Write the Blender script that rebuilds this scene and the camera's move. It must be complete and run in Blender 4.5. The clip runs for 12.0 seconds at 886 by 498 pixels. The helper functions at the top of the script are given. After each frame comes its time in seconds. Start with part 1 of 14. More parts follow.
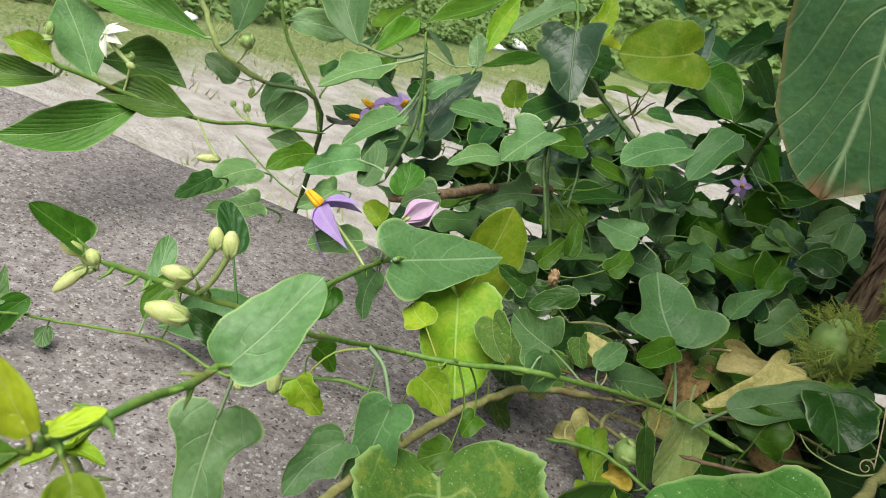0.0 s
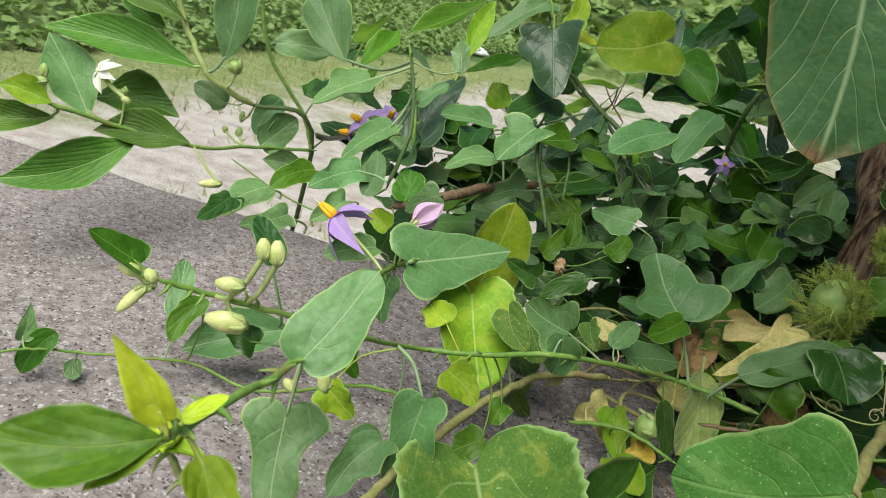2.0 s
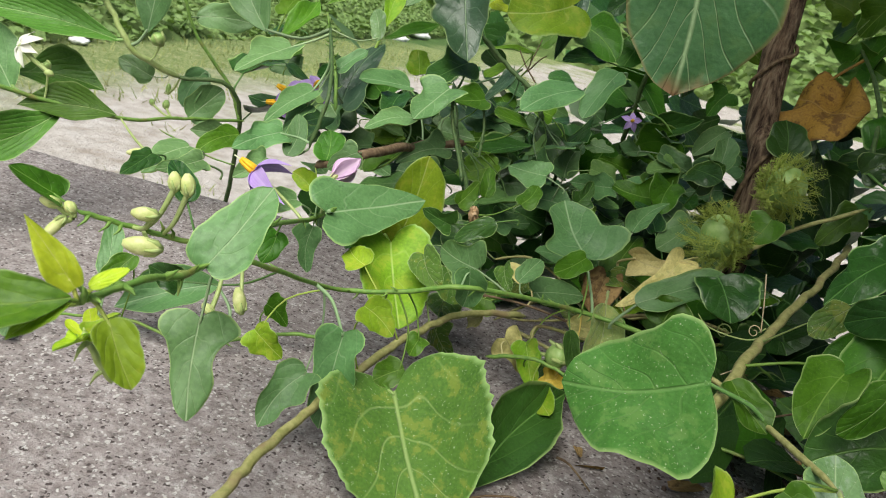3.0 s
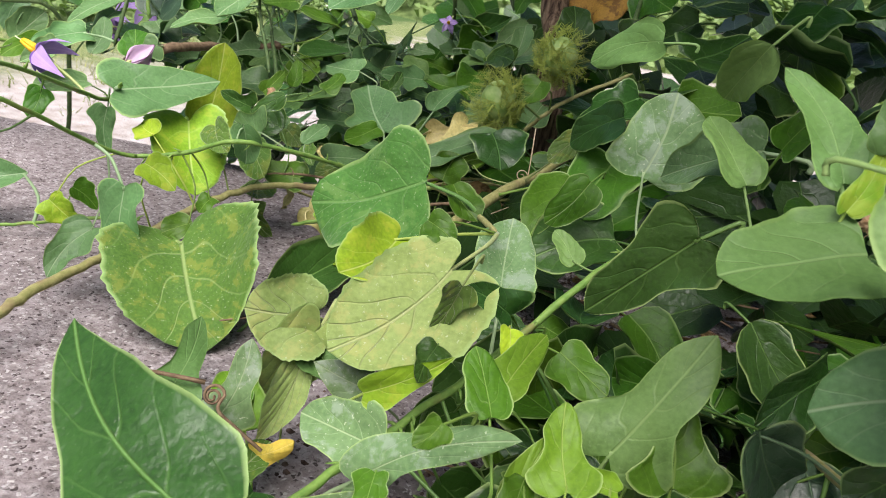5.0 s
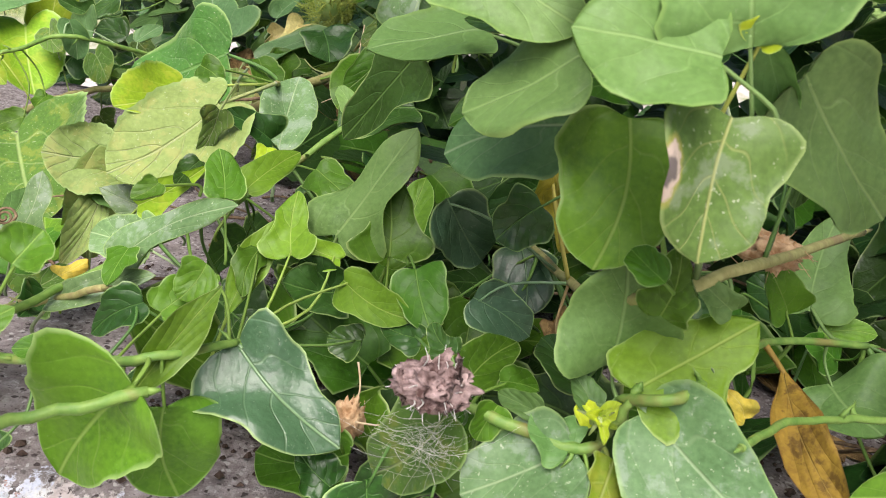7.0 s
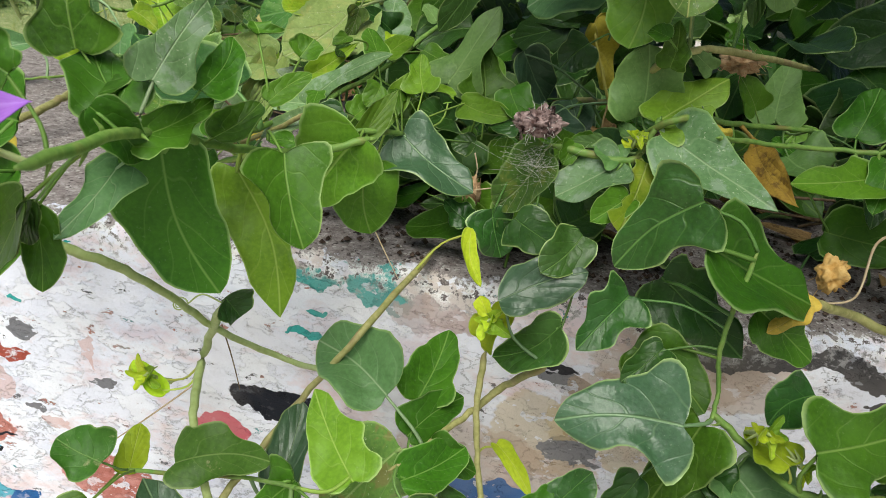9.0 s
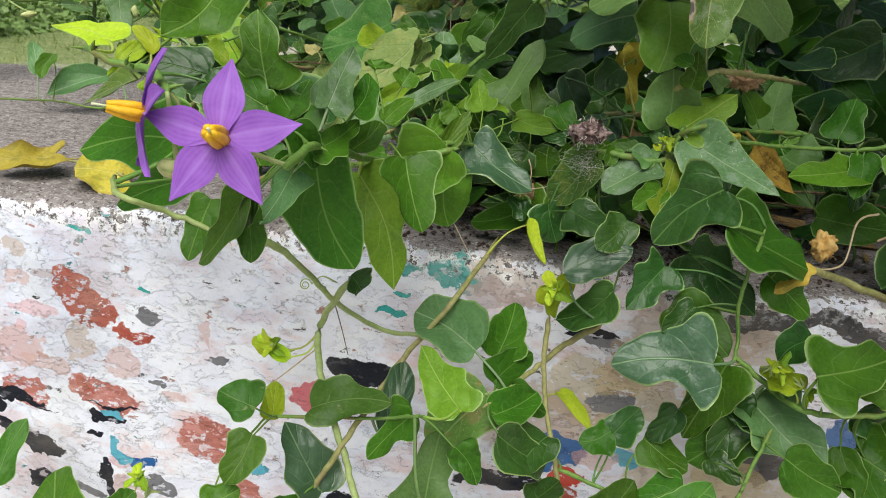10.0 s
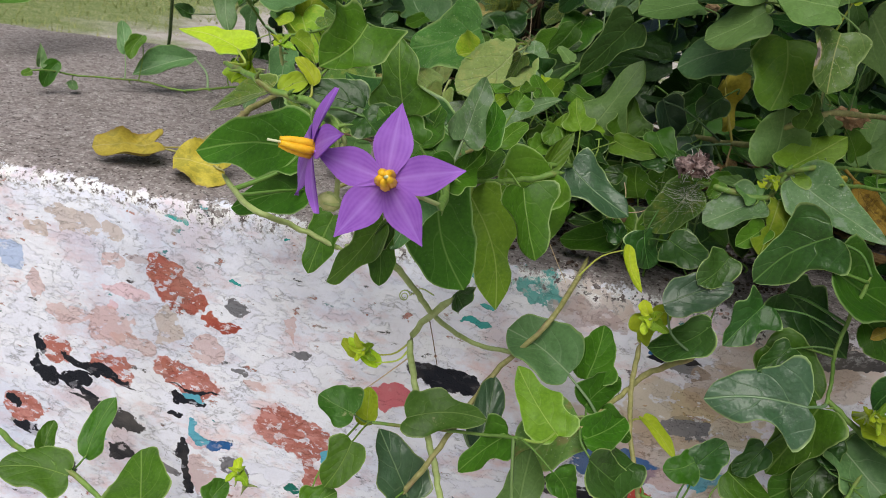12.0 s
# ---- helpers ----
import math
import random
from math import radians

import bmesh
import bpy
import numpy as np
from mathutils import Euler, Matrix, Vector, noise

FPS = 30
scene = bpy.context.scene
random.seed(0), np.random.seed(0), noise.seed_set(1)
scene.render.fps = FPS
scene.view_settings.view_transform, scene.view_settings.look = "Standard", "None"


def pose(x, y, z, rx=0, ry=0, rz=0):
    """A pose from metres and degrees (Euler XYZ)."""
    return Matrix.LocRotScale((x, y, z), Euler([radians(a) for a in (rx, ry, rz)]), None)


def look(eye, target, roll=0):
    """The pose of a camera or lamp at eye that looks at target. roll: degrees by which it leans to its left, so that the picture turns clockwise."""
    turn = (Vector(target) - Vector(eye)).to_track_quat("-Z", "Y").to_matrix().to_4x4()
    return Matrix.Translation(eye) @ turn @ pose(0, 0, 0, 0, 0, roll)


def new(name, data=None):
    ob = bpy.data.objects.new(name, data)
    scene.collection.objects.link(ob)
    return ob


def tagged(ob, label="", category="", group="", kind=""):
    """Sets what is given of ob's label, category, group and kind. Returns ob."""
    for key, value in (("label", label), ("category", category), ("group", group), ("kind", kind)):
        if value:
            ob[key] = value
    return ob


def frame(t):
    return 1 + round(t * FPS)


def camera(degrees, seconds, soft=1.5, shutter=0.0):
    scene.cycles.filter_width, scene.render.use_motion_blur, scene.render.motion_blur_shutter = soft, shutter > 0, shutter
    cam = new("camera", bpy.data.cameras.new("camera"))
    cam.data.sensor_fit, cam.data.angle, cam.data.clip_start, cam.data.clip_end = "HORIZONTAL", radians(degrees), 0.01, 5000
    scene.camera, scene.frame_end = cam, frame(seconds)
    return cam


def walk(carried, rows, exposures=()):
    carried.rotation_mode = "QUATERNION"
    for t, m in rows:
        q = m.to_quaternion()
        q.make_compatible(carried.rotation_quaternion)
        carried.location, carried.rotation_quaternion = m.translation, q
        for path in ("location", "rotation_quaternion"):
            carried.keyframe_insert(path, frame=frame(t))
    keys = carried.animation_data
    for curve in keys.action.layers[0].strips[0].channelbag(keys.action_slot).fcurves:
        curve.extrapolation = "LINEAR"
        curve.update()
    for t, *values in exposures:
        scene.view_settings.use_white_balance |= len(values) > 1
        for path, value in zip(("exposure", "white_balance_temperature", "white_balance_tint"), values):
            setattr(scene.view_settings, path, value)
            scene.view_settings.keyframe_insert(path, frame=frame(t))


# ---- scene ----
SKY, SUN = 0.075, 4.3
cam = camera(62.1, 12.0, soft=0.4)
cam.data.dof.use_dof = True
cam.data.dof.focus_distance = 0.26
cam.data.dof.aperture_fstop = 50.0
PATH = [
    (0, (0.04540, -0.03938, 0.20312), (-0.29726, 0.83359, -0.14401), 20.00),
    (0.5, (0.04834, -0.05079, 0.20043), (-0.21380, 0.83039, -0.19302), 21.71),
    (1, (0.05584, -0.04888, 0.19672), (-0.19555, 0.84100, -0.18396), 19.46),
    (1.5, (0.04683, -0.04868, 0.19865), (-0.24858, 0.84076, -0.15012), 17.23),
    (2, (0.03891, -0.05696, 0.19867), (-0.28467, 0.83116, -0.12775), 15.14),
    (2.5, (0.04053, -0.06354, 0.19599), (-0.28420, 0.82624, -0.12469), 14.29),
    (3, (0.06715, -0.07680, 0.19443), (-0.19071, 0.83141, -0.13521), 14.00),
    (3.2, (0.07365, -0.08026, 0.19478), (-0.16978, 0.83183, -0.13514), 13.82),
    (4.8, (0.15139, -0.10174, 0.16954), (-0.02846, 0.82397, -0.16319), 11.79),
    (5, (0.16117, -0.10138, 0.16485), (-0.00776, 0.82470, -0.17256), 11.43),
    (5.5, (0.19335, -0.11025, 0.16398), (0.05641, 0.81917, -0.17870), 10.71),
    (6, (0.21719, -0.11654, 0.16049), (0.11016, 0.81293, -0.19254), 10.28),
    (6.5, (0.22756, -0.12801, 0.15440), (0.14542, 0.80116, -0.20601), 10.25),
    (7, (0.23004, -0.13881, 0.14708), (0.15731, 0.78690, -0.22410), 10.30),
    (7.5, (0.22752, -0.15549, 0.13209), (0.14754, 0.76294, -0.25531), 10.54),
    (7.7, (0.22451, -0.16461, 0.13204), (0.13993, 0.75369, -0.25471), 10.53),
    (9.3, (0.21963, -0.29789, 0.11590), (0.14121, 0.62939, -0.25016), 5.87),
    (9.5, (0.21889, -0.31953, 0.11660), (0.14733, 0.61019, -0.24464), 5.57),
    (10, (0.19345, -0.33384, 0.12633), (0.11093, 0.59885, -0.22477), 5.44),
    (10.5, (0.16763, -0.33236, 0.13309), (0.06067, 0.59969, -0.21308), 4.83),
    (11, (0.16241, -0.33698, 0.13548), (0.05230, 0.58521, -0.23525), 6.01),
    (11.5, (0.15778, -0.33474, 0.13921), (0.01444, 0.58316, -0.23080), 6.38),
    (12, (0.15830, -0.33800, 0.14132), (0.04873, 0.57913, -0.24191), 8.78),
]
walk(cam, [(t, look(eye, target, roll)) for t, eye, target, roll in PATH], [(0, 0.24, 6600, 3), (3.2, 0.32, 6600, 4), (5, 0.74, 6450, 17), (5.6, 0.88, 6450, 18), (6.5, 0.9, 6500, 18), (7.1, 0.98, 6650, 14), (7.7, 0.66, 6700, 6), (9.3, 0.22, 6600, 3), (10.5, -0.04, 6550, 5), (12, -0.23, 6550, 9)])

# ---- world and light: bright overcast day, soft high sun ----
world = bpy.data.worlds.new("overcast_sky")
scene.world = world
world.use_nodes = True
wn = world.node_tree
sky = wn.nodes.new("ShaderNodeTexSky")
sky.sky_type = "NISHITA"
sky.sun_disc = False
sky.sun_elevation, sky.sun_rotation = radians(60), radians(176)
sky.air_density, sky.dust_density, sky.ozone_density = 1.0, 4.0, 1.0
wn.links.new(sky.outputs[0], wn.nodes["Background"].inputs[0])
wn.nodes["Background"].inputs[1].default_value = SKY
sun_data = bpy.data.lights.new("sun", "SUN")
sun_data.energy, sun_data.angle, sun_data.color = SUN, radians(55), (1.0, 0.975, 0.95)
sun = new("sun", sun_data)
sun.matrix_world = look((0.1, -1.25, 2.4), (0, 0.1, 0))


# ---- material tools ----
def material(name, rough=0.5, spec=0.4):
    m = bpy.data.materials.new(name)
    m.use_nodes = True
    b = m.node_tree.nodes["Principled BSDF"]
    b.inputs["Roughness"].default_value = rough
    b.inputs["Specular IOR Level"].default_value = spec
    return m, m.node_tree, b


def node(nt, kind, **settings):
    n = nt.nodes.new(kind)
    for key, value in settings.items():
        if key in n.inputs:
            n.inputs[key].default_value = value
    return n


def coords(nt, which="Object"):
    return nt.nodes.new("ShaderNodeTexCoord").outputs[which]


def noise_tex(nt, vec, scale, detail=4.0, rough=0.55):
    n = node(nt, "ShaderNodeTexNoise", Scale=scale, Detail=detail, Roughness=rough)
    nt.links.new(vec, n.inputs["Vector"])
    return n.outputs[0]


def ramp(nt, fac, *stops):
    r = nt.nodes.new("ShaderNodeValToRGB")
    nt.links.new(fac, r.inputs[0])
    els = r.color_ramp.elements
    while len(els) < len(stops):
        els.new(0.5)
    for el, (pos, col) in zip(els, stops):
        el.position = pos
        el.color = (*col, 1) if len(col) == 3 else col
    return r.outputs[0]


def mask(nt, fac, lo, hi):
    n = node(nt, "ShaderNodeMapRange")
    n.inputs[1].default_value, n.inputs[2].default_value = lo, hi
    nt.links.new(fac, n.inputs[0])
    return n.outputs[0]


def blend(nt, fac, a, b, how="MIX"):
    n = nt.nodes.new("ShaderNodeMix")
    n.data_type, n.blend_type = "RGBA", how
    for value, slot in ((fac, 0), (a, 6), (b, 7)):
        if isinstance(value, (int, float)):
            n.inputs[slot].default_value = value
        elif isinstance(value, tuple):
            n.inputs[slot].default_value = (*value, 1)
        else:
            nt.links.new(value, n.inputs[slot])
    return n.outputs[2]


def calc(nt, how, a, b=0.0, c=0.0):
    n = nt.nodes.new("ShaderNodeMath")
    n.operation = how
    for value, slot in ((a, 0), (b, 1), (c, 2)):
        if isinstance(value, (int, float)):
            n.inputs[slot].default_value = value
        else:
            nt.links.new(value, n.inputs[slot])
    return n.outputs[0]


def bump(nt, bsdf, height, strength, dist):
    n = node(nt, "ShaderNodeBump", Strength=strength, Distance=dist)
    nt.links.new(height, n.inputs["Height"])
    nt.links.new(n.outputs[0], bsdf.inputs["Normal"])


def leaf_material(name, top, deep, vein, rough=0.42, glow=0.25, blotch=None, amount=0.0, relief=0.5, edge=(0.34, 0.5, 0.18), glossy=0.26, fleck=0.0, veins=3.6, ribs=0.34, scorch=None, fuzz=0.0, spotted=0.52, scar=None):
    """Leaf skin: two greens in soft patches, pale midrib and side veins along the leaf's own map, a pale rim, spots and some light coming through."""
    m, nt, b = material(name, rough, glossy)
    b.inputs["Sheen Weight"].default_value = fuzz
    b.inputs["Sheen Roughness"].default_value = 0.45
    uv = coords(nt, "UV")
    info = nt.nodes.new("ShaderNodeObjectInfo").outputs["Random"]
    shift = nt.nodes.new("ShaderNodeVectorMath")
    nt.links.new(coords(nt, "Object"), shift.inputs[0])
    nt.links.new(calc(nt, "MULTIPLY", info, 9.0), shift.inputs[1])
    obj = shift.outputs[0]
    sep = nt.nodes.new("ShaderNodeSeparateXYZ")
    nt.links.new(uv, sep.inputs[0])
    across, along = sep.outputs[0], sep.outputs[1]
    side = calc(nt, "ABSOLUTE", across)
    n1 = noise_tex(nt, obj, 60.0, 4.0, 0.6)
    n2 = noise_tex(nt, obj, 700.0, 3.0)
    col = blend(nt, mask(nt, n1, 0.32, 0.68), deep, top)
    col = blend(nt, mask(nt, n2, 0.35, 0.9), col, tuple(min(1.0, 1.22 * v) for v in top))
    if blotch:
        col = blend(nt, calc(nt, "MULTIPLY", mask(nt, noise_tex(nt, obj, 120.0, 5.0, 0.65), spotted, spotted + 0.08), amount), col, blotch)
    if fleck > 0:
        col = blend(nt, calc(nt, "MULTIPLY", mask(nt, noise_tex(nt, obj, 950.0, 2.0), 0.66, 0.72), fleck), col, (0.62, 0.68, 0.5))
    # veins: a midrib, and side veins running forward from it
    mid = mask(nt, side, 0.034, 0.01)
    wob = calc(nt, "MULTIPLY", calc(nt, "SUBTRACT", noise_tex(nt, uv, 2.2, 0.0), 0.5), 0.22)
    ph = calc(nt, "ADD", calc(nt, "SUBTRACT", along, calc(nt, "MULTIPLY", side, 0.62)), wob)
    fr = calc(nt, "FRACT", calc(nt, "MULTIPLY", ph, veins))
    ridge = calc(nt, "ABSOLUTE", calc(nt, "SUBTRACT", fr, 0.5))
    lat = calc(nt, "MULTIPLY", mask(nt, ridge, 0.05, 0.012), mask(nt, side, 0.95, 0.25))
    v = calc(nt, "MAXIMUM", mid, calc(nt, "MULTIPLY", lat, ribs))
    col = blend(nt, calc(nt, "MULTIPLY", v, 0.62), col, vein)
    rim = nt.nodes.new("ShaderNodeVertexColor")
    rim.layer_name = "rim"
    col = blend(nt, calc(nt, "MULTIPLY", mask(nt, rim.outputs[0], 0.93, 1.0), 0.8), col, edge)
    if scorch:
        burnt = calc(nt, "ADD", along, calc(nt, "MULTIPLY", calc(nt, "SUBTRACT", noise_tex(nt, uv, 3.0, 4.0), 0.5), 0.3))
        col = blend(nt, mask(nt, burnt, 0.9, 0.98), col, scorch)
    if scar:
        du = calc(nt, "DIVIDE", calc(nt, "SUBTRACT", across, scar[0]), scar[2])
        dv = calc(nt, "DIVIDE", calc(nt, "SUBTRACT", along, scar[1]), scar[3])
        ragged = calc(nt, "ADD", calc(nt, "ADD", calc(nt, "MULTIPLY", du, du), calc(nt, "MULTIPLY", dv, dv)), calc(nt, "MULTIPLY", calc(nt, "SUBTRACT", noise_tex(nt, obj, 420.0, 4.0), 0.5), 1.6))
        col = blend(nt, calc(nt, "MULTIPLY", mask(nt, ragged, 1.5, 1.0), 0.8), col, (0.4, 0.42, 0.1))
        col = blend(nt, mask(nt, ragged, 0.95, 0.7), col, (0.68, 0.58, 0.46))
        col = blend(nt, mask(nt, ragged, 0.5, 0.25), col, (0.22, 0.19, 0.17))
    hsv = node(nt, "ShaderNodeHueSaturation")
    nt.links.new(col, hsv.inputs["Color"])
    val = node(nt, "ShaderNodeMapRange")
    val.inputs[3].default_value, val.inputs[4].default_value = 0.76, 1.3
    nt.links.new(info, val.inputs[0])
    nt.links.new(val.outputs[0], hsv.inputs["Value"])
    hue = node(nt, "ShaderNodeMapRange")
    hue.inputs[3].default_value, hue.inputs[4].default_value = 0.476, 0.504
    nt.links.new(calc(nt, "FRACT", calc(nt, "MULTIPLY", info, 7.31)), hue.inputs[0])
    nt.links.new(hue.outputs[0], hsv.inputs["Hue"])
    final = hsv.outputs[0]
    nt.links.new(final, b.inputs["Base Color"])
    height = calc(nt, "ADD", calc(nt, "MULTIPLY", v, -0.8), calc(nt, "ADD", calc(nt, "MULTIPLY", n2, 0.35), calc(nt, "MULTIPLY", noise_tex(nt, obj, 170.0, 2.0), 1.6)))
    height = calc(nt, "ADD", height, calc(nt, "MULTIPLY", calc(nt, "MULTIPLY", mask(nt, ridge, 0.0, 0.42), mask(nt, side, 0.0, 0.3)), 0.4))
    bump(nt, b, height, relief, 0.0006)
    rr = node(nt, "ShaderNodeMapRange")
    rr.inputs[3].default_value, rr.inputs[4].default_value = rough - 0.1, rough + 0.16
    nt.links.new(n1, rr.inputs[0])
    nt.links.new(rr.outputs[0], b.inputs["Roughness"])
    tr = nt.nodes.new("ShaderNodeBsdfTranslucent")
    nt.links.new(blend(nt, 1.0, final, (1.0, 1.15, 0.45), "MULTIPLY"), tr.inputs[0])
    mix = nt.nodes.new("ShaderNodeMixShader")
    mix.inputs[0].default_value = glow * 0.75
    nt.links.new(b.outputs[0], mix.inputs[1])
    nt.links.new(tr.outputs[0], mix.inputs[2])
    nt.links.new(mix.outputs[0], nt.nodes["Material Output"].inputs[0])
    return m


LEAF = {
    "B": leaf_material("leaf_large_veined", (0.055, 0.145, 0.05), (0.03, 0.095, 0.03), (0.36, 0.5, 0.26), rough=0.45, glow=0.2, blotch=(0.08, 0.16, 0.04), amount=0.3, relief=0.8, veins=6.5, ribs=0.9, edge=(0.2, 0.16, 0.06), scorch=(0.2, 0.13, 0.06)),
    "c": leaf_material("leaf_sage", (0.11, 0.235, 0.082), (0.062, 0.15, 0.046), (0.34, 0.46, 0.26), rough=0.42, glow=0.18, glossy=0.35, fleck=0.06),
    "e": leaf_material("leaf_dark_blue_green", (0.05, 0.11, 0.055), (0.03, 0.075, 0.034), (0.2, 0.34, 0.16), rough=0.32, glow=0.14, glossy=0.55, relief=0.7, fleck=0.1),
    "q": leaf_material("leaf_ochre", (0.4, 0.28, 0.04), (0.24, 0.15, 0.03), (0.42, 0.3, 0.08), rough=0.6, glow=0.3, blotch=(0.1, 0.055, 0.02), amount=0.7, relief=0.8, edge=(0.2, 0.12, 0.04)),
    "h": leaf_material("leaf_hedge", (0.16, 0.25, 0.08), (0.08, 0.15, 0.04), (0.3, 0.4, 0.15)),
    "g": leaf_material("leaf_green", (0.05, 0.158, 0.01), (0.026, 0.096, 0.006), (0.2, 0.36, 0.08), fleck=0.06),
    "b": leaf_material("leaf_waxy_blue_green", (0.108, 0.225, 0.062), (0.07, 0.165, 0.04), (0.22, 0.37, 0.13), rough=0.42, glow=0.22, fleck=0.06, edge=(0.2, 0.35, 0.1)),
    "n": leaf_material("leaf_fresh_green", (0.11, 0.255, 0.018), (0.062, 0.175, 0.011), (0.28, 0.43, 0.1), glow=0.28, fleck=0.05),
    "w": leaf_material("leaf_green_with_pale_scars", (0.07, 0.19, 0.025), (0.04, 0.13, 0.014), (0.24, 0.4, 0.12), blotch=(0.55, 0.5, 0.3), amount=0.55, fleck=0.1, spotted=0.63),
    # also colours filler leaves, where its darkness stands in for shade
    "d": leaf_material("leaf_dark_glossy_and_shaded", (0.025, 0.086, 0.013), (0.013, 0.05, 0.007), (0.13, 0.28, 0.07), rough=0.34, glow=0.12, relief=0.8, glossy=0.4, fleck=0.05),
    "y": leaf_material("leaf_lime", (0.2, 0.36, 0.02), (0.13, 0.27, 0.014), (0.42, 0.55, 0.16), glow=0.34, rough=0.5, blotch=(0.4, 0.42, 0.06), amount=0.3),
    "l": leaf_material("leaf_young_shoot", (0.42, 0.56, 0.03), (0.32, 0.47, 0.025), (0.55, 0.6, 0.2), glow=0.4, rough=0.5),
    "p": leaf_material("leaf_hairy_pale", (0.085, 0.175, 0.024), (0.052, 0.12, 0.015), (0.34, 0.44, 0.16), rough=0.62, glow=0.3, blotch=(0.26, 0.28, 0.045), amount=0.4, relief=0.9, glossy=0.25, fleck=0.4, fuzz=0.25, veins=4.4, ribs=0.6),
    "t": leaf_material("leaf_hairy_faded", (0.25, 0.345, 0.1), (0.175, 0.265, 0.06), (0.45, 0.52, 0.22), rough=0.6, glow=0.3, blotch=(0.4, 0.4, 0.13), amount=0.45, relief=1.0, glossy=0.3, fleck=0.4, fuzz=0.25, veins=4.4, ribs=0.6),
    "f": leaf_material("leaf_hairy_fresh", (0.06, 0.19, 0.03), (0.04, 0.135, 0.018), (0.16, 0.32, 0.09), rough=0.6, glow=0.3, blotch=(0.17, 0.3, 0.08), amount=0.35, relief=0.9, glossy=0.25, fleck=0.45, fuzz=0.2, veins=4.4, ribs=0.5),
    "j": leaf_material("leaf_shrub_ribbed", (0.08, 0.195, 0.028), (0.045, 0.13, 0.016), (0.36, 0.52, 0.2), rough=0.4, glow=0.26, relief=0.9, veins=7.5, ribs=0.7, fleck=0.08),
    "k": leaf_material("leaf_dried_straw", (0.6, 0.55, 0.24), (0.44, 0.4, 0.13), (0.62, 0.56, 0.3), rough=0.65, glow=0.3, blotch=(0.3, 0.3, 0.08), amount=0.5, relief=0.9, edge=(0.4, 0.34, 0.14)),
    "o": leaf_material("leaf_yellow", (0.56, 0.48, 0.07), (0.44, 0.37, 0.045), (0.62, 0.55, 0.18), rough=0.55, glow=0.3, blotch=(0.24, 0.24, 0.04), amount=0.5, edge=(0.45, 0.32, 0.1)),
    "r": leaf_material("leaf_withered", (0.36, 0.24, 0.10), (0.2, 0.12, 0.05), (0.4, 0.3, 0.15), rough=0.75, glow=0.2, blotch=(0.08, 0.045, 0.02), amount=0.7, relief=1.0, glossy=0.2, edge=(0.2, 0.12, 0.06)),
    "m": leaf_material("leaf_green_with_scorch", (0.13, 0.26, 0.05), (0.08, 0.18, 0.04), (0.34, 0.46, 0.18), blotch=(0.24, 0.14, 0.07), amount=0.5, fleck=0.4),
    "x": leaf_material("leaf_with_dry_scar", (0.13, 0.26, 0.06), (0.075, 0.17, 0.035), (0.52, 0.58, 0.22), blotch=(0.3, 0.38, 0.26), amount=0.5, fleck=0.6, ribs=0.5, scar=(0.78, 0.56, 0.2, 0.15)),
    # pale blotches of silvered leaves; on glossy ones they paint the sheen
    "s": leaf_material("leaf_silvered_and_sheen", (0.15, 0.27, 0.11), (0.095, 0.19, 0.07), (0.38, 0.5, 0.28), rough=0.4, blotch=(0.3, 0.38, 0.29), amount=0.6, fleck=0.5),
}


def stem_material(name, c1, c2, rough=0.6, scale=350.0, relief=0.4, spots=None):
    m, nt, b = material(name, rough, 0.3)
    obj = coords(nt)
    n = noise_tex(nt, obj, scale, 4.0)
    col = blend(nt, mask(nt, n, 0.35, 0.68), c1, c2)
    if spots:
        col = blend(nt, mask(nt, noise_tex(nt, obj, 90.0, 3.0), 0.55, 0.7), col, spots)
    nt.links.new(col, b.inputs["Base Color"])
    bump(nt, b, n, relief, 0.0008)
    return m


STEM = {
    "green": stem_material("stem_green", (0.12, 0.24, 0.045), (0.2, 0.32, 0.07), 0.5, spots=(0.2, 0.2, 0.06)),
    "tan": stem_material("stem_olive_tan", (0.24, 0.24, 0.08), (0.38, 0.36, 0.15), 0.6, spots=(0.26, 0.2, 0.1)),
    "pale": stem_material("stem_pale_green", (0.3, 0.38, 0.12), (0.4, 0.48, 0.2), 0.5),
    "brown": stem_material("stem_brown", (0.11, 0.07, 0.04), (0.24, 0.17, 0.1), 0.8, relief=0.8),
    "dark": stem_material("stem_dark_green", (0.05, 0.10, 0.03), (0.1, 0.15, 0.05), 0.55),
    "thread": stem_material("stem_dry_thread", (0.4, 0.3, 0.18), (0.55, 0.45, 0.3), 0.8),
}


# ---- mesh tools ----
def mesh_object(name, bm, mat, parent=None, label="", smooth=True):
    me = bpy.data.meshes.new(name)
    bm.to_mesh(me)
    bm.free()
    for poly in me.polygons:
        poly.use_smooth = smooth
    me.materials.append(mat)
    ob = new(name, me)
    if parent is not None:
        ob.parent = parent
    if label:
        ob["label"] = label
    return ob


def part(name, bm, mat, parent, label="", smooth=True):
    return mesh_object(name, bm, mat, parent, label, smooth)


def thing(name, place, label, category, group=""):
    e = new(name)
    e.empty_display_size = 0.02
    e.location = place
    return tagged(e, label, category, group)


def grid_sheet(bm, x0, x1, y0, y1, nx, ny, height):
    vs = [[bm.verts.new((x0 + (x1 - x0) * i / nx, y0 + (y1 - y0) * j / ny, 0)) for j in range(ny + 1)] for i in range(nx + 1)]
    for row in vs:
        for v in row:
            v.co.z = height(v.co.x, v.co.y)
    for i in range(nx):
        for j in range(ny):
            bm.faces.new((vs[i][j], vs[i + 1][j], vs[i + 1][j + 1], vs[i][j + 1]))


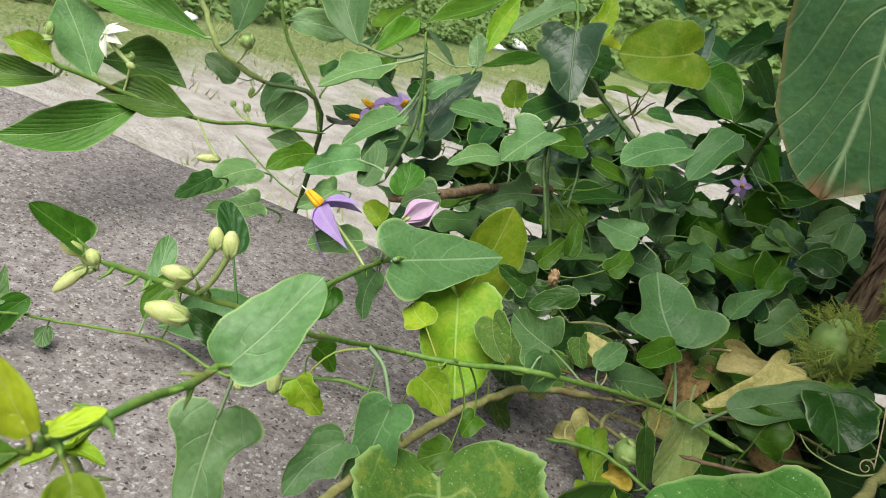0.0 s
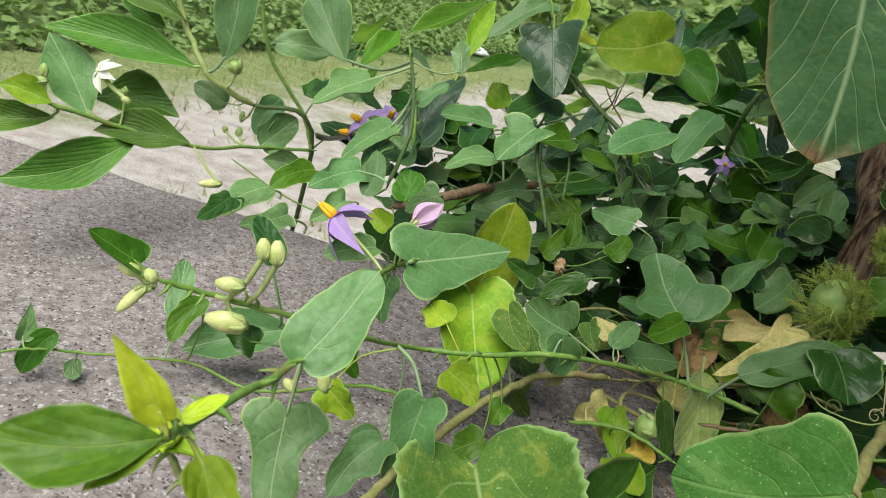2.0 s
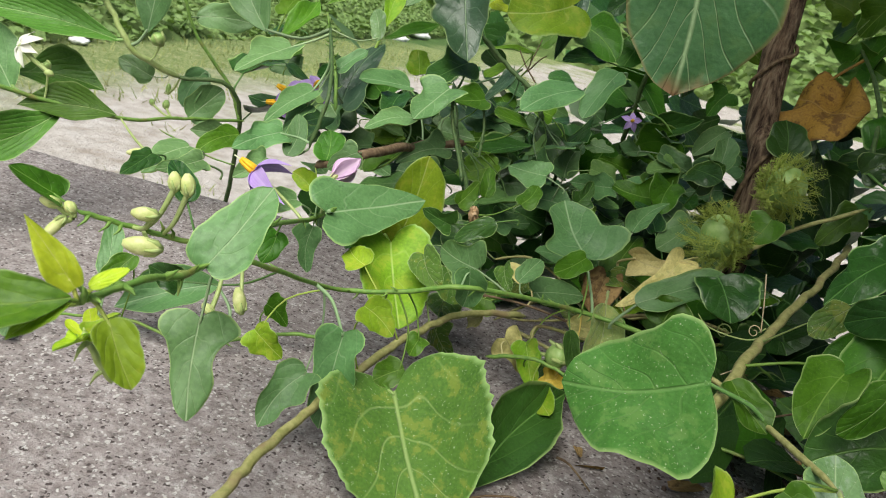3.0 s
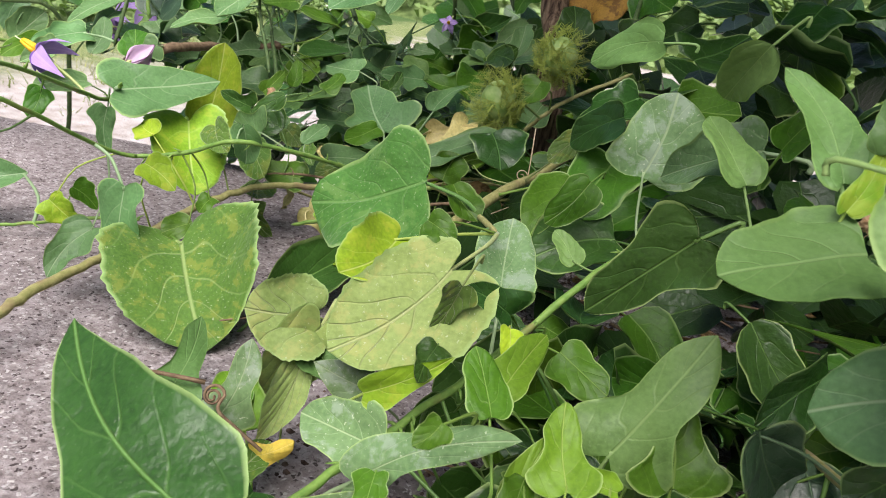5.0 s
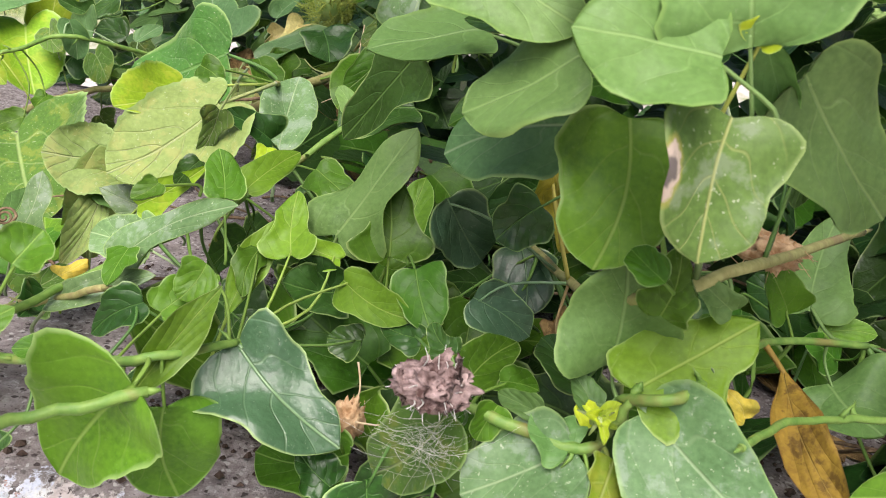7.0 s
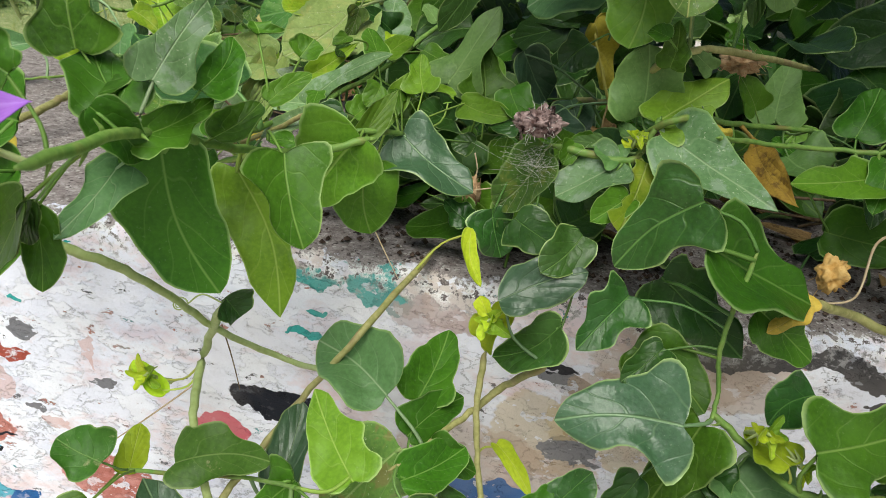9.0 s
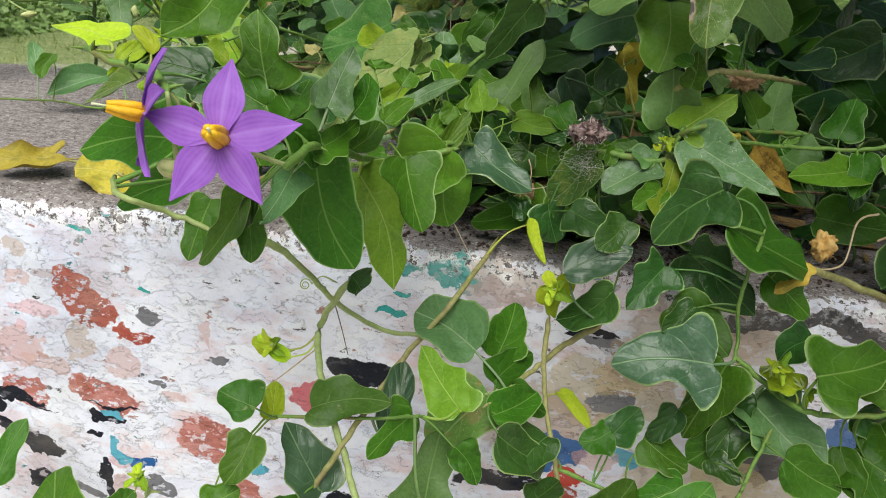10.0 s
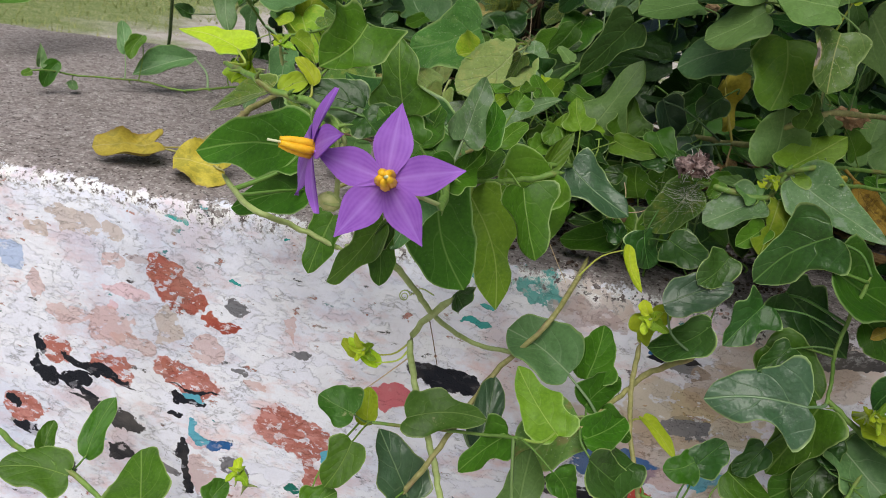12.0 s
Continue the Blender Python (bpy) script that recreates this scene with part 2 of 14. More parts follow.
RUST, BRICK, ROSE, INK, TEAL, CYAN = (0.38, 0.085, 0.06), (0.44, 0.16, 0.13), (0.6, 0.36, 0.32), (0.016, 0.018, 0.026), (0.03, 0.36, 0.34), (0.12, 0.42, 0.55)
BUFF, OCHRE, MAUVE, BLUE, MAGENTA = (0.5, 0.37, 0.27), (0.55, 0.43, 0.22), (0.42, 0.32, 0.34), (0.03, 0.13, 0.36), (0.6, 0.12, 0.16)
PINKISH, SLATE, PINE, SKYISH = (0.74, 0.42, 0.46), (0.2, 0.2, 0.22), (0.02, 0.17, 0.13), (0.48, 0.58, 0.8)
FLAKES = []


def flake(x, z, wide, high, turn, coat, solid):
    """A patch where an older coat shows: centre and half sizes in tenths of a millimetre, slope in degrees, how free of white islands."""
    FLAKES.append((x / 10000, z / 10000, wide / 10000, high / 10000, turn, coat, solid))


flake(-1081, -358, 80, 44, 0, BUFF, 0.3)
flake(-860, -265, 150, 80, 20, BUFF, 0.2)
flake(-638, -289, 78, 45, 0, BUFF, 0.3)
flake(-620, -464, 62, 48, 0, ROSE, 0.4)
flake(-489, -418, 57, 24, 0, MAUVE, 0.5)
flake(-542, -636, 140, 41, 5, PINKISH, 0.2)
flake(-622, -746, 38, 33, 0, PINKISH, 0.9)
flake(-1108, -709, 40, 84, 0, ROSE, 0.3)
flake(-931, -848, 120, 68, 10, ROSE, 0.3)
flake(-683, -874, 139, 131, 20, ROSE, 0.15)
flake(-488, -958, 165, 59, 10, ROSE, 0.3)
flake(-998, -1118, 97, 80, 10, BRICK, 0.3)
flake(-644, -1176, 136, 101, 10, BRICK, 0.3)
flake(-304, -804, 84, 128, 10, BUFF, 0.3)
flake(-62, -901, 114, 89, 20, ROSE, 0.3)
flake(-193, -1121, 202, 100, 15, BRICK, 0.15)
flake(-275, -1082, 72, 49, 20, RUST, 0.7)
flake(-338, -462, 118, 101, 20, RUST, 0.2)
flake(-232, -573, 154, 115, 25, RUST, 0.1)
flake(-120, -612, 62, 52, 10, RUST, 0.2)
flake(15, -722, 132, 36, 8, RUST, 0.6)
flake(-1113, -1105, 33, 49, 0, INK, 0.8)
flake(-1076, -1313, 74, 78, 10, INK, 0.7)
flake(-879, -1285, 110, 66, 10, INK, 0.4)
flake(-685, -1247, 180, 10, 8, INK, 0.8)
flake(-131, -1188, 155, 10, 0, INK, 0.8)
flake(-590, -1514, 155, 57, 20, INK, 0.4)
flake(-771, -1469, 193, 14, 15, INK, 0.7)
flake(-623, -1741, 82, 66, 0, INK, 0.4)
flake(-1258, -1598, 148, 104, 10, BRICK, 0.3)
flake(-1229, -1741, 97, 54, 20, INK, 0.4)
flake(-1322, -1556, 55, 34, 0, INK, 0.7)
flake(-1012, -1965, 87, 82, 20, INK, 0.5)
flake(-208, -1634, 43, 81, -15, INK, 0.5)
flake(-255, -1375, 29, 19, 0, INK, 0.8)
flake(-210, -1264, 48, 19, 0, INK, 0.8)
flake(-143, -1232, 34, 37, 0, CYAN, 0.6)
flake(-127, -1476, 36, 83, -10, CYAN, 0.5)
flake(1, -1557, 39, 49, 0, BLUE, 0.6)
flake(-101, -1574, 86, 38, 0, PINKISH, 0.6)
flake(-71, -1789, 87, 152, -10, ROSE, 0.3)
flake(132, -1684, 108, 52, 10, SLATE, 0.3)
flake(501, -1731, 71, 46, 0, PINE, 0.5)
flake(231, -1067, 76, 35, 0, ROSE, 0.5)
flake(462, -785, 67, 19, 8, SLATE, 0.5)
flake(429, -641, 20, 89, 0, ROSE, 0.4)
flake(144, -995, 39, 23, 20, SLATE, 0.3)
flake(93, -572, 72, 53, 10, SLATE, 0.1)
flake(-257, -129, 91, 17, 6, TEAL, 0.8)
flake(77, -437, 26, 13, 0, TEAL, 0.9)
flake(385, -123, 18, 14, 0, TEAL, 0.9)
flake(-1269, -564, 72, 94, 0, SKYISH, 0.5)
flake(388, -1301, 159, 145, 10, BRICK, 0.3)
flake(562, -1366, 153, 146, 20, BRICK, 0.35)
flake(601, -1558, 45, 152, -15, BRICK, 0.7)
flake(1300, -730, 245, 63, 8, INK, 0.95)
flake(1700, -140, 154, 55, 10, TEAL, 0.2)
flake(1430, -357, 66, 19, 0, TEAL, 0.9)
flake(1040, -910, 132, 88, 0, MAGENTA, 0.9)
flake(2451, -668, 239, 192, 10, OCHRE, 0.2)
flake(2533, -821, 175, 84, 5, BUFF, 0.3)
flake(1854, -119, 98, 95, 0, BUFF, 0.6)
flake(2499, -379, 126, 46, 5, SLATE, 0.3)
flake(2328, -323, 63, 29, 0, BLUE, 0.4)
flake(2580, -722, 130, 55, 10, SLATE, 0.3)
flake(1691, -112, 133, 49, 6, TEAL, 0.35)
flake(1369, -356, 52, 23, 0, TEAL, 0.9)
flake(2591, -577, 150, 108, 0, OCHRE, 0.2)
flake(2672, -448, 166, 157, 0, BUFF, 0.2)
flake(2419, -1062, 91, 73, 0, SLATE, 0.5)
flake(2790, -1009, 86, 39, 0, CYAN, 0.5)
flake(3133, -237, 116, 148, 0, BUFF, 0.4)
flake(2022, -162, 130, 101, 0, BUFF, 0.2)
flake(2817, -664, 126, 134, 0, OCHRE, 0.2)
flake(1960, -200, 220, 66, 4, MAUVE, 0.6)
flake(3000, -240, 390, 182, 0, BUFF, 0.5)
flake(2200, -880, 390, 208, 5, BUFF, 0.4)
flake(3190, -1170, 495, 220, 0, OCHRE, 0.5)
flake(3350, -870, 163, 195, 0, INK, 0.9)
flake(3220, -155, 273, 48, -10, INK, 0.8)
flake(3760, -160, 409, 58, 10, INK, 0.8)
flake(3730, -710, 99, 88, 0, BLUE, 0.9)
flake(2280, -1050, 242, 110, 0, BLUE, 0.2)
flake(2410, -1210, 90, 60, 0, (0.55, 0.05, 0.03), 0.5)
flake(2700, -1040, 110, 66, 0, CYAN, 0.5)
flake(2100, -1280, 273, 68, 0, INK, 0.5)
flake(3600, -1300, 273, 97, 0, INK, 0.5)

flake(1429, -100, 112, 27, 10, TEAL, 0.7)
flake(1695, -41, 106, 33, 6, TEAL, 0.55)
flake(1723, -96, 53, 11, 6, TEAL, 0.9)
flake(1458, -235, 40, 15, 4, TEAL, 0.95)
flake(1905, 11, 86, 56, 20, BUFF, 0.7)
flake(1375, -38, 107, 34, 8, BUFF, 0.5)
flake(-1126, -1257, 31, 97, 0, INK, 0.9)
flake(-1092, -1305, 62, 67, 10, INK, 0.8)
flake(-755, -1200, 211, 29, 14, INK, 0.9)
flake(-693, -1478, 236, 37, 25, INK, 0.9)
flake(-945, -1328, 86, 37, 30, INK, 0.8)
flake(-179, -1789, 39, 137, -8, INK, 0.7)
flake(-346, -1798, 120, 30, 20, SLATE, 0.6)
flake(3233, -145, 104, 36, 8, INK, 0.5)
flake(3413, -102, 115, 33, 5, INK, 0.5)
flake(3331, -893, 84, 78, 0, INK, 0.9)
flake(3699, -733, 65, 44, 0, BLUE, 0.9)
flake(2337, -777, 169, 51, 5, BUFF, 0.3)
flake(3235, -1098, 200, 128, 0, OCHRE, 0.5)
flake(2545, -1062, 104, 63, 0, ROSE, 0.5)
flake(2308, -1017, 86, 86, 0, BLUE, 0.3)
flake(2418, -1315, 89, 53, 0, RUST, 0.3)
flake(2405, -344, 148, 32, -8, INK, 0.12)
flake(1192, -1593, 105, 74, 0, INK, 0.6)
flake(715, -1433, 37, 74, -10, CYAN, 0.8)
flake(-72, -1532, 69, 50, 20, CYAN, 0.3)
flake(42, -1550, 38, 44, 0, BLUE, 0.6)
flake(-175, -1271, 80, 28, 0, INK, 0.5)
flake(3736, -280, 90, 30, 5, INK, 0.3)
flake(676, -1629, 44, 94, -20, BRICK, 0.5)

# ---- the low wall: rough cement top, face with layers of flaking paint ----
def wall_material():
    m, nt, b = material("weathered_cement_and_flaking_paint", 0.85, 0.12)
    p = coords(nt)
    sep = nt.nodes.new("ShaderNodeSeparateXYZ")
    nt.links.new(p, sep.inputs[0])
    y, z = sep.outputs[1], sep.outputs[2]
    # cement: grey-mauve with pale grit and dark pits
    n_big, n_mid, n_fine = noise_tex(nt, p, 14.0, 5.0, 0.6), noise_tex(nt, p, 150.0, 5.0, 0.7), noise_tex(nt, p, 420.0, 4.0, 0.75)
    cement = ramp(nt, n_mid, (0.32, (0.16, 0.133, 0.13)), (0.5, (0.3, 0.262, 0.257)), (0.66, (0.43, 0.39, 0.385)))
    cement = blend(nt, calc(nt, "MULTIPLY", mask(nt, n_big, 0.38, 0.66), 0.45), cement, (0.185, 0.16, 0.148))
    grit = node(nt, "ShaderNodeTexVoronoi", Scale=520.0)
    nt.links.new(blend(nt, 0.004, p, node_color(nt, p, 300.0)), grit.inputs["Vector"])
    stone = nt.nodes.new("ShaderNodeSeparateColor")
    nt.links.new(grit.outputs["Color"], stone.inputs[0])
    inner = mask(nt, grit.outputs["Distance"], 0.52, 0.36)
    cement = blend(nt, calc(nt, "MULTIPLY", inner, mask(nt, stone.outputs[0], 0.62, 0.86)), cement, (0.5, 0.475, 0.46))
    cement = blend(nt, calc(nt, "MULTIPLY", inner, mask(nt, stone.outputs[1], 0.72, 0.9)), cement, (0.075, 0.06, 0.058))
    cement = blend(nt, mask(nt, n_fine, 0.42, 0.34), cement, (0.085, 0.07, 0.066))
    cement = blend(nt, mask(nt, n_fine, 0.6, 0.68), cement, (0.5, 0.475, 0.46))
    # paint: off-white over older coats that show where it has flaked
    flow = node(nt, "ShaderNodeMapping")
    flow.inputs["Scale"].default_value = (1.0, 1.0, 1.7)
    nt.links.new(p, flow.inputs[0])
    q = flow.outputs[0]
    streaky = node(nt, "ShaderNodeMapping")
    streaky.inputs["Scale"].default_value = (0.8, 1.0, 1.5)
    streaky.inputs["Rotation"].default_value = (0, radians(-8), 0)
    nt.links.new(p, streaky.inputs[0])
    sq = streaky.outputs[0]
    dirt = noise_tex(nt, q, 30.0, 6.0, 0.65)
    coats = noise_tex(nt, sq, 48.0, 7.0, 0.68)
    white = ramp(nt, dirt, (0.3, (0.73, 0.75, 0.86)), (0.5, (0.82, 0.84, 0.95)), (0.8, (0.86, 0.88, 0.97)))
    # two coats of white, the upper one broken into ragged islands
    upper = mask(nt, coats, 0.49, 0.505)
    white = blend(nt, calc(nt, "MULTIPLY", upper, 0.55), white, (0.87, 0.89, 0.95))
    white = blend(nt, calc(nt, "MULTIPLY", mask(nt, noise_tex(nt, q, 22.0, 5.0, 0.65), 0.5, 0.62), 0.6), white, (0.74, 0.5, 0.48))
    white = blend(nt, calc(nt, "MULTIPLY", mask(nt, noise_tex(nt, q, 11.0, 3.0), 0.5, 0.66), 0.5), white, (0.52, 0.6, 0.8))
    worn = mask(nt, noise_tex(nt, p, 16.0, 3.0, 0.6), 0.44, 0.62)
    # brushed grey scuffs
    scuff = calc(nt, "MULTIPLY", mask(nt, noise_tex(nt, sq, 230.0, 5.0, 0.7), 0.55, 0.66), calc(nt, "ADD", 0.06, calc(nt, "MULTIPLY", worn, 0.3)))
    paint = blend(nt, scuff, white, (0.3, 0.29, 0.31))
    # small chips in many colours
    chip = noise_tex(nt, sq, 95.0, 6.0, 0.7)
    hue = noise_tex(nt, q, 24.0, 2.0)
    coat = ramp(nt, hue, (0.34, (0.02, 0.022, 0.03)), (0.43, (0.16, 0.16, 0.18)), (0.49, (0.48, 0.22, 0.18)), (0.56, (0.5, 0.34, 0.32)), (0.62, (0.06, 0.35, 0.38)), (0.68, (0.05, 0.06, 0.08)))
    chipped = mask(nt, calc(nt, "ADD", chip, calc(nt, "MULTIPLY", worn, 0.035)), 0.635, 0.65)
    paint = blend(nt, chipped, paint, coat)
    # fine dark cracks: rims of lifted paint
    rims = calc(nt, "ABSOLUTE", calc(nt, "SUBTRACT", noise_tex(nt, sq, 34.0, 7.0, 0.62), 0.5))
    line = calc(nt, "MULTIPLY", mask(nt, rims, 0.0075, 0.002), mask(nt, noise_tex(nt, p, 42.0, 3.0), 0.5, 0.58))
    rims2 = calc(nt, "ABSOLUTE", calc(nt, "SUBTRACT", coats, 0.495))
    line = calc(nt, "MAXIMUM", line, calc(nt, "MULTIPLY", mask(nt, rims2, 0.006, 0.002), calc(nt, "MULTIPLY", mask(nt, noise_tex(nt, p, 60.0, 2.0), 0.5, 0.6), 0.7)))
    paint = blend(nt, calc(nt, "MULTIPLY", line, 0.42), paint, (0.2, 0.19, 0.2))
    # larger flakes where older coats show, each ragged in its own way
    warp1 = node_color(nt, p, 55.0)
    warp2 = node_color(nt, p, 260.0)
    wv = nt.nodes.new("ShaderNodeVectorMath")
    wv.operation = "MULTIPLY_ADD"
    nt.links.new(warp1, wv.inputs[0])
    wv.inputs[1].default_value = (0.02, 0.0, 0.016)
    nt.links.new(p, wv.inputs[2])
    wv2 = nt.nodes.new("ShaderNodeVectorMath")
    wv2.operation = "MULTIPLY_ADD"
    nt.links.new(warp2, wv2.inputs[0])
    wv2.inputs[1].default_value = (0.007, 0.0, 0.005)
    nt.links.new(wv.outputs[0], wv2.inputs[2])
    pores = mask(nt, noise_tex(nt, q, 105.0, 4.0, 0.6), 0.585, 0.6)
    crumbs = mask(nt, noise_tex(nt, q, 115.0, 5.0, 0.68), 0.56, 0.575)
    faded = calc(nt, "MULTIPLY", mask(nt, noise_tex(nt, q, 75.0, 4.0, 0.65), 0.47, 0.58), 0.75)
    for cx, cz, rx, rz, turn, colour, solid in FLAKES:
        mp = node(nt, "ShaderNodeMapping")
        mp.vector_type = "TEXTURE"
        mp.inputs["Location"].default_value = (cx + 0.0135, 0, cz + 0.0105)
        mp.inputs["Rotation"].default_value = (0, radians(turn), 0)
        mp.inputs["Scale"].default_value = (rx, 1e3, rz)
        chain = nt.nodes.new("ShaderNodeVectorMath")
        chain.operation = "MULTIPLY_ADD"
        nt.links.new(paint, chain.inputs[0])
        chain.inputs[1].default_value = (1e-7, 1e-7, 1e-7)
        nt.links.new(wv2.outputs[0], chain.inputs[2])
        nt.links.new(chain.outputs[0], mp.inputs[0])
        ln = nt.nodes.new("ShaderNodeVectorMath")
        ln.operation = "LENGTH"
        nt.links.new(mp.outputs[0], ln.inputs[0])
        inside = mask(nt, ln.outputs["Value"], 1.04, 0.98)
        inside = calc(nt, "MULTIPLY", inside, calc(nt, "SUBTRACT", 1.0, calc(nt, "MULTIPLY", pores, 1.0 - solid)))
        if colour in (ROSE, BUFF, PINKISH, MAUVE, OCHRE):
            inside = calc(nt, "MULTIPLY", inside, 0.6)
        if colour in (RUST, BRICK):
            inside = calc(nt, "MULTIPLY", inside, calc(nt, "SUBTRACT", 1.0, calc(nt, "MULTIPLY", crumbs, 1.0 - solid * 0.6)))
            colour = blend(nt, faded, colour, (0.62, 0.3, 0.27) if colour == BRICK else (0.44, 0.13, 0.09))
        paint = blend(nt, inside, paint, colour)
    # grime with the shade of the plants painted in, stronger towards the right
    paint = blend(nt, calc(nt, "MULTIPLY", mask(nt, calc(nt, "ADD", noise_tex(nt, p, 9.0, 5.0, 0.6), calc(nt, "MULTIPLY", sep.outputs[0], 0.42)), 0.53, 0.8), 0.5), paint, (0.41, 0.37, 0.33))
    # ragged border: paint ends as a crust over the arris
    edge = calc(nt, "ADD", calc(nt, "MULTIPLY", calc(nt, "SUBTRACT", noise_tex(nt, p, 150.0, 6.0, 0.75), 0.5), 0.045), calc(nt, "MULTIPLY", calc(nt, "SUBTRACT", noise_tex(nt, p, 18.0, 2.0), 0.5), 0.03))
    reach = calc(nt, "ADD", calc(nt, "ADD", y, z), edge)
    onface = mask(nt, reach, 0.004, 0.001)
    crust = mask(nt, reach, -0.012, -0.002)
    paint = blend(nt, calc(nt, "MULTIPLY", crust, mask(nt, n_mid, 0.45, 0.55)), paint, (0.82, 0.82, 0.82))
    paint = blend(nt, calc(nt, "MULTIPLY", crust, mask(nt, noise_tex(nt, p, 300.0, 4.0, 0.7), 0.52, 0.58)), paint, (0.12, 0.1, 0.1))
    col = blend(nt, onface, cement, paint)
    nt.links.new(col, b.inputs["Base Color"])
    h = calc(nt, "ADD", calc(nt, "MULTIPLY", onface, 0.9), calc(nt, "MULTIPLY", calc(nt, "ADD", n_mid, n_fine), calc(nt, "SUBTRACT", 1.2, calc(nt, "MULTIPLY", onface, 0.85))))
    h = calc(nt, "ADD", h, calc(nt, "ADD", calc(nt, "MULTIPLY", chipped, -0.6), calc(nt, "ADD", calc(nt, "MULTIPLY", upper, 0.35), calc(nt, "MULTIPLY", line, -0.5))))
    brushed = node(nt, "ShaderNodeMapping")
    brushed.inputs["Scale"].default_value = (0.22, 1.0, 1.6)
    brushed.inputs["Rotation"].default_value = (0, radians(-5), 0)
    nt.links.new(p, brushed.inputs[0])
    h = calc(nt, "ADD", h, calc(nt, "MULTIPLY", calc(nt, "MULTIPLY", noise_tex(nt, brushed.outputs[0], 170.0, 6.0, 0.65), onface), 0.3))
    bump(nt, b, h, 0.75, 0.0016)
    rr = node(nt, "ShaderNodeMapRange")
    rr.inputs[3].default_value, rr.inputs[4].default_value = 0.9, 0.62
    nt.links.new(onface, rr.inputs[0])
    nt.links.new(rr.outputs[0], b.inputs["Roughness"])
    return m


def node_color(nt, vec, scale):
    n = node(nt, "ShaderNodeTexNoise", Scale=scale, Detail=2.0)
    nt.links.new(vec, n.inputs["Vector"])
    return n.outputs[1]


WALL_X0, WALL_DEPTH, GROUND_Z = -2.6, 0.383, -0.5
bm = bmesh.new()
profile = [(0.0, GROUND_Z - 0.1), (0.0, -0.16), (0.0, -0.1), (0.0, -0.05), (0.0, -0.02), (0.0008, -0.008), (0.003, -0.003), (0.008, -0.0006), (0.02, 0.0)]
profile += [(0.02 + 0.345 * k / 20, 0.0) for k in range(1, 21)] + [(0.376, -0.003), (WALL_DEPTH, -0.012), (WALL_DEPTH, -0.2), (WALL_DEPTH, GROUND_Z - 0.1)]
xs = [WALL_X0 + 0.3 * k for k in range(6)] + [-0.9 + 0.0165 * k for k in range(100)] + [0.75 + 0.37 * k for k in range(6)]
rows = []
for x in xs:
    row = []
    back = min(0.369 + 0.23 * (x + 0.432), 0.432) if x > -0.9 else 0.262
    for y, z in profile:
        y = y if y <= 0.02 else 0.02 + (y - 0.02) * (back - 0.02) / (WALL_DEPTH - 0.02)
        d = noise.noise(Vector((x * 26, y * 26, z * 26))) * 0.0011 + noise.noise(Vector((x * 6, y * 6, z * 6))) * 0.0018
        out = Vector((0, -1, 0)) if z < -0.01 and y < 0.2 else (Vector((0, 0, 1)) if z > -0.01 else Vector((0, 1, 0)))
        if 0 < y < 0.01:
            out = Vector((0, -0.7, 0.7))
            d *= 1.6
        row.append(bm.verts.new(Vector((x, y, z)) + out * d))
    rows.append(row)
for a, c in zip(rows, rows[1:]):
    for i in range(len(profile) - 1):
        bm.faces.new((a[i], a[i + 1], c[i + 1], c[i]))
bm.faces.new(rows[0][::-1])
bm.faces.new(rows[-1])
WALL_MAT = wall_material()
wall = mesh_object("wall_low", bm, WALL_MAT)
bmesh_fix = bmesh.new()
bmesh_fix.from_mesh(wall.data)
bmesh.ops.recalc_face_normals(bmesh_fix, faces=bmesh_fix.faces)
bmesh_fix.to_mesh(wall.data)
bmesh_fix.free()
tagged(wall, "low masonry wall with a rough grey cement top and flaking white paint on its face", "wall", kind="structure")


# ---- ground: pale sand behind the wall, then thin grass, to the horizon ----
def ground_material():
    m, nt, b = material("sand_and_grass_ground", 0.95, 0.1)
    p = coords(nt)
    sep = nt.nodes.new("ShaderNodeSeparateXYZ")
    nt.links.new(p, sep.inputs[0])
    side = calc(nt, "SUBTRACT", calc(nt, "MULTIPLY", calc(nt, "SUBTRACT", noise_tex(nt, p, 1.6, 4.0), 0.5), 1.1), sep.outputs[0])
    tufts = calc(nt, "MULTIPLY", mask(nt, noise_tex(nt, p, 1.1, 5.0, 0.65), 0.5, 0.62), mask(nt, sep.outputs[1], 2.2, 3.4))
    n = noise_tex(nt, p, 12.0, 6.0, 0.65)
    f = noise_tex(nt, p, 70.0, 4.0, 0.7)
    sand = ramp(nt, n, (0.3, (0.34, 0.29, 0.25)), (0.55, (0.5, 0.46, 0.43)), (0.75, (0.6, 0.57, 0.55)))
    grass = ramp(nt, n, (0.3, (0.2, 0.23, 0.09)), (0.52, (0.32, 0.34, 0.16)), (0.72, (0.42, 0.4, 0.25)))
    grass = blend(nt, mask(nt, f, 0.4, 0.62), grass, (0.11, 0.18, 0.05))
    col = blend(nt, calc(nt, "MAXIMUM", mask(nt, side, 1.95, 2.3), tufts), sand, grass)
    col = blend(nt, mask(nt, side, 2.9, 3.3), col, (0.08, 0.14, 0.045))
    nt.links.new(col, b.inputs["Base Color"])
    bump(nt, b, calc(nt, "ADD", n, f), 0.8, 0.02)
    return m


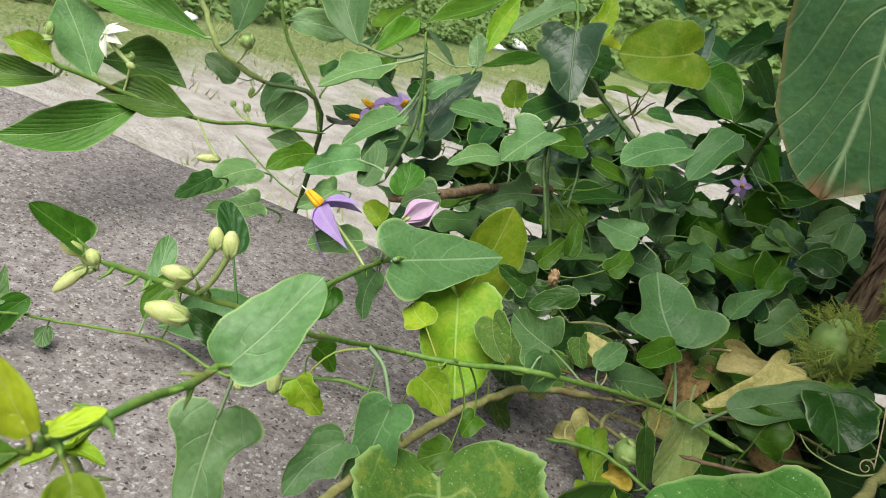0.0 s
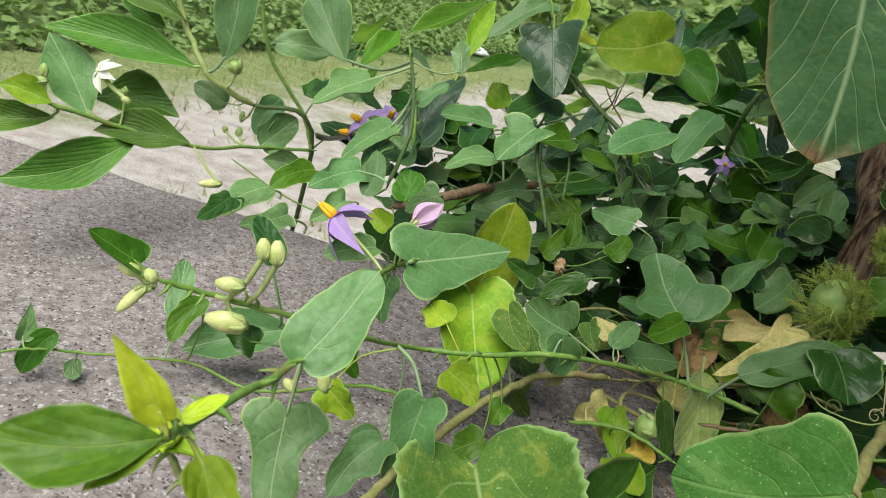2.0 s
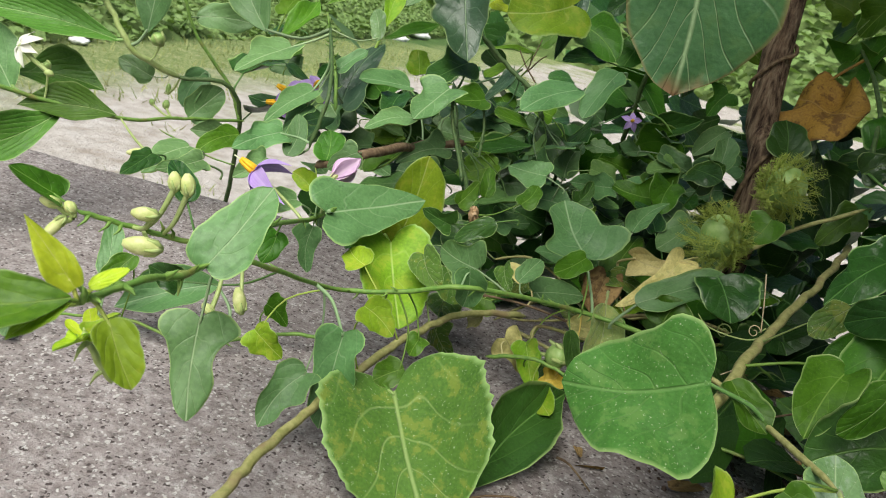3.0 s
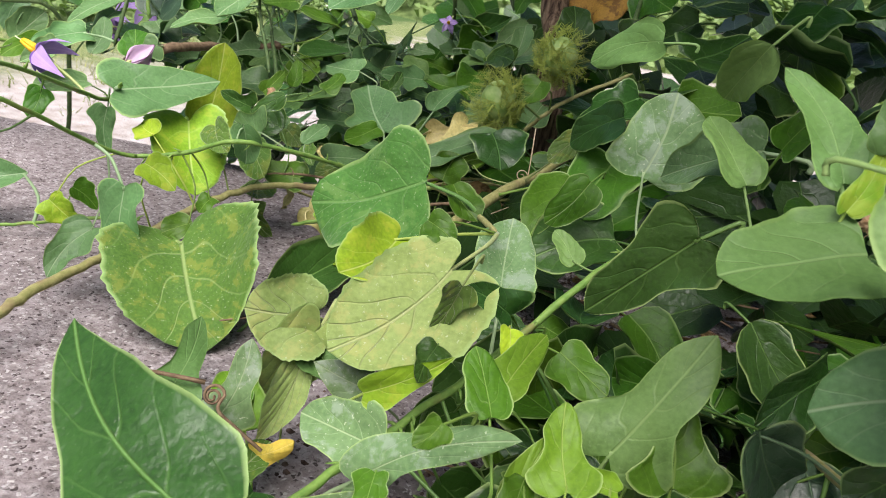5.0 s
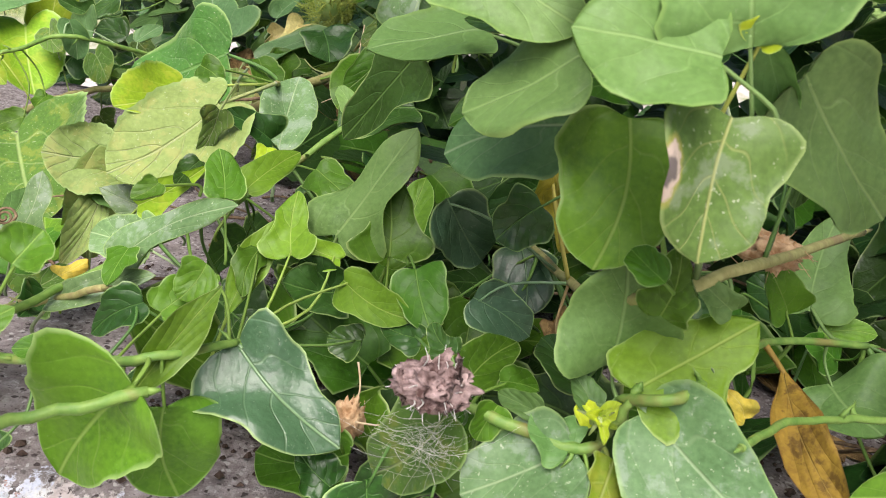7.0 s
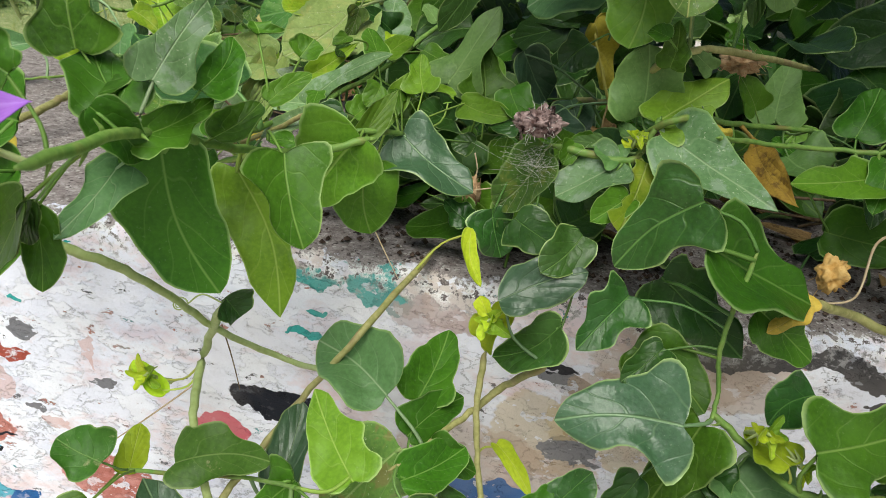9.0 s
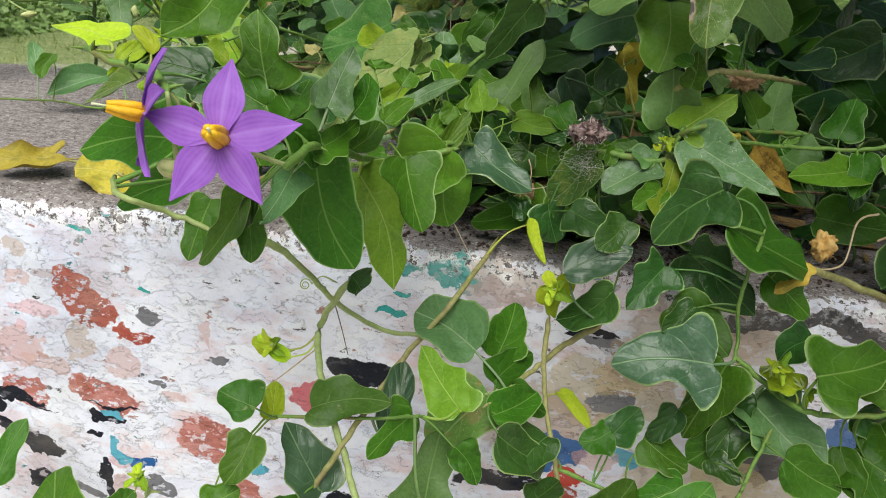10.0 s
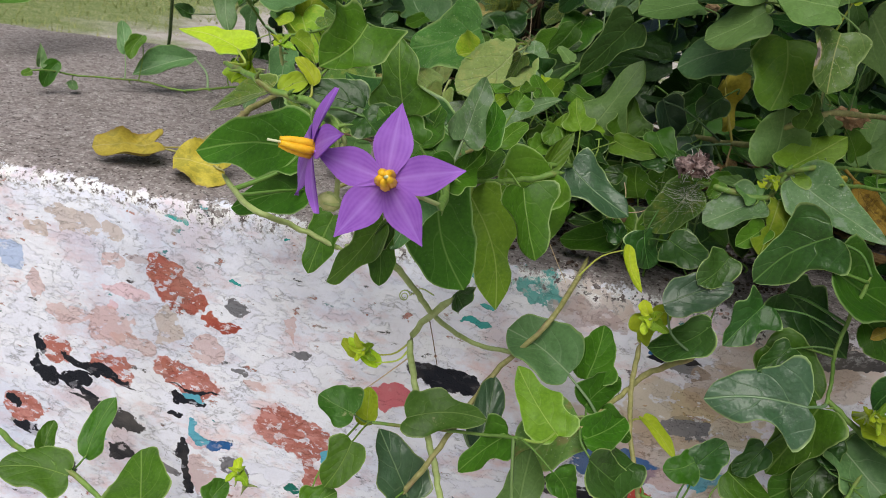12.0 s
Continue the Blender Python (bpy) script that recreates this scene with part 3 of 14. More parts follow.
bm = bmesh.new()
grid_sheet(bm, -6, 6, -4, 8, 60, 60, lambda x, y: GROUND_Z + 0.02 * noise.noise(Vector((x * 1.3, y * 1.3, 0))))
ring = [(-6, -4), (6, -4), (6, 8), (-6, 8)]
far = [(-400, -400), (400, -400), (400, 400), (-400, 400)]
inner = [bm.verts.new((x, y, GROUND_Z - 0.03)) for x, y in ring]
outer = [bm.verts.new((x, y, GROUND_Z - 0.03)) for x, y in far]
for i in range(4):
    bm.faces.new((inner[i], outer[i], outer[(i + 1) % 4], inner[(i + 1) % 4])[::-1])
ground = mesh_object("ground", bm, ground_material())
fix = bmesh.new()
fix.from_mesh(ground.data)
for f in fix.faces:
    if f.normal.z < 0:
        f.normal_flip()
fix.to_mesh(ground.data)
fix.free()
tagged(ground, "pale sandy ground turning to thin grass behind the wall", "ground", kind="structure")


# ---- plant tools: stems, leaves ----
OUTLINES = {  # half outlines: (along, across), base to tip
    "ov": [(0, 0.04), (-0.05, 0.36), (-0.02, 0.76), (0.08, 1.0), (0.19, 1.0), (0.3, 0.82), (0.41, 0.67), (0.53, 0.63), (0.65, 0.64), (0.77, 0.57), (0.88, 0.4), (0.96, 0.19), (1, 0)],
    "tri": [(0, 0.05), (-0.1, 0.34), (-0.08, 0.74), (0.02, 1.06), (0.12, 1.08), (0.21, 0.84), (0.31, 0.6), (0.44, 0.5), (0.58, 0.5), (0.72, 0.45), (0.86, 0.31), (0.95, 0.15), (1, 0)],
    "lob": [(0, 0.05), (-0.06, 0.42), (-0.02, 0.8), (0.07, 0.86), (0.15, 0.78), (0.23, 0.9), (0.33, 1.02), (0.43, 0.92), (0.51, 0.66), (0.6, 0.54), (0.73, 0.53), (0.87, 0.36), (1, 0)],
    "rnd": [(0, 0.08), (-0.03, 0.45), (0.05, 0.82), (0.22, 1.0), (0.42, 0.95), (0.6, 0.86), (0.78, 0.72), (0.92, 0.42), (1, 0)],
    "obl": [(0, 0.1), (0.06, 0.5), (0.22, 0.9), (0.42, 0.95), (0.62, 0.98), (0.8, 0.8), (0.93, 0.46), (1, 0)],
    "lan": [(0, 0.05), (0.15, 0.5), (0.34, 0.9), (0.5, 1.0), (0.66, 0.9), (0.82, 0.55), (0.93, 0.22), (1, 0)],
    "hrt": [(0, 0.02), (-0.14, 0.26), (-0.15, 0.62), (0.0, 0.93), (0.2, 1.02), (0.42, 0.97), (0.62, 0.86), (0.8, 0.66), (0.93, 0.38), (1, 0)],
    "dia": [(0, 0.05), (0.0, 0.5), (0.12, 0.9), (0.28, 1.0), (0.48, 0.8), (0.68, 0.52), (0.85, 0.24), (1, 0)],
}


def smooth_at(points, s):
    """A point at s (0..1) on the smooth curve through the points."""
    n = len(points) - 1
    f = min(max(s, 0), 0.99999) * n
    i = int(f)
    u = f - i
    p0, p1, p2, p3 = points[max(i - 1, 0)], points[i], points[i + 1], points[min(i + 2, n)]
    return [0.5 * (2 * b + (c - a) * u + (2 * a - 5 * b + 4 * c - d) * u * u + (3 * b - a - 3 * c + d) * u ** 3) for a, b, c, d in zip(p0, p1, p2, p3)]


def tube(bm, pts, r0, r1, sides=7, knots=0.0, rng=None, closed=True, soft_start=False):
    """A tapering tube along pts (Vectors)."""
    rings = []
    up = Vector((0.13, 0.31, 0.94))
    for i, p in enumerate(pts):
        d = (pts[min(i + 1, len(pts) - 1)] - pts[max(i - 1, 0)]).normalized()
        x = d.cross(up)
        if x.length < 1e-3:
            x = d.cross(Vector((1, 0, 0)))
        x.normalize()
        y = d.cross(x)
        r = r0 + (r1 - r0) * i / max(1, len(pts) - 1)
        if knots and rng:
            r *= 1 + knots * (rng.random() - 0.3)
        if soft_start and i < 2:
            r *= (0.3, 0.8)[i]
        rings.append([bm.verts.new(p + r * (math.cos(a) * x + math.sin(a) * y)) for a in (2 * math.pi * k / sides for k in range(sides))])
    for a, c in zip(rings, rings[1:]):
        for k in range(sides):
            bm.faces.new((a[k], a[(k + 1) % sides], c[(k + 1) % sides], c[k]))
    if closed:
        bm.faces.new(rings[0][::-1])
        bm.faces.new(rings[-1])
    return rings


def curve_points(pts, per=6):
    n = (len(pts) - 1) * per
    return [Vector(smooth_at(pts, i / n)) for i in range(n + 1)]


class Plant:
    """One plant: an Empty that carries its stems, leaves and flowers. Places are in millimetres."""

    def __init__(self, name, place, label, category, seed, petiole="pale", group=""):
        self.root = thing(name, Vector(place) / 1000, label, category, group)
        self.line, self.rng, self.petiole = [], random.Random(seed), petiole
        self.sinuate = 1.0

    def local(self, ob, place):
        ob.parent = self.root
        ob.location = Vector(place) - self.root.location

    def stem(self, pts, r0, r1, mat, thorns=0, name="stem", label="", knots=0.12, per=7):
        world_pts = curve_points([Vector(p) / 1000 for p in pts], per)
        self.line += world_pts
        o = world_pts[0]
        wob = [p - o + Vector([self.rng.uniform(-1, 1) * r0 * 0.00025 for _ in range(3)]) for p in world_pts]
        bm = bmesh.new()
        r0, r1 = r0 * 0.85, r1 * 0.85
        tube(bm, wob, r0 / 1000, r1 / 1000, 8, knots, self.rng, soft_start=True)
        end = wob[-1] - wob[-3]
        tube(bm, [wob[-1] - end * 0.1, wob[-1] + end * 0.25, wob[-1] + end * 0.5], r1 / 1100, r1 / 4000, 8)
        for _ in range(thorns):
            i = self.rng.randrange(1, len(wob) - 1)
            d = (wob[i + 1] - wob[i - 1]).normalized()
            side = d.cross(Vector([self.rng.uniform(-1, 1) for _ in range(3)])).normalized()
            a = wob[i]
            tube(bm, [a, a + side * 0.0022 - d * 0.0006, a + side * 0.0042 - d * 0.0024], 0.0009, 0.00015, 5)
        ob = part(name, bm, STEM[mat], self.root, label)
        self.local(ob, o)
        return ob

    def leaf(self, kind, bx, by, bz, tx, ty, tz, w, nx, ny, nz, tone, fold=0.0, name="leaf", stalk=True, cup=None, bend=None, fine=True, eaten=None):
        rng = self.rng
        base, tip = Vector((bx, by, bz)) / 1000, Vector((tx, ty, tz)) / 1000
        ax = tip - base
        L = ax.length
        ax.normalize()
        nrm = Vector((nx, ny, nz))
        nrm = (nrm - ax * nrm.dot(ax)).normalized()
        sd = ax.cross(nrm)
        half = w / 2000
        cup = rng.uniform(-0.12, 0.62) if cup is None else cup
        bend = rng.uniform(-0.16, 0.10) if bend is None else bend
        if kind == "lan":
            cup = rng.uniform(0.35, 0.75)
        if fold:
            cup = fold
        wave, ph, twist = rng.uniform(0.08, 0.28), rng.uniform(0, 6.3), rng.uniform(-0.26, 0.26)
        lop, thick = rng.uniform(0.9, 1.1), 0.00022
        outline = OUTLINES[kind]
        crumple_z = 0.5 if tone in "okrq" else 0.0
        other = OUTLINES[{"ov": rng.choice(("tri", "lob", "lob")), "rnd": "ov", "obl": "ov", "tri": rng.choice(("ov", "lob")), "hrt": "hrt", "dia": "tri", "lan": "lan"}[kind]]
        lobed = (rng.uniform(0, 1.0), rng.uniform(0, 1.0)) if kind in ("ov", "tri") else (rng.uniform(0, 0.6), rng.uniform(0, 0.6))
        sway = rng.uniform(-0.09, 0.09)
        ruffle = (rng.uniform(0.03, 0.085) if kind in ("ov", "tri") else 0.03) * self.sinuate
        rows, cols = (22, 4) if fine else (9, 4)
        teeth = 0.0
        if kind == "hrt":
            rows, teeth = 44, 0.022
        bm = bmesh.new()
        uvl = bm.loops.layers.uv.new("UVMap")
        rim = bm.loops.layers.float_color.new("rim")
        info = {}

        def place(s, c):
            v, u = smooth_at(outline, s)
            k = (0.0, 0.38, 0.72, 0.93, 1.0)[abs(c)]
            sign = 1 if c >= 0 else -1
            v2, u2 = smooth_at(other, s)
            mixed = lobed[0] if c >= 0 else lobed[1]
            v, u = v + (v2 - v) * mixed, u + (u2 - u) * mixed
            a = s + (v - s) * k
            jag = 1 + ruffle * math.sin(16 * s + ph + sign) + 0.022 * math.sin(37 * s + 2 * ph) + teeth * math.sin(118 * s)
            b = sign * u * k * half * jag * (lop if sign > 0 else 2 - lop)
            if eaten and sign == eaten[0]:
                b *= 1 - eaten[3] * max(0.0, 1 - ((s - eaten[1]) / eaten[2]) ** 4) * (1 + 0.12 * math.sin(41 * s))
            curve = sway * L * math.sin(math.pi * s)
            r = abs(b) / max(half, 1e-6)
            z = cup * half * r ** 1.35 + bend * L * (a * a - a * 0.25)
            z += wave * half * math.sin(9 * s + ph + sign * 1.3) * r + twist * b * a + crumple_z * half * (noise.noise(Vector((a * 2.6 + ph, b / half * 1.3, 2 * ph))) + 0.5 * r * math.sin(14 * s + ph)) + 0.11 * half * noise.noise(Vector((s * 3.1 + ph, c * 0.7, ph))) * (0.3 + r)
            return base + ax * (a * L) + sd * (b + curve) + nrm * z, (b / max(half, 1e-6), s, k)

        for layer in (0, 1):
            grid = []
            for i in range(rows + 1):
                s = i / rows
                line = []
                for c in range(-cols, cols + 1):
                    p, q = place(s, c)
                    v = bm.verts.new(p - base - nrm * (thick * 2 * layer if abs(c) < cols else thick * layer))
                    info[v] = q
                    line.append(v)
                grid.append(line)
            for i in range(rows):
                for j in range(2 * cols):
                    quad = (grid[i][j], grid[i + 1][j], grid[i + 1][j + 1], grid[i][j + 1])
                    f = bm.faces.new(quad if layer else quad[::-1])
                    for lp in f.loops:
                        b_, s_, k_ = info[lp.vert]
                        lp[uvl].uv = (b_, s_)
                        lp[rim] = (k_, k_, k_, 1)
        if stalk:
            best, dist = None, 0.045
            for p in self.line:
                d = (p - base).length
                if d < dist:
                    best, dist = p, d
            if best is None:
                best = base - ax * 0.012 - nrm * 0.006 + Vector((0, 0, -0.006))
            mid = (best + base) / 2 - ax * 0.12 * dist - nrm * 0.05 * dist
            path = curve_points([best, mid, base + ax * 0.002 - nrm * 0.0002], 4)
            r = max(0.00045, min(0.0011, L * 0.018))
            before = set(bm.faces)
            tube(bm, [p - base for p in path], r * 1.15, r * 0.8, 5)
            for f in bm.faces:
                if f not in before:
                    for lp in f.loops:
                        lp[uvl].uv = (0.0, 0.5)
                        lp[rim] = (0, 0, 0, 1)
        ob = part(name, bm, LEAF[tone], self.root)
        self.local(ob, base)
        return ob


# ---- white flowered shrub ----
J = Plant("white_flowered_shrub", (-300, 430, -500), "tall shrub with lance-shaped leaves and small white star flowers", "shrub", 11)
J.stem([(-263, 346, 95), (-275, 315, 110), (-292, 306, 137), (-300, 301, 160)], 2.4, 1.9, "pale", 0)
J.stem([(-312, 228, 87), (-296, 258, 78), (-266, 297, 70), (-255, 345, 69), (-236, 382, 69)], 1.6, 1.3, "green", 0)
J.stem([(-236, 382, 67), (-248, 381, 92), (-275, 369, 127), (-288, 365, 170)], 1.6, 1.3, "green", 0)
J.stem([(-330, 460, -500), (-310, 455, -200), (-238, 386, 66), (-263, 346, 95)], 2.6, 1.6, "dark", 0)
J.leaf("lan", -282, 308, 115, -345, 249, 124, 26, 0.6, -0.5, 0.6, "j")
J.leaf("lan", -314, 260, 77, -345, 255, 117, 30, 0.7, -0.6, 0.4, "c")
J.leaf("lan", -331, 277, 83, -286, 303, 84, 28, 0.4, -0.6, 0.7, "j")
J.leaf("lan", -264, 291, 73, -298, 250, 76, 24, 0.5, -0.4, 0.7, "j")
J.leaf("lan", -284, 269, 72, -308, 196, 48, 25, 0.7, -0.4, 0.6, "j")
J.leaf("lan", -312, 235, 78, -346, 201, 76, 19, 0.6, -0.6, 0.5, "j")
J.leaf("lan", -309, 230, 87, -327, 212, 93, 16, 0.7, -0.5, 0.5, "y")
J.leaf("lan", -289, 300, 142, -331, 277, 154, 18, 0.5, -0.8, 0.4, "j")
J.leaf("lan", -270, 318, 123, -276, 326, 185, 28, 0.4, -0.9, 0.2, "c")
J.leaf("lan", -313, 312, 131, -335, 292, 148, 13, 0.7, -0.7, 0.1, "j")
J.leaf("obl", -283, 343, 90, -301, 330, 100, 17, 0.7, -0.6, 0.4, "c")
J.leaf("obl", -281, 379, 133, -247, 401, 137, 22, 0.5, -0.8, 0.4, "c")
J.leaf("obl", -257, 365, 101, -264, 353, 74, 18, 0.5, -0.8, 0.3, "c")
J.leaf("obl", -258, 353, 68, -246, 372, 90, 24, 0.6, -0.7, 0.3, "c")
J.leaf("lan", -217, 348, 66, -237, 328, 68, 16, 0.7, -0.6, 0.4, "c")
J.leaf("lan", -262, 336, 165, -249, 341, 189, 16, 0.3, -1.0, 0.1, "c")


# ---- ledge bush ----
B = Plant("ledge_bush", (0, 430, -500), "dense bluish-green bush of purple nightshade behind the ledge", "bush", 12)
B.sinuate = 1.35
B.stem([(-29, 309, 77), (-57, 356, 95), (-79, 389, 116), (-103, 444, 129)], 1.6, 1.2, "dark", 4)
B.stem([(-45, 492, 122), (-73, 509, 139), (-108, 515, 160), (-130, 491, 201)], 1.8, 1.2, "dark", 4)
B.stem([(-121, 288, 84), (-93, 294, 99), (-89, 355, 97), (-69, 383, 102)], 3.5, 3.0, "brown", 0)
B.stem([(-127, 288, 92), (-127, 300, 126), (-164, 359, 152)], 1.4, 1.2, "dark", 0)
B.stem([(19, 528, 105), (21, 507, 135), (27, 479, 180), (46, 490, 217)], 2.2, 1.8, "dark", 0)
B.stem([(161, 372, 153), (161, 416, 188), (148, 467, 218)], 1.8, 1.2, "dark", 0)
B.leaf("rnd", 64, 493, 126, 29, 527, 101, 39, -0.7, -0.7, -0.1, "g")
B.leaf("rnd", 54, 454, 111, 65, 434, 98, 27, -0.3, -0.6, 0.7, "g")
B.leaf("rnd", 74, 407, 124, 91, 388, 126, 21, -0.7, -0.5, 0.5, "d")
B.leaf("obl", 88, 461, 147, 73, 439, 130, 14, 0.2, -0.7, 0.7, "c")
B.leaf("lan", 33, 508, 131, 74, 484, 148, 19, -0.6, -0.8, 0.3, "d")
B.leaf("rnd", -34, 464, 115, -9, 436, 93, 24, -0.2, -0.7, 0.7, "d")
B.leaf("lan", -33, 444, 103, -64, 398, 87, 21, 0.1, -0.4, 0.9, "d")
B.leaf("ov", -9, 386, 97, -37, 395, 94, 24, -0.3, -0.8, 0.6, "c")
B.leaf("dia", -2, 414, 94, 1, 439, 115, 18, 0.2, -0.6, 0.7, "c")
B.leaf("ov", 31, 406, 98, 6, 382, 98, 18, 0.6, -0.6, 0.5, "c")
B.leaf("rnd", -9, 327, 89, -5, 343, 100, 13, 0.1, -0.6, 0.8, "g")
B.leaf("rnd", -31, 330, 86, -37, 347, 100, 10, 0.1, -0.6, 0.8, "g")
B.leaf("ov", -73, 364, 99, -90, 333, 91, 19, 0.5, -0.5, 0.8, "c")
B.leaf("rnd", -113, 284, 90, -121, 299, 103, 19, 0.1, -0.6, 0.8, "g")
B.leaf("obl", -133, 276, 88, -144, 300, 108, 13, 0.3, -0.6, 0.8, "c")
B.leaf("ov", -142, 283, 98, -151, 248, 89, 19, 0.6, -0.3, 0.7, "c")
B.leaf("ov", -145, 207, 98, -147, 179, 91, 16, 0.4, -0.3, 0.9, "c")
B.leaf("ov", -86, 136, 119, -90, 117, 117, 10, 0.5, -0.2, 0.8, "c")
B.leaf("ov", -136, 171, 102, -135, 152, 96, 11, 0.5, -0.2, 0.8, "d")
B.leaf("obl", -175, 292, 86, -181, 262, 78, 15, 0.7, -0.3, 0.7, "g")
B.leaf("rnd", -116, 278, 74, -128, 276, 80, 12, 0.4, -0.8, 0.5, "y")
B.leaf("rnd", -95, 225, 84, -105, 200, 83, 14, 0.5, -0.2, 0.8, "c")
B.leaf("rnd", -73, 113, 112, -88, 122, 121, 9, 0.2, -0.5, 0.8, "d")
B.leaf("ov", -86, 229, 72, -86, 231, 47, 14, 0.4, -0.9, -0.1, "c")
B.leaf("ov", -119, 232, 97, -123, 212, 90, 14, 0.5, -0.3, 0.8, "c")
B.leaf("ov", -95, 283, 100, -111, 281, 86, 16, -0.1, -1.0, 0.2, "c")
B.leaf("obl", 50, 435, 95, 34, 448, 95, 19, -0.3, -0.3, 0.9, "c")
B.leaf("ov", 16, 372, 89, 20, 389, 101, 15, 0.3, -0.6, 0.7, "d")
B.leaf("ov", -40, 308, 83, -36, 326, 94, 12, 0.5, -0.5, 0.7, "g")
B.leaf("ov", -34, 283, 78, -48, 273, 85, 14, 0.7, -0.7, 0.2, "d")
B.leaf("obl", -8, 269, 92, -26, 265, 77, 11, -0.1, -0.9, 0.4, "d")
B.leaf("ov", 66, 372, 87, 47, 398, 98, 14, -0.3, -0.6, 0.8, "d")
B.leaf("rnd", 125, 468, 178, 157, 428, 182, 52, -0.6, -0.4, 0.7, "q")
B.leaf("rnd", 125, 418, 145, 119, 440, 165, 26, -0.2, -0.7, 0.7, "d")
B.leaf("rnd", 81, 406, 112, 92, 400, 133, 19, -0.3, -0.9, -0.1, "d")
B.leaf("obl", 90, 414, 125, 90, 435, 145, 16, -0.1, -0.7, 0.7, "c")
B.leaf("rnd", 59, 487, 130, 40, 506, 91, 45, -0.4, -0.9, -0.2, "g")
B.leaf("rnd", 66, 421, 109, 65, 402, 93, 23, 0.1, -0.6, 0.8, "g")
B.leaf("ov", 147, 468, 203, 162, 455, 228, 39, -0.7, -0.7, 0.0, "g")
B.leaf("ov", 132, 489, 221, 147, 464, 235, 31, -0.9, -0.4, 0.3, "g")
B.leaf("rnd", 144, 470, 210, 164, 453, 204, 25, -0.6, -0.8, 0.1, "g")
B.leaf("rnd", 164, 406, 183, 179, 382, 176, 32, -0.5, -0.5, 0.7, "g")
B.leaf("ov", 138, 473, 189, 138, 452, 164, 25, -0.4, -0.7, 0.6, "n")
B.leaf("ov", 77, 496, 208, 98, 498, 194, 22, 0.2, -1.0, 0.0, "n")
B.leaf("ov", 62, 490, 181, 79, 497, 201, 25, -0.2, -0.9, 0.5, "n")
B.leaf("ov", 82, 491, 170, 73, 489, 151, 22, 0.0, -1.0, 0.1, "g")
B.leaf("ov", 158, 372, 152, 174, 374, 163, 21, -0.1, -1.0, 0.2, "d")
B.leaf("ov", 139, 484, 238, 119, 487, 244, 28, -0.0, -1.0, 0.3, "n")
B.leaf("ov", 154, 456, 247, 145, 468, 224, 26, -0.5, -0.8, -0.2, "g")
# filler leaves behind, in darker greens that put the bush's shade into colour
B.leaf("obl", 405, 284, 165, 388, 316, 177, 24, -0.6, -0.5, 0.6, "g", fine=False)
B.leaf("tri", 254, 299, 264, 222, 306, 238, 29, -0.6, -0.2, 0.8, "d", fine=False)
B.leaf("ov", 360, 303, 4, 332, 332, 24, 32, 0.5, -0.1, 0.8, "g", fine=False)
B.leaf("ov", 370, 303, 24, 352, 346, 28, 38, 0.6, 0.2, 0.7, "d", fine=False)
B.leaf("tri", 335, 303, 122, 313, 324, 120, 23, -0.6, -0.5, 0.6, "d", fine=False)
B.leaf("rnd", 310, 307, 155, 274, 297, 137, 31, -0.5, 0.1, 0.9, "d", fine=False)
B.leaf("tri", 178, 312, 243, 184, 342, 237, 20, -0.6, 0.3, 0.7, "d", fine=False)
B.leaf("tri", 214, 312, 247, 262, 301, 255, 37, -0.2, -0.5, 0.8, "g", fine=False)
B.leaf("ov", 400, 315, 88, 440, 339, 97, 43, 0.1, -0.6, 0.8, "g", fine=False)
B.leaf("ov", 182, 319, 199, 203, 341, 214, 28, -0.3, -0.4, 0.9, "g", fine=False)
B.leaf("tri", 282, 322, 86, 261, 291, 90, 26, 0.6, -0.3, 0.8, "g", fine=False)
B.leaf("rnd", 355, 327, 140, 384, 290, 165, 44, -0.7, -0.1, 0.7, "d", fine=False)
B.leaf("ov", 187, 336, 128, 189, 381, 123, 39, -0.1, 0.1, 1.0, "d", fine=False)
B.leaf("obl", 438, 338, 157, 418, 361, 133, 29, 0.1, 0.8, 0.6, "d", fine=False)
B.leaf("tri", 141, 342, -4, 128, 378, 6, 25, -0.1, -0.3, 0.9, "d", fine=False)
B.leaf("obl", 195, 343, 123, 226, 319, 130, 32, -0.6, -0.6, 0.5, "g", fine=False)
B.leaf("obl", 425, 343, 128, 381, 336, 98, 34, -0.3, -0.8, 0.6, "g", fine=False)
B.leaf("ov", 206, 344, 124, 232, 372, 112, 28, 0.4, -0.0, 0.9, "d", fine=False)
B.leaf("ov", -113, 347, 74, -105, 379, 90, 22, -0.4, -0.4, 0.9, "g", fine=False)
B.leaf("ov", 431, 349, 11, 462, 365, 15, 31, 0.1, -0.4, 0.9, "d", fine=False)
B.leaf("ov", 199, 351, 149, 228, 377, 168, 38, -0.0, -0.6, 0.8, "d", fine=False)
B.leaf("tri", 429, 351, 244, 410, 316, 233, 26, -0.0, -0.3, 1.0, "d", fine=False)
B.leaf("obl", 279, 351, 156, 233, 371, 171, 49, 0.3, -0.1, 1.0, "d", fine=False)
B.leaf("tri", 393, 352, 221, 414, 327, 216, 27, -0.6, -0.6, 0.5, "d", fine=False)
B.leaf("tri", 122, 354, 15, 87, 346, 9, 32, -0.0, -0.6, 0.8, "d", fine=False)
B.leaf("obl", 57, 359, 250, 69, 322, 265, 33, -0.2, 0.3, 0.9, "d", fine=False)
B.leaf("ov", 21, 361, 53, -8, 378, 33, 26, -0.5, 0.2, 0.9, "g", fine=False)
B.leaf("rnd", 120, 362, -16, 75, 366, -8, 27, 0.1, -0.7, 0.7, "d", fine=False)
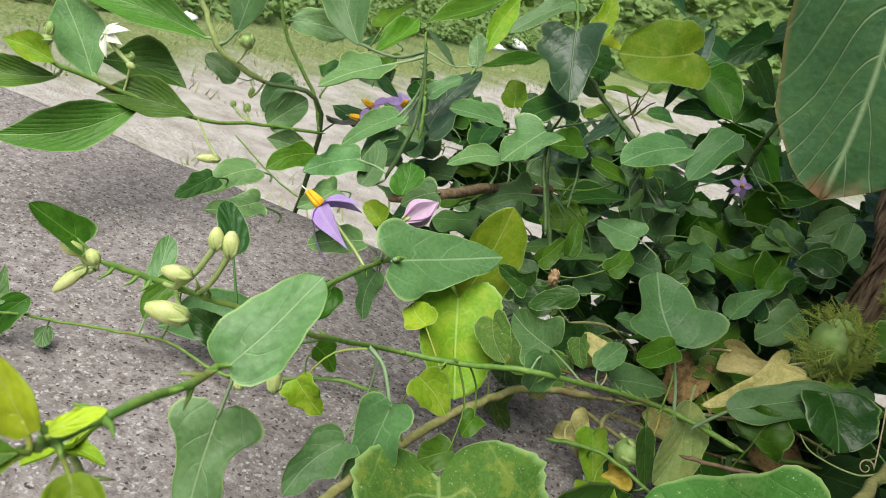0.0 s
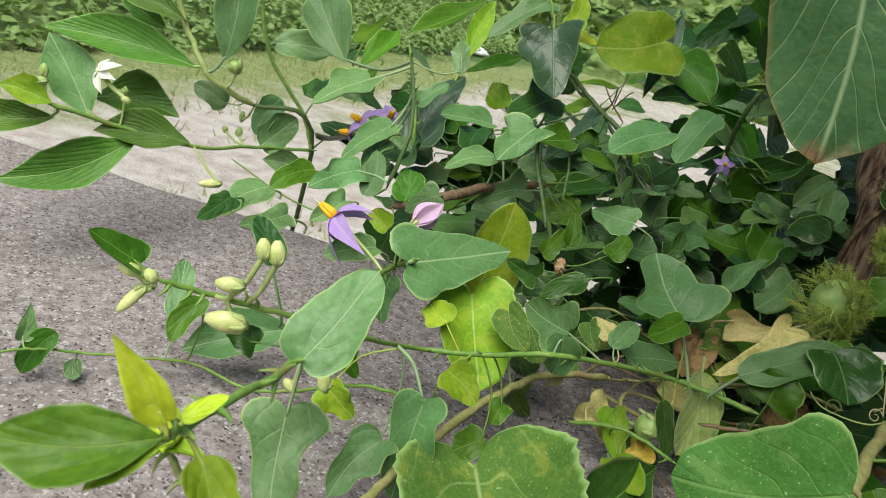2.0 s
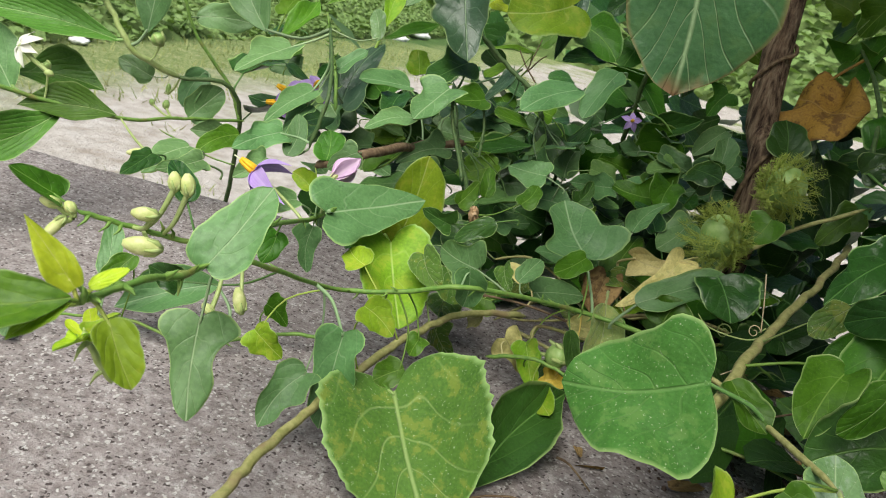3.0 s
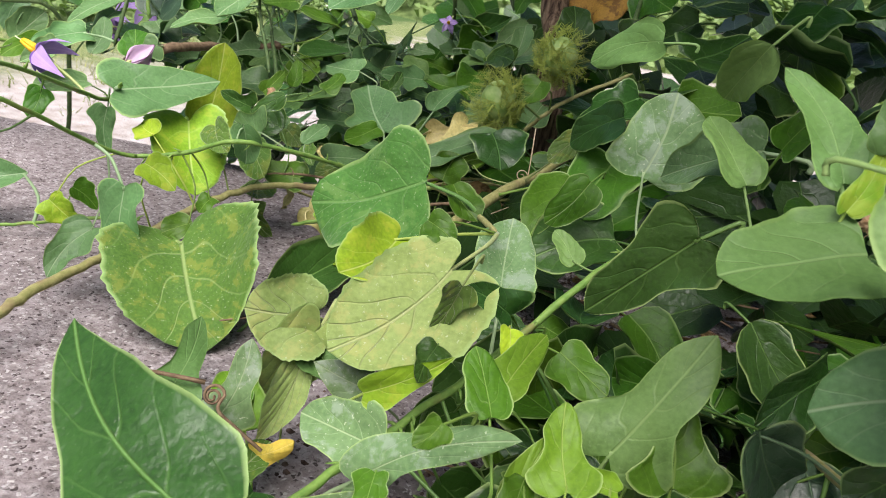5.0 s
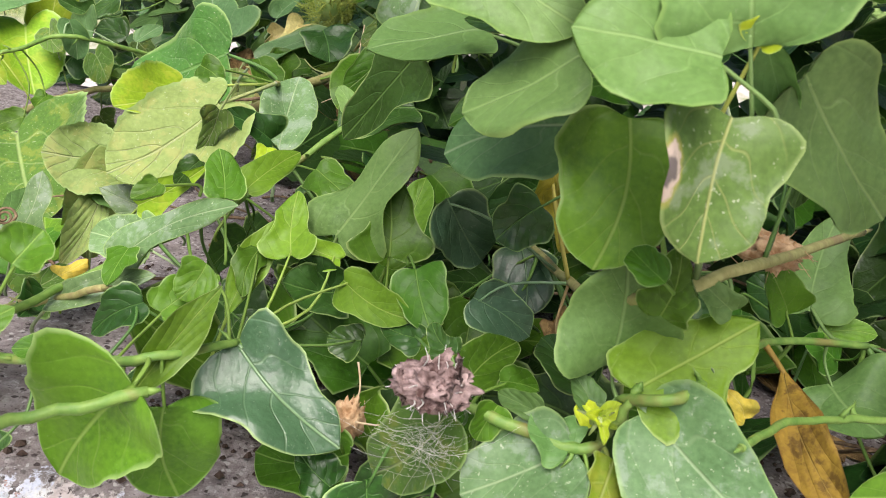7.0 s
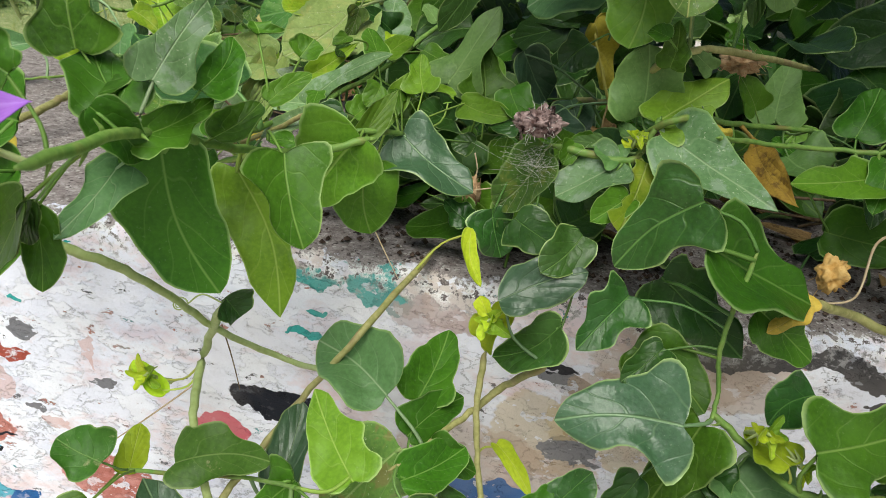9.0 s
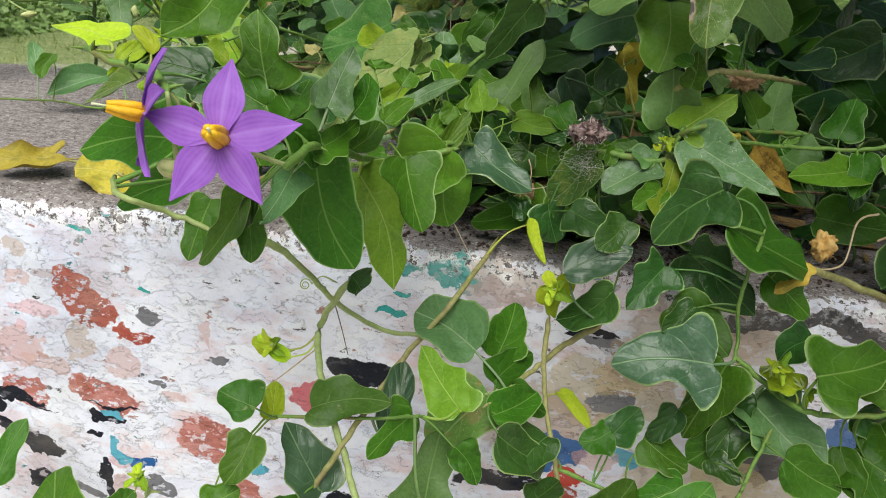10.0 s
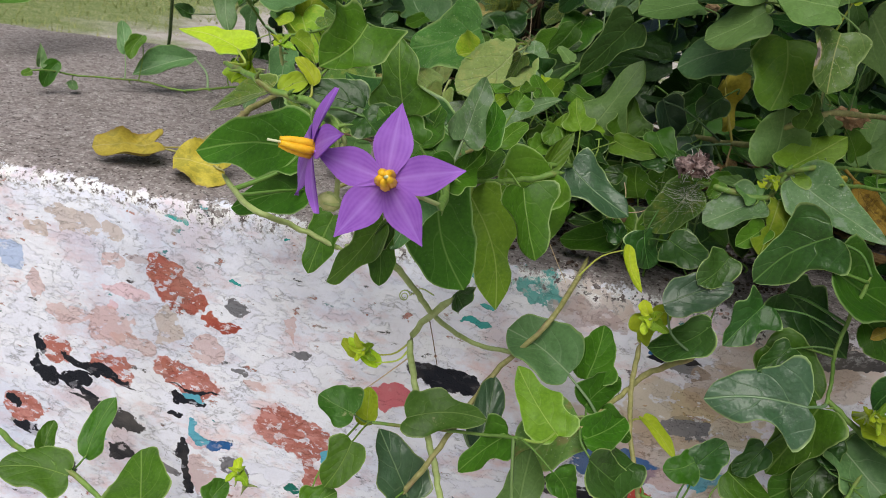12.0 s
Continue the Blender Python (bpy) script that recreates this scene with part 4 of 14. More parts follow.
B.leaf("obl", 218, 370, 71, 213, 342, 49, 32, -0.6, -0.4, 0.7, "g", fine=False)
B.leaf("ov", 251, 370, 104, 242, 406, 114, 34, 0.5, -0.1, 0.9, "d", fine=False)
B.leaf("obl", 401, 370, 135, 434, 383, 113, 36, 0.6, -0.6, 0.5, "d", fine=False)
B.leaf("ov", 355, 371, 215, 330, 351, 196, 30, -0.3, -0.4, 0.8, "g", fine=False)
B.leaf("ov", 423, 371, 159, 400, 396, 129, 29, -0.9, -0.4, 0.3, "d", fine=False)
B.leaf("ov", 419, 372, 117, 394, 365, 90, 26, -0.5, -0.7, 0.6, "d", fine=False)
B.leaf("rnd", 402, 372, 95, 411, 330, 114, 39, -0.7, 0.2, 0.7, "d", fine=False)
B.leaf("ov", 56, 374, 71, 57, 335, 40, 32, -0.8, -0.4, 0.5, "d", fine=False)
B.leaf("tri", 100, 375, 21, 74, 370, 7, 24, -0.2, -0.7, 0.7, "d", fine=False)
B.leaf("ov", -77, 377, 50, -52, 400, 29, 26, 0.4, 0.3, 0.9, "d", fine=False)
B.leaf("ov", 260, 377, 140, 226, 354, 145, 36, 0.5, -0.5, 0.7, "d", fine=False)
B.leaf("rnd", 227, 377, 193, 191, 400, 184, 31, -0.5, -0.3, 0.8, "d", fine=False)
B.leaf("obl", 63, 378, 47, 35, 387, 22, 34, -0.6, -0.6, 0.5, "g", fine=False)
B.leaf("ov", 205, 380, 60, 236, 337, 65, 43, -0.1, 0.0, 1.0, "d", fine=False)
B.leaf("ov", 384, 381, 59, 382, 345, 41, 35, -0.1, -0.4, 0.9, "d", fine=False)
B.leaf("obl", 375, 383, 162, 423, 395, 171, 37, 0.1, -0.8, 0.6, "d", fine=False)
B.leaf("ov", 55, 383, 42, 90, 348, 35, 30, -0.3, -0.5, 0.8, "g", fine=False)
B.leaf("rnd", 32, 384, 191, 35, 352, 197, 28, -0.3, 0.1, 1.0, "g", fine=False)
B.leaf("tri", 150, 386, 34, 124, 346, 23, 40, 0.2, -0.4, 0.9, "d", fine=False)
B.leaf("tri", 247, 387, 76, 257, 435, 96, 42, -0.1, -0.4, 0.9, "g", fine=False)
B.leaf("rnd", 306, 388, 195, 280, 412, 186, 33, -0.4, -0.1, 0.9, "g", fine=False)
B.leaf("tri", 274, 390, 119, 273, 434, 118, 37, 0.4, 0.0, 0.9, "d", fine=False)
B.leaf("obl", 109, 391, 50, 64, 387, 37, 41, -0.3, 0.1, 1.0, "d", fine=False)
B.leaf("ov", 269, 391, 236, 287, 417, 250, 32, 0.3, -0.6, 0.7, "d", fine=False)
B.leaf("rnd", 96, 392, 29, 117, 431, 7, 34, 0.1, 0.5, 0.9, "d", fine=False)
B.leaf("ov", 152, 392, 106, 118, 375, 107, 23, 0.2, -0.3, 0.9, "d", fine=False)
B.leaf("rnd", 193, 392, 248, 222, 380, 219, 39, 0.5, -0.5, 0.7, "d", fine=False)
B.leaf("tri", 344, 392, 196, 376, 361, 168, 45, 0.1, -0.6, 0.8, "g", fine=False)
B.leaf("ov", 222, 393, 55, 178, 370, 37, 39, -0.0, -0.6, 0.8, "g", fine=False)
B.leaf("tri", 141, 393, 13, 99, 381, 0, 29, -0.0, -0.7, 0.7, "d", fine=False)
B.leaf("obl", 34, 395, 243, 25, 350, 249, 37, -0.6, 0.2, 0.8, "d", fine=False)
B.leaf("rnd", 145, 395, 96, 146, 424, 72, 34, -0.3, 0.6, 0.7, "d", fine=False)
B.leaf("tri", 328, 396, 84, 295, 392, 74, 29, -0.0, -0.9, 0.5, "d", fine=False)
B.leaf("obl", 338, 396, 94, 308, 370, 94, 31, -0.0, -0.0, 1.0, "g", fine=False)
B.leaf("obl", 23, 401, 32, 40, 377, 33, 21, -0.5, -0.3, 0.8, "g", fine=False)
B.leaf("obl", 259, 401, 180, 281, 375, 137, 42, 0.5, -0.6, 0.6, "g", fine=False)
B.leaf("rnd", 18, 402, 31, 55, 397, 36, 33, -0.2, -0.2, 1.0, "d", fine=False)
B.leaf("ov", 267, 402, 193, 244, 369, 164, 40, -0.3, -0.5, 0.8, "d", fine=False)
B.leaf("rnd", 48, 405, 56, 72, 435, 27, 34, 0.9, -0.4, 0.3, "d", fine=False)
B.leaf("ov", -86, 406, 55, -96, 426, 33, 29, -0.9, 0.0, 0.5, "g", fine=False)
B.leaf("obl", -63, 407, 30, -61, 363, 32, 41, -0.4, 0.0, 0.9, "d", fine=False)
B.leaf("rnd", 317, 408, 175, 310, 459, 189, 34, 0.4, -0.2, 0.9, "d", fine=False)
B.leaf("rnd", 252, 408, 198, 234, 381, 212, 23, 0.4, 0.2, 0.9, "d", fine=False)
B.leaf("ov", 173, 410, 127, 155, 397, 102, 20, -0.1, -0.9, 0.5, "g", fine=False)
B.leaf("obl", 434, 410, 169, 420, 447, 154, 33, -0.7, 0.0, 0.7, "d", fine=False)
B.leaf("ov", 95, 416, -14, 50, 398, -5, 35, 0.4, -0.9, 0.3, "g", fine=False)
B.leaf("tri", 197, 416, 79, 210, 433, 51, 24, 0.8, 0.2, 0.5, "g", fine=False)
B.leaf("tri", 301, 416, 97, 322, 437, 86, 24, 0.7, -0.4, 0.6, "d", fine=False)
B.leaf("ov", -20, 418, 36, -9, 441, 9, 31, -0.5, 0.7, 0.4, "d", fine=False)
B.leaf("rnd", 111, 419, 64, 95, 445, 58, 26, -0.6, -0.2, 0.8, "d", fine=False)
B.leaf("obl", -129, 419, 69, -146, 448, 78, 27, 0.4, -0.0, 0.9, "g", fine=False)
B.leaf("obl", -127, 419, 23, -90, 400, 12, 41, -0.1, -0.6, 0.8, "d", fine=False)
B.leaf("obl", -157, 423, 74, -126, 434, 83, 29, -0.0, -0.6, 0.8, "d", fine=False)
B.leaf("ov", 284, 424, 19, 317, 460, -5, 44, 0.4, 0.3, 0.9, "d", fine=False)
B.leaf("tri", 121, 425, -55, 150, 436, -49, 29, -0.0, -0.4, 0.9, "g", fine=False)
B.leaf("rnd", 41, 426, 31, 22, 457, 10, 32, -0.5, 0.3, 0.8, "d", fine=False)
B.leaf("obl", 206, 427, 24, 206, 376, 7, 37, -0.6, -0.3, 0.8, "g", fine=False)
B.leaf("tri", 359, 427, 187, 358, 471, 189, 30, 0.3, -0.0, 1.0, "d", fine=False)
B.leaf("rnd", 323, 427, 99, 347, 451, 114, 32, -0.0, -0.5, 0.9, "d", fine=False)
B.leaf("obl", -50, 428, -6, -27, 400, -12, 32, 0.2, -0.1, 1.0, "g", fine=False)
B.leaf("ov", 424, 428, 58, 447, 464, 73, 28, -0.0, -0.4, 0.9, "d", fine=False)
B.leaf("ov", 35, 429, 20, 45, 403, 0, 22, -0.5, -0.6, 0.6, "d", fine=False)
B.leaf("tri", 348, 431, 124, 361, 388, 123, 32, 0.0, -0.0, 1.0, "d", fine=False)
B.leaf("ov", 38, 433, 79, 0, 435, 78, 28, -0.1, -0.7, 0.7, "d", fine=False)
B.leaf("rnd", 297, 433, 161, 306, 475, 177, 38, -0.2, -0.3, 0.9, "d", fine=False)
B.leaf("ov", 433, 437, 51, 385, 444, 64, 41, 0.1, -0.7, 0.7, "d", fine=False)
B.leaf("rnd", 376, 438, 103, 354, 395, 101, 44, 0.3, -0.2, 0.9, "d", fine=False)
B.leaf("ov", 364, 439, 184, 378, 412, 162, 23, -0.3, -0.7, 0.7, "d", fine=False)
B.leaf("tri", 45, 440, 14, 45, 484, 10, 31, -0.0, 0.1, 1.0, "g", fine=False)
B.leaf("tri", -144, 440, 93, -115, 468, 65, 45, 0.6, -0.8, -0.1, "d", fine=False)
B.leaf("tri", 143, 441, 66, 145, 486, 62, 37, -0.2, 0.1, 1.0, "g", fine=False)
B.leaf("rnd", 186, 443, 115, 175, 413, 121, 24, -0.1, 0.2, 1.0, "d", fine=False)
B.leaf("tri", -143, 444, 83, -128, 412, 80, 25, -0.3, -0.2, 0.9, "g", fine=False)
B.leaf("tri", 417, 444, 132, 400, 409, 148, 33, 0.3, 0.3, 0.9, "d", fine=False)
B.leaf("rnd", -258, 445, 192, -241, 406, 187, 39, 0.2, -0.0, 1.0, "d", fine=False)
B.leaf("ov", -51, 446, -9, -52, 496, -12, 33, -0.5, 0.0, 0.9, "d", fine=False)
B.leaf("obl", -133, 447, 17, -101, 465, -3, 29, 0.5, 0.1, 0.9, "g", fine=False)
B.leaf("ov", 413, 448, 266, 394, 463, 241, 28, -0.8, -0.4, 0.4, "d", fine=False)
B.leaf("ov", -49, 449, 26, -20, 439, 17, 26, -0.0, -0.7, 0.7, "g", fine=False)
B.leaf("tri", 415, 449, 169, 446, 454, 154, 22, 0.3, 0.5, 0.8, "d", fine=False)
B.leaf("obl", 95, 450, 51, 107, 421, 27, 27, -0.1, -0.7, 0.7, "g", fine=False)
B.leaf("obl", -98, 454, -20, -81, 427, -23, 20, -0.2, -0.2, 1.0, "d", fine=False)
B.leaf("tri", 100, 456, 9, 101, 494, -14, 39, 0.9, 0.2, 0.3, "g", fine=False)
B.leaf("tri", 50, 457, 88, 23, 469, 55, 39, -0.7, -0.6, 0.4, "d", fine=False)
B.leaf("obl", 319, 460, 81, 358, 447, 68, 39, 0.1, -0.5, 0.8, "d", fine=False)
B.leaf("ov", 266, 461, 157, 290, 442, 144, 22, 0.1, -0.5, 0.9, "d", fine=False)
B.leaf("rnd", 27, 463, -5, 2, 479, -32, 32, -0.4, 0.6, 0.7, "g", fine=False)
B.leaf("rnd", 109, 463, 1, 154, 462, 15, 44, -0.2, -0.7, 0.7, "d", fine=False)
B.leaf("obl", 246, 464, 224, 264, 431, 240, 38, -0.7, -0.0, 0.7, "d", fine=False)
B.leaf("ov", 420, 465, 113, 369, 475, 100, 50, -0.3, -0.6, 0.8, "d", fine=False)
B.leaf("obl", 204, 465, 184, 227, 430, 185, 32, -0.6, -0.4, 0.7, "d", fine=False)
B.leaf("ov", -24, 466, 50, -10, 504, 34, 40, 0.2, 0.3, 0.9, "d", fine=False)
B.leaf("tri", 79, 466, -25, 72, 436, -21, 20, -0.6, 0.3, 0.8, "d", fine=False)
B.leaf("ov", 61, 467, -7, 33, 471, -27, 21, -0.6, -0.2, 0.8, "g", fine=False)
B.leaf("tri", 153, 468, 145, 170, 443, 113, 40, 0.5, -0.5, 0.7, "d", fine=False)
B.leaf("ov", -298, 470, 86, -301, 518, 97, 37, -0.1, -0.2, 1.0, "d", fine=False)
B.leaf("tri", 441, 470, 38, 425, 494, 6, 38, -0.9, -0.4, 0.2, "d", fine=False)
B.leaf("rnd", 426, 472, 202, 378, 477, 200, 40, -0.1, -0.1, 1.0, "d", fine=False)
B.leaf("ov", 205, 473, 171, 163, 482, 143, 32, -0.4, -0.8, 0.4, "d", fine=False)
B.leaf("tri", 67, 474, 55, 22, 486, 49, 44, -0.3, -0.6, 0.8, "d", fine=False)
B.leaf("ov", 420, 474, 218, 429, 427, 217, 39, -0.1, -0.1, 1.0, "d", fine=False)
B.leaf("ov", -69, 475, 57, -114, 484, 69, 42, 0.0, -0.7, 0.7, "d", fine=False)
B.leaf("obl", 325, 475, 229, 352, 479, 200, 32, 0.5, -0.8, 0.4, "d", fine=False)
B.leaf("tri", -3, 476, 122, -21, 496, 98, 28, -0.9, -0.4, 0.3, "d", fine=False)
B.leaf("ov", 119, 476, -31, 116, 518, -31, 36, -0.7, -0.1, 0.7, "g", fine=False)
B.leaf("tri", 43, 477, 36, 58, 443, 21, 33, -0.1, -0.4, 0.9, "d", fine=False)
B.leaf("rnd", 154, 477, 169, 160, 509, 157, 28, 0.2, 0.3, 0.9, "d", fine=False)
B.leaf("ov", -260, 478, 135, -291, 488, 121, 28, -0.5, -0.3, 0.8, "d", fine=False)
B.leaf("ov", -140, 479, -12, -167, 506, -15, 26, -0.5, -0.4, 0.8, "d", fine=False)
B.leaf("ov", -262, 479, 102, -232, 490, 88, 23, 0.4, 0.1, 0.9, "d", fine=False)
B.leaf("tri", 337, 479, 131, 332, 445, 121, 27, 0.2, -0.3, 0.9, "d", fine=False)
B.leaf("rnd", -34, 481, 41, -48, 526, 40, 34, -0.6, -0.2, 0.8, "d", fine=False)
B.leaf("obl", -13, 481, 25, 20, 504, 22, 34, 0.4, -0.5, 0.8, "d", fine=False)
B.leaf("ov", -42, 481, 84, -25, 452, 73, 27, -0.1, -0.4, 0.9, "d", fine=False)
B.leaf("rnd", 315, 482, 248, 299, 527, 243, 39, 0.0, 0.1, 1.0, "d", fine=False)
B.leaf("ov", 8, 483, 71, 4, 514, 74, 23, -0.1, -0.1, 1.0, "d", fine=False)
B.leaf("ov", 217, 484, 186, 191, 529, 186, 32, -0.7, -0.4, 0.6, "d", fine=False)
B.leaf("ov", -42, 485, 95, -11, 502, 99, 31, -0.3, 0.3, 0.9, "d", fine=False)
B.leaf("ov", 272, 485, 232, 288, 447, 224, 29, -0.6, -0.4, 0.7, "d", fine=False)
B.leaf("ov", -32, 487, -44, -4, 511, -42, 34, 0.2, -0.3, 0.9, "d", fine=False)
B.leaf("ov", -131, 488, 14, -146, 458, 4, 29, 0.1, -0.4, 0.9, "g", fine=False)
B.leaf("ov", 246, 489, 52, 245, 523, 14, 46, -0.0, 0.7, 0.7, "d", fine=False)
B.leaf("ov", -86, 490, 9, -46, 503, -10, 39, 0.5, -0.3, 0.8, "d", fine=False)
B.leaf("tri", 387, 493, 115, 364, 494, 92, 28, -0.6, -0.5, 0.6, "d", fine=False)
B.leaf("ov", 336, 493, 93, 290, 493, 94, 38, 0.0, -0.7, 0.7, "d", fine=False)
B.leaf("rnd", 187, 494, 175, 208, 515, 170, 29, 0.5, -0.3, 0.8, "d", fine=False)
B.leaf("obl", 98, 494, 63, 129, 497, 42, 23, 0.4, 0.5, 0.7, "g", fine=False)
B.leaf("ov", 118, 496, -47, 95, 461, -58, 28, 0.2, -0.4, 0.9, "d", fine=False)
B.leaf("obl", -113, 498, -15, -114, 467, -20, 28, -0.7, -0.1, 0.7, "d", fine=False)
B.leaf("ov", -112, 499, -15, -112, 468, -1, 28, -1.0, 0.1, 0.2, "d", fine=False)
B.leaf("ov", 302, 499, 169, 258, 516, 188, 32, 0.0, -0.7, 0.7, "g", fine=False)
B.leaf("rnd", 125, 500, 71, 91, 496, 64, 25, -0.2, -0.4, 0.9, "d", fine=False)
B.leaf("tri", 109, 503, -59, 81, 490, -53, 26, 0.4, -0.7, 0.5, "g", fine=False)
B.leaf("rnd", 89, 503, 93, 132, 483, 83, 32, -0.1, -0.7, 0.7, "d", fine=False)
B.leaf("rnd", 6, 504, -32, -27, 494, -25, 25, 0.4, -0.7, 0.6, "g", fine=False)
B.leaf("obl", -165, 505, 84, -169, 542, 64, 28, -1.0, -0.1, 0.0, "d", fine=False)
B.leaf("tri", 376, 506, 238, 348, 488, 222, 28, -0.4, -0.2, 0.9, "d", fine=False)
B.leaf("ov", 425, 506, 202, 447, 487, 187, 27, -0.1, -0.7, 0.7, "d", fine=False)
B.leaf("ov", 400, 507, 180, 391, 535, 171, 22, -0.7, -0.0, 0.7, "d", fine=False)
B.leaf("ov", -104, 508, 82, -77, 542, 86, 39, 0.6, -0.5, 0.6, "g", fine=False)
B.leaf("rnd", 35, 508, 63, 76, 507, 61, 25, 0.0, -0.8, 0.6, "d", fine=False)
B.leaf("obl", 84, 509, 53, 55, 511, 33, 29, -0.3, -0.9, 0.3, "d", fine=False)
B.leaf("ov", 154, 510, 135, 179, 504, 116, 19, -0.0, -1.0, 0.3, "g", fine=False)
B.leaf("obl", 427, 515, 234, 409, 551, 221, 30, 0.5, 0.5, 0.7, "d", fine=False)
B.leaf("tri", 257, 515, 11, 293, 514, 12, 26, -0.0, -0.8, 0.6, "d", fine=False)
B.leaf("tri", 292, 515, 157, 317, 538, 123, 34, 0.4, -0.9, -0.3, "d", fine=False)
B.leaf("ov", 61, 515, 42, 88, 487, 63, 36, -0.7, -0.1, 0.7, "d", fine=False)
B.leaf("obl", -155, 516, 91, -166, 487, 102, 22, -0.8, 0.5, 0.4, "d", fine=False)
B.leaf("rnd", 291, 516, 87, 260, 523, 74, 33, -0.4, -0.7, 0.6, "d", fine=False)
B.leaf("ov", -16, 517, 61, -32, 491, 37, 35, -0.7, -0.3, 0.7, "d", fine=False)
B.leaf("rnd", 25, 518, 47, 57, 512, 59, 29, -0.3, 0.1, 0.9, "d", fine=False)
B.leaf("ov", 232, 519, 122, 254, 499, 119, 26, -0.5, -0.7, 0.6, "d", fine=False)
B.leaf("tri", -285, 520, 103, -288, 548, 116, 21, -0.0, -0.4, 0.9, "g", fine=False)
B.leaf("ov", 116, 522, -1, 101, 483, -18, 33, 0.5, -0.5, 0.7, "d", fine=False)
B.leaf("rnd", 118, 522, 148, 102, 561, 157, 33, -0.3, -0.4, 0.9, "d", fine=False)
B.leaf("ov", -140, 523, 69, -176, 498, 48, 40, -0.1, -0.5, 0.8, "d", fine=False)
B.leaf("tri", 3, 523, 54, 51, 513, 61, 43, -0.2, -0.3, 0.9, "d", fine=False)
B.leaf("rnd", 293, 523, 52, 305, 566, 28, 34, 0.7, 0.2, 0.7, "d", fine=False)
B.leaf("rnd", -141, 525, 82, -113, 544, 91, 23, -0.4, 0.1, 0.9, "g", fine=False)
B.leaf("obl", -232, 525, 91, -205, 553, 71, 42, 0.1, 0.5, 0.9, "d", fine=False)
B.leaf("rnd", 32, 526, 85, 39, 488, 88, 30, 0.5, 0.2, 0.8, "d", fine=False)
B.leaf("ov", 334, 526, 181, 300, 529, 188, 32, 0.2, 0.7, 0.7, "d", fine=False)
B.leaf("ov", 113, 527, -22, 100, 485, -26, 29, 0.3, -0.2, 0.9, "d", fine=False)
B.leaf("obl", 417, 527, 7, 382, 501, 8, 32, 0.3, -0.4, 0.9, "d", fine=False)
B.leaf("ov", -123, 528, 77, -154, 518, 89, 30, 0.4, -0.4, 0.8, "d", fine=False)
B.leaf("obl", -215, 529, 106, -241, 492, 99, 30, 0.7, -0.5, 0.5, "d", fine=False)
B.leaf("rnd", -222, 529, 85, -189, 544, 78, 29, 0.4, -0.5, 0.8, "d", fine=False)
B.leaf("tri", -86, 530, 60, -83, 500, 64, 18, -0.8, -0.0, 0.6, "d", fine=False)
B.leaf("rnd", 252, 531, 162, 286, 513, 136, 33, 0.0, -0.8, 0.6, "d", fine=False)
B.leaf("tri", -99, 412, 191, -80, 393, 151, 44, 0.10, -0.95, 0.30, "e", cup=0.40)
B.leaf("hrt", -38, 472, 202, -76, 441, 187, 48, -0.10, -0.90, 0.40, "y", cup=0.21)
B.leaf("ov", -124, 464, 206, -145, 424, 179, 25, 0.10, -0.70, 0.70, "c", cup=0.34)
B.leaf("lan", -152, 414, 157, -159, 460, 199, 15, 0.50, -0.70, 0.40, "y", cup=0.22)
B.leaf("obl", -108, 476, 189, -113, 507, 221, 17, 0.30, -0.80, 0.40, "y", cup=0.27)
B.leaf("lan", -125, 450, 168, -146, 402, 149, 13, 0.00, -0.50, 0.85, "g", cup=0.10)
B.leaf("obl", -136, 373, 152, -151, 386, 170, 13, -0.30, -0.80, 0.50, "s", cup=0.27)
B.leaf("rnd", -105, 365, 130, -127, 335, 130, 18, 0.00, -0.60, 0.80, "c", cup=0.35)
B.leaf("ov", -76, 356, 137, -83, 324, 118, 31, 0.00, -0.75, 0.65, "c", cup=0.23)
B.leaf("rnd", -60, 383, 133, -75, 365, 129, 21, 0.10, -0.80, 0.60, "g", cup=0.31)
B.leaf("ov", -62, 444, 149, -69, 411, 126, 18, -0.40, -0.70, 0.50, "e", cup=0.28)
B.leaf("rnd", -10, 419, 151, -35, 381, 134, 27, 0.00, -0.65, 0.75, "c", cup=0.07)
B.leaf("obl", 11, 432, 168, 0, 396, 140, 22, -0.20, -0.75, 0.60, "c", cup=0.32)
B.leaf("rnd", -128, 436, 130, -138, 449, 145, 19, 0.10, -0.80, 0.50, "y", cup=0.26)
B.leaf("ov", -89, 423, 149, -100, 379, 132, 30, 0.30, -0.60, 0.70, "d", cup=0.16)
B.leaf("lan", -207, 354, 140, -259, 383, 178, 32, 0.40, -0.85, 0.30, "c", cup=0.06)
B.leaf("ov", -179, 341, 137, -188, 297, 118, 27, 0.10, -0.60, 0.80, "c", cup=0.35)
B.leaf("ov", -149, 363, 106, -149, 412, 149, 33, 0.20, -0.85, 0.40, "e", cup=0.22)
B.leaf("lan", -208, 375, 137, -208, 418, 163, 17, 0.20, -0.60, 0.80, "n", cup=0.30)
B.leaf("lan", -173, 477, 197, -193, 401, 161, 22, 0.10, -0.50, 0.85, "g", cup=0.36)
B.leaf("rnd", -154, 358, 128, -144, 378, 142, 12, 0.10, -0.60, 0.80, "c", cup=0.30)
B.leaf("rnd", -128, 408, 117, -118, 375, 107, 24, 0.10, -0.80, 0.50, "d", cup=0.37)
B.leaf("ov", -91, 343, 116, -107, 312, 110, 18, 0.00, -0.50, 0.85, "c", cup=0.19)
B.leaf("ov", -149, 323, 118, -154, 281, 101, 17, 0.20, -0.60, 0.80, "c", cup=0.33)
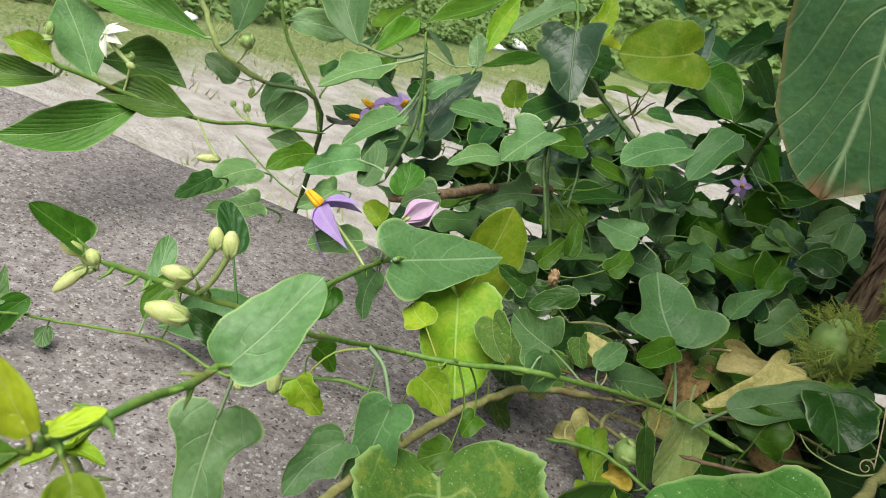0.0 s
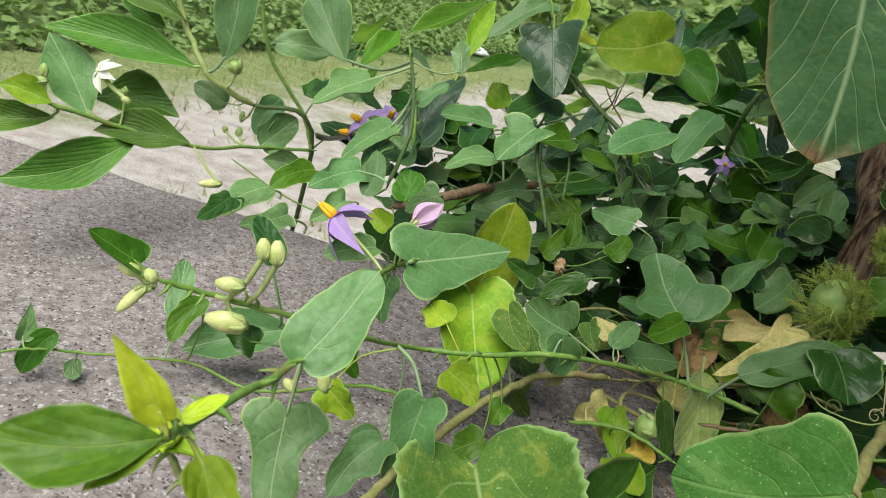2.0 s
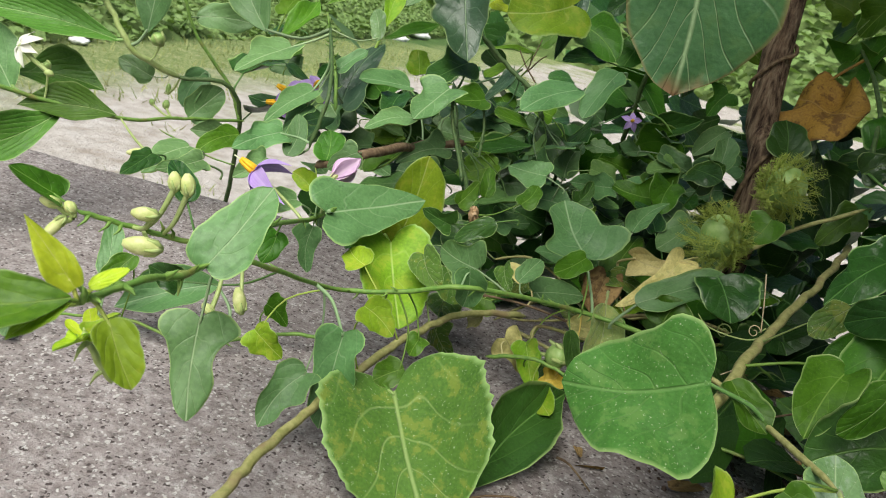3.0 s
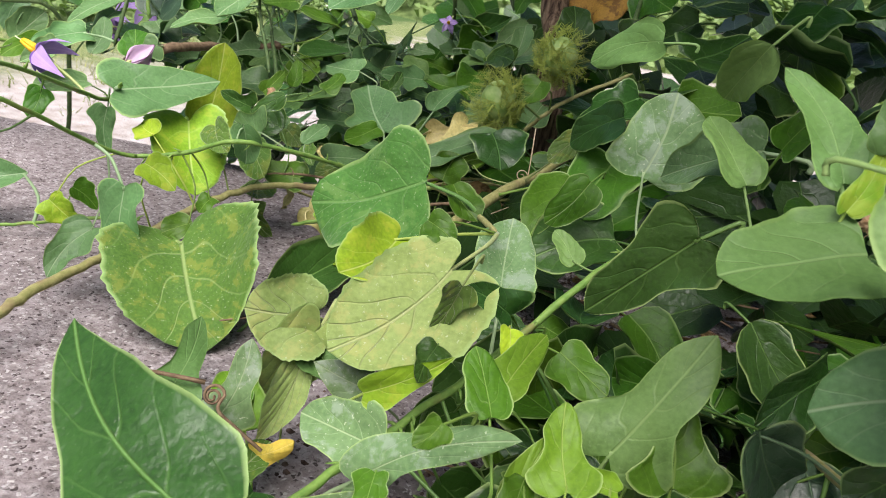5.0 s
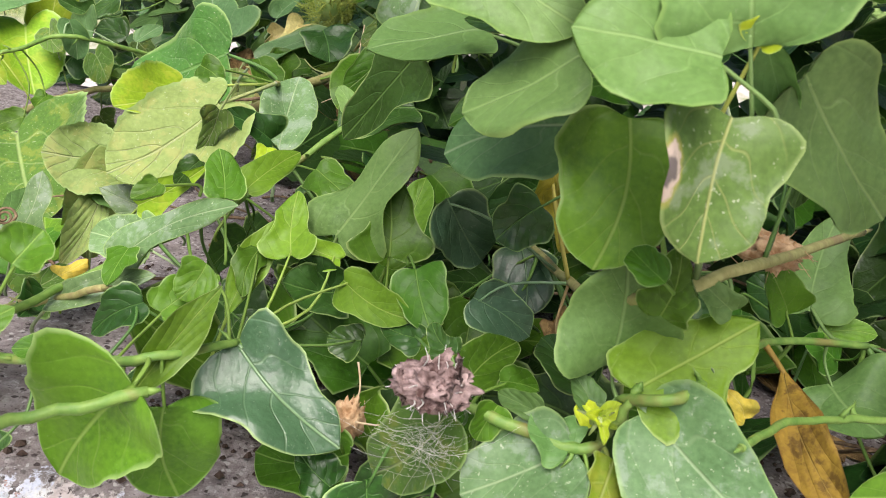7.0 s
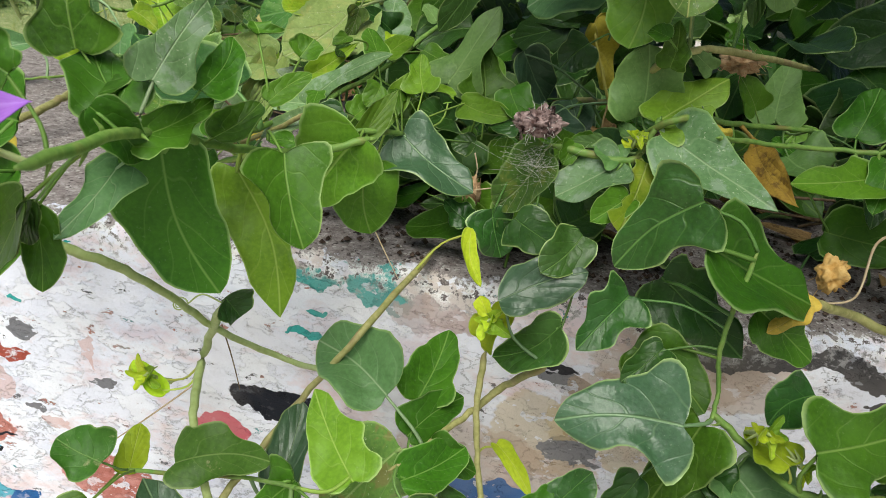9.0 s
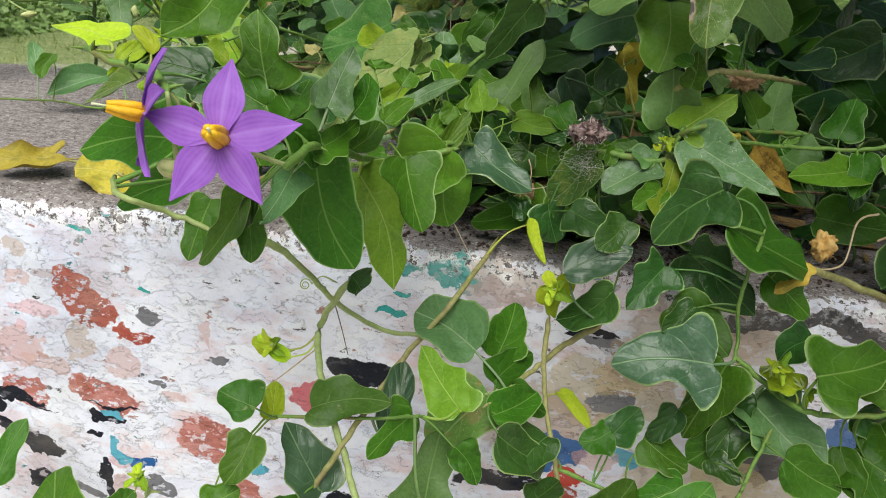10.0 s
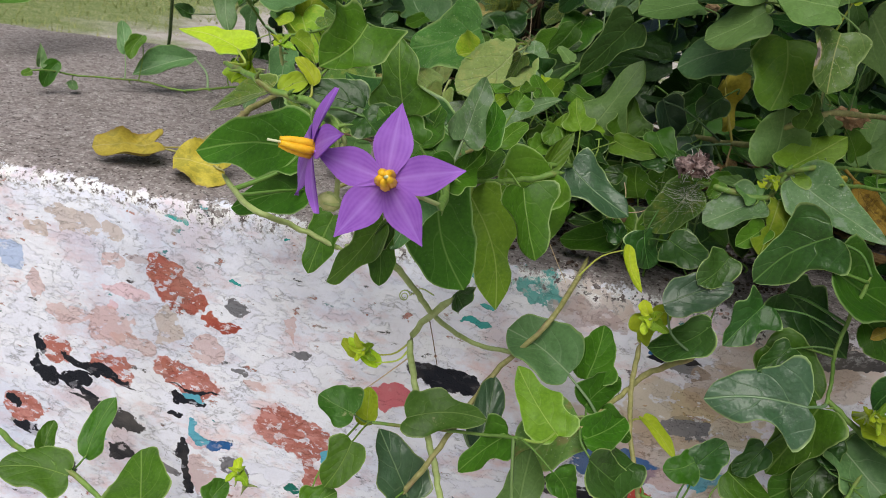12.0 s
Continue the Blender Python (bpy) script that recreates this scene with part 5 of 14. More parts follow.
B.leaf("rnd", -9, 483, 171, -33, 461, 166, 19, 0.00, -0.60, 0.80, "d", cup=0.21)
B.leaf("rnd", -31, 493, 190, 1, 476, 173, 33, -0.20, -0.80, 0.60, "g", cup=0.38)
B.leaf("lan", -64, 504, 162, -90, 472, 161, 9, 0.00, -0.50, 0.80, "n", cup=0.36)
B.leaf("obl", -77, 494, 147, -87, 465, 138, 14, 0.00, -0.60, 0.80, "n", cup=0.08)
B.leaf("obl", -64, 517, 167, -56, 525, 182, 13, 0.00, -0.70, 0.70, "n", cup=0.10)
B.leaf("ov", -111, 520, 191, -90, 504, 186, 13, 0.00, -0.70, 0.70, "l", cup=0.13)
B.leaf("lan", -39, 513, 223, -36, 460, 166, 15, 0.50, -0.80, 0.20, "e", cup=0.39)
B.leaf("rnd", -30, 390, 123, -47, 363, 128, 20, 0.00, -0.60, 0.80, "g", cup=0.20)
B.leaf("ov", -227, 406, 149, -231, 446, 169, 15, 0.10, -0.70, 0.70, "n", cup=0.27)
B.leaf("ov", -137, 394, 117, -167, 411, 133, 20, 0.00, -0.80, 0.60, "g", cup=0.16)
B.leaf("ov", -27, 448, 126, -44, 444, 131, 18, 0.10, -0.70, 0.70, "n", cup=0.23)
B.leaf("ov", -58, 535, 209, -53, 567, 231, 22, 0.00, -0.80, 0.60, "c", cup=0.19)
B.leaf("ov", -149, 319, 109, -147, 293, 96, 15, 0.10, -0.60, 0.80, "c", cup=0.17)
B.stem([(-86, 431, 168), (-63, 433, 152), (-41, 426, 141), (-28, 415, 128)], 1.7, 2.1, "dark", 3)
B.stem([(-120, 446, 213), (-105, 424, 199), (-98, 412, 190)], 1.2, 0.9, "green", 0)
B.stem([(-171, 364, 161), (-159, 355, 142), (-148, 347, 124), (-143, 343, 107)], 1.0, 1.5, "green", 22)
B.stem([(-45, 449, 145), (-60, 469, 153), (-70, 480, 162)], 0.8, 0.5, "brown", 0)
B.stem([(-58, 468, 149), (-55, 484, 158), (-53, 497, 162)], 0.7, 0.5, "brown", 0)
B.stem([(-58, 469, 152), (-61, 494, 163), (-62, 508, 172)], 0.6, 0.4, "brown", 0)
B.stem([(-73, 356, 133), (-68, 352, 118), (-57, 340, 105), (-47, 328, 93)], 1.1, 1.4, "dark", 5)
B.stem([(-59, 381, 128), (-55, 378, 116), (-50, 364, 102)], 0.9, 1.2, "dark", 3)
B.leaf("tri", -173, 389, 90, -173, 354, 86, 31, 0.3, -0.1, 0.9, "d", fine=False)
B.leaf("obl", -257, 426, 67, -216, 414, 81, 36, -0.3, 0.1, 0.9, "d", fine=False)
B.leaf("ov", -134, 479, 89, -170, 465, 68, 31, -0.3, -0.5, 0.8, "g", fine=False)
rng = random.Random(19)
for k in range(110):
    x, y = rng.uniform(-210, 150), rng.uniform(385, 500)
    z = 40 + 0.3 * (y - 385) + rng.uniform(0, 62)
    a, long = rng.uniform(0, 6.28), rng.uniform(19, 33)
    out = Vector((math.cos(a), math.sin(a) * 0.7 - 0.35, rng.uniform(-0.5, 0.25))).normalized() * long
    B.leaf(rng.choice(("ov", "ov", "tri", "rnd")), x, y, z, x + out.x, y + out.y, z + out.z, long * rng.uniform(0.7, 0.95), rng.gauss(0, 0.25), -0.6, 0.75, rng.choice("ccccgbne"))

# ---- ledge vine ----
V = Plant("ledge_vine", (-60, 190, 0), "thorny nightshade vine with purple flowers sprawling over the wall top", "vine", 13)
V.stem([(-80, 74, 115), (-71, 91, 108), (-59, 108, 102), (-51, 132, 91), (-55, 196, 61), (-29, 208, 65), (3, 213, 77), (45, 279, 58), (79, 277, 59)], 0.86, 1.5, "green", 22)
V.stem([(-21, 15, 129), (-23, 34, 127), (-31, 63, 118), (-52, 127, 107), (-87, 228, 76), (-73, 221, 87)], 0.82, 1.3, "green", 26)
V.stem([(-70, 238, 12), (-92, 233, 9), (-111, 207, 8), (-128, 195, 6), (-155, 189, 9), (-172, 173, 11), (-189, 154, 13), (-196, 140, 17), (-202, 126, 18)], 1.2, 0.62, "green", 4)
V.stem([(-249, 313, 66), (-159, 235, 87), (-116, 199, 99)], 0.62, 0.39, "green", 0)
V.leaf("tri", -77, 221, 84, -48, 270, 88, 39, 0.5, -0.4, 0.8, "c")
V.leaf("rnd", -29, 63, 119, -24, 79, 139, 16, 0.2, -0.8, 0.6, "c")
V.leaf("dia", -21, 15, 132, -31, 13, 143, 6, 0.6, -0.7, 0.3, "l")
V.leaf("lan", -19, 12, 132, -36, -3, 132, 11, 0.5, -0.5, 0.7, "n")
V.leaf("lan", -19, 12, 131, -23, 3, 126, 4, 0.5, -0.6, 0.7, "y")
V.leaf("obl", -17, 19, 126, -8, 16, 117, 8, 0.5, -0.5, 0.7, "y")
V.leaf("obl", -20, 17, 132, -17, 23, 135, 3, 0.3, -0.6, 0.8, "l")
V.leaf("ov", -36, 74, 99, -27, 61, 77, 19, 0.3, -0.7, 0.6, "c")
V.leaf("ov", -38, 178, 53, -39, 173, 6, 23, 0.1, -1.0, 0.1, "c")
V.leaf("ov", -48, 172, 32, -55, 150, 14, 19, 0.3, -0.7, 0.7, "c")
V.leaf("ov", -84, 186, 33, -70, 190, 21, 16, 0.5, -0.9, 0.2, "y")
V.leaf("lan", -128, 222, 28, -162, 186, 16, 25, 0.4, -0.6, 0.7, "c")
V.leaf("obl", -168, 187, 28, -179, 201, 51, 12, 0.4, -0.7, 0.6, "c")
V.leaf("ov", -85, 74, 117, -93, 64, 125, 11, 0.7, -0.1, 0.7, "g")
V.leaf("obl", -154, 188, 44, -154, 170, 28, 12, 0.3, -0.6, 0.7, "g")
V.leaf("dia", -203, 137, 19, -205, 142, 35, 8, 0.8, -0.6, 0.2, "c")
V.leaf("obl", -195, 147, 23, -199, 134, 6, 12, 0.6, -0.7, 0.4, "g")
V.leaf("obl", -201, 126, 18, -205, 120, 16, 6, 0.6, -0.5, 0.6, "g")
V.leaf("obl", -191, 154, 9, -184, 148, 4, 8, 0.3, -0.3, 0.9, "c")
V.leaf("obl", -62, 281, 56, -57, 290, 109, 30, 0.4, -0.9, 0.1, "y")
V.leaf("ov", -3, 236, 77, -29, 251, 77, 24, -0.5, -0.8, 0.5, "c")
V.leaf("rnd", -1, 212, 85, -1, 218, 64, 15, 0.3, -0.9, -0.2, "c")
V.leaf("obl", 15, 247, 74, 20, 264, 83, 11, 0.1, -0.5, 0.9, "c")
V.leaf("rnd", 21, 264, 65, 44, 287, 65, 17, 0.4, -0.4, 0.8, "c")
V.leaf("tri", 37, 313, 75, 12, 347, 92, 43, -0.0, -0.5, 0.9, "c")
V.leaf("rnd", 51, 337, 65, 58, 364, 86, 21, -0.1, -0.6, 0.8, "g")
V.leaf("rnd", 38, 296, 81, 26, 277, 73, 14, 0.3, -0.5, 0.8, "g")
V.leaf("rnd", 84, 389, 96, 70, 363, 80, 22, 0.2, -0.6, 0.8, "c")
V.leaf("dia", 54, 354, 87, 69, 381, 107, 13, 0.1, -0.6, 0.8, "c")
V.leaf("rnd", -67, 162, 92, -67, 154, 81, 11, 0.6, -0.7, 0.5, "g")
V.leaf("ov", -85, 130, 73, -94, 124, 79, 12, 0.7, -0.5, 0.5, "d")
V.leaf("ov", -100, 222, 27, -92, 231, 14, 15, 0.9, -0.2, 0.4, "g")
V.leaf("rnd", -16, 216, 44, -16, 205, 39, 11, 0.3, -0.4, 0.9, "g")
V.leaf("obl", -15, 198, 36, -24, 187, 31, 14, 0.3, -0.6, 0.8, "g")
V.leaf("obl", 43, 270, 50, 54, 268, 25, 9, 0.3, -0.9, 0.2, "d")
V.leaf("ov", 23, 276, 33, 35, 266, 13, 16, 0.2, -0.8, 0.5, "y")
V.leaf("ov", 44, 271, 25, 37, 267, 14, 16, -0.4, -0.7, 0.6, "o")
V.leaf("ov", 42, 90, 16, 31, 134, 30, 18, 0.4, -0.2, 0.9, "b")
V.leaf("rnd", 79, 78, 25, 64, 96, 33, 20, 0.1, -0.4, 0.9, "n")
V.leaf("rnd", 125, 60, 47, 99, 69, 44, 20, -0.3, -0.7, 0.7, "s")
V.leaf("dia", 117, 66, 58, 139, 65, 76, 11, -0.1, -1.0, 0.1, "y")
V.leaf("rnd", 153, 47, 74, 144, 62, 82, 12, 0.2, -0.3, 0.9, "g")
V.leaf("rnd", 153, 63, 72, 161, 88, 81, 12, 0.3, -0.4, 0.9, "n")
V.leaf("ov", 182, 61, 64, 199, 71, 99, 27, -0.3, -0.9, 0.4, "b")
V.leaf("obl", 194, 89, 45, 200, 110, 73, 16, 0.1, -0.8, 0.6, "n")
V.leaf("ov", 125, 39, 51, 161, 36, 77, 14, -0.3, -0.9, 0.3, "s")
V.leaf("obl", 108, 34, 37, 138, 33, 54, 10, -0.4, -0.7, 0.6, "s")
V.leaf("ov", 153, 12, 55, 162, 25, 62, 12, 0.3, -0.6, 0.7, "n")
V.leaf("lan", 161, 33, 45, 168, 56, 70, 10, 0.1, -0.7, 0.7, "n")
# one folded leaf as two, the sheen of its upper half painted in
V.leaf("obl", 143, 118, 69, 138, 151, 91, 23, 0.0, -0.6, 0.8, "s")
V.leaf("ov", 149, 92, 80, 137, 82, 89, 14, 0.7, -0.7, 0.2, "d")
V.leaf("dia", 110, 0, 62, 48, 38, 74, 37, 0.1, -0.6, 0.8, "d", cup=0.1)
V.leaf("obl", 150, 86, 79, 151, 76, 74, 7, 0.1, -0.5, 0.9, "l")
V.leaf("ov", 131, 36, 58, 133, 22, 54, 9, 0.1, -0.2, 1.0, "g")
V.leaf("obl", 142, -24, 80, 145, -19, 86, 12, 0.3, -0.8, 0.6, "g")
V.leaf("ov", 133, 74, 74, 132, 60, 69, 10, 0.4, -0.3, 0.9, "d")
V.leaf("ov", 92, 95, 50, 109, 85, 47, 17, -0.1, -0.5, 0.9, "b")
V.leaf("ov", 134, -40, 88, 131, -37, 91, 14, 0.5, -0.5, 0.7, "g")


# ---- ledge creeper ----
C = Plant("ledge_creeper", (180, 60, 0), "mat of ivy-shaped nightshade leaves creeping along the wall top", "vine", 14)
C.stem([(101, -13, 40), (105, 11, 40), (112, 37, 42), (125, 64, 48), (145, 96, 61), (170, 132, 85), (182, 150, 92)], 1.5, 1.4, "green", 22)
C.stem([(50, 38, 8), (70, 37, 20), (96, 40, 30), (130, 26, 50)], 1.4, 1.2, "tan", 6)
C.stem([(98, 12, 29), (135, 2, 42), (159, -5, 53), (172, 14, 50)], 1.7, 1.2, "green", 6)
C.stem([(240, 110, 57), (257, 38, 71), (269, -1, 96), (344, 103, 86)], 1.7, 1.5, "tan", 0)
C.stem([(261, -1, 67), (273, -7, 75), (304, 45, 66), (337, 61, 65)], 1.5, 1.2, "green", 4)
C.stem([(229, -2, 58), (254, -8, 57), (261, -5, 62), (264, -4, 72)], 1.7, 1.2, "green", 4)
C.leaf("ov", 192, 94, 115, 170, 110, 81, 26, -0.5, -0.9, -0.1, "d")
C.leaf("rnd", 161, 199, 100, 148, 187, 82, 17, 0.3, -0.9, 0.4, "g")
C.leaf("rnd", 163, 145, 82, 153, 156, 89, 9, -0.1, -0.6, 0.8, "b")
C.leaf("rnd", 167, 217, 126, 144, 237, 107, 21, -0.7, -0.7, 0.2, "d")
C.leaf("rnd", 177, 156, 115, 181, 159, 145, 34, -0.2, -1.0, 0.2, "s")
C.leaf("ov", 204, 115, 138, 179, 147, 119, 20, -0.8, -0.5, 0.3, "s")
C.leaf("ov", 212, 67, 141, 198, 92, 162, 14, -0.1, -0.7, 0.7, "b")
C.leaf("rnd", 216, 58, 150, 215, 62, 163, 13, -0.3, -0.9, 0.2, "b")
C.leaf("obl", 195, 101, 165, 189, 115, 148, 13, -0.5, -0.7, -0.5, "b")
C.leaf("rnd", 173, 190, 159, 149, 209, 145, 17, -0.6, -0.8, 0.1, "b")
C.leaf("rnd", 200, 101, 130, 188, 119, 144, 13, 0.0, -0.6, 0.8, "b")
C.leaf("rnd", 205, 99, 141, 211, 87, 155, 10, -0.7, -0.7, -0.3, "g")
C.leaf("rnd", 216, 51, 131, 189, 42, 121, 28, -0.13, -0.53, 0.84, "b", cup=0.1)
C.leaf("rnd", 258, -16, 139, 234, -17, 139, 26, 0.0, -0.7, 0.7, "b", cup=0.1)
C.leaf("rnd", 238, 9, 133, 217, 12, 117, 25, -0.4, -0.65, 0.65, "b", cup=0.1)
C.leaf("rnd", 240, 27, 116, 212, 38, 101, 27, -0.3, -0.8, 0.5, "c", cup=0.1)
C.leaf("rnd", 250, 10, 123, 249, -3, 95, 29, -0.1, -0.95, 0.35, "n", cup=0.05)
C.leaf("rnd", 263, -11, 141, 256, -9, 160, 30, -0.3, -1.0, -0.0, "b")
C.leaf("ov", 264, -11, 142, 267, -12, 152, 7, -0.4, -0.9, 0.1, "l")
C.leaf("rnd", 263, -13, 130, 263, -24, 108, 25, 0.3, -0.85, 0.43, "x", cup=0.35)
C.leaf("rnd", 275, -4, 138, 303, 5, 114, 27, 0.25, -0.9, 0.3, "b", cup=0.1)
C.leaf("obl", 266, -8, 142, 276, -1, 128, 8, -0.1, -0.9, -0.5, "b")
C.leaf("rnd", 207, 21, 151, 237, 8, 139, 24, -0.3, -0.85, 0.45, "b", cup=0.1)
C.leaf("rnd", 247, -4, 151, 232, 8, 150, 21, -0.4, -0.6, 0.7, "b", cup=0.1)
C.leaf("ov", 230, 26, 138, 212, 39, 133, 8, -0.6, -0.7, 0.3, "d")
C.leaf("rnd", 294, 33, 128, 299, 45, 104, 9, -0.1, -0.9, -0.5, "d")
C.leaf("ov", 163, -18, 55, 146, -16, 27, 37, -0.2, -1.0, 0.1, "n")
C.leaf("lan", 156, -8, 43, 170, 8, 68, 10, 0.3, -0.9, 0.4, "n")
C.leaf("rnd", 163, -5, 41, 165, 0, 13, 29, 0.5, -0.9, -0.1, "n")
C.leaf("ov", 172, 14, 50, 203, 4, 34, 30, 0.2, -0.7, 0.7, "e")
C.leaf("rnd", 203, 18, 22, 175, 28, 7, 20, -0.5, -0.6, 0.6, "g")
C.leaf("rnd", 227, -3, 56, 210, 1, 30, 22, -0.5, -0.8, 0.2, "p")
C.leaf("rnd", 211, 0, 30, 217, -3, 12, 20, 0.5, -0.8, 0.3, "d")
C.leaf("rnd", 254, -8, 57, 233, -12, 42, 23, -0.3, -0.7, 0.7, "s")
C.leaf("obl", 262, -10, 58, 254, -32, 38, 24, 0.1, -0.7, 0.7, "y", cup=0.1, eaten=(1, 0.44, 0.34, 0.72))
C.leaf("ov", 263, -4, 71, 286, 6, 88, 26, -0.2, -0.7, 0.7, "n")
C.leaf("dia", 266, -6, 68, 300, -36, 54, 26, -0.3, -0.7, 0.7, "s")
C.leaf("rnd", 259, 5, 71, 256, 4, 96, 28, 0.2, -1.0, -0.0, "b")
C.leaf("ov", 253, -9, 57, 244, -4, 60, 13, -0.0, -0.6, 0.8, "b")
C.leaf("obl", 258, -5, 62, 254, 0, 64, 6, -0.4, -0.6, 0.7, "l")
C.leaf("obl", 258, -5, 62, 262, -3, 67, 5, -0.2, -0.8, 0.5, "l")
C.leaf("rnd", 237, 15, 55, 246, 8, 59, 8, -0.6, -0.4, 0.6, "g")
C.leaf("obl", 227, -10, 38, 227, -17, 24, 8, -0.1, -0.9, 0.4, "d")
C.leaf("rnd", 191, 39, 61, 212, 25, 61, 13, -0.5, -0.7, 0.5, "n")
C.leaf("rnd", 210, 38, 69, 218, 23, 60, 16, -0.2, -0.6, 0.8, "g")
C.leaf("rnd", 186, 51, 49, 177, 46, 61, 15, 0.5, -0.9, 0.0, "d")
C.leaf("rnd", 226, 56, 56, 245, 59, 46, 17, 0.4, -0.8, 0.4, "e")
C.leaf("rnd", 238, 99, 58, 243, 77, 43, 23, -0.1, -0.6, 0.8, "e")
C.leaf("rnd", 213, 62, 82, 226, 75, 60, 21, 0.6, -0.8, -0.1, "e")
C.leaf("ov", 240, 61, 97, 250, 76, 68, 20, 0.5, -0.8, -0.2, "o")
C.leaf("tri", 330, 86, 62, 338, 110, 88, 27, -0.2, -0.7, 0.7, "b")
C.leaf("rnd", 313, 59, 70, 302, 53, 84, 14, 0.4, -0.9, -0.0, "n")
C.leaf("lan", 308, 38, 63, 314, -9, 52, 12, -0.6, -0.3, 0.8, "q")
C.leaf("rnd", 328, 54, 54, 336, 35, 53, 32, -0.5, -0.3, 0.9, "b")
C.leaf("rnd", 45, 75, 10, 31, 88, 20, 28, 0.4, -0.3, 0.9, "g")
C.leaf("rnd", 88, 16, 20, 75, 37, 31, 25, 0.4, -0.2, 0.9, "g")
C.leaf("ov", 153, -69, 60, 164, -80, 37, 26, 0.5, -0.6, 0.6, "g")
C.leaf("rnd", 72, 67, 23, 72, 92, 31, 16, 0.2, -0.3, 0.9, "g")
C.leaf("ov", 127, -12, 24, 109, -6, 24, 10, -0.2, -0.7, 0.7, "d")
C.leaf("obl", 161, 19, 67, 157, 13, 59, 11, 0.2, -0.8, 0.5, "n")
C.leaf("rnd", 257, -20, 48, 245, -30, 41, 12, 0.1, -0.7, 0.7, "g")
C.leaf("ov", 202, 4, 22, 192, 6, 29, 13, 0.3, -0.7, 0.7, "d")
C.leaf("ov", 225, 7, 64, 218, 15, 67, 9, -0.4, -0.6, 0.7, "d")
C.leaf("obl", 260, -15, 100, 254, -6, 102, 7, -0.6, -0.6, 0.6, "g")
C.leaf("ov", 251, 49, 51, 256, 60, 58, 13, 0.2, -0.6, 0.8, "r")
C.leaf("ov", 174, 45, 62, 169, 63, 74, 16, -0.0, -0.6, 0.8, "n")
C.leaf("dia", 186, 54, 60, 170, 54, 65, 10, 0.2, -0.7, 0.7, "y")
C.leaf("rnd", 188, 53, 50, 175, 39, 57, 18, 0.7, -0.4, 0.6, "d")
C.leaf("ov", 199, 61, 61, 193, 73, 84, 24, 0.3, -0.8, 0.5, "g")
C.leaf("rnd", 199, 35, 46, 189, 36, 44, 11, -0.2, -0.7, 0.7, "d")
C.leaf("ov", 216, 22, 58, 204, 29, 56, 9, -0.5, -0.6, 0.6, "d")
C.leaf("rnd", 229, 21, 48, 240, 39, 53, 14, 0.3, -0.4, 0.9, "g")
C.leaf("ov", 148, 13, 56, 136, 9, 46, 12, 0.0, -0.9, 0.3, "d")
C.leaf("rnd", 132, 4, 44, 123, -1, 44, 8, 0.3, -0.6, 0.8, "g")
C.leaf("rnd", 259, 23, 54, 247, 41, 55, 14, -0.5, -0.4, 0.8, "d")
C.leaf("ov", 263, -7, 90, 262, -11, 105, 12, -0.4, -0.9, -0.3, "g")
C.leaf("rnd", 257, -1, 63, 252, 3, 68, 7, 0.0, -0.7, 0.7, "b")
C.leaf("rnd", 246, -4, 61, 237, 3, 59, 6, -0.6, -0.5, 0.7, "b")
C.leaf("rnd", 237, -3, 60, 234, -6, 52, 9, 0.2, -0.9, 0.3, "g")
C.leaf("ov", 279, 3, 90, 269, 0, 97, 8, 0.3, -0.9, 0.1, "b")
C.leaf("obl", 334, 83, 56, 350, 81, 61, 9, -0.3, -0.8, 0.6, "n")
C.leaf("ov", 289, 2, 67, 284, 4, 72, 6, 0.1, -0.8, 0.5, "o")
C.leaf("rnd", 176, 24, 40, 166, 33, 46, 10, 0.0, -0.5, 0.8, "d")
C.leaf("ov", 96, 50, 29, 97, 36, 28, 14, 0.6, -0.1, 0.8, "d")
C.leaf("ov", 164, 47, 61, 166, 32, 54, 10, 0.3, -0.4, 0.9, "g")
C.leaf("rnd", 165, 93, 73, 180, 84, 69, 16, -0.2, -0.6, 0.8, "g")
C.leaf("ov", 342, 81, 49, 328, 78, 56, 14, 0.4, -0.8, 0.4, "g")
C.leaf("rnd", 278, -1, 73, 270, 1, 74, 11, -0.2, -0.8, 0.5, "d")
C.leaf("rnd", 292, 33, 111, 284, 28, 120, 14, 0.5, -0.9, -0.0, "d")
C.leaf("dia", 211, 56, 137, 215, 61, 153, 7, -0.1, -0.9, 0.3, "y")
C.leaf("obl", 221, 57, 162, 234, 37, 167, 9, -0.8, -0.5, 0.2, "b")
C.leaf("rnd", 235, 16, 137, 224, 31, 127, 11, -0.8, -0.3, 0.5, "g")
# low filler leaves; their dark tones paint the shade beneath the mat
C.leaf("ov", 449, -63, 33, 456, -31, 42, 21, 0.3, -0.3, 0.9, "g", fine=False)
C.leaf("rnd", 391, -62, 42, 412, -34, 45, 29, 0.5, -0.4, 0.8, "g", fine=False)
C.leaf("ov", 394, -45, 65, 417, -50, 44, 20, 0.3, -0.8, 0.5, "d", fine=False)
C.leaf("ov", 452, -35, 49, 420, -19, 49, 24, -0.2, -0.4, 0.9, "d", fine=False)
C.leaf("obl", 402, -22, 20, 424, 0, 17, 20, 0.1, 0.1, 1.0, "g", fine=False)
C.leaf("obl", 401, -18, 58, 422, -10, 38, 19, -0.0, 0.9, 0.3, "g", fine=False)
C.leaf("ov", 474, -13, 6, 509, 13, 8, 38, 0.5, -0.7, 0.6, "d", fine=False)
C.leaf("ov", 390, -9, 39, 376, -40, 46, 30, 0.5, -0.0, 0.9, "d", fine=False)
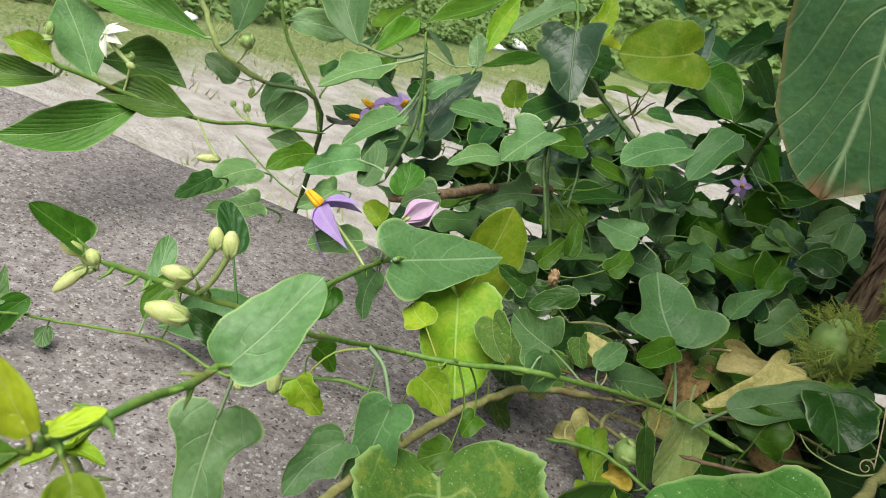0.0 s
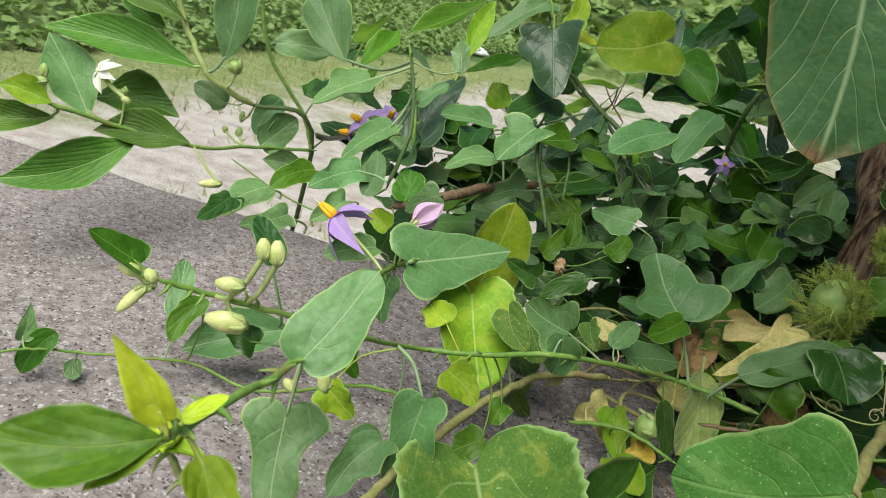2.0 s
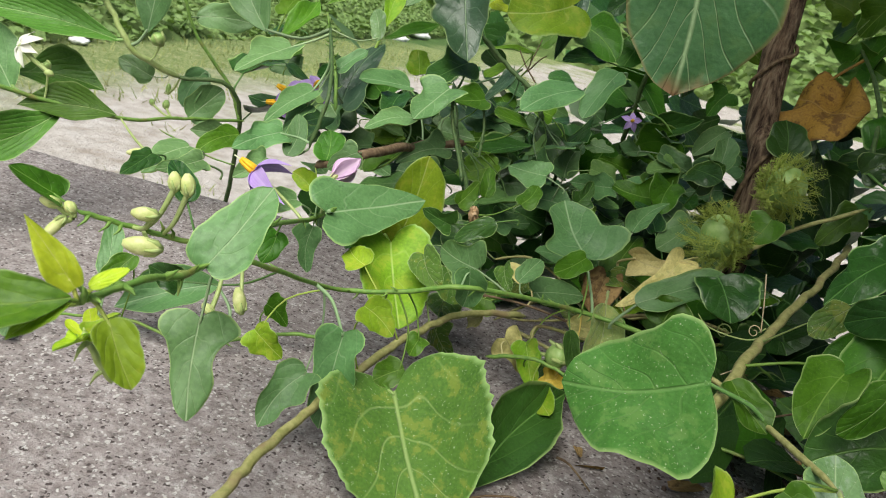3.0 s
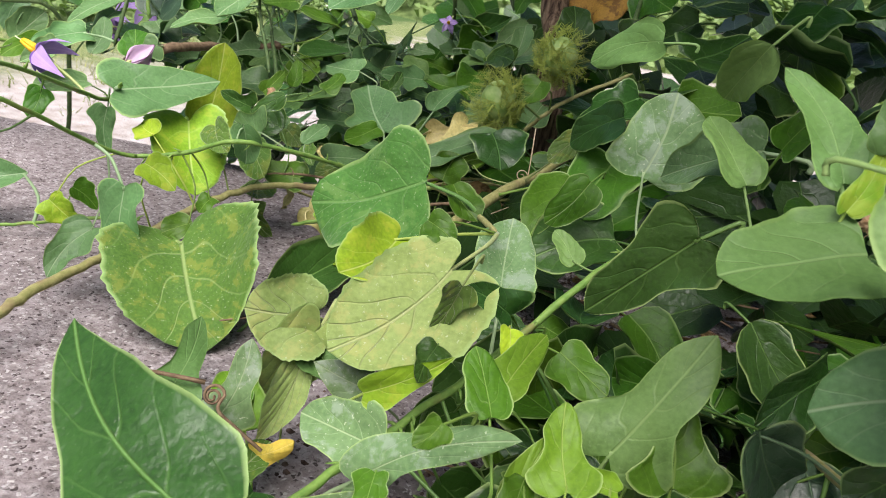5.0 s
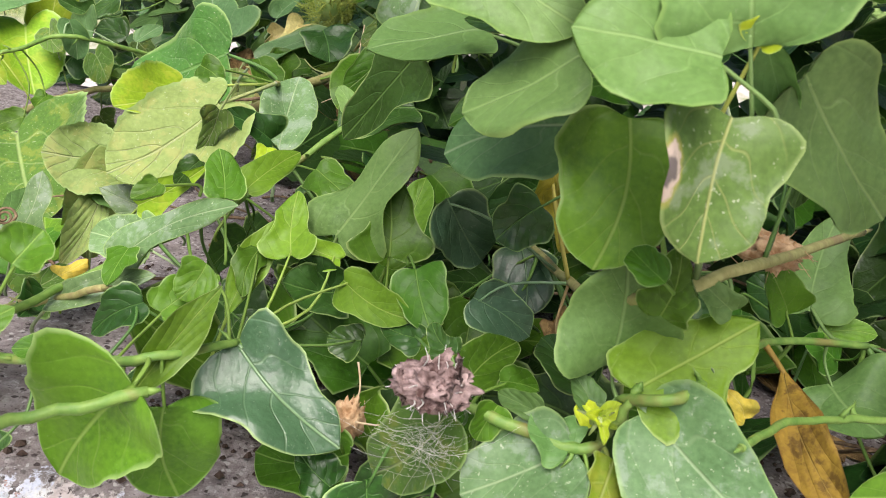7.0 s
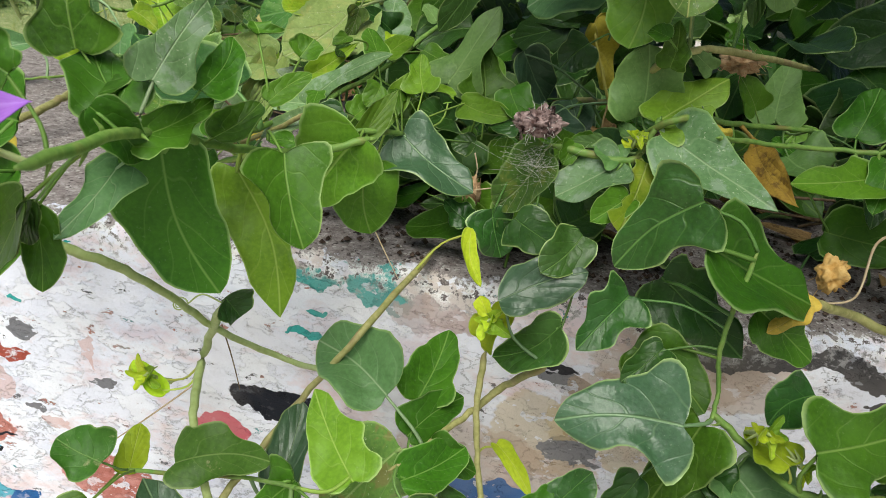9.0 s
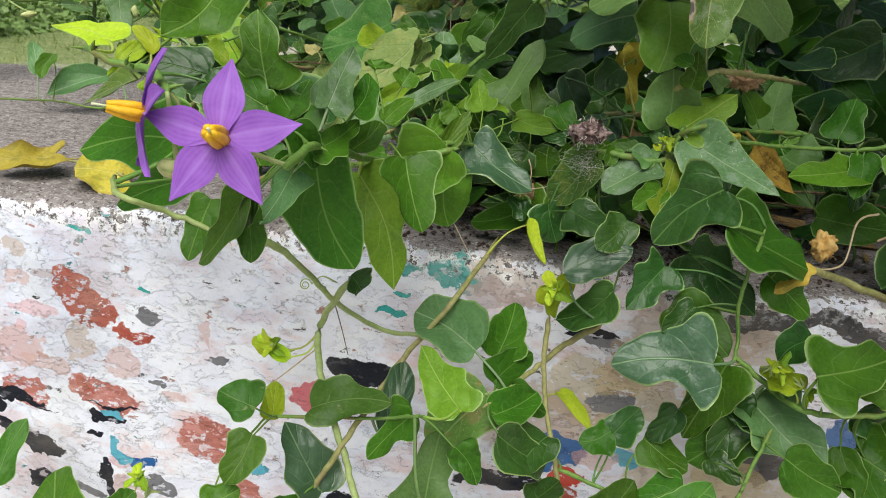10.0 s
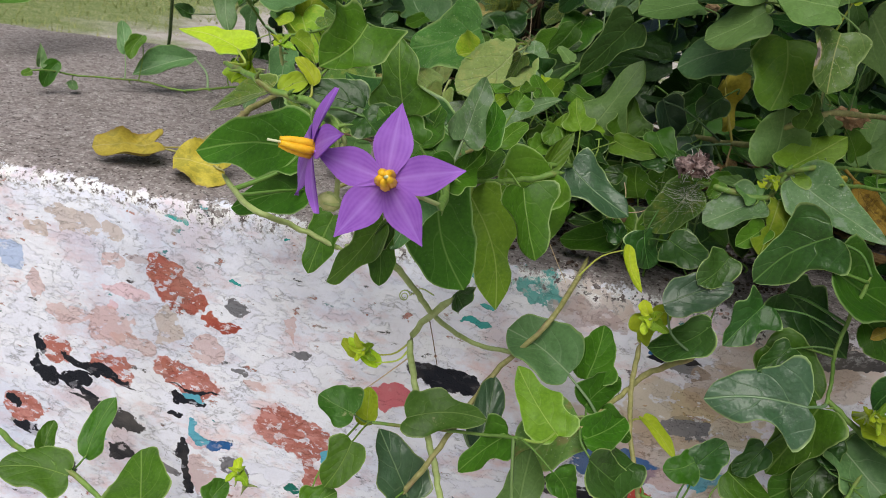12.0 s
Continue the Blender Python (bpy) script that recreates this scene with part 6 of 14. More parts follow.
C.leaf("tri", 467, 7, 20, 430, 26, 33, 31, -0.2, -0.7, 0.7, "d", fine=False)
C.leaf("tri", 458, 8, 32, 483, -18, 16, 30, 0.2, -0.3, 0.9, "d", fine=False)
C.leaf("ov", 225, 15, 20, 231, 46, 35, 31, 0.1, -0.4, 0.9, "g", fine=False)
C.leaf("obl", 238, 17, 22, 253, 46, 23, 23, 0.4, -0.2, 0.9, "d", fine=False)
C.leaf("ov", 514, 18, 8, 485, 17, 18, 22, 0.3, -0.6, 0.7, "d", fine=False)
C.leaf("ov", 224, 21, 25, 206, 20, 8, 20, -0.4, -0.8, 0.5, "d", fine=False)
C.leaf("ov", 401, 21, 40, 439, 20, 40, 25, -0.0, -0.2, 1.0, "d", fine=False)
C.leaf("obl", 220, 29, 8, 227, 68, 10, 37, -0.2, 0.0, 1.0, "g", fine=False)
C.leaf("obl", 396, 29, 20, 371, 6, 7, 32, 0.1, -0.5, 0.8, "d", fine=False)
C.leaf("obl", 240, 30, 4, 227, 58, 9, 24, -0.4, -0.3, 0.9, "g", fine=False)
C.leaf("obl", 135, 31, 42, 162, 48, 15, 29, 0.8, -0.3, 0.6, "g", fine=False)
C.leaf("ov", 257, 33, 16, 233, 48, 9, 22, -0.5, -0.4, 0.8, "g", fine=False)
C.leaf("ov", 509, 33, 16, 467, 30, 22, 32, 0.2, -0.2, 1.0, "d", fine=False)
C.leaf("ov", 297, 33, 46, 273, 50, 35, 23, -0.6, -0.5, 0.6, "g", fine=False)
C.leaf("ov", 230, 36, 18, 232, 52, 3, 19, 0.8, -0.4, -0.4, "d", fine=False)
C.leaf("ov", 219, 37, 39, 237, 21, 11, 24, 0.1, -0.8, 0.6, "g", fine=False)
C.leaf("ov", 218, 39, 13, 177, 45, 13, 28, -0.1, -0.4, 0.9, "d", fine=False)
C.leaf("rnd", 150, 40, 25, 129, 38, 12, 16, -0.5, -0.3, 0.8, "d", fine=False)
C.leaf("ov", 360, 41, 58, 355, 20, 39, 19, -0.0, -0.7, 0.8, "d", fine=False)
C.leaf("rnd", 480, 42, 46, 484, 23, 24, 20, -0.6, -0.7, 0.5, "g", fine=False)
C.leaf("ov", 173, 43, 36, 145, 59, 18, 32, -0.6, -0.1, 0.8, "g", fine=False)
C.leaf("obl", 196, 45, 19, 208, 26, 20, 20, -0.7, -0.5, 0.5, "g", fine=False)
C.leaf("tri", 247, 46, 3, 226, 59, 15, 19, 0.3, -0.4, 0.9, "g", fine=False)
C.leaf("obl", 179, 48, 18, 160, 55, 11, 19, -0.4, -0.2, 0.9, "g", fine=False)
C.leaf("obl", 158, 49, 17, 157, 73, -6, 25, 0.0, 0.7, 0.7, "d", fine=False)
C.leaf("tri", 151, 51, 40, 185, 53, 25, 27, 0.2, -0.9, 0.4, "d", fine=False)
C.leaf("tri", 213, 51, 8, 237, 67, 9, 21, -0.1, 0.1, 1.0, "d", fine=False)
C.leaf("rnd", 351, 51, 25, 382, 35, 27, 26, -0.4, -0.8, 0.4, "g", fine=False)
C.leaf("ov", 199, 53, 28, 167, 60, 45, 29, 0.2, -0.7, 0.6, "g", fine=False)
C.leaf("obl", 251, 55, 19, 236, 80, 23, 21, 0.2, -0.1, 1.0, "g", fine=False)
C.leaf("ov", 212, 55, 29, 211, 85, 39, 23, -0.3, -0.3, 0.9, "g", fine=False)
C.leaf("ov", 274, 55, 19, 236, 43, 33, 34, 0.4, -0.7, 0.5, "d", fine=False)
C.leaf("rnd", 414, 56, 32, 440, 45, 34, 26, -0.1, -0.0, 1.0, "d", fine=False)
C.leaf("ov", 239, 57, 15, 227, 46, -3, 15, 0.1, -0.9, 0.5, "g", fine=False)
C.leaf("obl", 471, 57, 57, 500, 32, 35, 29, -0.3, -0.8, 0.6, "d", fine=False)
C.leaf("rnd", 308, 58, 50, 303, 90, 54, 28, -0.0, -0.1, 1.0, "g", fine=False)
C.leaf("tri", 224, 59, 0, 245, 32, 0, 29, -0.2, -0.1, 1.0, "d", fine=False)
C.leaf("tri", 504, 59, 14, 483, 60, -9, 21, -0.3, -0.9, 0.2, "d", fine=False)
C.leaf("obl", 363, 60, 38, 379, 90, 10, 30, -0.0, 0.7, 0.7, "d", fine=False)
C.leaf("obl", 488, 62, 22, 506, 31, 2, 35, 0.3, -0.4, 0.9, "d", fine=False)
C.leaf("tri", 375, 63, 19, 369, 98, 37, 24, -0.1, -0.5, 0.9, "d", fine=False)
C.leaf("ov", 443, 65, 17, 431, 45, -3, 29, -0.3, -0.6, 0.8, "d", fine=False)
C.leaf("ov", 229, 66, 17, 249, 88, 13, 27, 0.6, -0.4, 0.7, "g", fine=False)
C.leaf("rnd", 368, 68, 33, 393, 94, 9, 28, 0.5, 0.3, 0.8, "d", fine=False)
C.leaf("ov", 451, 70, 34, 430, 36, 21, 39, -0.5, 0.0, 0.8, "d", fine=False)
C.leaf("rnd", 285, 70, 5, 275, 27, 14, 41, 0.9, -0.1, 0.5, "d", fine=False)
C.leaf("rnd", 143, 71, 26, 155, 98, 15, 24, -0.3, 0.5, 0.8, "g", fine=False)
C.leaf("rnd", 427, 71, 32, 467, 75, 17, 38, 0.3, -0.8, 0.5, "g", fine=False)
C.leaf("tri", 356, 72, 7, 386, 95, 26, 27, -0.5, -0.0, 0.8, "d", fine=False)
C.leaf("tri", 206, 73, 16, 194, 40, 10, 33, 0.0, -0.2, 1.0, "g", fine=False)
C.leaf("rnd", 204, 74, 24, 199, 99, 28, 20, -0.7, -0.2, 0.7, "d", fine=False)
C.leaf("tri", 237, 74, 3, 235, 105, 17, 26, -0.2, -0.4, 0.9, "g", fine=False)
C.leaf("rnd", 263, 77, 26, 249, 109, 13, 24, -0.8, -0.1, 0.6, "d", fine=False)
C.leaf("rnd", 305, 77, 25, 279, 88, 20, 27, -0.3, -0.4, 0.9, "g", fine=False)
C.leaf("ov", 457, 77, 49, 419, 56, 48, 28, 0.3, -0.6, 0.7, "g", fine=False)
C.leaf("ov", 162, 78, 28, 164, 108, 19, 19, 0.5, 0.2, 0.9, "d", fine=False)
C.leaf("tri", 415, 79, 71, 419, 100, 45, 22, 0.5, -0.7, -0.5, "g", fine=False)
C.leaf("ov", 308, 80, 13, 352, 91, 16, 41, -0.1, 0.2, 1.0, "d", fine=False)
C.leaf("ov", 408, 80, 52, 409, 44, 28, 28, -0.4, -0.5, 0.8, "d", fine=False)
C.leaf("tri", 173, 82, 34, 159, 71, 19, 22, -0.7, -0.0, 0.7, "g", fine=False)
C.leaf("rnd", 239, 85, 41, 228, 114, 21, 28, 0.3, 0.6, 0.7, "g", fine=False)
C.leaf("ov", 227, 86, 40, 229, 70, 22, 23, 0.2, -0.7, 0.7, "g", fine=False)
C.leaf("ov", 378, 88, 51, 397, 109, 24, 30, 0.6, 0.3, 0.7, "d", fine=False)
C.leaf("obl", 139, 89, 21, 161, 99, -3, 23, 0.7, -0.7, 0.3, "d", fine=False)
C.leaf("obl", 217, 92, 35, 197, 85, 12, 22, -0.4, -0.7, 0.6, "g", fine=False)
C.leaf("obl", 152, 95, 13, 188, 96, 16, 31, -0.1, -0.5, 0.9, "g", fine=False)
C.leaf("ov", 172, 100, 22, 203, 96, 14, 21, 0.1, -0.7, 0.7, "g", fine=False)
C.leaf("ov", 437, 102, 38, 403, 128, 14, 37, -0.7, -0.3, 0.7, "d", fine=False)
C.leaf("ov", 154, 103, 22, 173, 114, 1, 25, 0.4, -0.9, -0.1, "d", fine=False)
C.leaf("rnd", 139, 104, 38, 124, 104, 20, 16, -0.4, -0.9, 0.3, "g", fine=False)
C.leaf("ov", 190, 105, 4, 197, 74, 14, 31, 0.7, 0.4, 0.6, "d", fine=False)
C.leaf("ov", 186, 106, 20, 187, 139, 32, 22, -0.3, -0.3, 0.9, "g", fine=False)
C.leaf("obl", 194, 106, 20, 224, 112, 26, 27, -0.1, -0.6, 0.8, "g", fine=False)
C.leaf("ov", 626, 107, 32, 588, 95, 45, 39, 0.4, -0.7, 0.6, "d", fine=False)
C.leaf("ov", 269, 107, 27, 286, 138, -3, 36, -0.7, 0.7, 0.3, "d", fine=False)
C.leaf("tri", 178, 107, 38, 166, 133, 13, 23, 0.1, 0.7, 0.7, "d", fine=False)
C.leaf("obl", 178, 108, 32, 189, 83, 24, 18, -0.4, -0.4, 0.8, "d", fine=False)
C.leaf("tri", 234, 108, 11, 258, 126, 11, 25, 0.4, -0.5, 0.8, "g", fine=False)
C.leaf("rnd", 318, 108, 49, 317, 80, 28, 24, 0.7, -0.4, 0.6, "g", fine=False)
C.leaf("tri", 161, 109, 14, 164, 142, 9, 22, -0.6, 0.2, 0.8, "d", fine=False)
C.leaf("rnd", 545, 111, 98, 520, 102, 72, 29, -0.7, 0.2, 0.6, "g", fine=False)
C.leaf("tri", 171, 111, 18, 170, 80, -2, 23, 0.0, -0.5, 0.8, "d", fine=False)
C.leaf("ov", 183, 113, 27, 154, 121, 22, 20, -0.3, -0.7, 0.6, "d", fine=False)
C.leaf("tri", 170, 113, 18, 188, 101, 1, 21, 0.6, -0.1, 0.8, "g", fine=False)
C.leaf("ov", 189, 113, 16, 199, 134, 25, 17, -0.0, -0.4, 0.9, "g", fine=False)
C.leaf("tri", 294, 114, 103, 257, 128, 95, 32, -0.4, -0.5, 0.8, "d", fine=False)
C.leaf("tri", 159, 114, 9, 169, 151, 9, 29, 0.3, -0.1, 1.0, "g", fine=False)
C.leaf("ov", 254, 114, 9, 244, 94, 4, 22, -0.4, -0.0, 0.9, "d", fine=False)
C.leaf("tri", 584, 115, 92, 610, 113, 77, 20, 0.4, -0.4, 0.8, "d", fine=False)
C.leaf("obl", 243, 118, 78, 224, 98, 65, 20, 0.5, -0.8, 0.4, "d", fine=False)
C.leaf("ov", 260, 118, 10, 247, 136, 13, 20, -0.6, -0.5, 0.6, "g", fine=False)
C.leaf("ov", 254, 120, 90, 249, 152, 57, 36, 0.7, -0.5, -0.6, "d", fine=False)
C.leaf("ov", 349, 120, 36, 370, 150, 43, 25, -0.5, 0.1, 0.9, "d", fine=False)
C.leaf("ov", 503, 122, 79, 558, 121, 79, 47, -0.0, -0.7, 0.7, "g", fine=False)
C.leaf("rnd", 134, 127, 8, 144, 99, 18, 23, 0.6, 0.4, 0.7, "d", fine=False)
C.leaf("ov", 198, 128, 16, 193, 144, -2, 20, -1.0, -0.2, 0.1, "g", fine=False)
C.leaf("rnd", 176, 129, 13, 147, 139, 23, 27, 0.2, -0.3, 0.9, "g", fine=False)
C.leaf("obl", 169, 130, 18, 155, 117, -5, 22, -0.4, -0.6, 0.6, "d", fine=False)
C.leaf("ov", 358, 131, 36, 370, 170, 8, 31, 0.7, 0.2, 0.6, "d", fine=False)
C.leaf("tri", 235, 131, 23, 214, 152, 23, 18, 0.1, 0.1, 1.0, "d", fine=False)
C.leaf("obl", 347, 134, 24, 358, 163, 6, 25, -0.5, 0.6, 0.6, "g", fine=False)
C.leaf("obl", 207, 135, 48, 188, 158, 38, 21, -0.8, -0.5, 0.3, "g", fine=False)
C.leaf("tri", 178, 135, 18, 151, 135, 8, 20, -0.3, -0.3, 0.9, "g", fine=False)
C.leaf("tri", 129, 135, 19, 150, 163, 17, 29, 0.5, -0.3, 0.8, "d", fine=False)
C.leaf("obl", 217, 136, 23, 213, 164, -2, 30, 0.5, 0.6, 0.6, "d", fine=False)
C.leaf("rnd", 170, 137, 27, 145, 158, 27, 25, -0.0, -0.0, 1.0, "g", fine=False)
C.leaf("obl", 587, 139, 73, 623, 130, 90, 33, -0.5, -0.5, 0.7, "g", fine=False)
C.leaf("obl", 340, 139, 40, 358, 135, 17, 25, 0.7, -0.2, 0.6, "g", fine=False)
C.leaf("obl", 202, 140, 19, 222, 159, 10, 19, 0.3, 0.2, 0.9, "g", fine=False)
C.leaf("ov", 423, 141, 34, 385, 172, 17, 46, -0.7, -0.6, 0.4, "d", fine=False)
C.leaf("rnd", 352, 141, 95, 358, 100, 94, 30, -0.4, -0.1, 0.9, "d", fine=False)
C.leaf("ov", 230, 141, 23, 208, 126, 24, 25, 0.3, -0.4, 0.8, "d", fine=False)
C.leaf("rnd", 264, 142, 52, 283, 120, 47, 23, 0.1, -0.2, 1.0, "d", fine=False)
C.leaf("ov", 411, 147, 24, 374, 133, 18, 30, -0.1, -0.2, 1.0, "d", fine=False)
C.leaf("tri", 158, 147, 40, 173, 163, 14, 29, -0.8, 0.6, -0.1, "g", fine=False)
C.leaf("obl", 170, 147, 16, 152, 162, 16, 17, -0.1, -0.2, 1.0, "g", fine=False)
C.leaf("rnd", 368, 149, 40, 339, 173, 37, 31, -0.6, -0.6, 0.5, "d", fine=False)
C.leaf("tri", 270, 149, 41, 246, 145, 20, 21, -0.4, -0.7, 0.6, "g", fine=False)
C.leaf("obl", 174, 150, 20, 167, 122, 17, 21, -0.4, -0.0, 0.9, "d", fine=False)
C.leaf("obl", 326, 151, 90, 350, 176, 65, 27, 0.8, -0.3, 0.5, "d", fine=False)
C.leaf("tri", 355, 151, 30, 378, 124, 10, 37, 0.0, -0.6, 0.8, "g", fine=False)
C.leaf("ov", 231, 152, 39, 245, 134, 29, 18, 0.6, 0.0, 0.8, "d", fine=False)
C.leaf("ov", 196, 152, 34, 213, 184, 33, 34, 0.4, -0.2, 0.9, "d", fine=False)
C.leaf("ov", 225, 153, 35, 227, 176, 19, 23, -0.6, 0.5, 0.6, "d", fine=False)
C.leaf("ov", 380, 155, 44, 361, 120, 52, 31, -0.2, 0.3, 0.9, "d", fine=False)
C.leaf("obl", 306, 155, 38, 327, 132, 11, 37, -0.1, -0.8, 0.6, "d", fine=False)
C.leaf("tri", 481, 156, 73, 446, 173, 51, 28, -0.6, -0.8, 0.3, "d", fine=False)
C.leaf("ov", 250, 156, 35, 247, 133, 18, 19, -0.2, -0.6, 0.8, "d", fine=False)
C.leaf("ov", 219, 156, 27, 220, 178, 31, 20, 0.1, -0.2, 1.0, "d", fine=False)
C.leaf("tri", 143, 157, 13, 167, 146, 22, 26, -0.4, -0.0, 0.9, "g", fine=False)
C.leaf("tri", 274, 158, 14, 312, 170, -1, 30, 0.4, -0.3, 0.8, "d", fine=False)
C.leaf("tri", 189, 159, 13, 197, 136, 11, 17, -0.3, -0.2, 0.9, "d", fine=False)
C.leaf("ov", 226, 161, 30, 200, 137, 45, 31, 0.3, 0.3, 0.9, "d", fine=False)
C.leaf("obl", 220, 163, 31, 190, 168, 12, 30, -0.5, -0.6, 0.6, "g", fine=False)
C.leaf("rnd", 555, 164, 26, 555, 125, 41, 34, -0.6, 0.3, 0.7, "d", fine=False)
C.leaf("rnd", 289, 165, 55, 270, 133, 64, 30, -0.1, 0.3, 0.9, "d", fine=False)
C.leaf("ov", 328, 167, 75, 351, 200, 64, 25, 0.3, 0.1, 1.0, "d", fine=False)
C.leaf("tri", 159, 167, 25, 132, 154, 8, 28, 0.1, -0.8, 0.5, "g", fine=False)
C.leaf("obl", 230, 168, 70, 254, 157, 45, 23, 0.1, -0.9, 0.5, "d", fine=False)
C.leaf("rnd", 252, 169, 41, 241, 194, 53, 27, -0.2, -0.5, 0.9, "d", fine=False)
C.leaf("ov", 318, 170, 92, 286, 186, 97, 23, 0.4, 0.5, 0.8, "g", fine=False)
C.leaf("ov", 240, 171, 22, 208, 188, 42, 33, 0.2, -0.5, 0.8, "g", fine=False)
C.leaf("rnd", 196, 173, 21, 218, 194, 1, 32, 0.7, -0.1, 0.7, "d", fine=False)
C.leaf("rnd", 175, 174, 9, 206, 164, 4, 27, -0.1, -0.6, 0.8, "d", fine=False)
C.leaf("ov", 489, 175, 47, 525, 204, 21, 34, -0.4, 0.8, 0.4, "g", fine=False)
C.leaf("obl", 150, 175, 32, 125, 167, 13, 22, -0.1, -0.8, 0.5, "d", fine=False)
C.leaf("obl", 453, 177, 95, 437, 204, 87, 30, -0.5, -0.0, 0.9, "g", fine=False)
C.leaf("obl", 277, 177, 22, 233, 190, 34, 29, 0.0, -0.6, 0.8, "d", fine=False)
C.leaf("ov", 283, 179, 19, 305, 158, -1, 34, 0.3, -0.5, 0.8, "d", fine=False)
C.leaf("obl", 424, 180, 27, 451, 183, 12, 27, 0.5, 0.0, 0.9, "d", fine=False)
C.leaf("obl", 508, 180, 62, 535, 194, 53, 24, 0.5, -0.5, 0.7, "d", fine=False)
C.leaf("obl", 539, 181, 47, 550, 209, 29, 22, 0.5, 0.3, 0.8, "g", fine=False)
C.leaf("tri", 234, 181, 37, 266, 166, 17, 27, -0.1, -0.8, 0.5, "g", fine=False)
C.leaf("obl", 244, 181, 4, 265, 164, 10, 17, -0.6, -0.6, 0.6, "d", fine=False)
C.leaf("rnd", 325, 182, 4, 371, 195, 10, 41, 0.1, -0.7, 0.7, "d", fine=False)
C.leaf("ov", 195, 183, 11, 190, 212, 26, 28, -0.0, -0.5, 0.9, "d", fine=False)
C.leaf("tri", 235, 183, 42, 219, 191, 26, 16, -0.7, 0.1, 0.7, "d", fine=False)
C.leaf("tri", 325, 184, 12, 371, 197, 9, 32, 0.3, -0.9, 0.4, "g", fine=False)
C.leaf("obl", 233, 184, 37, 205, 189, 7, 32, -0.7, -0.2, 0.7, "d", fine=False)
C.leaf("tri", 149, 184, 12, 135, 168, 23, 16, 0.6, 0.0, 0.8, "d", fine=False)
C.leaf("rnd", 414, 185, 52, 405, 150, 55, 30, 0.5, -0.1, 0.9, "g", fine=False)
C.leaf("obl", 557, 185, 93, 529, 158, 68, 41, -0.3, -0.5, 0.8, "d", fine=False)
C.leaf("ov", 173, 185, 22, 171, 155, 24, 20, 0.3, 0.1, 0.9, "d", fine=False)
C.leaf("obl", 163, 185, 21, 177, 204, 22, 20, 0.3, -0.2, 0.9, "d", fine=False)
C.leaf("ov", 262, 188, 49, 288, 168, 34, 24, -0.2, -0.7, 0.7, "g", fine=False)
C.leaf("tri", 449, 189, 65, 441, 158, 58, 30, 0.7, -0.3, 0.7, "d", fine=False)
C.leaf("ov", 172, 189, 43, 175, 218, 38, 27, 0.2, 0.2, 1.0, "d", fine=False)
C.leaf("tri", 148, 189, 32, 133, 203, 9, 28, -0.7, -0.7, 0.1, "g", fine=False)
C.leaf("obl", 370, 190, 22, 389, 160, 40, 27, -0.8, -0.2, 0.5, "d", fine=False)
C.leaf("obl", 377, 190, 57, 395, 207, 35, 21, 0.0, 0.8, 0.6, "d", fine=False)
C.leaf("ov", 316, 191, 90, 343, 169, 78, 32, 0.1, -0.4, 0.9, "g", fine=False)
C.leaf("obl", 181, 191, 25, 163, 163, 41, 35, 0.8, -0.2, 0.6, "d", fine=False)
C.leaf("obl", 497, 192, 48, 467, 201, 38, 22, -0.4, -0.8, 0.5, "g", fine=False)
C.leaf("obl", 150, 192, 33, 132, 181, 25, 20, 0.0, -0.6, 0.8, "d", fine=False)
C.leaf("tri", 524, 195, 36, 494, 223, 35, 29, -0.5, -0.5, 0.7, "d", fine=False)
C.leaf("ov", 321, 196, 25, 303, 174, 37, 27, 0.4, 0.2, 0.9, "d", fine=False)
C.leaf("obl", 411, 196, 70, 381, 218, 39, 30, -0.8, -0.4, 0.5, "d", fine=False)
C.leaf("ov", 294, 197, 62, 250, 218, 60, 31, -0.0, 0.1, 1.0, "g", fine=False)
C.leaf("ov", 591, 198, 77, 623, 185, 91, 23, -0.5, -0.7, 0.6, "d", fine=False)
C.leaf("obl", 363, 199, 60, 397, 225, 41, 30, 0.2, 0.3, 0.9, "d", fine=False)
C.leaf("ov", 616, 201, 29, 589, 173, -6, 45, -0.4, -0.5, 0.7, "d", fine=False)
C.leaf("tri", 370, 202, 26, 396, 184, 30, 30, -0.1, 0.1, 1.0, "d", fine=False)
C.leaf("obl", 155, 202, 32, 183, 197, 29, 22, 0.1, -0.3, 1.0, "g", fine=False)
C.leaf("ov", 420, 205, 63, 388, 177, 37, 37, -0.3, -0.5, 0.8, "d", fine=False)
C.leaf("obl", 191, 205, 46, 210, 185, 33, 26, 0.0, -0.5, 0.8, "g", fine=False)
C.leaf("rnd", 261, 206, 8, 225, 187, 14, 27, 0.1, 0.1, 1.0, "d", fine=False)
C.leaf("rnd", 425, 207, 110, 387, 226, 89, 42, -0.5, -0.8, 0.2, "d", fine=False)
C.leaf("rnd", 350, 207, 49, 358, 241, 66, 31, -0.2, -0.4, 0.9, "d", fine=False)
C.leaf("rnd", 213, 208, 25, 212, 179, 27, 21, 0.0, 0.1, 1.0, "d", fine=False)
C.leaf("ov", 473, 209, 98, 447, 231, 100, 23, -0.2, -0.3, 0.9, "d", fine=False)


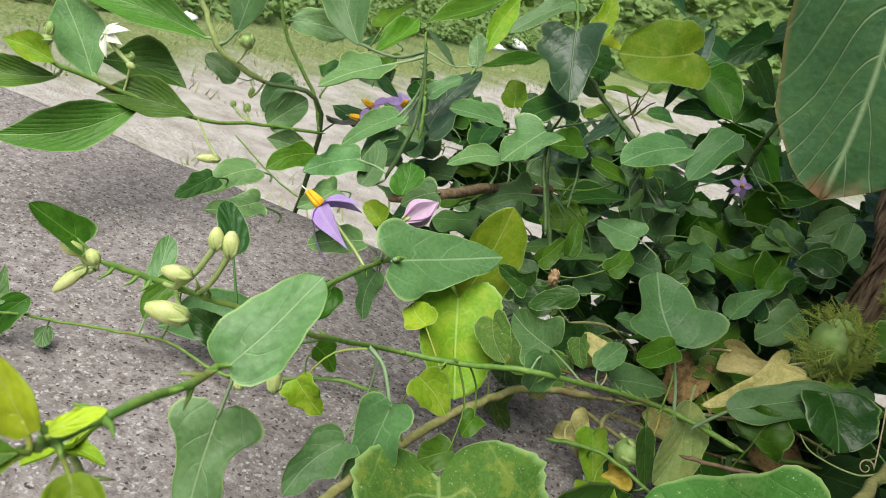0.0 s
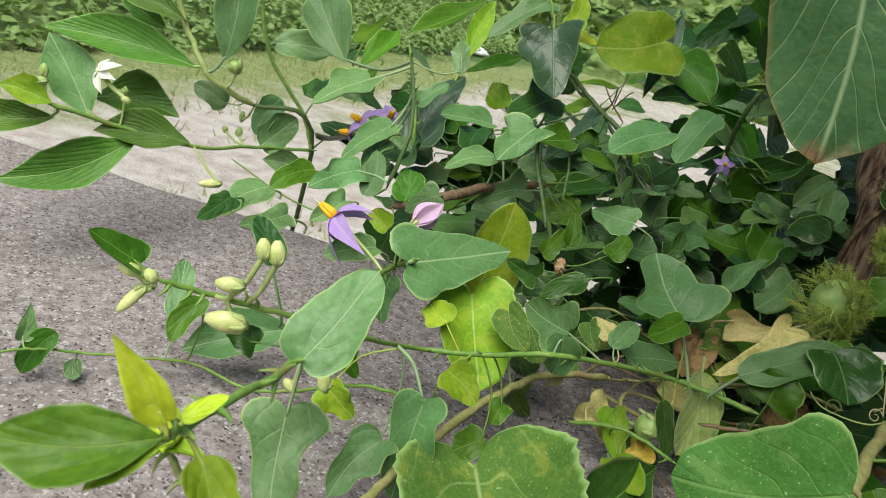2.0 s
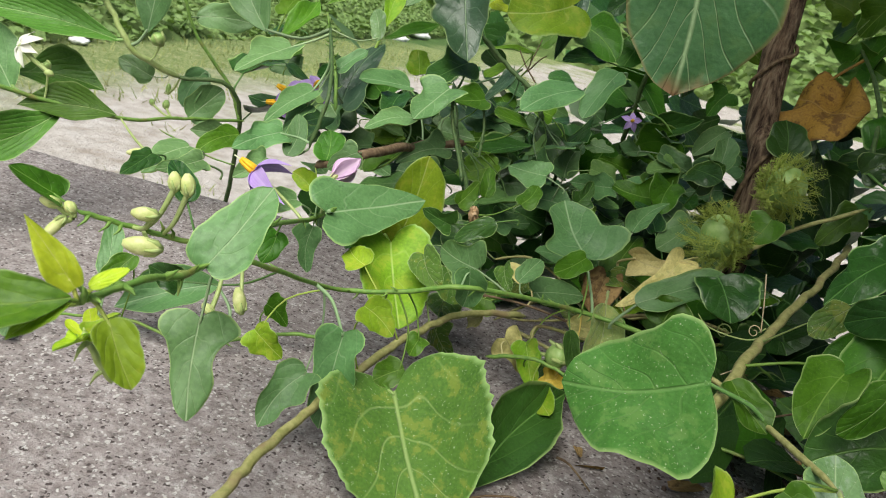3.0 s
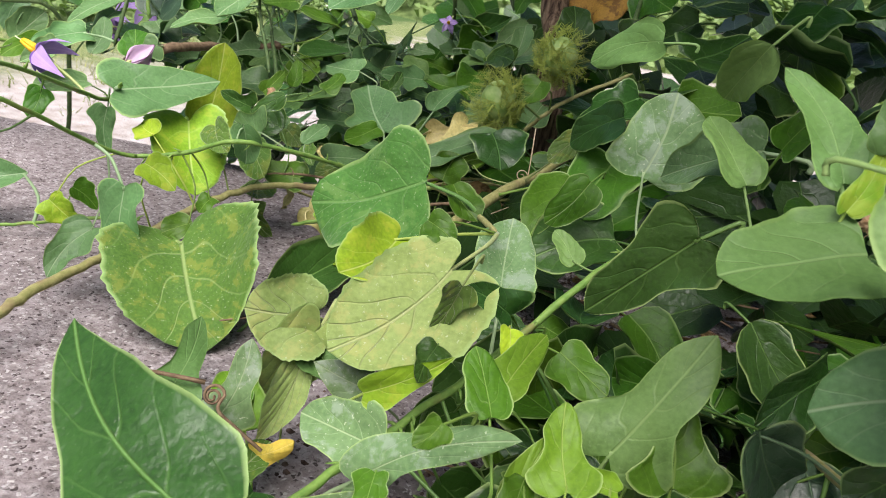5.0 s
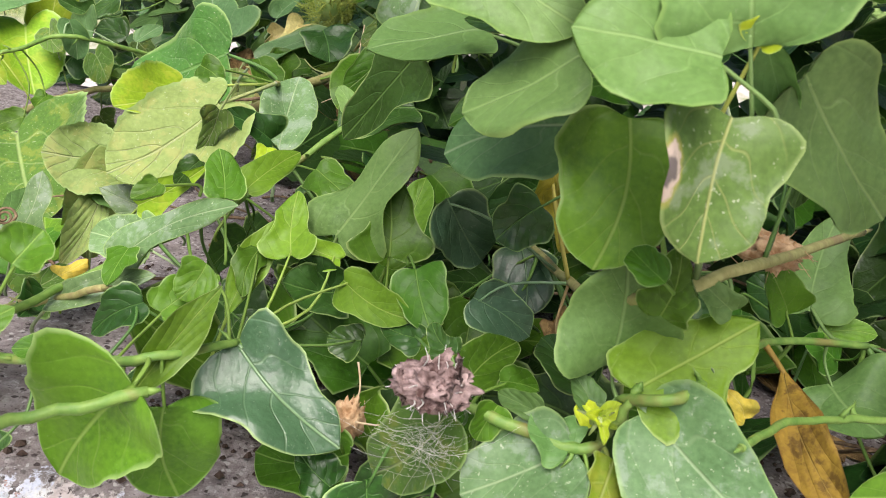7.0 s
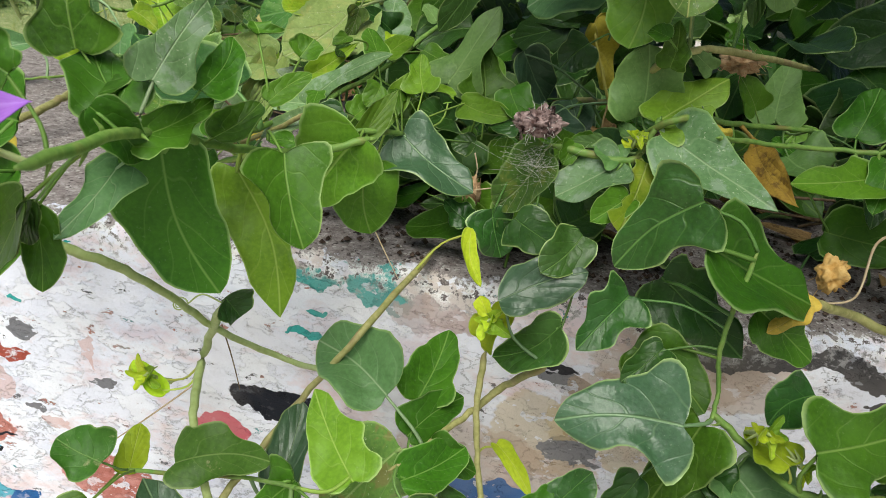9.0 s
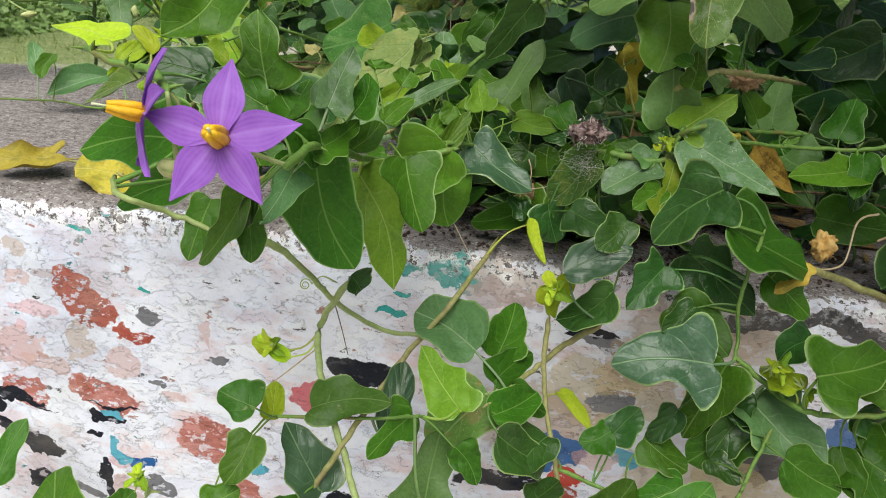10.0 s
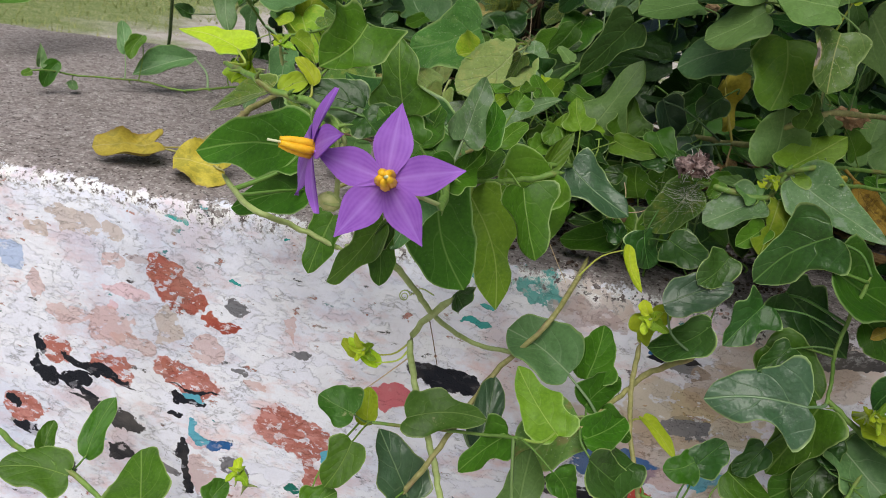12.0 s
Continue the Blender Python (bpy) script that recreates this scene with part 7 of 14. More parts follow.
# ---- wall vine ----
W = Plant("wall_vine", (150, -30, 0), "nightshade vine hanging down over the painted wall face", "vine", 15)
W.sinuate = 1.8
W.stem([(134, -153, 75), (129, -104, 70), (132, -61, 57), (145, -31, 50), (166, -18, 54)], 1.7, 1.5, "green", 8)
W.stem([(94, -98, 35), (110, -89, 27), (116, -71, 11), (126, -49, -13), (142, -28, -33), (162, -47, -23)], 1.7, 1.2, "pale", 0)
W.stem([(133, -65, 7), (115, -40, -29), (122, -64, -38), (133, -80, -52), (140, -83, -70), (148, -92, -86)], 1.8, 1.7, "pale", 0)
W.stem([(190, 16, 5), (176, -42, -4), (155, -49, -35), (139, -80, -57), (128, -88, -77)], 1.5, 1.4, "tan", 0)
W.stem([(217, -33, -12), (217, -41, -30), (221, -50, -52), (227, -67, -67), (231, -82, -80)], 1.4, 1.2, "tan", 0)
W.stem([(238, -47, -6), (224, -30, -29), (213, -46, -33), (195, -74, -36)], 1.8, 1.2, "tan", 0)
W.stem([(292, -52, -10), (307, -60, -19), (315, -76, -18), (335, -68, -22), (349, -70, -16), (364, -66, 0)], 1.5, 1.2, "green", 6)
W.stem([(296, -40, 42), (291, -46, 13), (294, -47, -5), (292, -54, -12)], 1.0, 0.9, "green", 0)
W.stem([(321, -26, 23), (350, -10, 12), (361, -30, 12), (364, -54, 15)], 2.0, 1.8, "tan", 0)
W.stem([(227, -67, -67), (249, -70, -72), (260, -77, -70)], 1.2, 0.9, "green", 4)
W.stem([(307, -71, -30), (301, -77, -47), (295, -84, -64)], 1.0, 0.9, "green", 4)
W.stem([(103, -77, -55), (126, -80, -50), (148, -78, -48), (170, -100, -29)], 0.9, 0.8, "green", 0)
W.stem([(373, 14, 79), (353, 15, 69), (328, 18, 66), (301, 6, 67), (282, -16, 71)], 1.2, 1.0, "green", 6)
W.stem([(-85, -69, -115), (-68, -66, -132), (-45, -66, -136), (-25, -69, -150)], 1.8, 1.5, "green", 2)
W.stem([(104, -155, 92), (93, -141, 94), (78, -136, 95), (69, -131, 97), (42, -90, 91)], 1.5, 0.9, "green", 8)
W.stem([(11, -23, 25), (59, -104, 45), (73, -95, 37), (90, -93, 31)], 1.4, 1.1, "pale", 0)
W.leaf("ov", 67, -64, 41, 32, -59, 24, 21, -0.3, -0.9, 0.3, "g")
W.leaf("ov", 112, -123, 57, 94, -118, 29, 15, -0.3, -0.8, 0.4, "g")
W.leaf("obl", 115, -124, 57, 109, -120, 43, 6, 0.2, -0.9, -0.3, "d")
W.leaf("ov", 118, -94, 58, 115, -118, 46, 14, 0.5, -0.4, 0.8, "c")
W.leaf("rnd", 122, -80, 60, 137, -76, 17, 32, 0.2, -0.85, 0.45, "g", cup=0.05)
W.leaf("ov", 131, -51, 48, 152, -67, 6, 27, 0.1, -0.8, 0.6, "n", cup=0.1)
W.leaf("rnd", 126, -102, 74, 110, -90, 87, 19, 0.2, -0.6, 0.8, "g")
W.leaf("ov", 124, -139, 88, 110, -137, 96, 14, 0.0, -0.9, 0.4, "g")
W.leaf("ov", 131, -100, 82, 135, -76, 101, 16, 0.6, -0.6, 0.6, "s")
W.leaf("rnd", 136, -85, 78, 138, -68, 91, 11, 0.5, -0.6, 0.6, "g")
W.leaf("ov", 127, -105, 68, 138, -80, 76, 12, 0.6, -0.5, 0.6, "g")
W.leaf("rnd", 133, -71, 62, 140, -54, 70, 12, 0.3, -0.5, 0.8, "g")
W.leaf("rnd", 145, 25, 83, 141, 19, 80, 7, 0.2, -0.5, 0.8, "g")
W.leaf("rnd", 140, -47, 69, 149, -33, 77, 9, 0.4, -0.6, 0.7, "g")
W.leaf("rnd", 187, -58, -21, 157, -39, -15, 28, -0.2, -0.6, 0.8, "c")
W.leaf("ov", 196, -46, -29, 202, -16, -15, 22, 0.2, -0.5, 0.9, "g")
W.leaf("ov", 185, -93, -29, 165, -66, -19, 21, -0.2, -0.4, 0.9, "n")
W.leaf("rnd", 194, -63, -37, 173, -74, -62, 29, 0.2, -0.6, 0.8, "m")
W.leaf("rnd", 197, -77, -39, 216, -54, -38, 18, 0.4, -0.4, 0.8, "g")
W.leaf("rnd", 196, -63, -32, 212, -40, -28, 16, 0.4, -0.5, 0.8, "g")
W.leaf("rnd", 200, -87, -41, 224, -74, -60, 20, 0.7, -0.6, 0.5, "d")
W.leaf("ov", 176, -115, -62, 177, -78, -50, 30, 0.1, -0.6, 0.8, "b", cup=-0.1, name="broad_leaf")
W.leaf("ov", 123, -80, -46, 157, -82, -37, 22, -0.2, -0.6, 0.8, "w")
W.leaf("obl", 154, -76, -58, 156, -49, -36, 15, 0.1, -0.6, 0.8, "e")
W.leaf("ov", 166, -89, -36, 150, -87, -61, 19, -0.6, -0.7, 0.3, "g")
W.leaf("rnd", 102, -87, -45, 86, -86, -39, 19, 0.3, -0.5, 0.8, "w")
W.leaf("rnd", 105, -99, -49, 99, -113, -63, 17, 0.2, -0.7, 0.7, "g")
W.leaf("ov", 131, -88, -81, 113, -82, -53, 26, 0.5, -0.7, 0.5, "e")
W.leaf("obl", 106, -79, -55, 103, -64, -45, 11, 0.4, -0.4, 0.8, "l")
W.leaf("rnd", 92, -115, -73, 103, -107, -69, 15, 0.2, -0.7, 0.7, "g")
W.leaf("rnd", 118, -108, -79, 126, -93, -81, 15, 0.5, -0.1, 0.8, "g")
W.leaf("rnd", 43, -96, -102, 47, -86, -97, 12, 0.4, -0.5, 0.7, "g")
W.leaf("tri", 281, -65, -9, 242, -63, -16, 35, -0.1, -0.8, 0.6, "e")
W.leaf("tri", 289, -56, -13, 276, -59, -49, 28, -0.6, -0.8, 0.3, "g")
W.leaf("rnd", 265, -43, 4, 290, -52, -11, 25, -0.0, -0.9, 0.5, "g")
W.leaf("ov", 261, -38, 20, 246, -53, 5, 20, 0.1, -0.8, 0.6, "d")
W.leaf("obl", 219, -48, 15, 246, -42, 28, 18, -0.1, -0.8, 0.6, "e")
W.leaf("rnd", 240, -48, 10, 221, -36, -12, 17, -0.7, -0.7, 0.2, "d")
W.leaf("ov", 276, -42, 56, 255, -35, 28, 31, -0.5, -0.8, 0.2, "d")
W.leaf("ov", 280, -43, 43, 320, -27, 21, 39, 0.5, -0.6, 0.6, "g")
W.leaf("ov", 273, -23, 22, 305, -24, -3, 29, 0.2, -0.9, 0.3, "d")
W.leaf("ov", 305, -31, 19, 329, -28, 1, 21, 0.3, -0.9, 0.2, "g")
W.leaf("rnd", 338, 19, 71, 345, 28, 89, 20, -0.5, -0.6, 0.6, "g")
W.leaf("ov", 345, 11, 59, 314, -3, 58, 20, 0.3, -0.6, 0.8, "n")
W.leaf("rnd", 349, 15, 66, 343, -1, 50, 13, -0.4, -0.6, 0.7, "g")
W.leaf("rnd", 361, 11, 69, 377, -8, 44, 25, -0.2, -0.8, 0.5, "n")
W.leaf("tri", 313, -81, 0, 347, -64, 4, 30, 0.3, -0.7, 0.7, "g")
W.leaf("rnd", 324, -46, -1, 306, -60, -7, 17, 0.2, -0.6, 0.8, "d")
W.leaf("ov", 303, -56, -29, 327, -80, -44, 30, -0.1, -0.6, 0.8, "c")
W.leaf("obl", 349, -69, -5, 365, -37, 14, 13, -0.2, -0.4, 0.9, "g")
W.leaf("ov", 343, -65, -37, 368, -87, -41, 28, -0.5, -0.7, 0.4, "g")
W.leaf("obl", 335, -68, -36, 339, -84, -49, 13, -0.3, -0.6, 0.7, "g")
W.leaf("rnd", 310, -82, -36, 333, -83, -47, 21, 0.2, -0.9, 0.4, "g")
W.leaf("rnd", 248, -59, -50, 235, -63, -55, 15, -0.0, -0.7, 0.7, "g")
W.leaf("rnd", 248, -59, -53, 259, -55, -39, 16, -0.3, -0.8, 0.5, "d")
W.leaf("rnd", 274, -57, -36, 264, -60, -51, 13, -0.3, -0.9, 0.3, "d")
W.leaf("rnd", 262, -59, -51, 281, -67, -58, 19, 0.1, -0.6, 0.8, "g")
W.leaf("rnd", 288, -67, -51, 298, -78, -53, 13, -0.3, -0.4, 0.9, "d")
W.leaf("rnd", 301, -58, -31, 288, -67, -51, 19, -0.1, -0.9, 0.5, "d")
W.leaf("rnd", 246, -76, -82, 259, -71, -64, 17, -0.4, -0.8, 0.5, "g")
W.leaf("rnd", 272, -78, -74, 289, -74, -58, 19, -0.3, -0.8, 0.5, "g")
W.leaf("ov", 311, -73, -11, 302, -53, -11, 13, -0.5, -0.3, 0.8, "l")
W.leaf("rnd", 292, -62, -33, 301, -56, -23, 17, -0.3, -0.7, 0.7, "d")
W.leaf("rnd", 220, -16, 33, 235, -31, 30, 19, -0.4, -0.6, 0.7, "d")
W.leaf("obl", 205, -11, 25, 212, -30, 10, 6, 0.1, -0.6, 0.8, "l")
W.leaf("ov", 214, -34, -7, 225, -42, 13, 14, -0.5, -0.8, -0.0, "l")
W.leaf("rnd", 101, -43, -47, 83, -32, -43, 8, -0.1, -0.5, 0.8, "l")
W.leaf("rnd", 89, -33, -50, 78, -26, -47, 7, -0.2, -0.6, 0.7, "l")
W.leaf("rnd", 243, -32, 36, 231, -45, 26, 16, 0.2, -0.7, 0.7, "d")
W.leaf("rnd", 274, -46, 7, 261, -56, -2, 12, -0.1, -0.7, 0.8, "d")
W.leaf("rnd", 134, -65, 9, 137, -61, 1, 14, 0.9, -0.5, 0.1, "d")
W.leaf("rnd", 226, -39, -46, 239, -59, -49, 7, -0.3, -0.3, 0.9, "l")
W.leaf("ov", 321, -25, 24, 308, -34, 13, 10, -0.2, -0.6, 0.8, "o")
W.leaf("rnd", 366, -78, -30, 355, -91, -52, 31, -0.7, -0.4, 0.6, "g")
W.leaf("rnd", 239, 48, 90, 229, 45, 79, 17, 0.0, -1.0, 0.3, "d")
W.leaf("ov", 185, -109, -34, 194, -110, -48, 14, 0.4, -0.9, 0.3, "g")
W.leaf("rnd", 216, -94, -65, 228, -78, -64, 14, 0.3, -0.2, 0.9, "d")
W.leaf("ov", 62, -56, 54, 9, -42, 40, 34, -0.3, -0.8, 0.5, "g")
W.leaf("ov", 86, -89, 42, 81, -99, 21, 16, -0.0, -0.9, 0.4, "g")
W.leaf("obl", 109, -116, 53, 113, -121, 33, 10, 0.2, -0.9, 0.3, "g")
W.leaf("ov", 104, -130, 93, 82, -135, 95, 16, 0.2, -0.8, 0.5, "d")
W.leaf("ov", 96, -105, 114, 88, -125, 102, 24, 0.4, -0.6, 0.7, "g")
W.leaf("ov", 30, -50, 89, -2, -40, 91, 18, -0.1, -0.5, 0.8, "l")
W.leaf("ov", 52, -71, 80, 23, -63, 66, 17, -0.5, -0.5, 0.7, "p")
W.leaf("ov", 109, -95, 86, 103, -89, 110, 22, 0.1, -1.0, 0.3, "g")
W.leaf("rnd", -47, -68, -136, -79, -78, -132, 26, 0.3, -0.5, 0.8, "g")
W.leaf("rnd", -3, -75, -139, -23, -40, -134, 35, -0.2, -0.3, 1.0, "g")
W.leaf("obl", -49, -51, -138, -46, -26, -115, 15, 0.3, -0.7, 0.7, "g")
W.leaf("obl", -65, -62, -130, -66, -51, -118, 10, 0.3, -0.7, 0.6, "g")
W.leaf("obl", 80, -136, 95, 88, -133, 99, 7, 0.1, -0.8, 0.5, "l")
W.leaf("obl", 105, -135, 93, 112, -141, 89, 15, -0.2, -0.7, 0.7, "d")
W.leaf("rnd", 123, -113, 77, 131, -104, 63, 12, 0.7, -0.7, -0.0, "g")
W.leaf("ov", 116, -100, 77, 119, -82, 89, 13, -0.2, -0.5, 0.8, "g")
W.leaf("obl", 90, -133, 98, 83, -132, 105, 5, 0.3, -0.8, 0.5, "l")
W.leaf("ov", 344, -68, -39, 367, -87, -42, 38, -0.4, -0.6, 0.7, "g")
W.leaf("ov", 298, -59, -39, 281, -62, -58, 27, -0.2, -0.9, 0.4, "g")
W.leaf("rnd", 221, -68, -51, 210, -89, -54, 20, 0.2, -0.3, 0.9, "d")
W.leaf("rnd", 204, -62, -36, 220, -54, -49, 14, 0.7, -0.6, 0.4, "g")
W.leaf("ov", 279, -71, -63, 256, -74, -79, 19, -0.2, -0.8, 0.6, "g")
W.leaf("obl", 361, -49, 15, 350, -70, -4, 13, -0.3, -0.5, 0.8, "g")
W.leaf("ov", 362, -74, -6, 360, -71, -21, 15, -0.8, -0.6, 0.0, "d")
W.leaf("ov", 349, -66, -9, 331, -69, -8, 16, 0.2, -0.9, 0.4, "g")
W.leaf("rnd", 341, -63, -22, 355, -62, -33, 17, 0.1, -1.0, 0.1, "d")


# ---- passion vine ----
P = Plant("passion_vine", (100, 250, 0), "hairy-leaved passion vine with bristly green fruits trailing across the wall top", "vine", 16)
P.stem([(-44, 60, 9), (-41, 99, 15), (-41, 128, 19), (-40, 159, 21), (-35, 196, 27), (-24, 231, 37), (-9, 265, 41), (14, 290, 40)], 2.5, 2.1, "tan", 0)
P.stem([(102, 172, 62), (116, 233, 72), (136, 300, 79), (155, 347, 91), (179, 423, 103)], 3.0, 2.4, "tan", 0)
P.stem([(104, 374, 72), (120, 366, 96), (137, 372, 112), (166, 380, 131)], 1.6, 1.4, "tan", 0)
P.stem([(136, 129, 91), (111, 208, 75), (93, 211, 79)], 1.5, 1.2, "tan", 0)
P.leaf("rnd", 100, 169, 92, 52, 172, 71, 54, 0.00, -0.75, 0.65, "f", cup=0.12)
P.leaf("hrt", 108, 109, 88, 101, 80, 85, 22, 0.30, -0.75, 0.60, "y", cup=0.3)
P.leaf("hrt", 129, 95, 88, 104, 70, 65, 36, 0.00, -0.70, 0.70, "t", cup=0.2)
P.leaf("hrt", 88, 100, 59, 70, 87, 61, 28, 0.20, -0.75, 0.60, "t", cup=0.25)
P.leaf("hrt", 92, 96, 57, 77, 99, 14, 19, 0.40, -0.80, 0.40, "t", cup=0.4)
P.leaf("hrt", -14, 188, 30, 25, 146, 5, 68, 0.0, -0.5, 0.9, "p")
P.leaf("hrt", -54, 253, 69, -29, 223, 42, 42, 0.3, -0.5, 0.8, "y")
P.leaf("obl", 69, 281, 71, 107, 303, 96, 20, -0.1, -0.6, 0.8, "c", cup=0.2)
P.leaf("ov", 84, 315, 91, 59, 293, 63, 16, -0.1, -0.7, 0.7, "k")
P.leaf("rnd", 84, 280, 64, 89, 283, 80, 26, -0.3, -0.9, 0.2, "g")
P.leaf("obl", 55, 294, 61, 56, 269, 27, 20, 0.2, -0.9, 0.3, "t", cup=0.7)
P.leaf("lan", 29, 179, 5, 50, 268, 16, 31, 0.5, -0.2, 0.8, "d")
P.leaf("ov", 174, 304, 127, 146, 270, 105, 27, 0.2, -0.7, 0.7, "d")
P.leaf("obl", 152, 257, 109, 139, 248, 94, 14, -0.1, -0.8, 0.5, "p")
P.leaf("rnd", 169, 235, 105, 157, 212, 78, 36, -0.2, -0.7, 0.7, "g")
P.leaf("rnd", 154, 231, 92, 141, 200, 73, 23, -0.2, -0.5, 0.9, "g")
P.leaf("rnd", 177, 210, 76, 144, 195, 64, 36, 0.0, -0.7, 0.8, "d")
P.leaf("hrt", -32, 242, 73, -17, 228, 66, 15, -0.3, -0.6, 0.7, "p")
P.leaf("rnd", -50, 216, 68, -63, 223, 71, 15, -0.1, -0.6, 0.8, "y")
P.leaf("ov", -36, 189, 62, -22, 193, 51, 17, 0.6, -0.7, 0.5, "y")
P.leaf("ov", 59, 330, 79, 97, 306, 92, 16, -0.6, -0.8, 0.2, "k")
P.leaf("rnd", 102, 300, 92, 113, 281, 78, 33, -0.1, -0.6, 0.8, "d")
P.leaf("rnd", 119, 331, 122, 111, 322, 108, 20, -0.2, -0.8, 0.6, "g")
P.leaf("obl", 108, 184, 89, 123, 171, 81, 16, 0.2, -0.4, 0.9, "g")
P.leaf("rnd", 117, 106, 97, 127, 101, 94, 11, -0.3, -0.8, 0.6, "g")
P.leaf("ov", 135, 82, 89, 129, 82, 73, 10, 0.2, -1.0, -0.1, "p")
P.leaf("ov", 83, 55, 24, 89, 74, 27, 18, 0.4, -0.3, 0.9, "p")
P.leaf("ov", 84, 93, 28, 77, 111, 35, 11, 0.0, -0.4, 0.9, "p")
P.leaf("ov", 86, 69, 24, 99, 69, 34, 9, -0.2, -0.9, 0.3, "o")
P.leaf("hrt", -62, 44, 9, -90, 27, 6, 26, 0.1, -0.4, 0.9, "o", cup=0.35, bend=0.1)
P.leaf("hrt", -16, 34, 8, -44, 30, 12, 30, -0.1, -0.6, 0.8, "o", cup=0.3)
P.stem([(-14, 33, 6), (-36, 40, 9), (-62, 44, 9)], 0.9, 0.7, "tan", 0, name="petiole")
P.leaf("ov", 78, 60, 39, 80, 73, 60, 15, 0.2, -0.8, 0.5, "s")
P.leaf("dia", 115, 76, 53, 99, 74, 58, 15, 0.3, -0.8, 0.6, "s")
P.leaf("lan", 89, 95, 52, 86, 70, 28, 12, 0.4, -0.7, 0.6, "t")
rng = random.Random(27)
for k in range(16):
    x, y, z = rng.uniform(-30, 120), rng.uniform(245, 350), rng.uniform(8, 50)
    a = rng.gauss(0.2, 0.5)
    d = Vector((math.cos(a), math.sin(a), rng.gauss(0, 0.12))) * rng.uniform(35, 80)
    bow = Vector((rng.gauss(0, 6), rng.gauss(0, 6), rng.gauss(4, 5)))
    P.stem([(x, y, z), Vector((x, y, z)) + d * 0.5 + bow, Vector((x, y, max(z, 12))) + d], rng.uniform(0.8, 1.5), rng.uniform(0.6, 1.0), rng.choice(("tan", "green", "brown", "tan")), 1)
for k in range(34):
    x, y, z = rng.uniform(-45, 125), rng.uniform(255, 365), rng.uniform(14, 66)
    a, long = rng.uniform(0, 6.28), rng.uniform(16, 27)
    d = Vector((math.cos(a), math.sin(a) * 0.6 - 0.3, rng.uniform(-0.7, 0.1))).normalized() * long
    P.leaf(rng.choice(("hrt", "ov", "rnd", "obl")), x, y, z, x + d.x, y + d.y, z + d.z, long * rng.uniform(0.6, 0.95), rng.gauss(0, 0.3), -0.7, 0.65, rng.choice("ppgygpdtkrg"))

# ---- flowers, buds, fruits ----
def soft_material(name, c1, c2, scale, rough=0.5, relief=0.2, glow=0.0, streak=None):
    m, nt, b = material(name, rough, 0.3)
    obj = coords(nt)
    n = noise_tex(nt, obj, scale, 4.0, 0.6)
    col = blend(nt, mask(nt, n, 0.35, 0.68), c1, c2)
    if streak:
        uv = coords(nt, "UV")
        sep = nt.nodes.new("ShaderNodeSeparateXYZ")
        nt.links.new(uv, sep.inputs[0])
        side = calc(nt, "ABSOLUTE", sep.outputs[0])
        lines = calc(nt, "MULTIPLY", calc(nt, "ADD", calc(nt, "SINE", calc(nt, "MULTIPLY", sep.outputs[0], 26.0)), 1.0), 0.16)
        col = blend(nt, calc(nt, "ADD", calc(nt, "MULTIPLY", mask(nt, side, 0.22, 0.0), 0.55), calc(nt, "MULTIPLY", lines, 0.6)), col, streak)
    nt.links.new(col, b.inputs["Base Color"])
    bump(nt, b, n, relief, 0.0006)
    if glow:
        tr = nt.nodes.new("ShaderNodeBsdfTranslucent")
        nt.links.new(col, tr.inputs[0])
        mix = nt.nodes.new("ShaderNodeMixShader")
        mix.inputs[0].default_value = glow
        nt.links.new(b.outputs[0], mix.inputs[1])
        nt.links.new(tr.outputs[0], mix.inputs[2])
        nt.links.new(mix.outputs[0], nt.nodes["Material Output"].inputs[0])
    return m


VIOLET = soft_material("petal_violet", (0.3, 0.1, 0.545), (0.375, 0.145, 0.635), 180.0, 0.55, 0.4, 0.25, streak=(0.47, 0.25, 0.73))
LILAC = soft_material("petal_faded_lilac", (0.46, 0.3, 0.68), (0.56, 0.4, 0.76), 180.0, 0.55, 0.35, 0.25, streak=(0.66, 0.5, 0.82))
PINK = soft_material("petal_pale_lilac", (0.62, 0.4, 0.62), (0.72, 0.52, 0.68), 240.0, 0.6, 0.3, 0.2, streak=(0.78, 0.62, 0.72))
ANTHER = soft_material("anther_yellow", (0.78, 0.40, 0.012), (0.85, 0.52, 0.03), 600.0, 0.5, 0.4)
STYLE = soft_material("style_pale_green", (0.6, 0.66, 0.4), (0.66, 0.7, 0.45), 400.0)
BUD = soft_material("bud_cream_green", (0.42, 0.48, 0.16), (0.6, 0.6, 0.3), 380.0, 0.5, 0.3)
IVORY = soft_material("petal_ivory", (0.8, 0.8, 0.68), (0.86, 0.86, 0.78), 300.0, 0.55, 0.2, 0.2)
FRUIT = soft_material("fruit_green", (0.2, 0.33, 0.08), (0.34, 0.45, 0.16), 160.0, 0.4, 0.2)
BRISTLE = soft_material("bract_yellow_green", (0.26, 0.34, 0.05), (0.38, 0.44, 0.1), 500.0, 0.6, 0.2)
FELT = soft_material("dry_fibre", (0.07, 0.035, 0.03), (0.46, 0.34, 0.32), 330.0, 0.9, 1.0)
WEB = soft_material("spider_web_white", (0.62, 0.6, 0.55), (0.76, 0.75, 0.72), 300.0, 0.8, 0.2, 0.3)
HUSK = soft_material("dry_husk", (0.3, 0.17, 0.08), (0.55, 0.4, 0.24), 300.0, 0.8, 1.0)
GOLD_HUSK = soft_material("dry_golden_husk", (0.5, 0.28, 0.07), (0.66, 0.46, 0.18), 300.0, 0.7, 1.0)


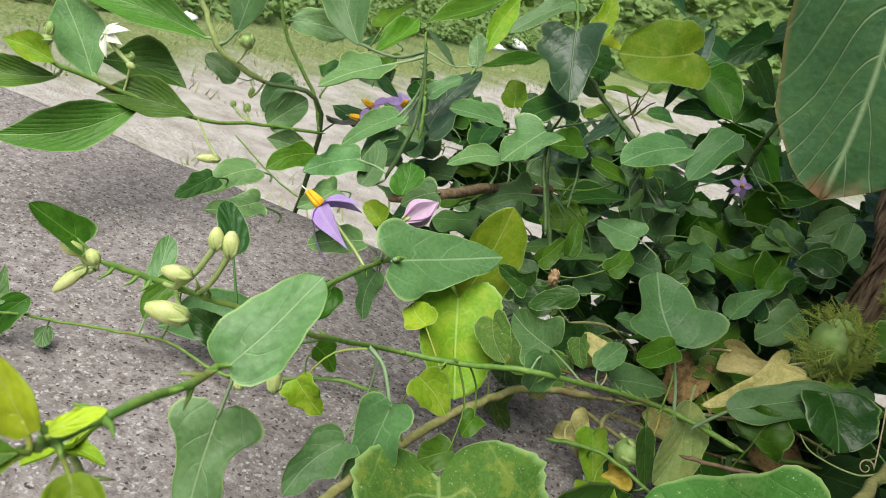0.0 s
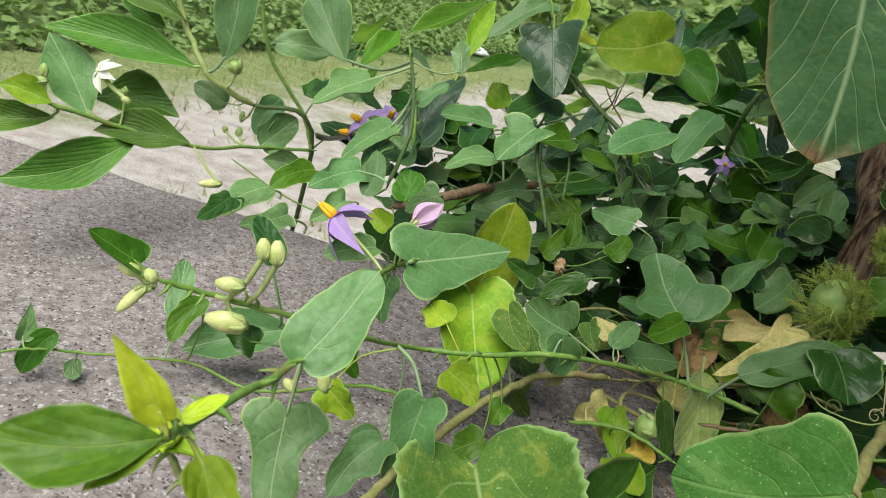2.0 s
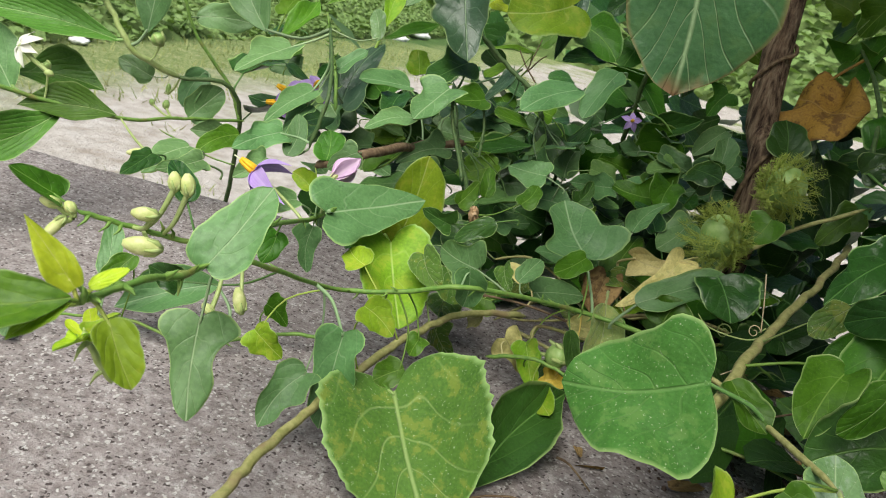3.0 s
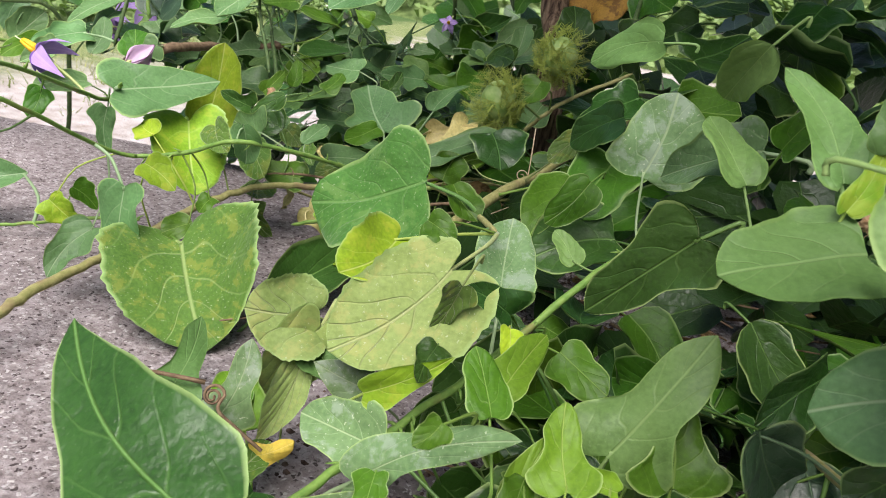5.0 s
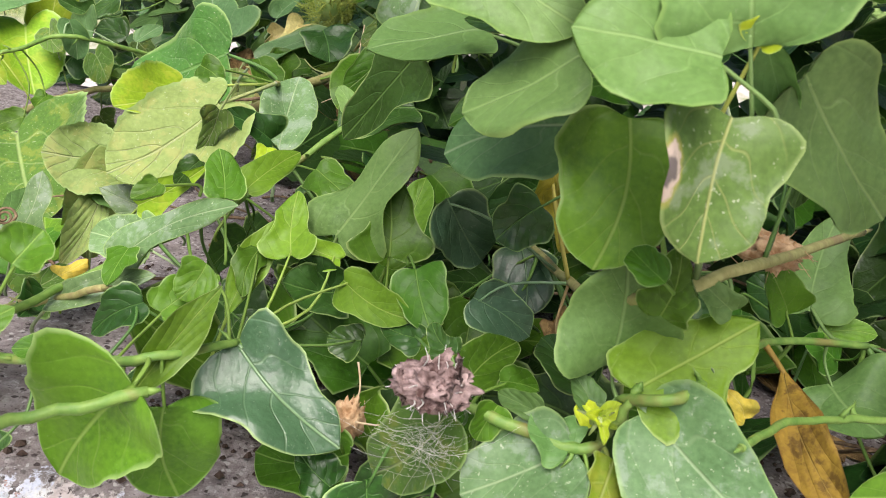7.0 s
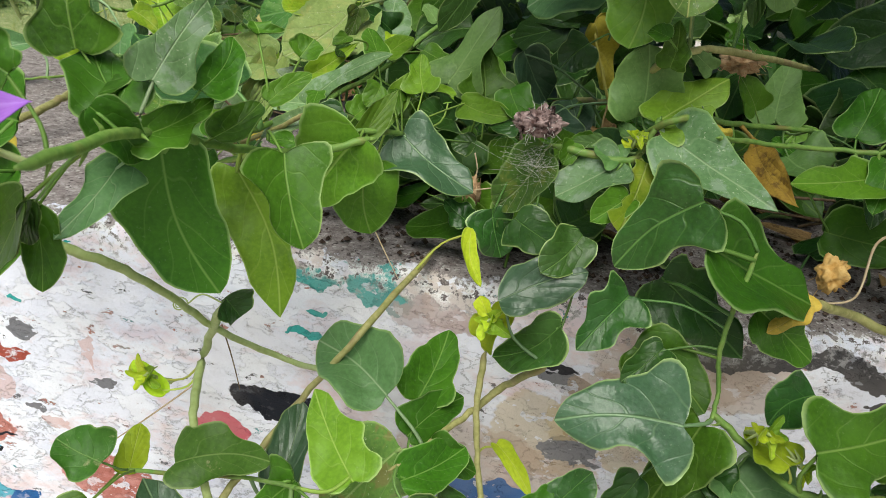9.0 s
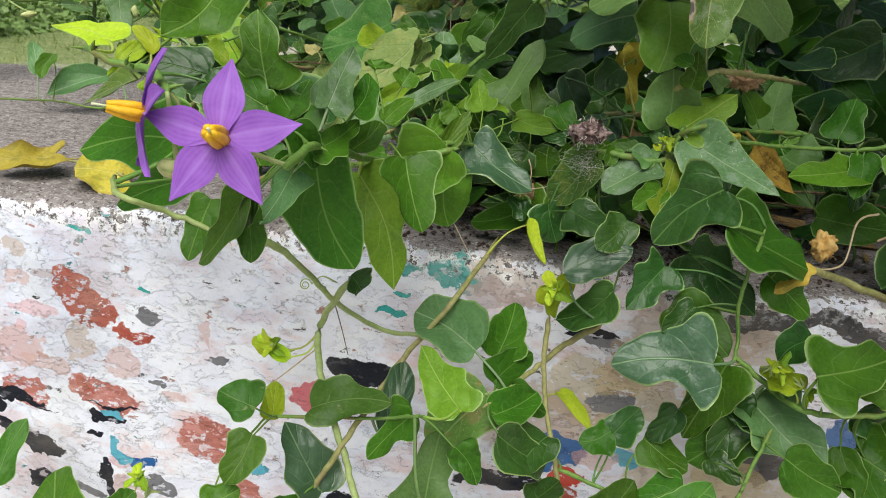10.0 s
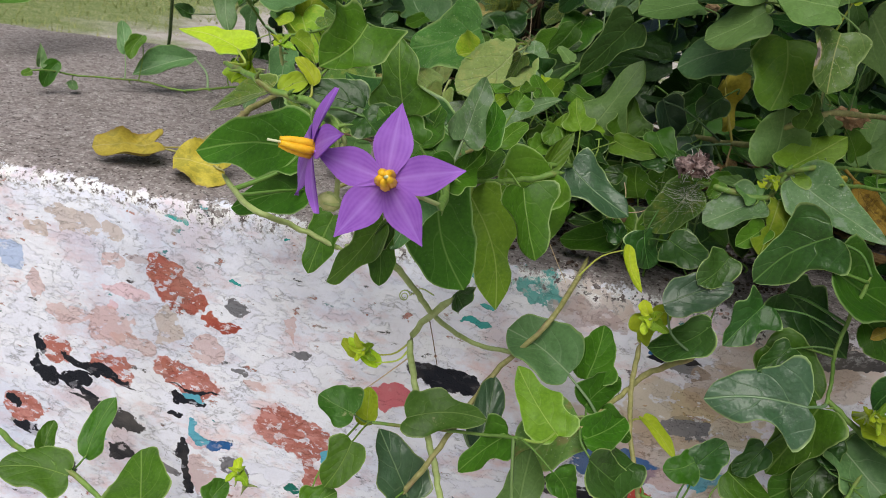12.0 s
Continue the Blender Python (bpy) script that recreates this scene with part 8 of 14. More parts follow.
def frame_of(n):
    n = Vector(n).normalized()
    up = Vector((0, 0, 1)) if abs(n.z) < 0.9 else Vector((0, 1, 0))
    x = up.cross(n).normalized()
    return x, n.cross(x), n


def to_local(plant, ob, place, parent=None):
    """Hangs ob under the plant, or under one of its parts, at a place in the world."""
    if parent is None:
        plant.local(ob, place)
    else:
        ob.parent = parent
        ob.location = Vector(place) - plant.root.location - parent.location


def petal_mesh(x, y, n, length, width, reflex, fold, rng, outline="lan"):
    """One petal from the origin outward along x; n is the flower's axis."""
    bm = bmesh.new()
    uvl = bm.loops.layers.uv.new("UVMap")
    rows, cols = 12, 3
    shape = [(0, 0.34), (0.12, 0.55), (0.3, 0.86), (0.46, 1.0), (0.62, 0.9), (0.78, 0.62), (0.9, 0.32), (1, 0.02)]
    ph = rng.uniform(0, 6)
    for layer in (0, 1):
        grid = []
        for i in range(rows + 1):
            s = i / rows
            w = smooth_at(shape, s)[1] * width / 2
            line = []
            for c in range(-cols, cols + 1):
                k = c / cols
                z = -reflex * length * s * s + fold * w * abs(k) + 0.03 * length * math.sin(5 * s + ph) * k
                z -= 0.0003 * layer
                v = bm.verts.new(x * (length * s * (1 - 0.18 * reflex * s)) + y * (w * k) + n * z)
                line.append((v, k, s))
            grid.append(line)
        for i in range(rows):
            for j in range(2 * cols):
                quad = (grid[i][j], grid[i + 1][j], grid[i + 1][j + 1], grid[i][j + 1])
                f = bm.faces.new([q[0] for q in (quad if layer else quad[::-1])])
                lut = {q[0]: (q[1], q[2]) for q in quad}
                for lp in f.loops:
                    lp[uvl].uv = lut[lp.vert]
    return bm


def spindle(bm, a, b, r, sides=9, rows=9, power=0.7, flat_end=0.15):
    """A bud-like body from a to b."""
    pts = [a.lerp(b, i / rows) for i in range(rows + 1)]
    d = (b - a).normalized()
    x, y, _ = frame_of(d)
    rings = []
    for i, p in enumerate(pts):
        s = i / rows
        rad = r * max(0.04, (math.sin(math.pi * min(1, s * (1 - flat_end) + flat_end * 0.6)) ** power))
        rings.append([bm.verts.new(p + rad * (1 + 0.05 * math.sin(5 * q)) * (math.cos(q) * x + math.sin(q) * y)) for q in (2 * math.pi * k / sides for k in range(sides))])
    for u, v in zip(rings, rings[1:]):
        for k in range(sides):
            bm.faces.new((u[k], u[(k + 1) % sides], v[(k + 1) % sides], v[k]))
    bm.faces.new(rings[0][::-1])
    bm.faces.new(rings[-1])


def stalk_from(plant, place, back, far=0.05):
    best, dist = None, far
    for p in plant.line:
        if (p - place).length < dist:
            best, dist = p, (p - place).length
    return best if best is not None else place + back * 0.018


def flower(plant, place, normal, length, spin=0.0, reflex=0.15, petals=VIOLET, label="", width=0.5):
    """A nightshade flower: stalk and calyx, five pointed petals, a cone of five anthers and a style."""
    rng = plant.rng
    c = Vector(place) / 1000
    x, y, n = frame_of(normal)
    L = length / 1000
    bm = bmesh.new()
    root = stalk_from(plant, c - n * 0.012, -n + Vector((0, 0, -0.6)))
    path = curve_points([root, (root + c) / 2 - n * 0.006, c - n * 0.004], 5)
    tube(bm, [p - c for p in path], 0.0007, 0.0009, 6)
    spindle(bm, -n * 0.0055, n * 0.0006, 0.0021, 8, 6)
    body = part("flower", bm, STEM["pale"], plant.root, label)
    plant.local(body, c)
    for k in range(5):
        a = radians(spin + 72 * k + rng.uniform(-4, 4))
        dx = math.cos(a) * x + math.sin(a) * y
        dy = n.cross(dx)
        pb = petal_mesh(dx, dy, n, L * rng.uniform(0.95, 1.04), L * width * rng.uniform(0.94, 1.06), reflex * rng.uniform(0.7, 1.3), rng.uniform(0.05, 0.25), rng)
        to_local(plant, part("petal", pb, petals, body), c, body)
    bm = bmesh.new()
    for k in range(5):
        a = radians(spin + 36 + 72 * k)
        o = (math.cos(a) * x + math.sin(a) * y) * L * 0.075
        tube(bm, [o * 1.0, o * 1.15 + n * L * 0.16, o * 0.95 + n * L * 0.34, o * 0.6 + n * L * 0.47], L * 0.075, L * 0.04, 7)
    to_local(plant, part("anther_cone", bm, ANTHER, body), c, body)
    bm = bmesh.new()
    tube(bm, [n * L * 0.3, n * L * 0.5 + x * L * 0.02, n * L * 0.66 + x * L * 0.05], L * 0.018, L * 0.02, 6)
    to_local(plant, part("style", bm, STYLE, body), c, body)
    return body


def bud(plant, base, tip, width, mat=None, label=""):
    a, b = Vector(base) / 1000, Vector(tip) / 1000
    d = (b - a).normalized()
    r = width / 2000
    bm = bmesh.new()
    root = stalk_from(plant, a, -d)
    path = curve_points([root, (root + a) / 2 + Vector((0, 0, -0.002)), a + d * 0.001], 5)
    tube(bm, [p - a for p in path], 0.0006, 0.0009, 6)
    x, y, _ = frame_of(d)
    for k in range(5):
        q = 2 * math.pi * k / 5
        side = math.cos(q) * x + math.sin(q) * y
        tube(bm, [Vector((0, 0, 0)), side * r * 0.75 + d * r * 0.5, side * r * 1.0 + d * r * 1.5], r * 0.4, r * 0.12, 5)
    body = part("bud", bm, STEM["pale"], plant.root, label)
    plant.local(body, a)
    bm = bmesh.new()
    spindle(bm, Vector((0, 0, 0)), b - a, r, 10, 10)
    to_local(plant, part("bud_body", bm, mat or BUD, body), a, body)
    return body


def closed_flower(plant, base, tip, width):
    a, b = Vector(base) / 1000, Vector(tip) / 1000
    d = (b - a).normalized()
    body = bud(plant, base, Vector(base) + (Vector(tip) - Vector(base)) * 0.3, width * 0.55)
    x, y, _ = frame_of(d)
    for k in range(5):
        q = radians(72 * k)
        side = math.cos(q) * x + math.sin(q) * y
        pm = petal_mesh(d, side.cross(d), -side, (b - a).length, width / 1000 * 0.9, 0.0, -0.5, plant.rng)
        for v in pm.verts:
            v.co += side * width / 1000 * 0.32 * math.sin(math.pi * min(1, max(0.05, v.co.dot(d) / (b - a).length)))
        to_local(plant, part("petal", pm, PINK, body, "furled pale lilac petal"), a, body)


def star_flower(plant, place, normal, radius):
    """A small white shrub flower with narrow drooping petals on a greenish tube."""
    c = Vector(place) / 1000
    x, y, n = frame_of(normal)
    R = radius / 1000
    bm = bmesh.new()
    path = curve_points([c + Vector((0.016, 0.006, -0.012)), c + Vector((0.008, 0.003, -0.007)), c], 5)
    tube(bm, [p - c for p in path], 0.0012, 0.0016, 7)
    spindle(bm, Vector((0.014, 0.005, -0.012)), Vector((0.019, 0.007, -0.013)), 0.0022, 8, 5)
    body = part("flower", bm, STEM["pale"], plant.root, "small ivory star flower")
    plant.local(body, c)
    for k in range(7):
        a = radians(51.4 * k + plant.rng.uniform(-8, 8))
        dx = math.cos(a) * x + math.sin(a) * y
        pm = petal_mesh(dx, n.cross(dx), n, R * plant.rng.uniform(0.8, 1.1), R * 0.46, plant.rng.uniform(0.2, 0.6), 0.2, plant.rng)
        to_local(plant, part("petal", pm, IVORY, body), c, body)


def bristly_fruit(plant, place, radius, seed, axis):
    """A passion fruit in its net of feathery bracts."""
    rng = random.Random(seed)
    c = Vector(place) / 1000
    R = radius / 1000
    bm = bmesh.new()
    bmesh.ops.create_uvsphere(bm, u_segments=18, v_segments=12, radius=R * 0.62)
    for v in bm.verts:
        v.co.z *= 1.15
    root = stalk_from(plant, c, Vector((0.4, 0.2, -0.3)), 0.08)
    tube(bm, [p - c for p in curve_points([root, (root + c) / 2 + Vector((0, 0, 0.004)), c], 5)], 0.0008, 0.0009, 6)
    body = part("fruit", bm, FRUIT, plant.root, "green passion fruit inside bristly bracts")
    plant.local(body, c)
    ax = Vector(axis).normalized()
    for g in range(3):
        bm = bmesh.new()
        for _ in range(60):
            d = Vector([rng.gauss(0, 1) for _ in range(3)]).normalized()
            if d.dot(ax) > 0.8:
                continue
            s = d.cross(Vector([rng.gauss(0, 1) for _ in range(3)])).normalized()
            pts = [d * R * 0.5 - ax * R * 0.2, d * R * 0.78 + s * R * 0.25, d * R * rng.uniform(0.8, 1.05) + s * R * 0.5 + ax * R * 0.15]
            path = curve_points(pts, 4)
            tube(bm, path, R * 0.02, R * 0.006, 4)
            for i in range(2, len(path), 1):
                for side in (1, -1):
                    h = (s.cross(d) * side + d * 0.6 + s * 0.5).normalized()
                    tube(bm, [path[i], path[i] + h * R * rng.uniform(0.12, 0.24)], R * 0.011, R * 0.004, 3)
        to_local(plant, part("bract", bm, BRISTLE, body, "feathery yellow-green bract"), c, body)


def tendril(plant, pts, r, coil=0, coil_r=3.0, mat="pale", name="tendril"):
    world_pts = curve_points([Vector(p) / 1000 for p in pts], 8)
    if coil:
        end, d = world_pts[-1], (world_pts[-1] - world_pts[-2]).normalized()
        x, y, _ = frame_of(Vector((0.3, -0.8, 0.4)))
        n = int(coil * 16)
        for i in range(1, n):
            a, rad = 2 * math.pi * i / 16, coil_r / 1000 * (1 - 0.8 * i / n)
            world_pts.append(end + rad * (math.cos(a) * x + math.sin(a) * y) - coil_r / 1000 * x + Vector((0, -0.00004 * i, 0)))
    o = world_pts[0]
    bm = bmesh.new()
    tube(bm, [p - o for p in world_pts], r / 1000, r / 1000 * 0.6, 5)
    ob = part(name, bm, STEM[mat], plant.root)
    plant.local(ob, o)


def crumple(name, place, size, mat, label, category, seed, fibres=0, fibre_mat=None, group="", reach=1.0, petals=0):
    """A dried, crumpled clump with loose fibres."""
    rng = random.Random(seed)
    c = Vector(place) / 1000
    e = thing(name, c, label, category, group)
    bm = bmesh.new()
    bmesh.ops.create_icosphere(bm, subdivisions=4, radius=1.0)
    sx, sy, sz = [v / 2000 for v in size]
    o = Vector((rng.uniform(0, 50), rng.uniform(0, 50), 0))
    for v in bm.verts:
        d = v.co.normalized()
        k = 1 + 0.4 * noise.noise(d * 2.1 + o) + 0.4 * abs(noise.noise(d * 5.3 + o)) - 0.5 * abs(noise.noise(d * 8.7 + o)) + 0.2 * noise.noise(d * 17 + o)
        v.co = Vector((d.x * sx, d.y * sy, d.z * sz)) * k
    part("husk", bm, mat, e)
    for _ in range(petals):
        d = Vector([rng.gauss(0, 1) for _ in range(3)]).normalized()
        t = d.cross(Vector([rng.gauss(0, 1) for _ in range(3)])).normalized()
        pm = petal_mesh(t, d.cross(t), d, sx * rng.uniform(0.7, 1.2), sx * rng.uniform(0.4, 0.75), rng.uniform(-0.5, 0.6), rng.uniform(0.3, 0.9), rng)
        for v in pm.verts:
            v.co += Vector((d.x * sx, d.y * sy, d.z * sz)) * 0.75 - t * sx * 0.4 + Vector([noise.noise(v.co * 900 + o + Vector((k, 0, 0))) for k in (0, 7, 13)]) * 0.0012
        part("withered_petal", pm, mat, e)
    if fibres:
        bm = bmesh.new()
        for _ in range(fibres):
            d = Vector([rng.gauss(0, 1) for _ in range(3)]).normalized()
            p = Vector((d.x * sx, d.y * sy, d.z * sz)) * 0.8
            t = d.cross(Vector([rng.gauss(0, 1) for _ in range(3)])).normalized()
            q = [p, p + (d * 0.5 + t) * sx * reach * rng.uniform(0.2, 0.6), p + (d * 0.9 + t * 0.6 + Vector((0, 0, rng.uniform(-0.5, 0.3)))) * sx * reach * rng.uniform(0.5, 1.0)]
            tube(bm, curve_points(q, 4), rng.uniform(0.00012, 0.0003), 0.00008, 4)
        part("fibre", bm, fibre_mat or mat, e)
    return e


# open violet flowers over the wall edge
flower(W, (120, -161, 83), (0.12, -0.90, 0.36), 20.5, spin=90, reflex=0.1, label="open violet star flower with yellow anthers")
flower(W, (98, -156, 86), (-0.82, -0.52, 0.2), 18.5, spin=30, reflex=0.12, label="violet star flower turned sideways")
bud(W, (106, -153, 71), (100, -154, 72), 5.5)
# flowers on the ledge vine and in the bush
flower(V, (-109, 207, 97), (-0.78, -0.2, 0.42), 17, spin=10, reflex=1.0, petals=LILAC, width=0.6, label="violet flower with petals bent back")
closed_flower(V, (-91, 249, 91), (-83, 262, 103), 9)
flower(B, (-219, 411, 95), (-0.6, -0.55, 0.3), 17, spin=0, reflex=0.6, petals=LILAC, label="violet flower half hidden in leaves")
flower(B, (-223, 406, 85), (-0.75, -0.3, -0.1), 16, spin=40, reflex=0.7, petals=LILAC, label="violet flower half hidden in leaves")
flower(B, (-206, 430, 101), (0.4, -0.4, 0.5), 16, spin=20, reflex=0.7, petals=LILAC, label="violet flower half hidden in leaves")
flower(B, (25, 476, 135), (0.2, -0.8, 0.3), 9, spin=20, reflex=0.5, petals=LILAC, label="violet flower deep in the bush")
for base, tip, wide in (
    ((-57, 82, 109), (-65, 76, 110), 5.4), ((-63, 87, 116), (-69, 83, 116), 4.2), ((-59, 94, 122), (-61, 95, 128), 4.4),
    ((-62, 92, 123), (-64, 93, 128), 3.8), ((-83, 72, 116), (-87, 69, 117), 3.4), ((-80, 74, 114), (-82, 73, 117), 3.4),
    ((-81, 72, 113), (-83, 66, 107), 3.2), ((-44, 107, 85), (-48, 109, 92), 4.2), ((-51, 102, 84), (-55, 102, 86), 3.2),
):
    bud(V, base, tip, wide)
bud(J, (-224, 275, 63), (-233, 267, 61), 5)
star_flower(J, (-302, 253, 107), (-0.4, -0.8, 0.4), 14)
for base, tip, wide in (
    ((-264, 325, 117), (-268, 323, 124), 10), ((-273, 348, 81), (-274, 349, 88), 4), ((-272, 346, 71), (-273, 347, 77), 5),
    ((-279, 341, 72), (-281, 341, 76), 4), ((-313, 230, 98), (-317, 225, 97), 5), ((-315, 229, 100), (-316, 230, 107), 5), ((-293, 266, 95), (-296, 265, 98), 6),
):
    bud(J, base, tip, wide, FRUIT)
bristly_fruit(P, (98, 326, 106), 17, 4, (-0.6, -0.5, 0.2))
bristly_fruit(P, (124, 362, 135), 17, 5, (0.7, -0.2, 0.2))
bud(P, (45, 274, 32), (36, 269, 35), 14, FRUIT, "small striped green fruit")

# dried flower heads, webbing, husks
crumple("dry_seed_head", (223, -12, 67), (16, 10, 8), FELT, "dried pinkish-brown seed head caught in leaf webbing", "seed head", 1, 46, fibre_mat=WEB, reach=0.55, petals=30)
crumple("dry_flower_head", (200, 25, 27), (8, 7, 13), HUSK, "small shrivelled brown flower head on a thread", "flower head", 2, 24)
crumple("dry_husk_ball", (330, -16, 30), (9.5, 9, 12), GOLD_HUSK, "golden-brown dry husk on the wall top", "husk", 3, 4)
crumple("dry_bud_husk", (-25, 289, 86), (5, 5, 8), HUSK, "shrivelled brown bud at the end of a stem", "husk", 4, 6)
crumple("beige_husk", (261, 120, 169), (11, 10, 15), HUSK, "beige dry husk between the leaves", "husk", 5, 4)
crumple("red_brown_husk", (230, 93, 129), (7, 6, 5), HUSK, "small red-brown withered flower", "husk", 6, 4)
crumple("brown_flower_remains", (300, 50, 90), (16, 12, 9), HUSK, "reddish-brown flower remains under the vine", "husk", 7, 16)
tendril(C, [(200, 29, 43), (202, 26, 37), (201, 25, 30)], 0.35, mat="thread")
tendril(C, [(203, 21, 30), (210, 18, 33), (214, 20, 36)], 0.3, mat="thread")
tendril(P, [(93, 59, 35), (86, 58, 40), (80, 57, 45), (80, 60, 48)], 0.6, 2.2, 2.9, mat="brown")
tendril(W, [(122, -41, -6), (116, -43, -3), (112, -46, -6)], 0.35, 2.0, 2.6)
tendril(W, [(120, -36, -18), (124, -36, -31), (128, -38, -43)], 0.3, mat="brown")
tendril(W, [(116, -48, -36), (104, -60, -45), (94, -69, -52)], 0.35, mat="thread")
tendril(P, [(136, 324, 67), (129, 324, 59), (121, 325, 58)], 0.5, 1.6, 4.5)
tendril(P, [(134, 288, 79), (124, 285, 71), (106, 283, 71), (98, 283, 76)], 0.5)
tendril(P, [(124, 311, 98), (126, 299, 88), (128, 286, 76)], 0.4, 1.4, 3.5, mat="thread")
tendril(P, [(77, 247, 38), (101, 255, 49), (123, 272, 61)], 0.5, mat="thread")
tendril(W, [(358, 4, 42), (347, -3, 39), (340, -16, 23), (325, -22, 21)], 0.6, mat="thread")
tendril(W, [(379, -8, 34), (362, -10, 37), (355, -8, 33)], 0.9, mat="thread")
tendril(W, [(169, -9, 17), (175, -11, 8), (180, -13, 1)], 0.25, mat="thread")

# young shoots with small crinkled leaves
def shoot(plant, place, size, way, leaves):
    rng = random.Random(int(size * 31 + place[0]))
    c, (x, y, n) = Vector(place), frame_of(way)
    plant.stem([c - n * size * 0.9 - Vector((0, -0.25, 0.3)) * size, c - n * size * 0.35, c + n * size * 0.12], 1.1, 0.6, "pale", 5, name="shoot_stem", per=4)
    for k in range(leaves):
        a = 2.4 * k + rng.uniform(-0.3, 0.3)
        rise = 0.15 + 0.85 * k / leaves
        out = (x * math.cos(a) + y * math.sin(a)) * (1.05 - 0.55 * rise) + n * (0.9 * rise - 0.1)
        b, long = c + out * size * 0.08, size * rng.uniform(0.5, 0.8) * (1.1 - 0.4 * rise)
        tip = b + out.normalized() * long
        up = n - out * 0.4
        plant.leaf(rng.choice(("ov", "tri", "obl")), *b, *tip, long * rng.uniform(0.5, 0.8), up.x, up.y, up.z, "l" if k % 3 else "y", name="young_leaf", stalk=False, cup=rng.uniform(0.3, 0.9), bend=rng.uniform(-0.4, 0.2))


shoot(W, (93, -41, -42), 12, (-0.3, -0.7, 0.5), 6)
shoot(W, (304, -68, -5), 11, (0.2, -0.8, 0.4), 6)
shoot(W, (217, -41, 4), 12, (-0.4, -0.7, 0.3), 6)
shoot(C, (257, -9, 66), 7, (0.0, -0.8, 0.6), 5)
shoot(W, (30, -41, 81), 14, (-0.6, -0.5, 0.5), 7)
shoot(W, (33, -15, 89), 10, (0.1, -0.4, 0.9), 5)
shoot(W, (315, -73, -11), 9, (0.5, -0.7, -0.2), 5)
shoot(W, (60, -105, -74), 10, (-0.2, -0.4, 0.9), 5)
shoot(V, (-39, 38, 106), 12, (-0.2, -0.3, 0.9), 6)

# pale webbing strung between the seed head and the leaf below it
web = thing("leaf_webbing", Vector((222, -12, 52)) / 1000, "tangle of whitish web threads over a leaf", "webbing")
rng = random.Random(52)
bm = bmesh.new()
for k in range(85):
    a = Vector((rng.gauss(0, 4.2), rng.gauss(0, 1.2), rng.gauss(1.5, 3.0)))
    d = Vector((rng.gauss(0, 3.6), rng.gauss(0, 1.0), rng.gauss(0, 2.2)))
    pts = [a - d, a + Vector((rng.gauss(0, 0.8), -0.8 + rng.gauss(0, 0.6), rng.gauss(0, 0.8))), a + d]
    tube(bm, curve_points([p / 1000 for p in pts], 4), rng.uniform(0.000018, 0.00006), 0.00002, 3)
part("thread", bm, WEB, web)

# the big hanging leaf close to the lens
G = Plant("large_leaf_branch", (60, 260, 300), "branch with a big veined leaf, brown at its tip", "branch", 77)
G.stem([(200, 600, 520), (150, 420, 420), (80, 280, 330), (34, 206, 272)], 3.4, 2.2, "tan", name="branch")
G.leaf("rnd", 37, 200, 264, 57, 197, 177, 66, -0.1, -1.0, 0.25, "B", cup=0.12, bend=0.03, name="large_leaf")

# ---- the young tree behind the wall ----
def bark_material():
    m, nt, b = material("ridged_brown_bark", 0.9, 0.15)
    mp = node(nt, "ShaderNodeMapping")
    mp.inputs["Scale"].default_value = (1.0, 1.0, 0.14)
    mp.inputs["Rotation"].default_value = (0, radians(10), 0)
    nt.links.new(coords(nt), mp.inputs[0])
    n = noise_tex(nt, mp.outputs[0], 420.0, 4.0, 0.6)
    n2 = noise_tex(nt, coords(nt), 500.0, 3.0)
    nt.links.new(ramp(nt, n, (0.34, (0.04, 0.025, 0.018)), (0.5, (0.17, 0.115, 0.075)), (0.7, (0.31, 0.23, 0.155))), b.inputs["Base Color"])
    bump(nt, b, calc(nt, "ADD", n, calc(nt, "MULTIPLY", n2, 0.2)), 1.0, 0.004)
    return m


tree = thing("young_tree", (0.125, 0.46, GROUND_Z), "young tree with ridged brown bark and twining stems", "tree")
path = curve_points([Vector((0.125, 0.46, GROUND_Z - 0.02)), Vector((0.12, 0.458, -0.1)), Vector((118, 433, 111)) / 1000, Vector((106, 444, 160)) / 1000, Vector((101, 451, 199)) / 1000, Vector((96, 458, 247)) / 1000, Vector((0.08, 0.5, 0.5)), Vector((0.03, 0.56, 0.9))], 12)
bm = bmesh.new()
rings = tube(bm, [p - tree.location for p in path], 0.0106, 0.0085, 28)
for i, ring in enumerate(rings):
    centre = sum((v.co for v in ring), Vector()) / len(ring)
    for k, v in enumerate(ring):
        d = v.co - centre
        v.co = centre + d * (1 + 0.05 * noise.noise(Vector((k * 0.9, i * 0.04, 3))) + 0.05 * noise.noise(Vector((k * 2.3, i * 0.08, 9))))
part("trunk", bm, bark_material(), tree)
bm = bmesh.new()
spiral = []
for i, p in enumerate(path[14:64]):
    a = i * 0.33
    spiral.append(p - tree.location + 0.0116 * Vector((math.cos(a), math.sin(a), 0.1 * math.sin(3 * a))))
tube(bm, spiral, 0.0016, 0.0012, 6)
part("twining_stem", bm, STEM["brown"], tree)
# limbs added to carry the unseen leaves overhead
rng = random.Random(21)
limbs = []
for k in range(7):
    s = path[-30 + 4 * k]
    d = Vector((rng.uniform(-1, 1), rng.uniform(-0.5, 1), rng.uniform(0.4, 1.0))).normalized()
    pts = curve_points([s, s + d * 0.18 + Vector((0, 0, 0.05)), s + d * 0.42], 5)
    limbs.append(pts)
    bm = bmesh.new()
    tube(bm, [p - tree.location for p in pts], 0.007, 0.003, 7)
    part("limb", bm, STEM["brown"], tree)


